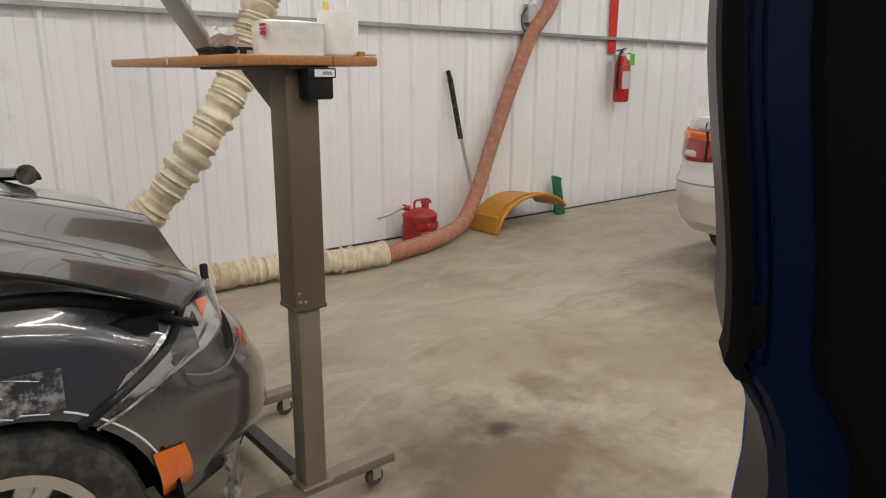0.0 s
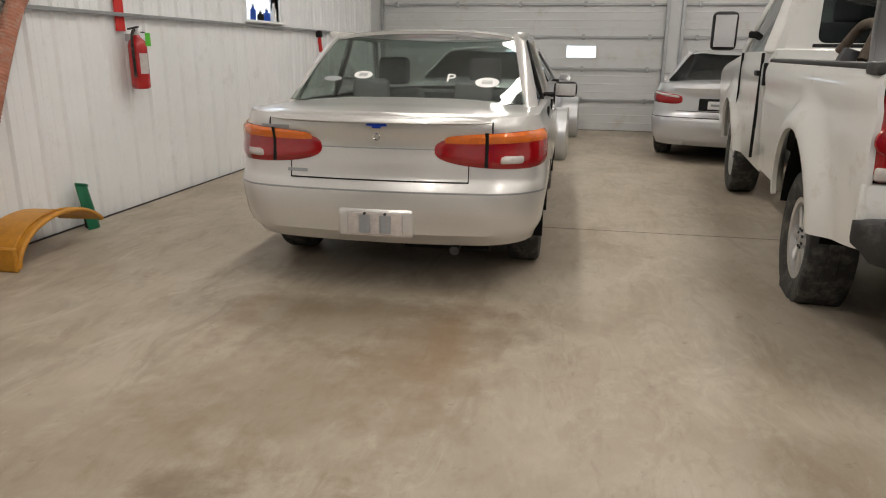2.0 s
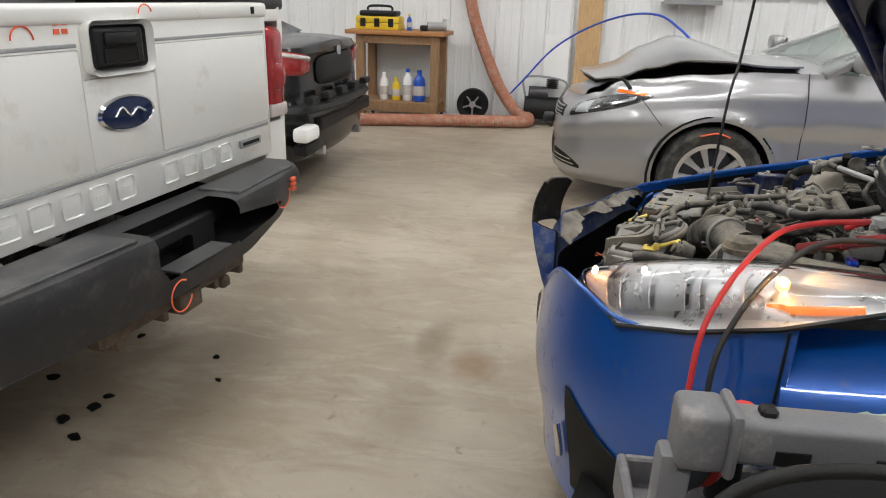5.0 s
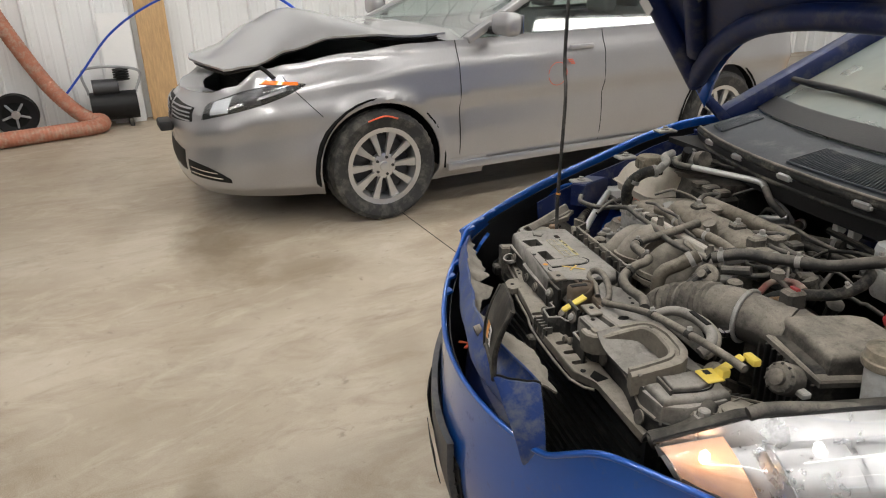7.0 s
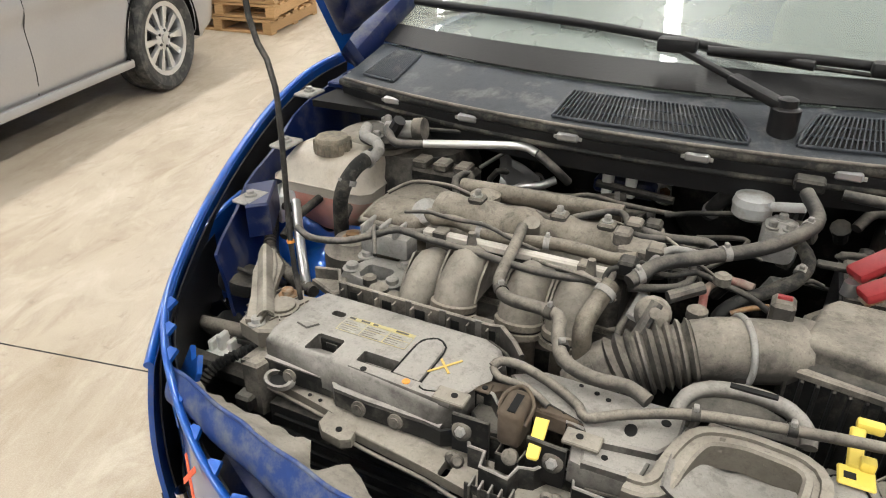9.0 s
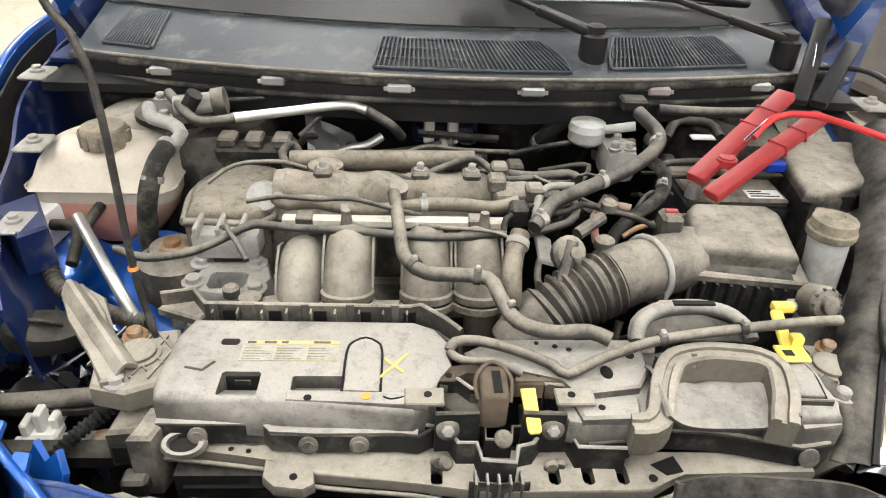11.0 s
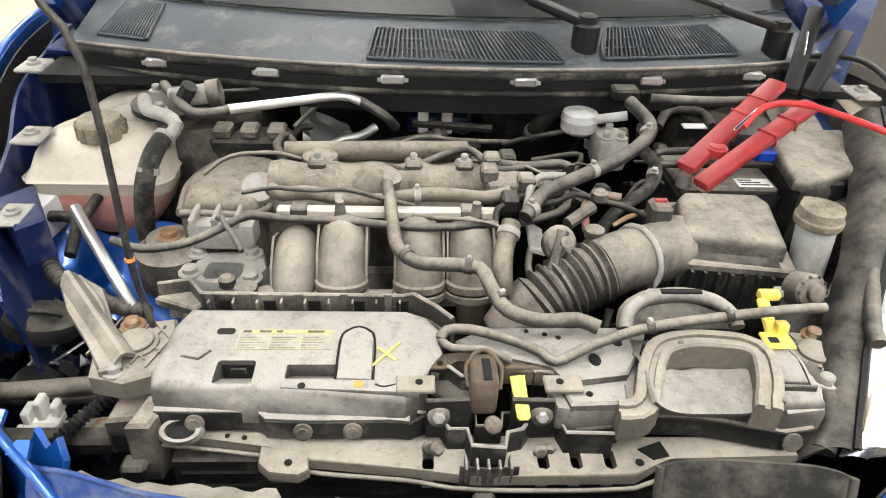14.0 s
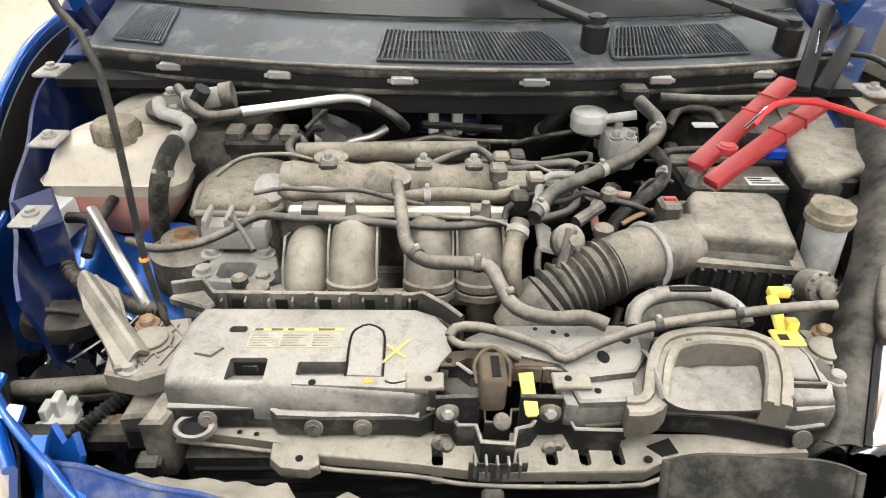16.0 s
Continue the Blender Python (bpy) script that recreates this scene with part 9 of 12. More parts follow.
bay("clamp_screw", boxed((0.262, 0.058, 0.828), (0.28, 0.08, 0.842), 0.003), "chrome", hc)
box = bay("air_filter_box", prism([(0.312, 0.112), (0.46, 0.083), (0.492, 0.225), (0.49, 0.262), (0.36, 0.268), (0.34, 0.24)], 0.62, 0.862, 0.014, None, 3), "dusty_black", None, "dusty black air filter box")
bay("box_lid", prism([(0.325, 0.125), (0.465, 0.103), (0.492, 0.222), (0.482, 0.25), (0.368, 0.255), (0.352, 0.235)], 0.856, 0.888, 0.012, None, 3), "dusty_grey", box)
bay("lid_flange", prism([(0.306, 0.105), (0.477, 0.08), (0.508, 0.228), (0.495, 0.27), (0.358, 0.275), (0.334, 0.244)], 0.846, 0.857, 0.003), "dusty_grey", box)
for k in range(9):
    x = 0.318 + 0.018 * k
    bay("box_rib", boxed((x, 0.1 - 0.15 * (x - 0.31), 0.66), (x + 0.005, 0.125 - 0.15 * (x - 0.31), 0.845), 0.001), "dusty_black", box)
bay("box_neck", boxed((0.3, 0.125, 0.84), (0.36, 0.19, 0.885), 0.01, 2), "dusty_grey", box)
sn = bay("air_flow_sensor", boxed((0.285, 0.15, 0.87), (0.315, 0.185, 0.915), 0.005, 1), "dusty_grey")
bay("sensor_plug", boxed((0.291, 0.166, 0.914), (0.309, 0.174, 0.919), 0.001), "clamp_red", sn)

# battery, fuse box, washer neck
bt = bay("battery", boxed((0.375, 0.285, 0.66), (0.55, 0.435, 0.86), 0.006, 2), "black_plastic", None, "black car battery with label and terminals")
bay("battery_top", boxed((0.381, 0.291, 0.858), (0.544, 0.429, 0.872), 0.004), "dusty_grey", bt)
bay("battery_label", boxed((0.478, 0.297, 0.8725), (0.535, 0.325, 0.8735)), "paper", bt)
for k in range(3):
    bay("label_bar", boxed((0.483, 0.301 + 0.008 * k, 0.8736), (0.53 - 0.012 * k, 0.304 + 0.008 * k, 0.8742)), "ink_shade_dark", bt)
bay("white_tag", boxed((0.43, 0.45, 0.905), (0.475, 0.468, 0.91), 0.002), "ink_white", bt)
bay("terminal", lathe([(0.012, 0.872), (0.01, 0.892)], 12, Matrix.Translation((0.385, 0.30, 0))), "steel", bt)
bay("hold_down", strut_bm((0.34, 0.345, 0.888), (0.55, 0.35, 0.888), 0.018, 0.008), "dusty_black", bt)
fb = bay("fuse_box", prism([(0.545, 0.24), (0.66, 0.28), (0.71, 0.345), (0.73, 0.43), (0.715, 0.455), (0.6, 0.45), (0.555, 0.40)], 0.72, 0.9, 0.012, None, 3), "dusty_black", None, "dusty black fuse box")
bay("fuse_lid", prism([(0.532, 0.245), (0.548, 0.238), (0.655, 0.283), (0.702, 0.345), (0.722, 0.43), (0.71, 0.446), (0.6, 0.44), (0.56, 0.40)], 0.896, 0.914, 0.01, None, 3), "dusty_grey", fb)
bay("lid_catch", boxed((0.6, 0.262, 0.87), (0.63, 0.285, 0.9), 0.004), "black_plastic", fb)
ob = bay("side_tray", prism([(0.6, 0.12), (0.7, 0.16), (0.72, 0.29), (0.62, 0.26)], 0.78, 0.87, 0.01, None, 2), "dusty_grey")
ob = bay("side_duct", prism([(0.5, -0.02), (0.58, 0.0), (0.66, 0.14), (0.6, 0.16), (0.52, 0.08)], 0.70, 0.82, 0.012, None, 2), "dusty_grey")
bay("duct_rib", boxed((0.53, 0.02, 0.82), (0.6, 0.035, 0.84), 0.003), "dusty_grey", ob)
wn = bay("washer_neck", tube([(0.54, 0.13, 0.62), (0.533, 0.135, 0.74), (0.526, 0.14, 0.84), (0.521, 0.142, 0.902)], lambda t: 0.025 + 0.007 * max(0, t - 0.6), 18, step=0.02), "frosted", None, "frosted washer filler neck")
bay("washer_cap", lathe([(0.032, 0.898), (0.0335, 0.902), (0.0335, 0.909), (0.031, 0.911), (0.030, 0.924), (0.016, 0.928)], 26, Matrix.Translation((0.521, 0.142, 0))), "cap_dusty", wn)
bay("cap_tab", boxed((0.513, 0.168, 0.914), (0.528, 0.184, 0.92), 0.002), "cap_dusty", wn)
for k in range(4):
    bay("cap_mark", tube([(0.507 + 0.008 * k, 0.135 + 0.004 * (k % 2), 0.9278), (0.511 + 0.008 * k, 0.152, 0.9278)], 0.0012, 4), "dusty_tan", wn)

# jump lead clamp and its cables
clp = part_empty("jump_lead_clamp", Matrix.Identity(4), blue)
tagged(clp, label="red jump lead clamp biting the battery post")
PIV = Vector((0.438, 0.325, 0.928))
for nose, tail, w in (((0.384, 0.305, 0.9), (0.572, 0.445, 0.995), 0.034), ((0.395, 0.262, 0.893), (0.6, 0.375, 0.985), 0.031)):
    p0, p1 = Vector(nose), Vector(tail)
    j = part("jaw", strut_bm(p0, p1, w, 0.017), "clamp_red", clp)
    d = (p1 - p0).normalized()
    q = d.to_track_quat("X", "Z").to_matrix().to_4x4()
    part("jaw_tooth", boxed((0.0, -0.012, -0.014), (0.04, 0.012, -0.008), 0.002, 1, Matrix.Translation(p0) @ q), "copper", j)
    for k in (1, 3):
        part("grip_ridge", boxed((-0.002, -w / 2 - 0.002, -0.0105), (0.002, w / 2 + 0.002, 0.0105), 0.001, 1, Matrix.Translation(p0.lerp(p1, 0.5 + 0.09 * k)) @ q), "clamp_red", j)
part("jaw_spring", lathe([(0.017, -0.012), (0.017, 0.0), (0.013, 0.002), (0.013, 0.004), (0.006, 0.0045)], 18, Matrix.Translation(PIV)), "clamp_red", clp)
part("bare_edge", strut_bm((0.45, 0.31, 0.965), (0.5, 0.352, 0.985), 0.005, 0.004), "chrome", clp)
part("red_cable", tube([(0.47, 0.325, 0.965), (0.51, 0.35, 0.99), (0.56, 0.335, 1.0), (0.62, 0.26, 1.0), (0.68, 0.195, 0.985), (0.75, 0.14, 0.92), (0.80, 0.105, 0.83), (0.83, 0.1, 0.74), (0.84, 0.1, 0.65), (0.86, 0.12, 0.58)], 0.0052, 10, step=0.02), "cable_red", clp)
part("black_cable", tube([(0.70, 0.62, 0.99), (0.74, 0.50, 1.02), (0.73, 0.36, 1.01), (0.70, 0.265, 0.985), (0.75, 0.19, 0.92), (0.80, 0.14, 0.82), (0.83, 0.13, 0.74), (0.84, 0.14, 0.65), (0.86, 0.16, 0.58)], 0.0052, 10, step=0.02), "cable_black", clp)
bcl = part_empty("jump_lead_clamp", Matrix.Identity(4), blue)
tagged(bcl, label="black jump lead clamp on the hinge bracket")
part("jaw", strut_bm((0.63, 0.5, 0.96), (0.70, 0.62, 1.08), 0.03, 0.02), "black_plastic", bcl)
part("jaw", strut_bm((0.66, 0.49, 0.96), (0.76, 0.6, 1.04), 0.03, 0.02), "black_plastic", bcl)
part("jaw_wire", strut_bm((0.655, 0.53, 1.0), (0.668, 0.57, 1.05), 0.004, 0.004), "chrome", bcl)
bay("blue_connector", boxed((0.51, 0.33, 0.9), (0.545, 0.35, 0.92), 0.004), "badge_bright")

# radiator shroud: the large dusty cover
top_z = 0.829


def ribbon(pts, z1, z0, thick=0.0045):
    """A thin upright wall along a plan line, with a rolled top."""
    b2 = bmesh.new()
    ps = [Vector((x, y, 0)) for x, y in pts]
    rows = []
    for k, p in enumerate(ps):
        d = (ps[min(k + 1, len(ps) - 1)] - ps[max(k - 1, 0)]).normalized()
        n = Vector((-d.y, d.x, 0)) * thick / 2
        zt = z1[k] if isinstance(z1, (list, tuple)) else z1
        rows.append([p + n + Vector((0, 0, z0)), p + n + Vector((0, 0, zt - 0.0015)), p + n * 0.4 + Vector((0, 0, zt)), p - n * 0.4 + Vector((0, 0, zt)), p - n + Vector((0, 0, zt - 0.0015)), p - n + Vector((0, 0, z0))])
    rings(b2, rows)
    return b2


RC = [(-0.345, -0.104), (-0.352, -0.08), (-0.348, 0.0), (-0.335, 0.036), (-0.06, 0.034), (-0.032, 0.02), (-0.012, -0.012), (-0.03, -0.05), (-0.036, -0.1), (-0.06, -0.124), (-0.2, -0.115)]
rad = bay("radiator_cover", prism(RC, 0.775, top_z, 0.014, None, 4), "dusty_cover", None, "dusty grey radiator top cover with caution label")
cut(rad, [boxed((-0.277, -0.104, 0.79), (-0.233, -0.066, 0.9), 0.003), boxed((-0.197, -0.096, 0.808), (-0.136, -0.073, 0.9), 0.002), boxed((-0.29, -0.02, 0.815), (-0.268, -0.008, 0.9), 0.003), boxed((-0.14, -0.1, 0.822), (-0.096, -0.085, 0.9), 0.001)])


def ramp_f(u, v):
    return (-0.2765 + 0.043 * u, -0.1035 + 0.036 * v, top_z - 0.001 - 0.026 * v)


bay("slot_ramp", grid(ramp_f, 4, 6, 0.002), "dusty_cover", rad)
bay("slot_mouth", boxed((-0.274, -0.0685, 0.8), (-0.236, -0.0662, 0.8225)), "ink_shade_dark", rad)
bay("slot_tab", boxed((-0.264, -0.0705, 0.811), (-0.246, -0.0686, 0.8195), 0.0006), "dusty_black", rad)
bay("recess_floor", boxed((-0.1965, -0.0955, 0.806), (-0.1365, -0.0735, 0.81), 0.0008), "dusty_black", rad)
bay("cover_tongue", prism([(-0.1385, -0.098), (-0.099, -0.1), (-0.0995, -0.03), (-0.105, -0.016), (-0.118, -0.008), (-0.131, -0.015), (-0.138, -0.03)], top_z - 0.004, top_z + 0.003, 0.002, None, 2), "dusty_cover", rad)
bay("tongue_groove", tube([(-0.1405, -0.1, top_z + 0.0004), (-0.1395, -0.03, top_z + 0.0004), (-0.132, -0.0125, top_z + 0.0004), (-0.118, -0.005, top_z + 0.0004), (-0.104, -0.0135, top_z + 0.0004), (-0.0975, -0.03, top_z + 0.0004), (-0.097, -0.1, top_z + 0.0004)], 0.0015, 5, step=0.006), "ink_shade_dark", rad)
bay("front_pad", prism([(-0.2, -0.112), (-0.045, -0.121), (-0.05, -0.1), (-0.2, -0.097)], top_z - 0.006, top_z + 0.0025, 0.003, None, 2), "dusty_cover", rad)
bay("cover_dimple", prism([(-0.322, -0.06), (-0.3, -0.066), (-0.288, -0.05), (-0.305, -0.04)], top_z - 0.002, top_z + 0.004, 0.004, None, 2), "dusty_cover", rad)
lb = bay("caution_label", boxed((-0.263, -0.048, top_z), (-0.149, -0.012, top_z + 0.0008)), "label_paper", rad)
bay("label_band", boxed((-0.2625, -0.019, top_z + 0.0009), (-0.1495, -0.0125, top_z + 0.0013)), "label_yellow", lb)
for y in (-0.0478, -0.0325, -0.0205):
    bay("label_rule", boxed((-0.2625, y, top_z + 0.0009), (-0.1495, y + 0.0006, top_z + 0.0012)), "label_yellow", lb)
for x in (-0.2625, -0.225, -0.187, -0.1501):
    bay("label_rule", boxed((x, -0.0478, top_z + 0.0009), (x + 0.0006, -0.02, top_z + 0.0012)), "label_yellow", lb)
rnd = random.Random(8)
for k in range(15):
    x0 = -0.26 + 0.0375 * (k % 3)
    yy = -0.0455 + 0.0047 * (k // 3)
    bay("label_line", boxed((x0, yy, top_z + 0.0009), (x0 + rnd.uniform(0.018, 0.031), yy + 0.0013, top_z + 0.0012)), "dusty_grey", lb)
for x, w in ((-0.258, 0.01), (-0.238, 0.014), (-0.218, 0.008), (-0.18, 0.02)):
    bay("label_glyph", boxed((x, -0.0178, top_z + 0.0014), (x + w, -0.014, top_z + 0.0017)), "dusty_black", lb)
for aa, ln in ((52, 0.026), (-46, 0.016)):
    bay("chalk_cross", boxed((-ln, -0.0017, 0), (ln, 0.0017, 0.0009), 0, 1, Matrix.Translation((-0.083, -0.056, top_z + 0.001)) @ pose(0, 0, 0, 0, 0, aa)), "chalk_y", rad)
for x, y, r in ((-0.176, -0.11, 0.0045), (-0.055, -0.112, 0.003)):
    bay("cover_hole", lathe([(r, 0), (r, 0.001)], 12, Matrix.Translation((x, y, top_z + 0.0024))), "ink_shade_dark", rad)
bay("orange_dot", lathe([(0.0055, 0), (0.0055, 0.001)], 10, Matrix.Translation((-0.113, -0.108, top_z + 0.0028))), "chalk_o", rad)
bay("cover_crack", tube([(-0.094, -0.108, top_z + 0.003), (-0.086, -0.112, top_z + 0.003), (-0.07, -0.107, top_z + 0.002), (-0.058, -0.1, top_z + 0.001), (-0.05, -0.095, top_z + 0.001)], 0.0011, 5, step=0.004), "ink_shade_dark", rad)
# upstand behind the cover
up = bay("cover_upstand", ribbon([(-0.39, 0.082), (-0.35, 0.092), (-0.328, 0.062), (-0.2, 0.06), (-0.065, 0.058), (-0.05, 0.062), (-0.02, 0.035), (0.0, 0.01)], 0.832, 0.79, 0.007), "dusty_grey", None, "ribbed black upstand behind the cover")
bay("upstand_foot", ribbon([(-0.33, 0.048), (-0.2, 0.047), (-0.06, 0.045), (-0.03, 0.03), (-0.008, 0.004)], 0.812, 0.79, 0.006), "dusty_black", up)
bay("upstand_wing", prism([(-0.395, 0.075), (-0.385, 0.095), (-0.345, 0.105), (-0.322, 0.07), (-0.335, 0.05)], 0.8, 0.812, 0.003), "dusty_grey", up)
for k in range(9):
    x = -0.318 + 0.031 * k
    bay("upstand_rib", boxed((x, 0.046, 0.795), (x + 0.003, 0.06, 0.826), 0.0008), "dusty_grey", up)
for k in range(5):
    x = -0.305 + 0.058 * k
    bay("upstand_slot", boxed((x, 0.0545, 0.805), (x + 0.016, 0.0562, 0.822)), "ink_shade_dark", up)
    bay("upstand_tab", boxed((x - 0.016, 0.0535, 0.8), (x - 0.006, 0.0565, 0.835), 0.001), "dusty_cover", up)
# black lip in front of the cover
lipz = [0.792, 0.792, 0.792, 0.789, 0.789, 0.789, 0.789, 0.793, 0.792]
lip_l = bay("front_lip", ribbon([(-0.345, -0.108), (-0.284, -0.109), (-0.228, -0.109), (-0.217, -0.12), (-0.167, -0.123), (-0.077, -0.122), (-0.055, -0.125), (-0.035, -0.114), (-0.019, -0.119)], lipz, 0.762, 0.005), "dusty_black", None, "black plastic lip below the cover")
bay("lip_flange", ribbon([(-0.345, -0.106), (-0.284, -0.107), (-0.228, -0.107), (-0.217, -0.118), (-0.167, -0.121), (-0.077, -0.12), (-0.055, -0.123)], 0.7945, 0.79, 0.009), "dusty_cover", lip_l)
for x, y in ((-0.176, -0.127), (-0.12, -0.1265), (-0.3, -0.113)):
    bay("push_pin", lathe([(0.011, 0), (0.011, 0.003), (0.007, 0.004), (0.007, 0.006)], 16, Matrix.Translation((x, y, 0.777)) @ pose(0, 0, 0, 78, 0, 0)), "dusty_grey", lip_l)
bay("lip_ring", lathe([(0.021, 0), (0.024, 0.004), (0.021, 0.01), (0.016, 0.01), (0.015, 0.0)], 22, Matrix.Translation((-0.315, -0.118, 0.765)) @ pose(0, 0, 0, 20, 0, 0) @ Matrix.Diagonal((1.1, 0.7, 1, 1)), cap=False), "dusty_cover", lip_l)
bay("ring_hole", lathe([(0.015, 0), (0.015, 0.001)], 20, Matrix.Translation((-0.315, -0.118, 0.766)) @ pose(0, 0, 0, 20, 0, 0) @ Matrix.Diagonal((1.1, 0.7, 1, 1))), "ink_shade_dark", lip_l)

# slam panel with its slots
SP = [(-0.352, -0.11), (-0.215, -0.129), (-0.17, -0.15), (-0.06, -0.163), (0.02, -0.176), (0.2, -0.176), (0.245, -0.15), (0.4, -0.15), (0.4, -0.12), (0.1, -0.12), (-0.1, -0.112), (-0.345, -0.095)]
slam = bay("slam_panel", prism(SP, 0.742, 0.757, 0.003, None, 2), "dusty_tan", None, "dusty slotted slam panel")
slots = []
for x in (-0.034, 0.097, 0.135, 0.174):
    b2 = bmesh.new()
    add_prism(b2, [(x + 0.0068 * math.cos(radians(t)), -0.152 + (0.008 if t < 180 else -0.008) + 0.0068 * math.sin(radians(t))) for t in range(0, 360, 20)], 0.6, 0.9)
    slots.append(b2)
cut(slam, slots)
for x in (-0.034, 0.097, 0.135, 0.174):
    for k in range(4):
        bay("slot_fin", boxed((x - 0.0065, -0.163 + 0.006 * k, 0.722), (x + 0.0065, -0.161 + 0.006 * k, 0.73)), "dusty_alloy", slam)
bay("slam_flap", prism([(-0.225, -0.13), (-0.17, -0.14), (-0.166, -0.164), (-0.178, -0.172), (-0.21, -0.168), (-0.224, -0.155)], 0.744, 0.7585, 0.004, None, 2), "dusty_tan", slam)
for x, y, r in ((-0.19, -0.156, 0.0045), (0.207, -0.16, 0.005), (-0.265, -0.117, 0.003), (-0.245, -0.12, 0.003)):
    bay("panel_hole", lathe([(r, 0), (r, 0.001)], 12, Matrix.Translation((x, y, 0.7588))), "ink_shade_dark", slam)
bay("slam_edge", tube([(-0.352, -0.115, 0.744), (-0.215, -0.134, 0.742), (-0.17, -0.155, 0.742), (-0.06, -0.168, 0.742), (0.02, -0.18, 0.74), (0.2, -0.18, 0.74), (0.245, -0.155, 0.742)], 0.0028, 6), "dusty_grey", slam)
bay("panel_notch", prism([(0.21, -0.14), (0.24, -0.128), (0.245, -0.15), (0.225, -0.155)], 0.757, 0.7585, 0), "ink_shade_dark", slam)
cnd = bay("condenser", boxed((-0.33, -0.13, 0.38), (0.38, -0.1, 0.73)), "dusty_black", None, "dusty black condenser with bright fins")
for k in range(14):
    bay("condenser_fin", boxed((-0.32, -0.136, 0.40 + 0.024 * k), (0.37, -0.131, 0.404 + 0.024 * k)), "ink_shade_dark", cnd)
bay("latch_stay", boxed((0.015, -0.198, 0.40), (0.04, -0.182, 0.742), 0.004), "dusty_black")
bay("lower_arm", boxed((-0.62, -0.06, 0.655), (-0.36, -0.03, 0.685), 0.006), "dusty_black")
cor = bay("radiator_corner", prism([(-0.372, -0.13), (-0.345, -0.13), (-0.332, -0.085), (-0.36, -0.08)], 0.7, 0.79, 0.004), "dusty_grey")
bay("corner_tube", boxed((-0.385, -0.145, 0.71), (-0.355, -0.12, 0.735), 0.004), "dusty_black", cor)

# latch and its brackets
lt = bay("bonnet_latch", prism([(-0.045, -0.064), (-0.005, -0.07), (0.0, -0.058), (0.045, -0.064), (0.05, -0.075), (0.118, -0.08), (0.112, -0.05), (0.02, -0.042), (-0.04, -0.05)], 0.8, 0.824, 0.003), "rust", None, "rusty bonnet latch")
for x0, x1, z in ((-0.042, -0.012, 0.8245), (0.056, 0.105, 0.8245)):
    bay("latch_plate", boxed((x0, -0.076, z - 0.002), (x1, -0.056, z + 0.0015), 0.001), "rust", lt)
for x, y in ((-0.03, -0.062), (-0.02, -0.068), (0.085, -0.066)):
    bay("latch_hole", lathe([(0.004, 0), (0.004, 0.001)], 10, Matrix.Translation((x, y, 0.8262))), "ink_shade_dark", lt)
hk = bay("latch_hook", boxed((0.014, -0.115, 0.785), (0.046, -0.064, 0.842), 0.009, 3), "rust", lt)
bay("latch_slot", boxed((0.027, -0.112, 0.8415), (0.037, -0.078, 0.843)), "ink_shade_dark", hk)
bay("latch_spring", tube([(0.012, -0.1, 0.82), (0.01, -0.08, 0.835), (0.03, -0.066, 0.846), (0.05, -0.08, 0.835), (0.048, -0.105, 0.82)], 0.0025, 6, step=0.006), "rust", lt)
bay("release_lever", prism([(-0.0075, -0.025), (-0.005, -0.028), (0.005, -0.028), (0.0075, -0.025), (0.0085, 0.024), (-0.0085, 0.024)], -0.002, 0.002, 0.001, Matrix.Translation((0.069, -0.119, 0.824)) @ pose(0, 0, 0, 24, 0, 5)), "yellow_clip", lt, "yellow bonnet release lever")
bay("lever_pivot", lathe([(0.01, 0), (0.01, 0.01), (0.007, 0.012)], 14, Matrix.Translation((0.04, -0.125, 0.785)) @ pose(0, 0, 0, 50, 0, 0)), "dusty_grey", lt)
for x, sg in ((-0.049, 1), (0.119, -1)):
    bk_ = bay("latch_bracket", boxed((x - 0.022, -0.12, 0.827), (x + 0.022, -0.094, 0.833), 0.0015), "dusty_tan")
    bay("bracket_hole", lathe([(0.0045, 0), (0.0045, 0.001)], 12, Matrix.Translation((x + 0.004 * sg, -0.106, 0.8331))), "ink_shade_dark", bk_)
    bay("bracket_leg", ribbon([(x + 0.012 * sg, -0.128), (x + 0.06 * sg, -0.126)], 0.828, 0.77, 0.006), "dusty_black", bk_)
    fl = bay("bracket_flange", lathe([(0.013, 0), (0.013, 0.002), (0.01, 0.004)], 18, Matrix.Translation((x + 0.026 * sg, -0.131, 0.806)) @ pose(0, 0, 0, 70, 0, 0)), "dusty_grey", bk_)
    bay("bolt_head", lathe([(0.007, 0.003), (0.007, 0.008), (0.005, 0.0095)], 6, Matrix.Translation((x + 0.026 * sg, -0.131, 0.806)) @ pose(0, 0, 0, 70, 0, 0)), "dusty_alloy", fl)
bay("latch_shield", prism([(-0.026, -0.054), (0.0, -0.056), (0.034, -0.063), (0.031, -0.108), (-0.006, -0.112), (-0.03, -0.09)], 0.792, 0.801, 0.003), "dusty_black", None, "black plastic shield beside the latch")
bay("shield_edge", ribbon([(-0.03, -0.07), (-0.005, -0.068), (0.006, -0.085), (0.034, -0.09)], 0.815, 0.798, 0.003), "dusty_grey")
zig = [(-0.0461, -0.1098), (-0.0201, -0.1152), (-0.0108, -0.1356), (0.0097, -0.1358), (0.0141, -0.16), (0.05, -0.1635), (0.0553, -0.1412), (0.0727, -0.1364), (0.0844, -0.1195), (0.1162, -0.1187), (0.1222, -0.1418), (0.1762, -0.1439)]
ch = bay("cable_channel", ribbon(zig, 0.79, 0.752, 0.004), "dusty_black", None, "black plastic latch channel with pale worn rims")
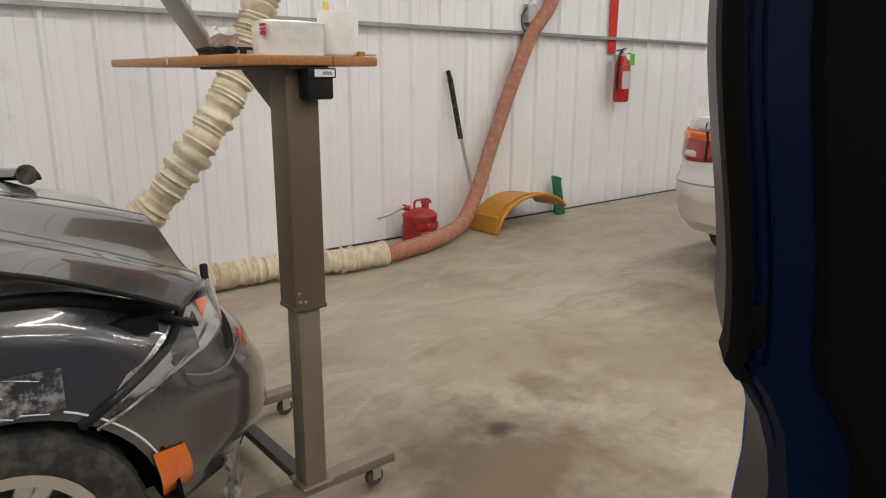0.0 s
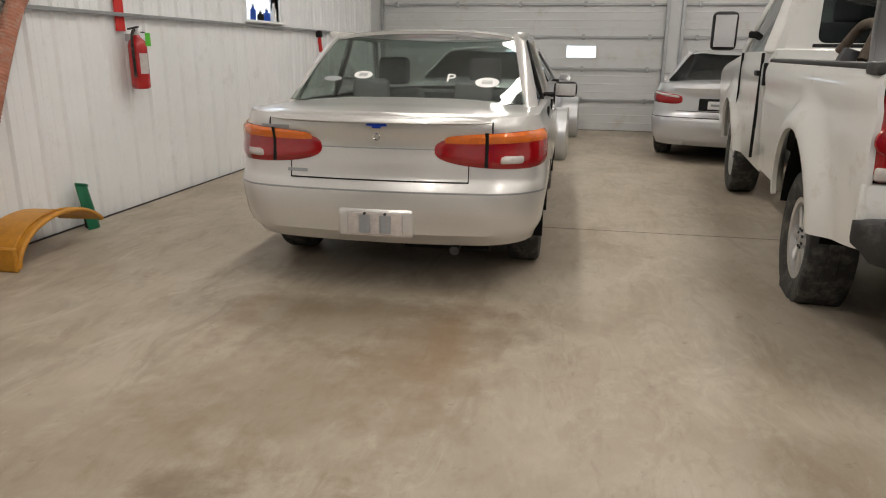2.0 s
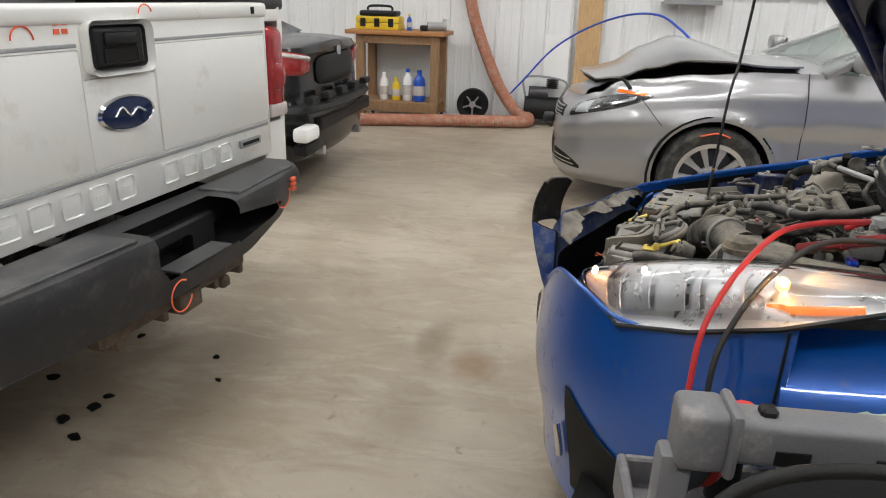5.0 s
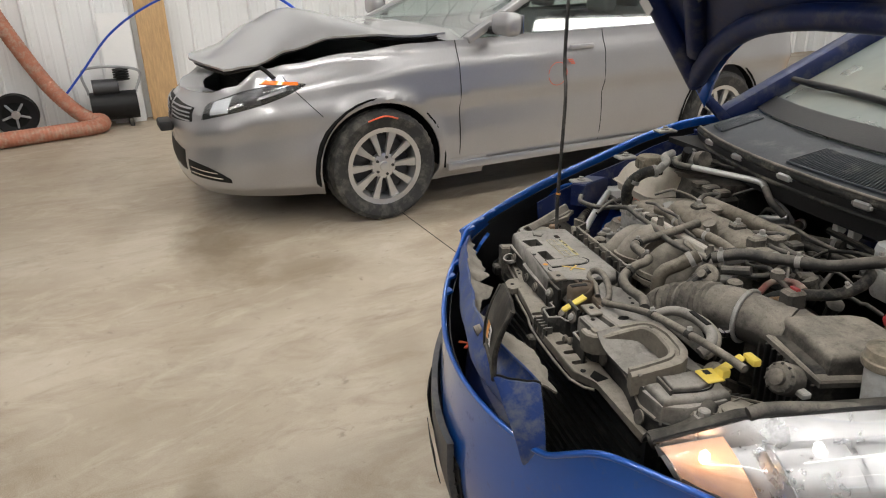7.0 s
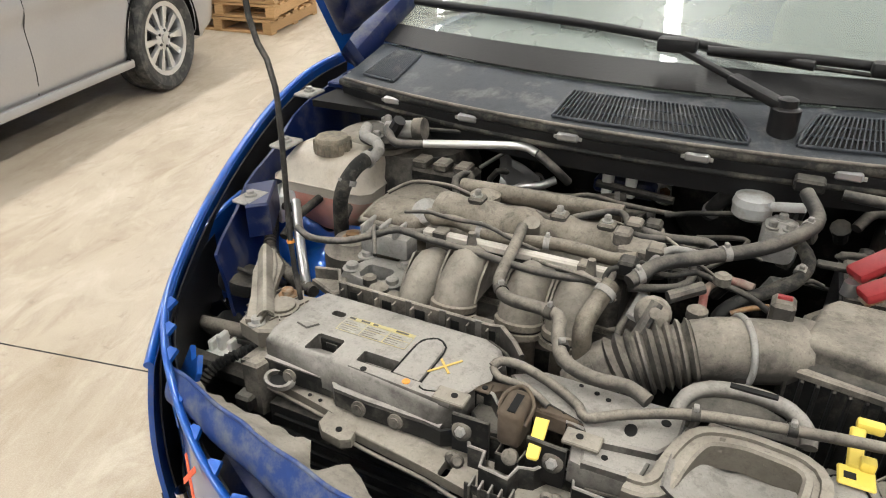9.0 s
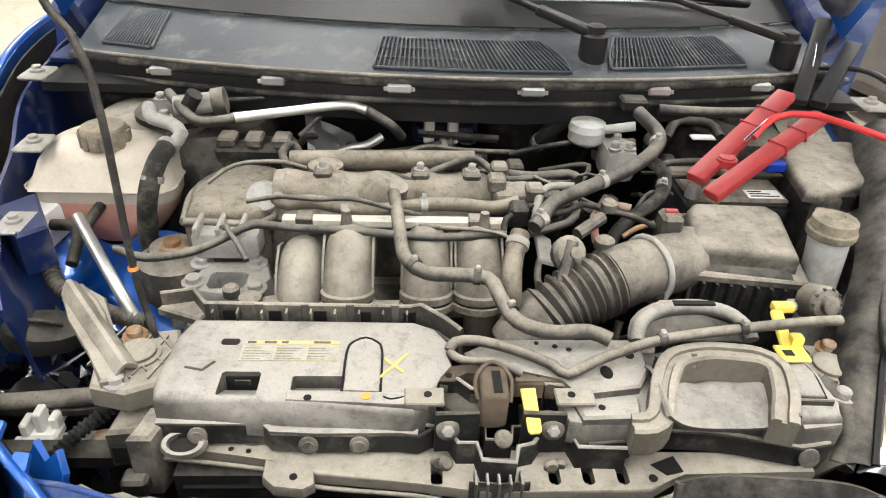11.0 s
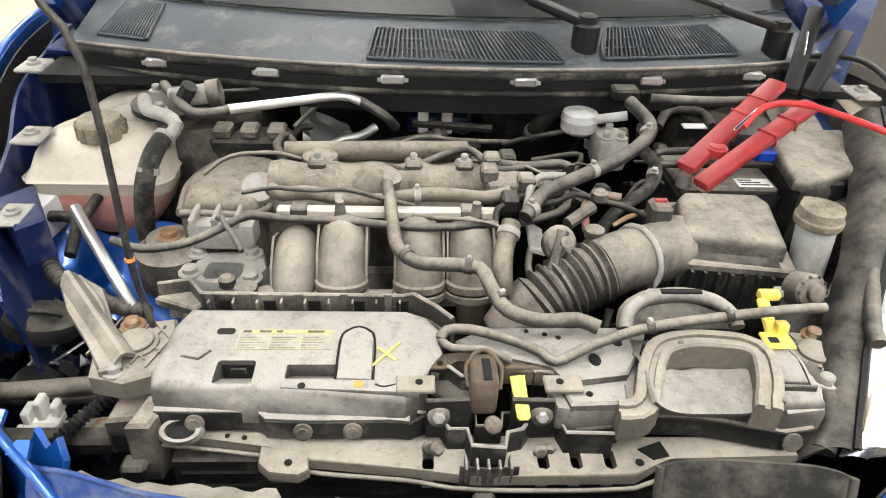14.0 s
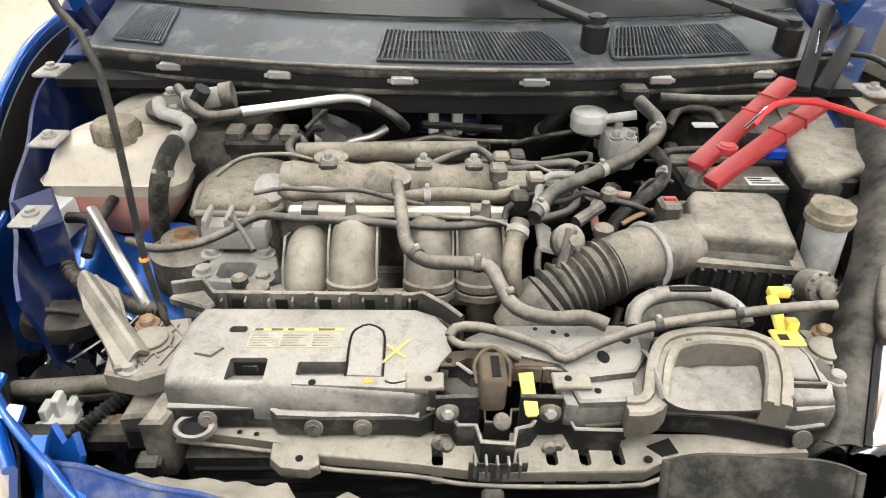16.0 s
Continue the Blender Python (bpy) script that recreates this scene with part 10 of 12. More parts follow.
bay("channel_rim", ribbon(zig, 0.7915, 0.7895, 0.0055), "dusty_cover", ch)
inner = [(0.0004, -0.1055), (0.0216, -0.1056), (0.0211, -0.1264), (0.0496, -0.1283), (0.0534, -0.1076), (0.075, -0.106)]
bay("channel_wall", ribbon(inner, 0.785, 0.75, 0.003), "dusty_black", ch)
bay("channel_rim", ribbon(inner, 0.7865, 0.784, 0.004), "dusty_grey", ch)
bay("channel_floor", prism([(0.0, -0.155), (0.07, -0.158), (0.07, -0.112), (0.0, -0.112)], 0.748, 0.756, 0), "ink_shade_dark", ch)
for k in range(5):
    bay("channel_rib", boxed((0.006 + 0.0125 * k, -0.178, 0.748), (0.009 + 0.0125 * k, -0.158, 0.772), 0.0008), "dusty_cover", ch)
bay("channel_front", ribbon([(0.0, -0.172), (0.03, -0.175), (0.066, -0.173)], 0.77, 0.74, 0.003), "dusty_black", ch)
for k, (x, y) in enumerate(((-0.025, -0.14), (-0.034, -0.136), (0.094, -0.142), (0.105, -0.138))):
    bay("cable_clip", lathe([(0.006, 0), (0.009, 0.004), (0.006, 0.008)], 12, Matrix.Translation((x, y, 0.762)) @ pose(0, 0, 0, 40 + 20 * k, 30, 0)), "dusty_grey", ch)

for pts in ([(-0.0554, -0.0705), (-0.0326, -0.0687), (-0.0085, -0.0688), (0.0052, -0.084), (0.0289, -0.086)], [(0.0902, -0.0768), (0.0959, -0.0749), (0.1346, -0.0845)]):
    sd = bay("latch_side_plate", ribbon(pts, 0.822, 0.772, 0.004), "dusty_black", None, "black plastic plate beside the latch")
    bay("plate_edge", ribbon(pts, 0.8235, 0.8205, 0.0055), "dusty_cover", sd)
    bay("plate_face", ribbon([(x, y - 0.012) for x, y in pts], 0.79, 0.765, 0.003), "dusty_black", sd)

# inlet snorkel on the battery side
sb = bay("snorkel_tray", prism([(0.105, -0.1), (0.11, -0.13), (0.13, -0.134), (0.19, -0.13), (0.2, -0.115), (0.31, -0.125), (0.372, -0.142), (0.42, -0.135), (0.434, -0.1), (0.43, -0.03), (0.36, -0.015), (0.21, -0.012), (0.19, -0.03)], 0.784, 0.817, 0.006, None, 2), "dusty_cover", None, "dusty grey inlet snorkel tray")
bay("tray_plate", prism([(0.0, -0.03), (0.04, -0.005), (0.22, -0.004), (0.218, -0.06), (0.2, -0.088), (0.12, -0.1), (0.112, -0.075), (0.02, -0.052)], 0.816, 0.8295, 0.003), "dusty_cover", sb)
for x, y, rx, ry in ((0.165, -0.066, 0.0075, 0.011), (0.148, -0.118, 0.004, 0.004), (0.2, -0.036, 0.006, 0.006), (0.112, -0.02, 0.0035, 0.0035), (0.128, -0.026, 0.0035, 0.0035), (0.09, -0.014, 0.003, 0.003)):
    bay("tray_hole", lathe([(1, 0), (1, 0.0008)], 14, Matrix.Translation((x, y, 0.8298 if y > -0.1 else 0.8255)) @ Matrix.Diagonal((rx, ry, 1, 1))), "ink_shade_dark", sb)
bay("tray_step", prism([(0.118, -0.104), (0.195, -0.1), (0.19, -0.13), (0.125, -0.133)], 0.812, 0.8245, 0.003), "dusty_cover", sb)
RIM = [(0.177, -0.14, 0.82), (0.197, -0.141, 0.822), (0.212, -0.13, 0.826), (0.219, -0.109, 0.834), (0.228, -0.086, 0.842), (0.244, -0.066, 0.85), (0.279, -0.059, 0.854), (0.312, -0.062, 0.855), (0.342, -0.067, 0.854), (0.357, -0.082, 0.85), (0.353, -0.116, 0.84), (0.346, -0.134, 0.832), (0.342, -0.146, 0.828)]


def flat_band(pts, prof, step=0.008):
    """A moulded strip along pts; prof gives (sideways, up) of its section."""
    c = curve_points(pts, step)
    rows = []
    for k, p in enumerate(c):
        d = (c[min(k + 1, len(c) - 1)] - c[max(k - 1, 0)])
        n = Vector((d.y, -d.x, 0)).normalized()
        rows.append([p + n * a + Vector((0, 0, h)) for a, h in prof])
    bm = bmesh.new()
    rings(bm, rows)
    return bm


rm = bay("snorkel_gasket", flat_band(RIM, [(-0.016, -0.03), (-0.016, 0.004), (-0.013, 0.006), (-0.004, 0.006), (-0.003, 0.002), (0.003, 0.002), (0.004, 0.006), (0.011, 0.006), (0.014, 0.003), (0.014, -0.03)]), "dusty_tan", sb, "moulded grey gasket frame round the snorkel mouth")



def scoop(u, v):
    return (0.215 + 0.145 * u, -0.142 + 0.095 * v, 0.818 + 0.012 * v - 0.03 * max(0, v - 0.55) ** 2 * 4 + 0.02 * abs(2 * u - 1) ** 4 - 0.006 * math.exp(-((u - 0.4) / 0.06) ** 2) * v)


bay("snorkel_scoop", grid(scoop, 20, 16, 0.004), "dusty_cover", sb)
bay("snorkel_throat", boxed((0.222, -0.062, 0.8), (0.35, -0.052, 0.852), 0.004), "dusty_black", sb)
for x in (0.262, 0.308):
    bay("mouth_rib", prism([(-0.003, 0), (0.003, 0), (0.002, -0.016), (-0.002, -0.016)], 0, 0.003, 0, Matrix.Translation((x, -0.066, 0.86)) @ pose(0, 0, 0, 62, 0, 0)), "dusty_tan", sb)
HOOD = [(0.208, -0.032, 0.848), (0.214, -0.012, 0.858), (0.238, 0.004, 0.866), (0.285, 0.01, 0.869), (0.325, 0.004, 0.866), (0.345, -0.014, 0.858), (0.348, -0.03, 0.85)]
hd_ = bay("snorkel_hood", tube(HOOD, 0.0095, 10, step=0.008), "dusty_cover", sb)
bay("hood_face", grid(lambda u, v: (0.212 + 0.132 * u, -0.03 + 0.034 * v * math.sin(math.pi * (0.12 + 0.76 * u)), 0.848 + 0.016 * v * math.sin(math.pi * (0.12 + 0.76 * u))), 16, 5, 0.003), "dusty_black", hd_)
bay("hood_slot", boxed((0.258, 0.0035, 0.8755), (0.31, 0.0115, 0.8785)), "ink_shade_dark", hd_)
bay("hood_brow", tube([Vector(p) + Vector((0, 0.008, -0.004)) for p in HOOD], 0.009, 10, step=0.01), "dusty_tan", hd_)
rb = bay("resonator", prism([(0.368, -0.136), (0.42, -0.132), (0.428, -0.06), (0.424, -0.022), (0.372, -0.018), (0.362, -0.06)], 0.77, 0.828, 0.012, None, 3), "dusty_cover")
bay("resonator_tongue", prism([(0.37, -0.108), (0.406, -0.11), (0.412, -0.07), (0.406, -0.048), (0.392, -0.038), (0.376, -0.042), (0.367, -0.06)], 0.826, 0.836, 0.004, None, 3), "dusty_cover", rb)
bay("tongue_groove", tube([(0.367, -0.11, 0.829), (0.364, -0.06, 0.829), (0.374, -0.039, 0.829), (0.392, -0.034, 0.829), (0.409, -0.046, 0.829), (0.415, -0.07, 0.829), (0.409, -0.112, 0.829)], 0.0013, 5, step=0.006), "ink_shade_dark", rb)
bay("resonator_band", ribbon([(0.366, -0.114), (0.412, -0.116)], 0.836, 0.82, 0.004), "dusty_grey", rb)
bay("resonator_hose", tube([(0.428, -0.06, 0.81), (0.446, -0.085, 0.8), (0.446, -0.12, 0.785), (0.425, -0.15, 0.765)], 0.014, 12, step=0.01), "dusty_black", rb)
lip_r = bay("front_lip", ribbon([(0.134, -0.137), (0.184, -0.132), (0.2, -0.117), (0.278, -0.121), (0.31, -0.127), (0.376, -0.144), (0.411, -0.138), (0.429, -0.122), (0.44, -0.118)], 0.79, 0.762, 0.005), "dusty_black", None, "black plastic lip below the snorkel")
bay("lip_flange", ribbon([(0.184, -0.13), (0.2, -0.115), (0.278, -0.119), (0.31, -0.125), (0.376, -0.142), (0.411, -0.136)], 0.7925, 0.789, 0.008), "dusty_grey", lip_r)
for x, y in ((0.21, -0.123), (0.385, -0.148)):
    bay("push_pin", lathe([(0.012, 0), (0.012, 0.003), (0.008, 0.004)], 16, Matrix.Translation((x, y, 0.778)) @ pose(0, 0, 0, 76, 0, 0)), "dusty_grey", lip_r)
yc = bay("wire_clip", boxed((0.378, -0.058, 0.838), (0.415, -0.028, 0.843), 0.002), "yellow_clip", None, "yellow plastic wiring clip")
bay("clip_arm", boxed((0.386, -0.03, 0.84), (0.402, 0.018, 0.846), 0.002, 1, Matrix.Translation((0.394, -0.03, 0.84)) @ pose(0, 0, 0, 26, 0, 0) @ Matrix.Translation((-0.394, 0.03, -0.84))), "yellow_clip", yc)
bay("clip_hook", boxed((0.392, 0.012, 0.858), (0.42, 0.026, 0.87), 0.003, 2), "yellow_clip", yc)
bay("clip_fold", boxed((0.398, -0.034, 0.842), (0.414, -0.02, 0.856), 0.003, 2), "yellow_clip", yc)
bay("clip_slot", boxed((0.384, -0.05, 0.8431), (0.396, -0.04, 0.8438)), "ink_shade_dark", yc)
sen = bay("round_sensor", lathe([(0.02, -0.022), (0.024, -0.018), (0.024, 0.008), (0.021, 0.012), (0.012, 0.013), (0.012, 0.02), (0.005, 0.022)], 22, Matrix.Translation((0.462, 0.03, 0.862)) @ pose(0, 0, 0, 62, 22, 0)), "dusty_grey", None, "dusty round sensor")
for k in range(10):
    a = radians(36 * k)
    bay("sensor_tooth", boxed((-0.002, 0.019, 0.006), (0.002, 0.0225, 0.0135), 0.0005, 1, Matrix.Translation((0.462, 0.03, 0.862)) @ pose(0, 0, 0, 62, 22, 0) @ Matrix.Rotation(a, 4, "Z")), "dusty_black", sen)
bay("sensor_bracket", boxed((0.428, 0.035, 0.846), (0.498, 0.05, 0.856), 0.002), "dusty_alloy", sen)

# corner plates with bolts, both sides
for s, x, y, z, yaw in ((-1, -0.395, -0.005, 0.80, 12), (1, 0.458, -0.035, 0.81, -12)):
    m = Matrix.Translation((x, y, z)) @ pose(0, 0, 0, 0, 0, yaw)
    bm = bmesh.new()
    add_prism(bm, [(-0.05, -0.045), (-0.01, -0.065), (0.035, -0.055), (0.05, 0.0), (0.045, 0.045), (-0.02, 0.045), (-0.05, 0.02)], -0.03, 0.0, 0.004, m)
    cp = bay("corner_plate", bm, "dusty_tan", None, "dusty corner mounting plate")
    bay("round_pad", lathe([(0.027, 0.0), (0.027, 0.003), (0.022, 0.004), (0.022, 0.008), (0.019, 0.01)], 22, m), "dusty_tan", cp)
    bolt(cp, x + 0.015 * s, y + 0.035, z, 0.01, "copper")
    bolt(cp, x - 0.01, y - 0.048, z - 0.002, 0.009, "dusty_alloy")
    for k in range(5):
        bay("plate_rib", boxed((-0.046 + 0.02 * k, -0.035, 0), (-0.044 + 0.02 * k, 0.04, 0.003), 0, 1, m @ pose(0, 0, 0, 0, 0, 28)), "dusty_tan", cp)
        bay("plate_rib", boxed((-0.046 + 0.02 * k, -0.035, 0), (-0.044 + 0.02 * k, 0.04, 0.003), 0, 1, m @ pose(0, 0, 0, 0, 0, -28)), "dusty_tan", cp)

# open headlight hole: stay, plug, horn, broken bits
stay = bay("lamp_stay", prism([(-0.525, 0.139), (-0.505, 0.118), (-0.47, 0.1), (-0.452, 0.062), (-0.405, -0.02), (-0.395, -0.055), (-0.42, -0.062), (-0.452, -0.01), (-0.5, 0.052), (-0.528, 0.1)], 0.798, 0.81, 0.003), "dusty_tan", None, "dusty torn headlight stay")
bay("stay_fold", grid(lambda u, v: (-0.528 + 0.125 * u + 0.02 * v, 0.1 - 0.155 * u + 0.018 * v, 0.812 + 0.02 * math.sin(math.pi * v) * (1 - 0.5 * u)), 12, 5, 0.003), "dusty_tan", stay)
bay("stay_rib", tube([(-0.51, 0.12, 0.812), (-0.46, 0.06, 0.812), (-0.415, -0.03, 0.81)], 0.004, 6), "dusty_tan", stay)
pg = bay("wiring_plug", boxed((-0.566, -0.02, 0.655), (-0.52, 0.012, 0.672), 0.004), "white_plug", None, "white wiring plug hanging loose")
for k in range(3):
    bay("plug_tooth", boxed((-0.564 + 0.016 * k, -0.018 + 0.006 * k, 0.668), (-0.553 + 0.016 * k, 0.008 + 0.006 * k, 0.69 + 0.012 * (k % 2)), 0.002), "white_plug", pg)
bay("plug_wing", boxed((-0.58, -0.03, 0.652), (-0.562, -0.004, 0.66), 0.003, 1), "white_plug", pg)
bay("plug_tail", boxed((-0.52, -0.026, 0.656), (-0.498, -0.012, 0.662), 0.003, 1), "white_plug", pg)
hn = bay("horn", lathe([(0.012, -0.02), (0.04, -0.008), (0.046, 0.0), (0.046, 0.008), (0.03, 0.014)], 24, Matrix.Translation((-0.57, 0.045, 0.66)) @ pose(0, 0, 0, 60, -30, 0)), "rubber", None, "round black horn")
hs = bay("lamp_cap", lathe([(0.05, -0.012), (0.052, 0.0), (0.05, 0.01), (0.03, 0.014), (0.012, 0.012)], 24, Matrix.Translation((-0.569, 0.105, 0.745)) @ pose(0, 0, 0, -14, 10, 0)), "dusty_black", None, "loose round headlight cap")
bay("cap_rib", tube([(-0.6, 0.105, 0.764), (-0.569, 0.1, 0.768), (-0.54, 0.105, 0.758)], 0.004, 6), "dusty_black", hs)
rnd = random.Random(31)
shard = bay("broken_reflector", grid(lambda u, v: (-0.66 + 0.14 * u, 0.07 + 0.09 * v, 0.66 + 0.045 * noise.noise(Vector((u * 5, v * 6, 9))) - 0.02 * u), 9, 7, 0.003), "chrome", None, "crumpled bright headlight reflector scrap")
for k in range(9):
    x, y = -0.66 + 0.016 * k + rnd.uniform(-0.008, 0.008), rnd.uniform(0.05, 0.14)
    a = rnd.uniform(0.012, 0.024)
    bay("reflector_shard", prism([(-a, -a * 0.6), (a * 0.4, -a), (a, 0.2 * a), (0.1 * a, a), (-0.8 * a, 0.5 * a)], 0, 0.002, 0, Matrix.Translation((x, y, rnd.uniform(0.67, 0.7))) @ pose(0, 0, 0, rnd.uniform(-50, 50), rnd.uniform(-50, 50), rnd.uniform(0, 180))), rnd.choice(("chrome", "chrome", "reflector", "black_plastic")), shard)
bay("stay_bar", tube([(-0.615, 0.03, 0.685), (-0.585, 0.02, 0.695), (-0.5, 0.024, 0.70), (-0.42, 0.03, 0.70), (-0.39, 0.02, 0.70)], 0.0125, 10), "dusty_grey", None, "broken grey lamp carrier bar")
bay("bar_web", prism([(-0.61, 0.035), (-0.58, 0.03), (-0.42, 0.045), (-0.4, 0.03), (-0.5, 0.01), (-0.58, 0.008), (-0.61, 0.015)], 0.68, 0.69, 0.003), "dusty_black")
bp2 = bay("bolt_plate", prism([(-0.515, -0.01), (-0.42, 0.0), (-0.405, -0.05), (-0.42, -0.06), (-0.52, -0.055)], 0.665, 0.672, 0.002), "dusty_alloy", None, "rust-edged alloy bolt plate")
bolt(bp2, -0.456, -0.026, 0.672, 0.011, "copper")
bay("rust_edge", tube([(-0.62, -0.01, 0.665), (-0.6, -0.04, 0.665), (-0.55, -0.045, 0.665)], 0.004, 6), "rust")
bay("side_bracket", prism([(-0.41, -0.03), (-0.375, -0.035), (-0.375, -0.085), (-0.415, -0.09)], 0.7, 0.755, 0.004), "dusty_grey", None, "grey channel bracket beside the cover")
bay("bracket_slot", boxed((-0.41, -0.094, 0.71), (-0.385, -0.088, 0.735)), "ink_shade_dark")
bay("inner_panel", grid(lambda u, v: (-0.72 + 0.3 * u, 0.34 - 0.14 * v + 0.02 * math.sin(5 * u), 0.76 - 0.09 * v + 0.022 * math.sin(9 * u + 3 * v) + 0.012 * noise.noise(Vector((u * 5, v * 5, 2)))), 24, 12, 0.004), "blue_paint", None, "crumpled bright blue inner wing sheet")
for hx, hy in ((0.2, 0.62), (0.27, 0.2), (0.12, 0.45)):
    bay("panel_hole", lathe([(0.009, 0), (0.009, 0.002)], 14, Matrix.Translation((-0.72 + 0.3 * hx, 0.34 - 0.14 * hy + 0.02 * math.sin(5 * hx), 0.772 - 0.09 * hy + 0.022 * math.sin(9 * hx + 3 * hy)))), "ink_shade_dark")
lo_ = bay("wing_loom", tube([(-0.72, 0.33, 0.80), (-0.66, 0.30, 0.80), (-0.62, 0.25, 0.785), (-0.58, 0.19, 0.76), (-0.5, 0.15, 0.745), (-0.43, 0.12, 0.75)], 0.011, 8, rib=0.002, pitch=0.008), "dusty_grey", None, "taped wiring loom")
bay("loom_branch", tube([(-0.66, 0.30, 0.80), (-0.6, 0.3, 0.80), (-0.575, 0.27, 0.8), (-0.57, 0.22, 0.78)], 0.009, 8, step=0.01), "dusty_black", lo_)
bay("loom_branch", tube([(-0.575, 0.27, 0.8), (-0.56, 0.34, 0.82), (-0.55, 0.4, 0.84)], 0.009, 8, step=0.01), "dusty_black", lo_)
bay("plug_lead", tube([(-0.5, -0.1, 0.68), (-0.49, -0.075, 0.7), (-0.47, -0.045, 0.71), (-0.44, -0.01, 0.72), (-0.425, 0.03, 0.74)], 0.009, 8, rib=0.0015, pitch=0.007), "rubber")
bay("side_panel", prism([(-0.67, 0.24), (-0.60, 0.16), (-0.57, 0.19), (-0.63, 0.29)], 0.80, 0.865, 0.004), "blue_inner_shaded")
for x, y, z, r in ((-0.31, 0.12, 0.80, 0.012), (-0.28, 0.1, 0.8, 0.016), (-0.252, 0.098, 0.79, 0.02), (0.2, 0.13, 0.88, 0.014), (0.22, 0.2, 0.9, 0.012)):
    bay("boss", lathe([(r, 0), (r, 0.012), (r * 0.6, 0.016)], 14, Matrix.Translation((x, y, z))), "dusty_grey")
# small plugs, clips and brackets crowded between the larger parts
rnd = random.Random(21)
for k in range(70):
    zone = k % 5
    if zone == 0:
        x, y, z = rnd.uniform(0.05, 0.3), rnd.uniform(0.25, 0.42), rnd.uniform(0.8, 0.88)
    elif zone == 1:
        x, y, z = rnd.uniform(-0.3, 0.05), rnd.uniform(0.44, 0.6), rnd.uniform(0.74, 0.84)
    elif zone == 2:
        x, y, z = rnd.uniform(0.06, 0.3), rnd.uniform(0.0, 0.2), rnd.uniform(0.66, 0.78)
    elif zone == 3:
        x, y, z = rnd.uniform(-0.42, -0.26), rnd.uniform(0.08, 0.22), rnd.uniform(0.6, 0.74)
    else:
        x, y, z = rnd.uniform(0.26, 0.5), rnd.uniform(0.42, 0.55), rnd.uniform(0.78, 0.9)
    m = Matrix.Translation((x, y, z)) @ pose(0, 0, 0, rnd.uniform(-30, 30), rnd.uniform(-30, 30), rnd.uniform(0, 180))
    mt = rnd.choice(("dusty_black", "dusty_grey", "dusty_grey", "dusty_alloy", "dusty_black"))
    if k % 3 == 0:
        bay("fitting", boxed((-0.018, -0.012, -0.02), (0.018, 0.012, 0.014), 0.004, 1, m), mt)
    elif k % 3 == 1:
        bay("fitting", lathe([(0.012, -0.03), (0.012, 0.0), (0.016, 0.002), (0.016, 0.01), (0.008, 0.014)], 10, m), mt)
    else:
        q = Vector((x, y, z))
        pts = [q + Vector((rnd.uniform(-0.07, 0.07), rnd.uniform(-0.05, 0.05), rnd.uniform(-0.04, 0.03))) for _ in range(4)]
        bay("wire", tube(pts, rnd.uniform(0.003, 0.007), 6, step=0.015), "hose_black")

# pipes, hoses and looms of the engine bay
pipe("coolant_hose", "rubber", 0.0145, [(-0.432, 0.342, 0.930), (-0.441, 0.291, 0.920), (-0.452, 0.258, 0.880), (-0.471, 0.275, 0.800), (-0.473, 0.281, 0.720), (-0.493, 0.336, 0.620)])
pipe("hose_fitting", "dusty_alloy", 0.0107, [(-0.482, 0.404, 0.960), (-0.467, 0.370, 0.955), (-0.436, 0.361, 0.950), (-0.415, 0.336, 0.945), (-0.427, 0.331, 0.930)])
pipe("air_con_pipe", "hose_black", 0.0082, [(-0.465, 0.456, 0.965), (-0.419, 0.384, 0.960), (-0.387, 0.358, 0.955), (-0.343, 0.376, 0.955)])
pipe("bare_pipe", "tube_bare", 0.0078, [(-0.344, 0.379, 0.955), (-0.264, 0.412, 0.955), (-0.175, 0.447, 0.955), (-0.137, 0.436, 0.950)])
pipe("air_con_pipe", "hose_black", 0.0082, [(-0.137, 0.436, 0.950), (-0.099, 0.426, 0.930), (-0.080, 0.449, 0.900)])
pipe("bare_pipe", "tube_bare", 0.0080, [(-0.211, 0.456, 0.840), (-0.182, 0.474, 0.860), (-0.142, 0.477, 0.870), (-0.117, 0.493, 0.880)])
pipe("heater_hose", "hose_black", 0.0123, [(-0.194, 0.605, 0.830), (-0.145, 0.521, 0.830), (-0.061, 0.517, 0.840), (0.014, 0.534, 0.850)])
pipe("heater_hose", "hose_black", 0.0100, [(-0.188, 0.530, 0.820), (-0.081, 0.499, 0.830), (0.076, 0.498, 0.840)])
pipe("upper_hose", "hose_black", 0.0108, [(0.104, 0.146, 0.900), (0.133, 0.185, 0.915), (0.179, 0.219, 0.920), (0.257, 0.267, 0.930), (0.305, 0.297, 0.950), (0.325, 0.340, 0.960), (0.305, 0.397, 0.975)])
pipe("branch_hose", "rubber", 0.0098, [(0.308, 0.309, 0.930), (0.324, 0.280, 0.920), (0.309, 0.243, 0.900), (0.249, 0.199, 0.880), (0.225, 0.176, 0.860), (0.230, 0.153, 0.850)])
pipe("breather_hose", "dusty_grey", 0.0094, [(-0.090, 0.240, 0.900), (-0.085, 0.207, 0.895), (-0.079, 0.145, 0.885), (-0.071, 0.096, 0.880), (-0.045, 0.063, 0.880), (-0.005, 0.059, 0.880), (0.034, 0.051, 0.880), (0.046, 0.015, 0.875), (0.064, -0.017, 0.865), (0.104, -0.030, 0.860), (0.148, -0.021, 0.855), (0.175, -0.031, 0.850)])
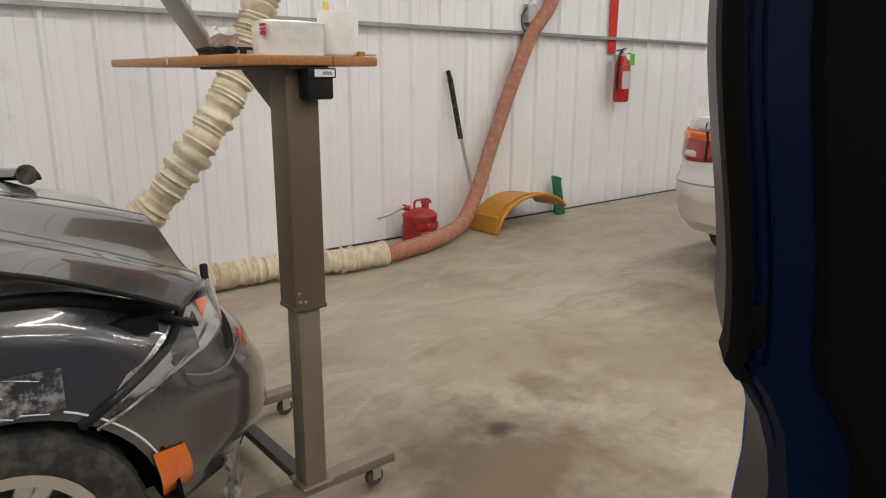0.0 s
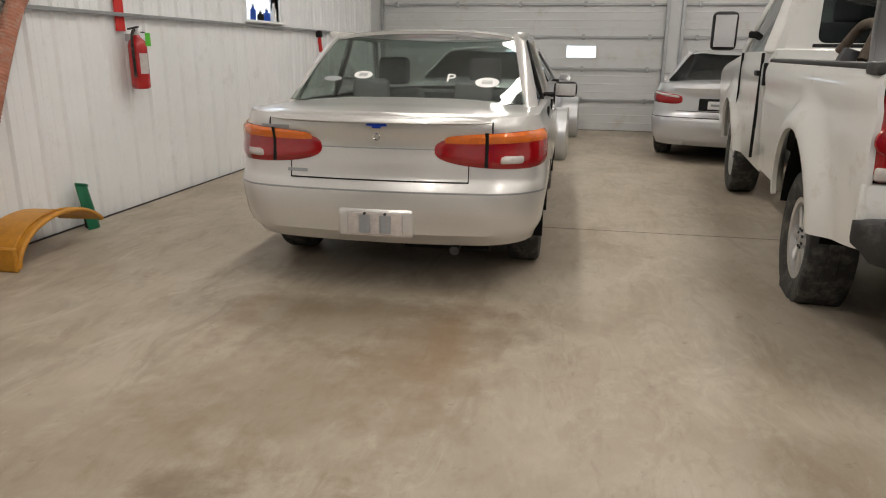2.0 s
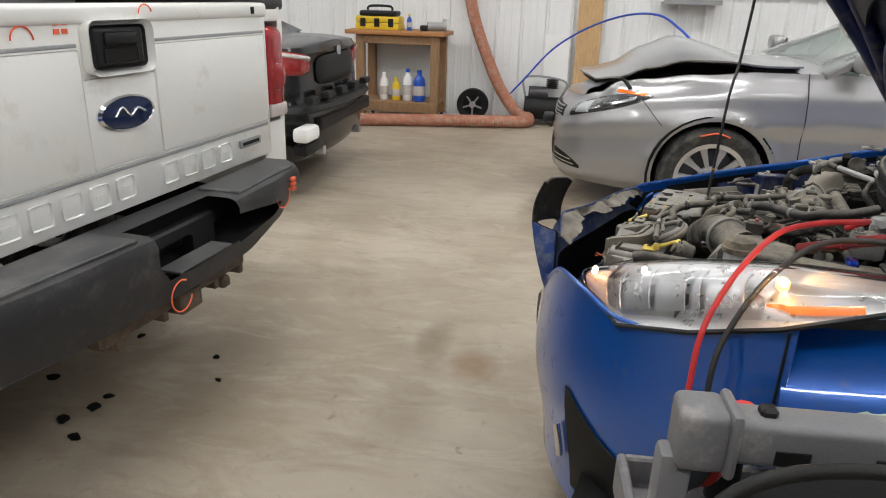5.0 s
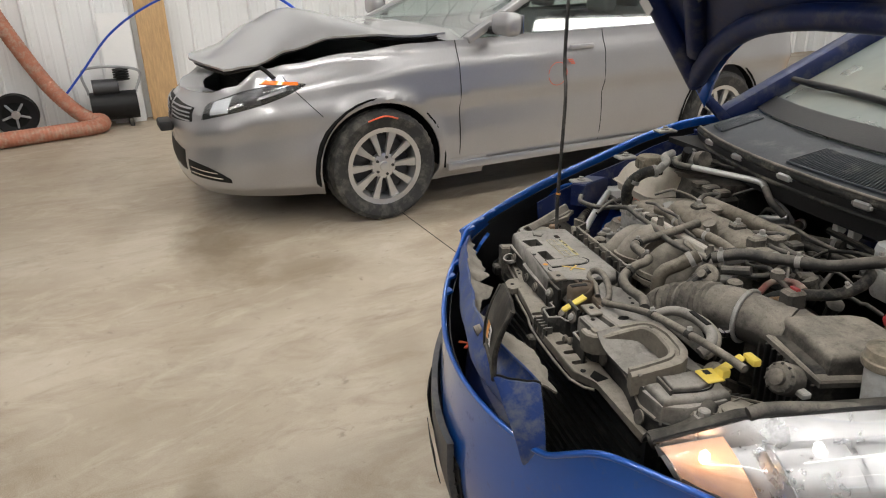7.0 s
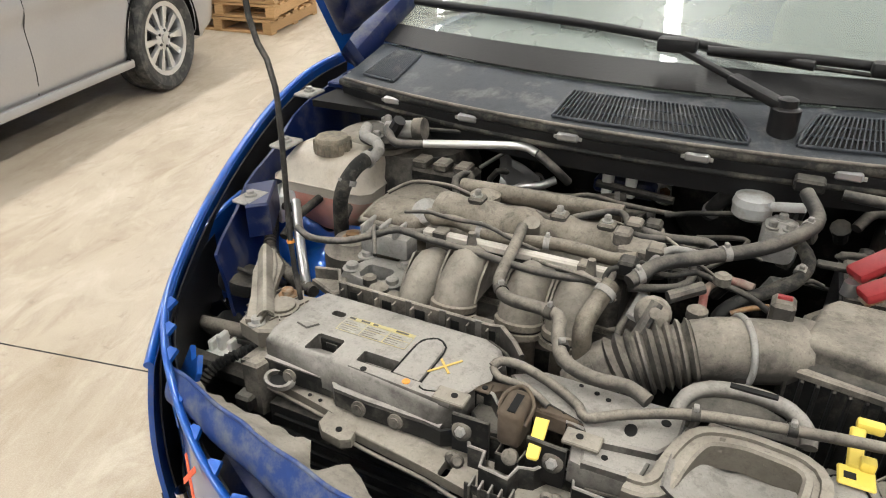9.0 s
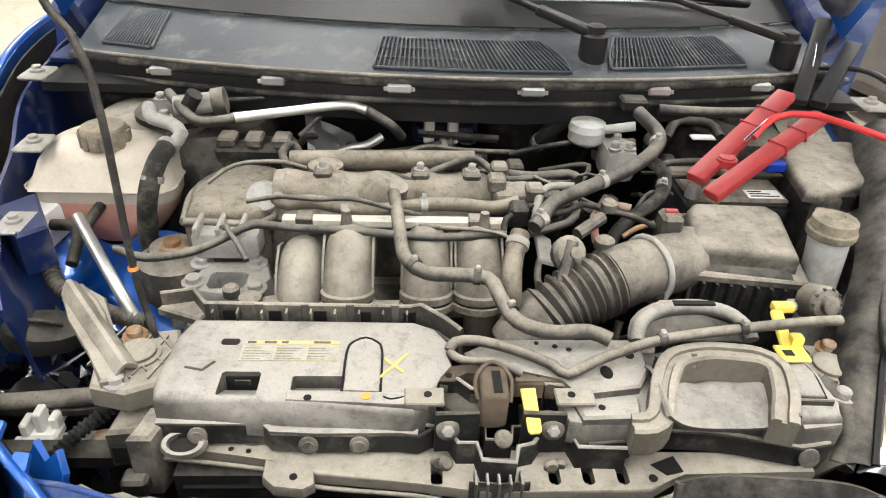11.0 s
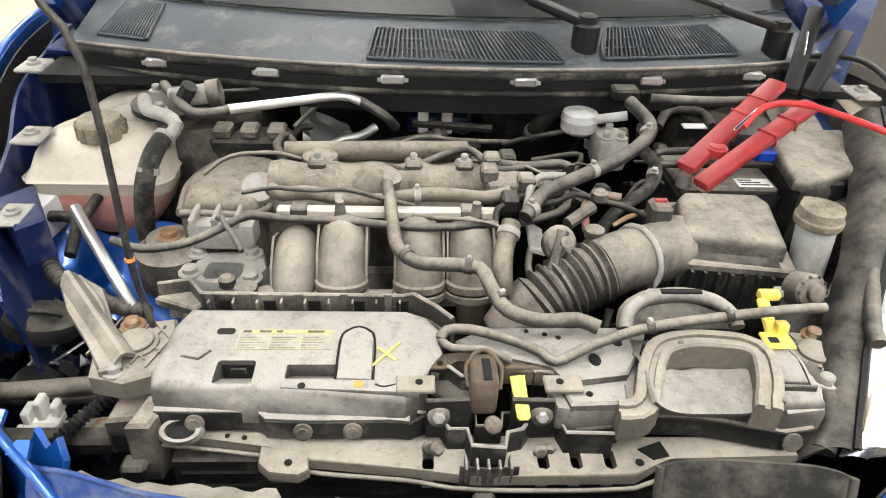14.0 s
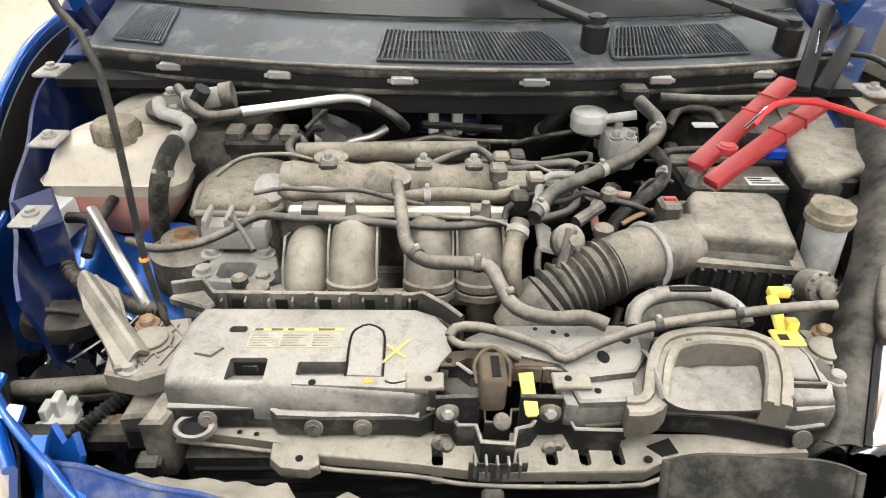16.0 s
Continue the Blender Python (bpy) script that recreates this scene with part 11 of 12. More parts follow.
pipe("wire_loom", "hose_black", 0.0060, [(-0.454, 0.125, 0.870), (-0.410, 0.105, 0.870), (-0.356, 0.120, 0.870), (-0.308, 0.148, 0.880), (-0.281, 0.168, 0.885), (-0.219, 0.168, 0.880), (-0.139, 0.164, 0.880), (-0.076, 0.145, 0.885), (-0.005, 0.143, 0.885), (0.068, 0.163, 0.880)])
pipe("throttle_pipe", "dusty_valve", 0.0135, [(0.083, 0.131, 0.900), (0.071, 0.098, 0.880), (0.066, 0.061, 0.860), (0.075, 0.053, 0.800)])
pipe("front_loom", "dusty_grey", 0.0065, [(-0.019, -0.046, 0.845), (-0.012, -0.037, 0.850), (0.015, -0.034, 0.850), (0.062, -0.046, 0.845), (0.101, -0.065, 0.840), (0.115, -0.080, 0.840), (0.161, -0.062, 0.850), (0.230, -0.048, 0.865), (0.327, -0.039, 0.875), (0.406, -0.032, 0.880), (0.451, -0.028, 0.880)])
pipe("loom_branch", "dusty_grey", 0.0050, [(-0.019, -0.046, 0.845), (-0.006, -0.056, 0.840), (0.034, -0.060, 0.840), (0.064, -0.069, 0.830)])
pipe("red_wire", "faded_red", 0.0060, [(0.203, 0.175, 0.860), (0.203, 0.206, 0.885), (0.229, 0.232, 0.890), (0.262, 0.225, 0.890)])
pipe("injector_loom", "dusty_valve", 0.0105, [(-0.262, 0.246, 0.885), (-0.243, 0.229, 0.885), (-0.211, 0.238, 0.885), (-0.161, 0.231, 0.880), (-0.110, 0.224, 0.880), (-0.043, 0.234, 0.885), (0.007, 0.235, 0.885), (0.059, 0.237, 0.880), (0.097, 0.238, 0.890)])
pipe("sensor_wire", "hose_black", 0.0050, [(0.114, 0.129, 0.860), (0.107, 0.102, 0.850), (0.111, 0.064, 0.830)])
pipe("vacuum_pipe", "dusty_alloy", 0.0060, [(0.109, 0.171, 0.890), (0.126, 0.238, 0.900), (0.144, 0.252, 0.910), (0.179, 0.253, 0.910)])
pipe("vacuum_pipe", "hose_black", 0.0060, [(0.101, 0.164, 0.880), (0.164, 0.197, 0.880), (0.180, 0.222, 0.890), (0.168, 0.257, 0.900)])
pipe("rear_wire", "hose_black", 0.0060, [(-0.051, 0.327, 0.880), (-0.015, 0.349, 0.890), (0.041, 0.362, 0.900), (0.081, 0.292, 0.900), (0.155, 0.314, 0.900)])
pipe("rear_wire", "hose_black", 0.0080, [(0.083, 0.312, 0.900), (0.127, 0.303, 0.900), (0.183, 0.315, 0.900), (0.197, 0.296, 0.900)])
pipe("rear_wire", "hose_black", 0.0070, [(-0.256, 0.340, 0.880), (-0.272, 0.372, 0.900), (-0.259, 0.405, 0.900), (-0.241, 0.373, 0.890)])
pipe("brake_pipe", "hose_black", 0.0040, [(-0.431, 0.459, 0.950), (-0.341, 0.477, 0.950), (-0.221, 0.512, 0.950), (-0.081, 0.498, 0.950)])
pipe("brake_pipe", "hose_black", 0.0040, [(-0.254, 0.441, 0.900), (-0.209, 0.483, 0.930), (-0.180, 0.499, 0.940)])
pipe("bulkhead_hose", "hose_black", 0.0139, [(0.166, 0.513, 0.860), (0.183, 0.486, 0.900), (0.218, 0.481, 0.940), (0.230, 0.497, 0.950)])
pipe("loom_rear_right", "hose_black", 0.0090, [(0.358, 0.451, 0.960), (0.455, 0.443, 0.960), (0.537, 0.448, 0.960)])
pipe("fender_loom", "hose_black", 0.0090, [(-0.706, 0.328, 0.720), (-0.684, 0.307, 0.700), (-0.619, 0.226, 0.680), (-0.555, 0.198, 0.680)])
pipe("fender_loom", "hose_black", 0.0098, [(-0.644, 0.391, 0.750), (-0.630, 0.347, 0.720), (-0.629, 0.308, 0.700)])
pipe("gas_strut", "tube_bare", 0.0090, [(-0.564, 0.261, 0.840), (-0.510, 0.195, 0.800), (-0.454, 0.131, 0.750)])
pipe("bay_rim_loom", "hose_black", 0.0100, [(0.723, 0.313, 0.900), (0.609, 0.136, 0.880), (0.524, -0.019, 0.860), (0.511, -0.061, 0.850)])
pipe("battery_wire", "hose_black", 0.0090, [(0.391, 0.470, 0.900), (0.418, 0.502, 0.920), (0.472, 0.491, 0.920), (0.480, 0.451, 0.910)])
pipe("earth_wire", "copper", 0.0040, [(0.240, 0.176, 0.870), (0.261, 0.183, 0.880), (0.285, 0.183, 0.890)])

# clips and tape bands round the hoses
for p, d, r in (((0.115, 0.158, 0.907), (0.7, 0.6, 0.2), 0.0118), ((0.217, 0.243, 0.925), (0.8, 0.5, 0.1), 0.0118), ((0.316, 0.318, 0.955), (0.3, 0.9, 0.2), 0.0118), ((0.318, 0.262, 0.91), (-0.3, -0.8, -0.4), 0.0108),
                ((-0.445, 0.272, 0.9), (-0.2, -0.4, -0.9), 0.0156), ((-0.473, 0.279, 0.745), (0, 0, -1), 0.0156), ((-0.06, 0.078, 0.88), (0.6, -0.8, 0), 0.0104), ((0.02, 0.055, 0.88), (1, -0.2, 0), 0.0104), ((0.055, 0.0, 0.87), (0.5, -0.8, -0.2), 0.0104),
                ((-0.16, 0.231, 0.88), (1, -0.1, 0), 0.0115), ((-0.045, 0.234, 0.885), (1, 0.1, 0), 0.0115), ((0.23, -0.048, 0.865), (1, 0.1, 0.1), 0.0078), ((0.327, -0.039, 0.875), (1, 0.1, 0), 0.0078)):
    d = Vector(d).normalized()
    cl = bay("hose_clip", cyl(Vector(p) - d * 0.005, Vector(p) + d * 0.005, r, n=20), "dusty_alloy" if r > 0.0105 else "dusty_black")
    bay("clip_ear", boxed((-0.003, -0.004, r - 0.001), (0.003, 0.004, r + 0.006), 0.001, 1, Matrix.Translation(p) @ d.to_track_quat("X", "Z").to_matrix().to_4x4()), "dusty_alloy", cl)
# thin wires over the engine, each a shallow sagging run between two fixings
rnd = random.Random(77)
RUNS = (((-0.30, 0.24), (-0.05, 0.20)), ((-0.22, 0.33), (0.05, 0.30)), ((0.04, 0.34), (0.21, 0.24)), ((0.08, 0.30), (0.26, 0.33)), ((0.11, 0.21), (0.30, 0.18)),
        ((-0.05, 0.17), (0.10, 0.14)), ((-0.33, 0.17), (-0.28, 0.09)), ((0.10, 0.40), (0.30, 0.44)), ((-0.15, 0.42), (0.12, 0.46)), ((0.28, 0.24), (0.35, 0.31)), ((0.06, 0.16), (0.14, 0.24)), ((-0.38, 0.30), (-0.24, 0.36)))
for k, ((xa, ya), (xb, yb)) in enumerate(RUNS):
    za, pts = rnd.uniform(0.885, 0.905), []
    for i in range(6):
        u = i / 5
        pts.append((xa + (xb - xa) * u + rnd.uniform(-0.008, 0.008), ya + (yb - ya) * u + rnd.uniform(-0.014, 0.014), za - 0.018 * abs(2 * u - 1) ** 2 + rnd.uniform(-0.004, 0.004)))
    pipe("thin_wire", ("hose_black", "dusty_black", "dusty_grey")[k % 3], rnd.choice((0.0028, 0.0035, 0.0045)), pts)

# ---- rolling desk and what lies on it ----
DESK = pose(-1.047, 1.637, 0)
dk = thing("rolling_desk", DESK, "brown steel rolling desk with a wooden top on castors", "desk")
part("upper_column", boxed((-0.047, -0.047, 0.66), (0.047, 0.047, 1.302), 0.005, 2), "brown_post", dk)
part("column_sleeve", boxed((-0.049, -0.049, 0.655), (0.049, 0.049, 0.668), 0.003), "brown_post_dark", dk)
part("lower_column", boxed((-0.034, -0.034, 0.09), (0.034, 0.034, 0.67), 0.004, 2), "leg_steel", dk)
for y, z in ((-0.034, 0.685), (-0.018, 0.683), (-0.036, 0.71)):
    part("screw", cyl((0.045, y, z), (0.05, y, z), 0.004, n=8), "steel", dk)
part("gusset", prism([(-0.047, 1.302), (-0.21, 1.302), (-0.21, 1.294), (-0.047, 1.2)], -0.045, 0.045, 0.003, Matrix(((1, 0, 0, 0), (0, 0, 1, 0), (0, 1, 0, 0), (0, 0, 0, 1)))), "brown_post_dark", dk)
part("top_bracket", boxed((-0.5, -0.055, 1.3), (0.09, 0.055, 1.308), 0.003), "brown_post_dark", dk)
part("desktop", boxed((-0.92, -0.198, 1.308), (0.101, 0.198, 1.332), 0.005, 2), "wood_top", dk, "worn brown wooden top")
part("edge_tape", boxed((-0.36, -0.2005, 1.31), (-0.35, -0.197, 1.334), 0.001), "hose_cloth", dk)
part("edge_joint", boxed((0.1, 0.06, 1.309), (0.1015, 0.063, 1.331)), "brown_post_dark", dk)
for fx in (0.0, -0.62):
    part("cross_foot", boxed((fx - 0.028, -0.36, 0.072), (fx + 0.028, 0.29, 0.105), 0.005, 2), "leg_steel", dk)
    for y in (-0.3, 0.225):
        cst = part("castor", lathe([(0.026, -0.012), (0.031, -0.008), (0.031, 0.008), (0.026, 0.012)], 18, Matrix.Translation((fx, y, 0.031)) @ pose(0, 0, 0, 0, 90, 0)), "rust", dk)
        part("castor_hub", cyl((fx - 0.014, y, 0.031), (fx + 0.014, y, 0.031), 0.01, n=12), "steel", cst)
        for s_ in (-0.018, 0.016):
            part("castor_fork", boxed((fx + s_, y - 0.016, 0.026), (fx + s_ + 0.002, y + 0.016, 0.072), 0.0008), "steel", cst)
part("link_bar", boxed((-0.59, -0.025, 0.074), (-0.03, 0.025, 0.1), 0.004), "dark_metal", dk)
part("foot_plate", boxed((-0.05, -0.05, 0.106), (0.05, 0.05, 0.112), 0.002), "leg_steel", dk)
cb = part("control_box", boxed((0.048, -0.012, 1.225), (0.1, 0.062, 1.3), 0.006, 2), "black_plastic", dk)
part("box_lip", boxed((0.05, -0.015, 1.278), (0.108, 0.066, 1.303), 0.004, 2), "black_plastic", cb)
part("white_label", boxed((0.1082, 0.003, 1.281), (0.1092, 0.06, 1.299)), "ink_white", cb)
part("label_bar", boxed((0.1093, 0.025, 1.286), (0.1097, 0.052, 1.294)), "trim_grey", cb)
TOP = 1.333

lp = thing("laptop", DESK @ pose(-0.36, -0.06, TOP, 0, 0, 78), "dark grey open laptop standing on the desk", "laptop")
part("base", boxed((-0.02, -0.13, 0.0), (0.23, 0.17, 0.028), 0.005, 2), "ink_shade_dark", lp)
for k in range(4):
    part("port", boxed((0.02 + 0.045 * k, -0.1312, 0.009), (0.045 + 0.045 * k, -0.1299, 0.019)), "trim_grey", lp)
LID = Matrix.Translation((-0.02, 0, 0.026)) @ pose(0, 0, 0, 0, -32, 0)
part("lid", boxed((-0.007, -0.13, 0.0), (0.007, 0.17, 0.25), 0.005, 2, LID), "trim_grey", lp)
part("screen", boxed((0.0072, -0.115, 0.018), (0.0082, 0.155, 0.235), 0.0005, 1, LID), "laptop", lp)
part("hinge", cyl((-0.02, -0.1, 0.026), (-0.02, 0.14, 0.026), 0.01, n=10), "ink_shade_dark", lp)
bg = thing("snack_bag", DESK @ pose(-0.06, -0.155, TOP, 0, 0, 80), "crumpled brown and white snack bag on the desk", "bag")


def pouch(u, v):
    a = 2 * math.pi * u
    k = math.sin(math.pi * (0.1 + 0.8 * v)) ** 0.4
    n = 0.007 * noise.noise(Vector((math.cos(a) * 4, math.sin(a) * 4, v * 6)))
    return ((0.032 * k + n) * math.cos(a), (0.075 + n) * math.sin(a), 0.062 * v + 0.012 * noise.noise(Vector((u * 9, v * 4, 2))) * v)


part("pouch", grid(pouch, 40, 14, 0.0015), "bag", bg)
part("dark_base", grid(lambda u, v: Vector(pouch(u, 0.02 + 0.26 * v)) * 1.025, 40, 4, 0.001), "ink_shade_dark", bg)
part("white_panel", grid(lambda u, v: Vector(pouch(u, 0.72 + 0.26 * v)) * 1.03, 40, 5, 0.001), "paper", bg)
for k in range(5):
    part("print_bar", grid(lambda u, v, k=k: Vector(pouch(-0.14 + 0.06 * k + 0.04 * u, 0.36 + 0.1 * v)) * 1.035, 4, 2, 0.001), "ink_white", bg)
bx = thing("tissue_pack", DESK @ pose(0.025, -0.02, TOP, 0, 0, 2), "soft white tissue pack with a red label on the desk", "tissues")


def pack(u, v):
    a = 2 * math.pi * u
    c, d = math.cos(a), math.sin(a)
    k = (abs(c) ** 5 + abs(d) ** 5) ** -0.2
    n = 0.004 * noise.noise(Vector((c * 5, d * 5, v * 5)))
    return ((0.05 + n) * c * k, (0.085 + n) * d * k, 0.078 * v + 0.004 * noise.noise(Vector((u * 7, v, 5))) * v)


part("wrap", grid(pack, 48, 10, 0.0), "paper", bx)
part("top_fold", grid(lambda u, v: Vector(pack(u, 1.0)) * (1 - 0.98 * v) + Vector((0, 0, 0.0772 * 0.98 * v + 0.006 * math.sin(3.1 * v))), 48, 6, 0.0), "paper", bx)
for z0, z1, mt in ((0.046, 0.054, "pipe_red"), (0.057, 0.062, "pipe_red"), (0.066, 0.072, "tool_red")):
    part("red_label", boxed((0.02, -0.0895, z0), (0.047, -0.0865, z1), 0.0005), mt, bx)
rl = thing("paper_roll", DESK @ pose(0.04, 0.115, TOP), "white paper towel roll standing on the desk", "paper roll")
part("roll", lathe([(0.018, 0.0), (0.05, 0.0), (0.053, 0.004), (0.053, 0.108), (0.051, 0.112), (0.018, 0.112), (0.017, 0.108)], 36), "paper", rl)
part("core", lathe([(0.019, 0.02), (0.019, 0.113), (0.017, 0.113), (0.017, 0.02)], 20, cap=False), "wood_pale", rl)
for i, (x, mt, nm) in enumerate(((-0.01, "yellow_clip", "yellow marker standing in the paper roll"), (0.01, "ink_white", "white bottle standing in the paper roll"))):
    pn = thing("marker_pen", DESK @ pose(0.04 + x * 0.4, 0.115 + x * 0.8, TOP, -6 * (1 if i else -1), 8 * (1 if i else -1), 0), nm, "marker")
    part("barrel", lathe([(0.006, 0.0), (0.006, 0.118), (0.0075, 0.122), (0.0075, 0.135 + 0.006 * i), (0.004, 0.14 + 0.006 * i)], 12), mt, pn)
ms = thing("masking_tape", DESK @ pose(0.085, 0.155, TOP), "small roll of yellow tape on the desk", "tape")
part("tape", lathe([(0.006, 0), (0.011, 0), (0.011, 0.012), (0.006, 0.012)], 18, cap=False), "yellow_part", ms)
cl_ = thing("clip", DESK @ pose(0.09, 0.178, TOP, 0, 0, 70), "small metal clip lying on the desk", "clip")
part("wire", tube([(-0.014, 0, 0.003), (0.0, 0.004, 0.005), (0.012, 0.0, 0.003), (0.018, -0.003, 0.006)], 0.003, 6), "steel", cl_)

# ---- exhaust hoses by the wall ----
hs = thing("exhaust_hose", pose(0, 0, 0), "cloth-sleeved exhaust hose joined to an orange ribbed hose", "hose")
part("cloth_sleeve", tube([(-2.6, 2.42, 4.5), (-2.6, 2.4, 2.6), (-2.6, 2.34, 1.8), (-2.6, 2.21, 1.39), (-2.6, 2.13, 1.23), (-2.6, 2.01, 1.05), (-2.62, 1.88, 0.87), (-2.68, 1.72, 0.66), (-2.82, 1.5, 0.42), (-3.02, 1.44, 0.2), (-3.22, 1.55, 0.1), (-3.34, 1.85, 0.088), (-3.37, 2.17, 0.086), (-3.37, 2.51, 0.086), (-3.32, 2.85, 0.086), (-3.24, 3.15, 0.086), (-3.23, 3.42, 0.086)], 0.078, 26, step=0.011, rough=0.02, seed=4), "hose_cloth", hs, "cream pleated cloth sleeve with stains")
part("orange_hose", tube([(-3.23, 3.4, 0.076), (-3.3, 3.75, 0.072), (-3.42, 4.1, 0.075), (-3.54, 4.4, 0.11), (-3.64, 4.6, 0.23), (-3.7, 4.76, 0.43), (-3.74, 4.94, 0.77), (-3.76, 5.17, 1.23), (-3.77, 5.4, 1.64), (-3.77, 5.66, 1.97), (-3.77, 5.85, 2.6), (-3.77, 5.9, 4.5)], 0.06, 18, rib=0.0022, pitch=0.026), "hose_orange", hs, "dull orange ribbed rubber hose")

# ---- red safety can ----
cn = thing("safety_can", pose(-3.66, 4.07, 0, 0, 0, 84), "scuffed red metal safety can with a long spout", "fuel can")
part("drum", lathe([(0.135, 0.0), (0.14, 0.006), (0.142, 0.03), (0.137, 0.036), (0.137, 0.2), (0.142, 0.208), (0.14, 0.222), (0.11, 0.245), (0.06, 0.262), (0.035, 0.268)], 40), "red_can", cn)
part("rim_band", lathe([(0.139, 0.118), (0.1415, 0.122), (0.139, 0.126)], 40, cap=False), "red_can", cn)
part("neck", lathe([(0.03, 0.25), (0.03, 0.3), (0.036, 0.302), (0.036, 0.32), (0.01, 0.325)], 18, Matrix.Translation((0.05, 0.0, 0))), "red_can", cn)
part("carry_handle", tube([(-0.05, 0, 0.26), (-0.05, 0, 0.315), (-0.03, 0, 0.33), (0.05, 0, 0.335), (0.09, 0, 0.325), (0.1, 0, 0.3)], 0.009, 8), "red_can", cn)
part("spout_joint", cyl((-0.1, 0.0, 0.275), (-0.15, 0.0, 0.29), 0.024, n=14), "red_can", cn)
part("spout", tube([(-0.15, 0.0, 0.29), (-0.2, 0.0, 0.275), (-0.28, 0.0, 0.245), (-0.38, 0.0, 0.225)], 0.012, 10), "steel", cn)
part("label_box", prism([(-0.1, -0.012), (0.1, -0.012), (0.1, 0.03), (-0.1, 0.03)], 0, 0.0008, 0, Matrix.Translation((-0.02, -0.142, 0.14)) @ pose(0, 0, 0, 90, 0, 0)), "red_can", cn)
for k, ch in enumerate("SAFETY CAN"):
    a = radians(-122 + 6.3 * k)
    if ch != " ":
        text("letter", ch, 0.034, Matrix.Translation((0.1425 * math.cos(a), 0.1425 * math.sin(a), 0.15)) @ pose(0, 0, 0, 90, 0, math.degrees(a) + 90), "chalk_y", cn, 0.0006)
for z in (0.05, 0.066, 0.08, 0.094):
    part("print_line", tube([(0.1385 * math.cos(radians(a)), 0.1385 * math.sin(radians(a)), z) for a in range(-120, -60, 6)], 0.0022, 4), "chalk_y", cn)
part("yellow_tag", boxed((-0.02, -0.0015, -0.008), (0.02, 0.0015, 0.008), 0, 1, Matrix.Translation((0.1385 * math.cos(radians(-38)), 0.1385 * math.sin(radians(-38)), 0.15)) @ pose(0, 0, 0, 0, 0, 52)), "chalk_y", cn)

# ---- jack lever, yellow guard, green part, extinguisher ----
jl = thing("jack_lever", pose(-3.66, 4.72, 0.0), "steel jack lever with black grip, leaning on the wall", "jack handle")
part("rod", tube([(0.0, 0.02, 0.012), (-0.08, -0.13, 0.7), (-0.165, -0.225, 1.3)], 0.014, 10, step=0.1), "steel", jl)
part("grip", tube([(-0.092, -0.148, 0.78), (-0.158, -0.213, 1.27)], 0.022, 12, step=0.06), "rubber", jl)
part("knob", cyl((-0.158, -0.214, 1.27), (-0.168, -0.229, 1.33), 0.019, n=12), "black_plastic", jl)
part("pivot_foot", boxed((-0.03, -0.02, 0), (0.03, 0.06, 0.03), 0.006), "rust", jl)
yg = thing("mud_guard", pose(-3.57, 5.12, 0), "dusty yellow curved mudguard lying on the floor", "car part")


def guard(u, v):
    a = math.pi * (0.02 + 0.8 * u)
    return (-0.2 + 0.36 * v, -0.45 * math.cos(a) + 0.03, max(0.006, 0.29 * math.sin(a) - 0.006 + 0.012 * v))


part("arch", grid(guard, 26, 8, 0.008), "yellow_part", yg)
part("rolled_lip", tube([guard(k / 24, 1.0) for k in range(25)], 0.016, 8), "yellow_part", yg)
part("inner_lip", tube([Vector(guard(k / 24, 0.82)) + Vector((0, 0, 0.008)) for k in range(25)], 0.007, 6), "yellow_part", yg)
part("end_flange", boxed((-0.19, -0.445, 0.0), (0.16, -0.41, 0.16), 0.01), "yellow_part", yg)
gp = thing("plastic_shell", pose(-3.72, 5.82, 0, 0, 0, 20), "dark green moulded plastic shell leaning on the wall", "plastic part")
part("shell", grid(lambda u, v: (0.05 * math.sin(3 * u) - 0.07 * v, -0.09 + 0.18 * u + 0.03 * v, 0.004 + 0.36 * v - 0.05 * u * v), 10, 12, 0.012), "green_part", gp)
part("rim", tube([(0.05 * math.sin(3 * u / 8) - 0.07, -0.06 + 0.18 * u / 8, 0.364 - 0.05 * u / 8) for u in range(9)], 0.011, 6), "green_part", gp)
part("inner_web", boxed((-0.05, -0.05, 0.0), (0.02, 0.06, 0.14), 0.02, 2), "black_plastic", gp)
fe = thing("fire_extinguisher", pose(-3.745, 6.7, 1.04), "red fire extinguisher with green tag hung on the wall", "fire extinguisher")
part("cylinder", lathe([(0.06, 0.0), (0.075, 0.012), (0.078, 0.03), (0.078, 0.36), (0.068, 0.4), (0.035, 0.43), (0.028, 0.45)], 28), "ext_red", fe)
part("valve", lathe([(0.022, 0.44), (0.022, 0.5), (0.016, 0.505)], 14), "steel", fe)
part("lever", boxed((-0.015, -0.015, 0.5), (0.015, 0.12, 0.512), 0.003, 1, pose(0, 0, 0, 10, 0, 0)), "black_plastic", fe)
part("carry_handle", boxed((-0.015, -0.01, 0.47), (0.015, 0.11, 0.48), 0.003), "black_plastic", fe)
part("gauge", lathe([(0.016, 0), (0.016, 0.014), (0.012, 0.016)], 14, Matrix.Translation((0.02, 0, 0.48)) @ pose(0, 0, 0, 0, 90, 0)), "ink_white", fe)
part("discharge_hose", tube([(0.0, -0.02, 0.49), (0.02, -0.08, 0.47), (0.02, -0.098, 0.38), (0.02, -0.095, 0.1)], 0.012, 8), "rubber", fe)
part("maker_label", grid(lambda u, v: (0.0795 * math.cos(radians(-50 + 80 * u)), 0.0795 * math.sin(radians(-50 + 80 * u)), 0.13 + 0.17 * v), 8, 2, 0.0005), "lens_white", fe)
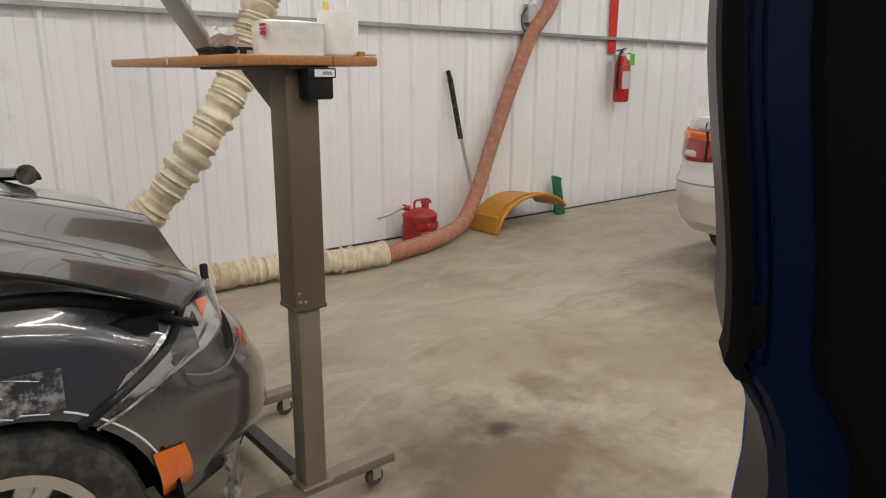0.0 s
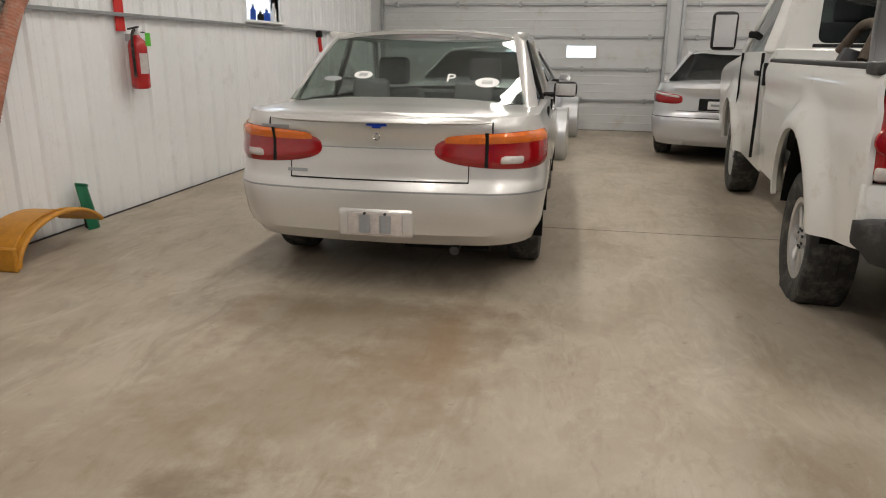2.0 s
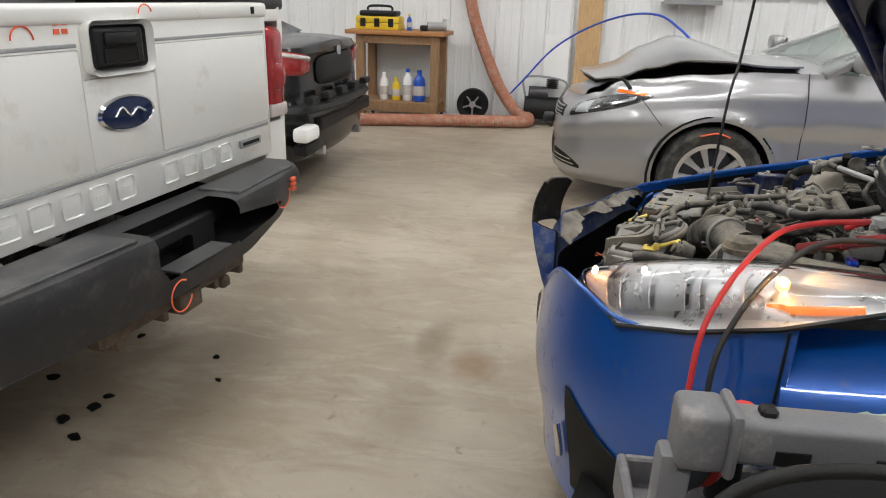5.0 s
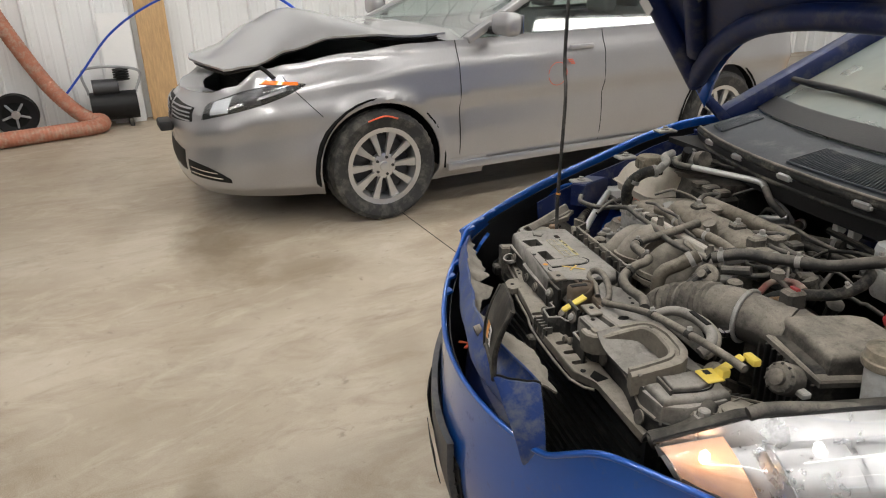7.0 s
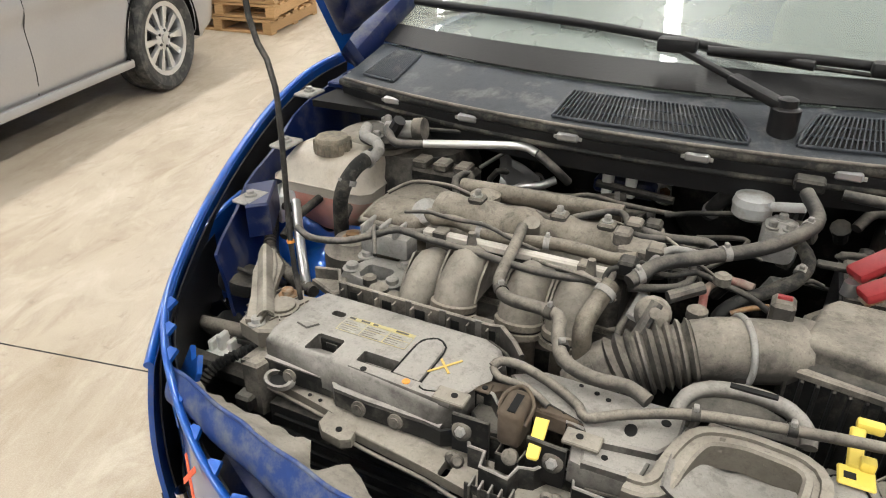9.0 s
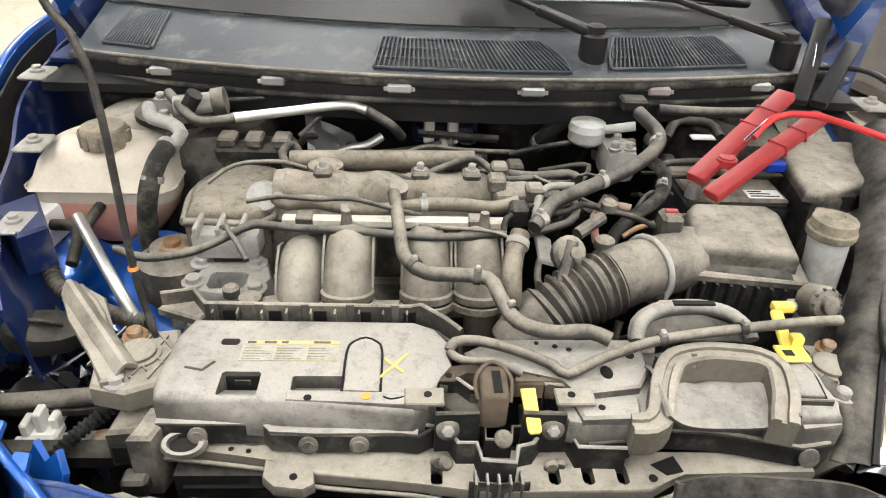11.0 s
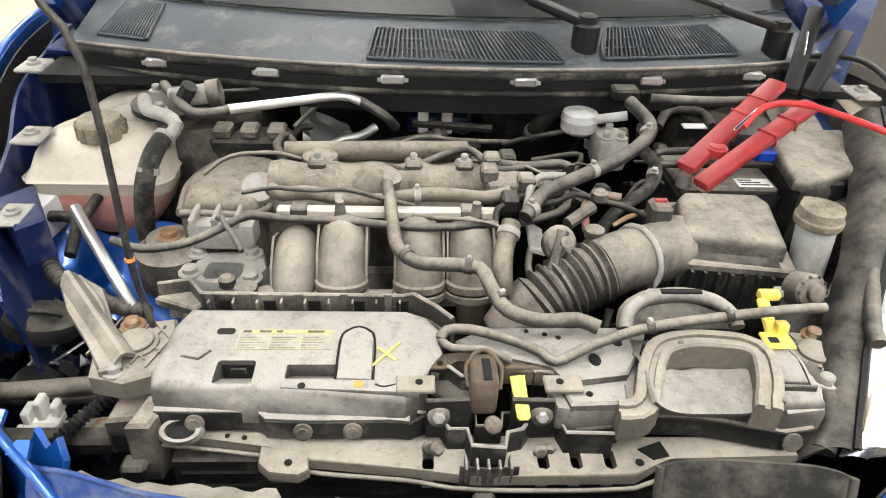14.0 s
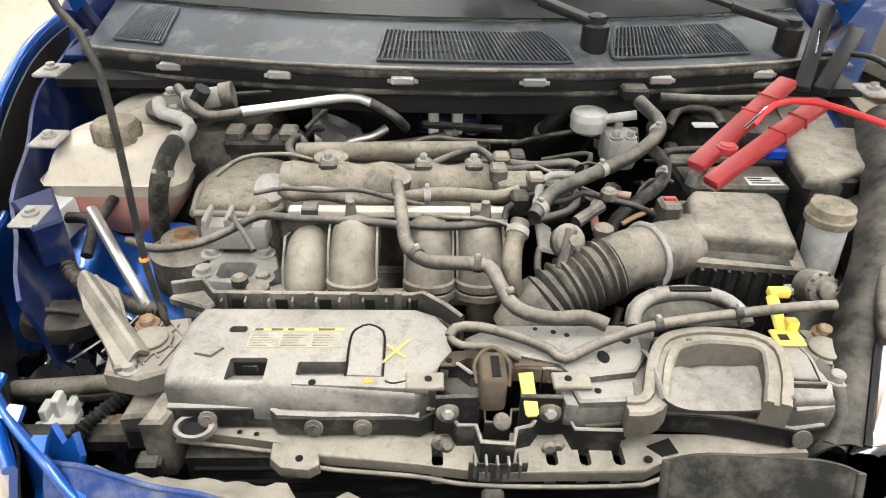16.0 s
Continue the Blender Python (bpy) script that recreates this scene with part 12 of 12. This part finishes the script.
part("inspection_tag", boxed((0.075, 0.01, 0.36), (0.078, 0.085, 0.47), 0.001), "green_bright", fe)
part("wall_hook", boxed((-0.1, -0.02, 0.4), (-0.03, 0.02, 0.46), 0.004), "galv", fe)
structure("trim_red_pipe", boxed((X0 + 0.021, 6.58, 1.52), (X0 + 0.03, 6.7, 4.5), 0.001), "pipe_red", "red painted stripe board above the extinguisher")
sw = thing("switch_box", pose(X0 + 0.04, 5.42, 1.74), "grey metal switch box with conduit on the wall", "switch box")
part("box", boxed((-0.02, -0.05, 0.0), (0.04, 0.05, 0.16), 0.005, 2), "galv", sw)
part("plate", boxed((0.0405, -0.04, 0.015), (0.044, 0.04, 0.145), 0.003), "lens_white", sw)
part("conduit", cyl((0.012, 0, 0.16), (0.012, 0, 2.8), 0.011, n=10), "galv", sw)
part("cable_loop", tube([(0.02, -0.05, 0.13), (0.03, -0.12, 0.05), (0.03, -0.1, -0.05), (0.02, -0.02, -0.08)], 0.006, 6), "rubber", sw)
tl = thing("hanging_tool", pose(X0 + 0.07, 11.3, 1.36), "red and black air tool hanging on the wall rail", "tool")
part("handle", tube([(0, 0, 0.3), (0, 0.02, 0.15), (0, 0.06, 0.0)], 0.028, 10), "pipe_red", tl)
part("head", boxed((-0.04, -0.05, 0.2), (0.04, 0.06, 0.3), 0.02, 2), "black_plastic", tl)

# ---- right wall: bench, hose, reels and boards ----
bn_ = thing("work_bench", pose(8.32, 4.76, 0), "small brown wooden workbench with a lower shelf", "bench")
part("bench_top", boxed((-0.3, -0.56, 0.955), (0.3, 0.56, 1.0), 0.006, 2), "wood_top", bn_)
for x in (-0.22, 0.24):
    for y in (-0.45, 0.4):
        part("leg", boxed((x - 0.045, y - 0.045, 0.07), (x + 0.045, y + 0.045, 0.955), 0.005), "wood_frame", bn_)
        part("castor", lathe([(0.025, -0.014), (0.033, -0.01), (0.033, 0.01), (0.025, 0.014)], 14, Matrix.Translation((x, y, 0.034)) @ pose(0, 0, 0, 90, 0, 0)), "rubber", bn_)
part("apron", boxed((-0.25, -0.42, 0.86), (-0.22, 0.37, 0.952), 0.004), "wood_frame", bn_)
part("shelf", boxed((-0.25, -0.48, 0.2), (0.28, 0.43, 0.235), 0.004), "wood_frame", bn_)
part("shelf_rail", boxed((-0.275, -0.48, 0.12), (-0.25, 0.43, 0.235), 0.004), "wood_frame", bn_)
part("back_panel", boxed((0.282, -0.46, 0.235), (0.295, 0.42, 0.95)), "door_white", bn_)


def bottle(x, y, z, r, h, mt, cap, label):
    t = thing("bottle", pose(x, y, z), label, "bottle", "bottles at the bench")
    part("body", lathe([(r * 0.9, 0), (r, 0.008), (r, h * 0.62), (r * 0.85, h * 0.74), (r * 0.36, h * 0.86), (r * 0.36, h * 0.93)], 20), mt, t)
    part("cap", lathe([(r * 0.42, h * 0.9), (r * 0.42, h), (r * 0.3, h * 1.01)], 14), cap, t)
    part("label_band", lathe([(r + 0.0005, h * 0.2), (r + 0.001, h * 0.21), (r + 0.001, h * 0.5), (r + 0.0005, h * 0.51)], 20, cap=False), "lens_white", t)


bottle(8.2, 4.92, 0.236, 0.05, 0.3, "ink_white", "ink_white", "clear white bottle on the bench shelf")
bottle(8.18, 4.77, 0.236, 0.05, 0.25, "yellow_tool", "yellow_tool", "yellow bottle on the bench shelf")
bottle(8.2, 4.64, 0.236, 0.055, 0.35, "ink_white", "blue_bottle", "white bottle with blue cap on the bench shelf")
bottle(8.18, 4.5, 0.236, 0.07, 0.34, "blue_bottle", "blue_bottle", "large blue bottle on the bench shelf")
bottle(8.25, 4.64, 1.001, 0.028, 0.17, "blue_bottle", "yellow_tool", "small blue spray bottle on the bench")
tb = thing("tool_case", pose(8.3, 4.99, 1.001), "yellow and black plastic tool case on the bench", "toolbox")
part("lower_tray", boxed((-0.14, -0.25, 0.0), (0.14, 0.25, 0.07), 0.012, 2), "yellow_tool", tb)
part("upper_tray", boxed((-0.13, -0.25, 0.075), (0.13, 0.25, 0.14), 0.012, 2), "yellow_tool", tb)
part("lid", boxed((-0.12, -0.21, 0.142), (0.12, 0.21, 0.2), 0.02, 2), "black_plastic", tb)
part("handle", tube([(0, -0.14, 0.2), (0, -0.12, 0.245), (0, 0.12, 0.245), (0, 0.14, 0.2)], 0.014, 8), "black_plastic", tb)
for y in (-0.16, 0.0, 0.16):
    part("latch", boxed((-0.148, y - 0.03, 0.03), (-0.138, y + 0.03, 0.12), 0.004), "black_plastic", tb)
gd = thing("power_tool", pose(8.28, 4.36, 1.001, 0, 0, 20), "grey and black power tool lying on the bench", "tool")
part("motor", cyl((0, -0.1, 0.05), (0, 0.08, 0.05), 0.045, n=16), "trim_grey", gd)
part("grip", boxed((-0.02, 0.06, 0.0), (0.03, 0.16, 0.06), 0.015, 2), "black_plastic", gd)
part("guard", lathe([(0.02, 0), (0.07, 0.0), (0.07, 0.03), (0.066, 0.03)], 18, Matrix.Translation((0, -0.1, 0.065)) @ pose(0, 0, 0, 90, 0, 0)), "steel", gd)

h2 = thing("exhaust_hose", pose(0, 0, 0), "orange ribbed exhaust hose hung from the wall rail", "hose")
part("hose", tube([(8.62, 4.02, 1.62), (8.6, 4.02, 1.4), (8.57, 3.94, 1.1), (8.54, 3.8, 0.76), (8.5, 3.62, 0.4), (8.44, 3.42, 0.15), (8.36, 3.26, 0.085), (8.2, 3.3, 0.072), (8.12, 3.6, 0.07), (8.0, 4.1, 0.07), (7.84, 4.7, 0.07), (7.66, 5.24, 0.07), (7.5, 5.7, 0.07), (7.55, 6.3, 0.07), (8.2, 6.9, 0.07)], 0.066, 16, rib=0.002, pitch=0.03), "hose_orange", h2)
part("rubber_cuff", cyl((8.625, 4.02, 1.56), (8.63, 4.03, 1.72), 0.075, n=16), "rubber", h2)
part("rail_bracket", boxed((8.62, 3.98, 1.44), (8.72, 4.06, 1.5), 0.006), "galv", h2)
wl_ = thing("hose_reel", pose(8.52, 3.93, 0.185, 0, 90, 0), "round black wheel leaning on the wall", "wheel")
part("rim", lathe([(0.11, -0.03), (0.175, -0.045), (0.185, -0.03), (0.165, -0.01), (0.165, 0.01), (0.185, 0.03), (0.175, 0.045), (0.11, 0.03)], 32, cap=False), "black_plastic", wl_)
part("disc", lathe([(0.17, -0.008), (0.17, 0.008), (0.03, 0.014)], 28), "ink_shade_dark", wl_)
part("hub", lathe([(0.035, -0.05), (0.035, 0.04), (0.02, 0.05)], 16), "steel", wl_)
for k in range(5):
    part("spoke", boxed((0.03, -0.01, -0.032), (0.165, 0.01, -0.02), 0.003, 1, Matrix.Rotation(radians(72 * k), 4, "Z")), "trim_grey", wl_)
cm = thing("compressor", pose(8.5, 3.12, 0), "small black air compressor on the floor", "compressor")
part("tank", cyl((0, -0.2, 0.19), (0, 0.2, 0.19), 0.13, n=22), "black_plastic", cm)
part("motor", cyl((0.0, -0.06, 0.36), (0.0, 0.16, 0.36), 0.075, n=18), "dark_metal", cm)
for k in range(5):
    part("cooling_fin", lathe([(0.05, 0), (0.07, 0), (0.07, 0.008), (0.05, 0.008)], 16, Matrix.Translation((0, -0.1, 0.42 + 0.022 * k))), "ink_shade_dark", cm)
part("handle", tube([(0, -0.2, 0.3), (0, -0.24, 0.5), (0, 0.2, 0.53), (0, 0.2, 0.3)], 0.012, 8), "trim_grey", cm)
for s in (-0.12, 0.12):
    part("foot", boxed((-0.1, s - 0.02, 0), (0.1, s + 0.02, 0.07), 0.006), "rubber", cm)
bh = thing("air_hose", pose(0, 0, 0), "thin bright blue air hose arching to the buckled bonnet", "hose")
part("hose", tube([(8.5, 3.5, 0.33), (8.45, 3.35, 0.5), (8.3, 3.05, 0.85), (8.0, 2.7, 1.1), (7.5, 2.35, 1.25), (7.0, 2.1, 1.27), (6.6, 1.95, 1.17), (6.35, 1.85, 1.06)], 0.01, 8), "blue_hose", bh)
part("coupler", cyl((6.37, 1.86, 1.07), (6.32, 1.83, 1.03), 0.014, n=10), "steel", bh)
bd = thing("timber_board", pose(8.62, 2.68, 0), "pale timber board leaning on the wall", "board")
part("board", boxed((-0.02, -0.15, 0.0), (0.02, 0.12, 1.46), 0.004, 1, pose(0, 0, 0, 0, 2.2, 0)), "wood_pale", bd)
wp = thing("plasterboard_sheet", pose(8.6, 3.0, 0), "white sheet panel leaning on the wall", "panel")
part("sheet", boxed((-0.012, -0.14, 0.0), (0.012, 0.14, 1.0), 0.004, 1, pose(0, 0, 0, 0, 2.5, 0)), "ink_white", wp)
tr = thing("paper_tray", pose(8.6, 1.62, 1.36), "wall shelf with white paper rolls", "shelf")
part("tray", boxed((-0.1, -0.3, 0.0), (0.13, 0.3, 0.02), 0.004), "trim_grey", tr)
part("front_lip", boxed((-0.11, -0.3, 0.0), (-0.1, 0.3, 0.05), 0.002), "trim_grey", tr)
for y in (-0.16, 0.05):
    part("paper_roll", cyl((0.02, y - 0.1, 0.1), (0.02, y + 0.1, 0.1), 0.08, n=20), "paper", tr)
wb_ = thing("white_board", pose(X1 - 0.045, 2.45, 1.62), "framed white marker board on the wall", "board")
part("surface", boxed((-0.01, -0.55, 0.02), (0.01, 0.55, 0.8)), "ink_white", wb_)
for a, c in (((-0.016, -0.57, 0.0), (0.012, 0.57, 0.025)), ((-0.016, -0.57, 0.79), (0.012, 0.57, 0.815)), ((-0.016, -0.575, 0.0), (0.012, -0.55, 0.815)), ((-0.016, 0.55, 0.0), (0.012, 0.575, 0.815))):
    part("rail", boxed(a, c, 0.003), "galv", wb_)
ck = thing("cork_board", pose(X1 - 0.045, 3.35, 1.6), "brown cork board on the wall", "board")
part("cork", boxed((-0.01, -0.24, 0.02), (0.01, 0.24, 0.5)), "wood_pale", ck)
for a, c in (((-0.018, -0.26, 0.0), (0.012, 0.26, 0.025)), ((-0.018, -0.26, 0.49), (0.012, 0.26, 0.515)), ((-0.018, -0.265, 0.0), (0.012, -0.24, 0.515)), ((-0.018, 0.24, 0.0), (0.012, 0.265, 0.515))):
    part("rail", boxed(a, c, 0.003), "wood_frame", ck)
fp = thing("framed_notice", pose(X1 - 0.045, 4.75, 1.66), "small framed notice on the wall", "notice")
part("sheet", boxed((-0.006, -0.13, 0.01), (0.01, 0.13, 0.36)), "paper", fp)
for a, c in (((-0.014, -0.145, 0.0), (0.012, 0.145, 0.018)), ((-0.014, -0.145, 0.352), (0.012, 0.145, 0.37)), ((-0.014, -0.145, 0.0), (0.012, -0.128, 0.37)), ((-0.014, 0.128, 0.0), (0.012, 0.145, 0.37))):
    part("rail", boxed(a, c, 0.003), "trim_grey", fp)
for k in range(6):
    part("print_bar", boxed((-0.0075, -0.1, 0.07 + 0.045 * k), (-0.006, 0.1 - 0.03 * (k % 2), 0.085 + 0.045 * k)), "trim_grey", fp)
pb = thing("outlet_box", pose(X1 - 0.07, 5.76, 1.4), "grey outlet boxes and conduit on the wall", "outlet")
for z in (0.0, 0.17):
    part("box", boxed((-0.03, -0.05, z), (0.04, 0.05, z + 0.13), 0.006, 2), "galv", pb)
    part("cover", boxed((-0.036, -0.035, z + 0.02), (-0.03, 0.035, z + 0.11), 0.002), "lens_white", pb)
part("conduit", cyl((0.02, 0, 0.3), (0.02, 0, 3.1), 0.013, n=10), "galv", pb)
part("shelf_clip", boxed((-0.06, 0.2, 0.02), (0.03, 0.5, 0.035), 0.003), "galv", pb)
for y, mt, nm in ((6.68, "rust", "rust-brown steel post against the wall"), (7.85, "pipe_red", "bright red sprinkler riser on the wall")):
    po = thing("riser_pipe", pose(X1 - 0.09, y, 0), nm, "pipe")
    part("pipe", cyl((0, 0, 0), (0, 0, 4.5), 0.045, n=18), mt, po)
    for z in (1.2, 2.6, 3.8):
        part("bracket", boxed((-0.01, -0.055, z), (0.065, 0.055, z + 0.04), 0.004), "galv", po)
gb = thing("storage_crate", pose(X1 - 0.19, 8.75, 1.66), "bright green plastic crate on a wall bracket", "crate")
part("body", boxed((-0.15, -0.25, 0.0), (0.13, 0.25, 0.14), 0.015, 2), "green_bright", gb)
part("rim", boxed((-0.165, -0.265, 0.13), (0.145, 0.265, 0.155), 0.006), "green_bright", gb)
part("bracket", boxed((-0.14, -0.2, -0.03), (0.165, -0.16, -0.001), 0.004), "wood_pale", gb)
part("bracket", boxed((-0.14, 0.16, -0.03), (0.165, 0.2, -0.001), 0.004), "wood_pale", gb)

# ---- stool and tool cart beside the blue car ----
sk = thing("shop_chair", pose(0.96, 2.345, 0, 0, 0, 84), "black vinyl shop chair with a torn backrest", "chair")


def back(u, v, off):
    x, z = (2 * u - 1), (2 * v - 1)
    r = (abs(x) ** 4 + abs(z) ** 4) ** 0.25
    k = max(abs(x), abs(z)) / r if r > 0 else 1
    return Vector((0.26 * x * k, 0.05 * (x * k) ** 2 + off * (1 - max(abs(x), abs(z)) ** 6), 0.772 + 0.205 * z * k))


bkr = part("backrest", grid(lambda u, v: back(u, v, -0.04), 26, 22, 0.0), "vinyl", sk, "black vinyl backrest with torn edge")
part("back_shell", grid(lambda u, v: back(u, v, 0.025) + Vector((0, 0.004, 0)), 26, 22, 0.004), "black_plastic", sk)
rimp = [back(0.5 + 0.5 * math.cos(a) * min(1 / max(abs(math.cos(a)), 1e-6), 1 / max(abs(math.sin(a)), 1e-6)), 0.5 + 0.5 * math.sin(a) * min(1 / max(abs(math.cos(a)), 1e-6), 1 / max(abs(math.sin(a)), 1e-6)), 0.0) for a in [2 * math.pi * k / 48 for k in range(49)]]
part("piping", tube(rimp, 0.008, 8, step=0.02), "vinyl", sk)
for dz, r in ((0.0, 0.014), (0.035, 0.011), (0.06, 0.012), (-0.03, 0.009)):
    part("torn_foam", lathe([(r * 0.3, -0.02), (r, -0.008), (r * 0.8, 0.008), (r * 0.3, 0.022)], 9, Matrix.Translation((0.257, 0.04, 0.83 + dz)) @ pose(0, 0, 0, 30 * dz * 20, 40, 0)), "foam", sk)
br_ = part("back_bracket", boxed((-0.11, 0.035, 0.75), (0.11, 0.062, 0.79), 0.012, 2), "black_plastic", sk)
part("bracket_boot", tube([(0.04, 0.075, 0.75), (0.04, 0.075, 0.6), (0.03, 0.07, 0.48), (0.0, 0.0, 0.435)], 0.032, 14, rib=0.003, pitch=0.018), "black_plastic", sk)
part("seat", boxed((-0.21, -0.38, 0.44), (0.21, -0.02, 0.52), 0.04, 4), "seat_tan", sk, "worn tan seat cushion")
part("seat_pan", boxed((-0.18, -0.36, 0.42), (0.18, -0.04, 0.445), 0.01), "black_plastic", sk)
part("gas_column", cyl((0, -0.21, 0.1), (0, -0.21, 0.42), 0.028, n=16), "dark_metal", sk)
for k in range(5):
    a = radians(72 * k + 20)
    lg = part("base_leg", strut_bm((0, -0.21, 0.1), (0.27 * math.cos(a), -0.21 + 0.27 * math.sin(a), 0.075), 0.04, 0.028), "black_plastic", sk)
    part("castor", lathe([(0.02, -0.016), (0.027, -0.01), (0.027, 0.01), (0.02, 0.016)], 14, Matrix.Translation((0.26 * math.cos(a), -0.21 + 0.26 * math.sin(a), 0.028)) @ pose(0, 0, 0, 0, 90, 72 * k)), "rubber", lg)

tc2 = thing("tool_cart", pose(1.2, 2.42, 0, 0, 0, 4), "grey plastic tool cart with tools in its tray", "cart")
part("upper_tray", boxed((-0.1, -0.36, 0.64), (0.13, 0.2, 0.665), 0.006), "cart_grey", tc2)
for a, c in (((-0.105, -0.36, 0.64), (-0.09, 0.2, 0.71)), ((0.12, -0.36, 0.64), (0.135, 0.2, 0.71)), ((-0.105, -0.37, 0.64), (0.135, -0.355, 0.71)), ((-0.105, 0.195, 0.64), (0.135, 0.21, 0.71))):
    part("tray_wall", boxed(a, c, 0.004), "cart_grey", tc2)
part("lower_tray", boxed((-0.1, -0.36, 0.18), (0.13, -0.24, 0.22), 0.008), "cart_grey", tc2)
for x in (-0.085, 0.115):
    for y in (-0.34, 0.185):
        part("post", boxed((x - 0.02, y - 0.02, 0.06), (x + 0.02, y + 0.02, 0.88 if x < 0 else 0.66), 0.008, 2), "cart_grey", tc2)
        part("castor", lathe([(0.022, -0.012), (0.03, -0.008), (0.03, 0.008), (0.022, 0.012)], 14, Matrix.Translation((x, y, 0.031)) @ pose(0, 0, 0, 0, 90, 0)), "rubber", tc2)
hb = part("handle_bar", boxed((-0.11, -0.36, 0.878), (-0.055, 0.13, 0.935), 0.01, 3), "cart_grey", tc2, "moulded grey push handle")
part("handle_end", boxed((-0.115, 0.13, 0.865), (-0.05, 0.19, 0.945), 0.012, 3), "cart_grey", hb)
part("handle_collar", boxed((-0.118, 0.12, 0.86), (-0.047, 0.135, 0.949), 0.008, 2), "cart_grey", hb)
for y in (-0.05, 0.06):
    part("handle_slot", boxed((-0.112, y - 0.02, 0.885), (-0.1095, y + 0.02, 0.905), 0.001), "ink_shade_dark", hb)
part("clip_post", boxed((-0.09, 0.075, 0.92), (-0.07, 0.095, 0.945), 0.004), "black_plastic", hb)
CT = pose(1.2, 2.42, 0, 0, 0, 4)
dr_ = thing("cordless_drill", CT @ pose(0.02, 0.1, 0.667, 0, 0, 140), "red and black cordless drill in the cart tray", "drill")
part("body", cyl((-0.09, 0, 0.15), (0.06, 0, 0.15), 0.032, n=16), "tool_red", dr_)
part("chuck", lathe([(0.022, 0), (0.024, 0.02), (0.016, 0.05), (0.008, 0.055)], 14, Matrix.Translation((0.06, 0, 0.15)) @ pose(0, 0, 0, 0, 90, 0)), "black_plastic", dr_)
part("grip", boxed((-0.07, -0.02, 0.03), (-0.02, 0.02, 0.14), 0.015, 3), "black_plastic", dr_)
part("battery", boxed((-0.095, -0.035, 0.0), (0.015, 0.035, 0.045), 0.01, 2), "black_plastic", dr_)
part("white_mark", boxed((-0.06, -0.0335, 0.145), (-0.02, -0.0325, 0.16)), "ink_white", dr_)
tbt = thing("drill_bit_holder", CT @ pose(-0.07, 0.165, 0.667), "small teal bit holder in the cart tray", "tool")
part("stem", cyl((0, 0, 0), (0.0, 0.03, 0.07), 0.012, n=10), mat("teal_plastic", (0.02, 0.32, 0.4), 0.4), tbt)
part("collar", cyl((0, 0.02, 0.05), (0.0, 0.027, 0.062), 0.015, n=10), "black_plastic", tbt)
rg = thing("shop_rag", CT @ pose(0.03, -0.12, 0.80), "pale green crumpled shop rag over the cart", "rag")
part("cloth", grid(lambda u, v: (-0.11 + 0.22 * u, -0.13 + 0.26 * v, 0.06 - 0.35 * (u - 0.5) ** 2 - 0.3 * (v - 0.5) ** 2 + 0.05 * noise.noise(Vector((u * 5, v * 5, 4)))), 24, 24, 0.004), "rag", rg)

# ---- bits on the floor ----
rnd = random.Random(12)
for x, y, r in ((1.8, 4.81, 0.03), (1.77, 4.56, 0.022), (2.09, 4.36, 0.02), (2.01, 4.26, 0.018), (2.18, 4.31, 0.02), (2.25, 4.3, 0.014), (2.69, 4.46, 0.014), (2.32, 4.58, 0.02), (2.6, 4.07, 0.012), (2.44, 3.98, 0.01)):
    t = thing("dirt_clod", pose(x, y, 0, 0, 0, rnd.uniform(0, 180)), "small dark clod of dried mud on the concrete", "debris", "mud clods under the pickup")
    bm = bmesh.new()
    rows = [[Vector((r * k * (1 + 0.35 * rnd.uniform(-1, 1)) * math.cos(2 * math.pi * i / 9) * 1.4, r * k * (1 + 0.35 * rnd.uniform(-1, 1)) * math.sin(2 * math.pi * i / 9), z)) for i in range(9)] for k, z in ((1.0, 0.0), (0.8, 0.006), (0.35, 0.01))]
    rings(bm, rows)
    part("clod", bm, "under", t)
# stacked pallets past the silver saloon
for k, (x, y, z) in enumerate(((5.5, -2.95, 0), (5.5, -2.95, 0.125), (5.52, -2.93, 0.25))):
    p = thing("pallet", pose(x, y, z, 0, 0, 3 * k), "weathered wooden pallet stacked on the floor", "pallet", "stacked pallets")
    for i in range(7):
        part("deck_board", boxed((-0.5, -0.5 + 0.155 * i, 0.1), (0.5, -0.4 + 0.155 * i, 0.12), 0.002), "pallet", p)
    for i in range(3):
        part("runner", boxed((-0.5 + 0.46 * i, -0.5, 0.018), (-0.42 + 0.46 * i, 0.53, 0.1), 0.003), "pallet", p)
    for i in range(3):
        part("base_board", boxed((-0.5, -0.5 + 0.46 * i, 0.0), (0.5, -0.4 + 0.46 * i, 0.018), 0.002), "pallet", p)
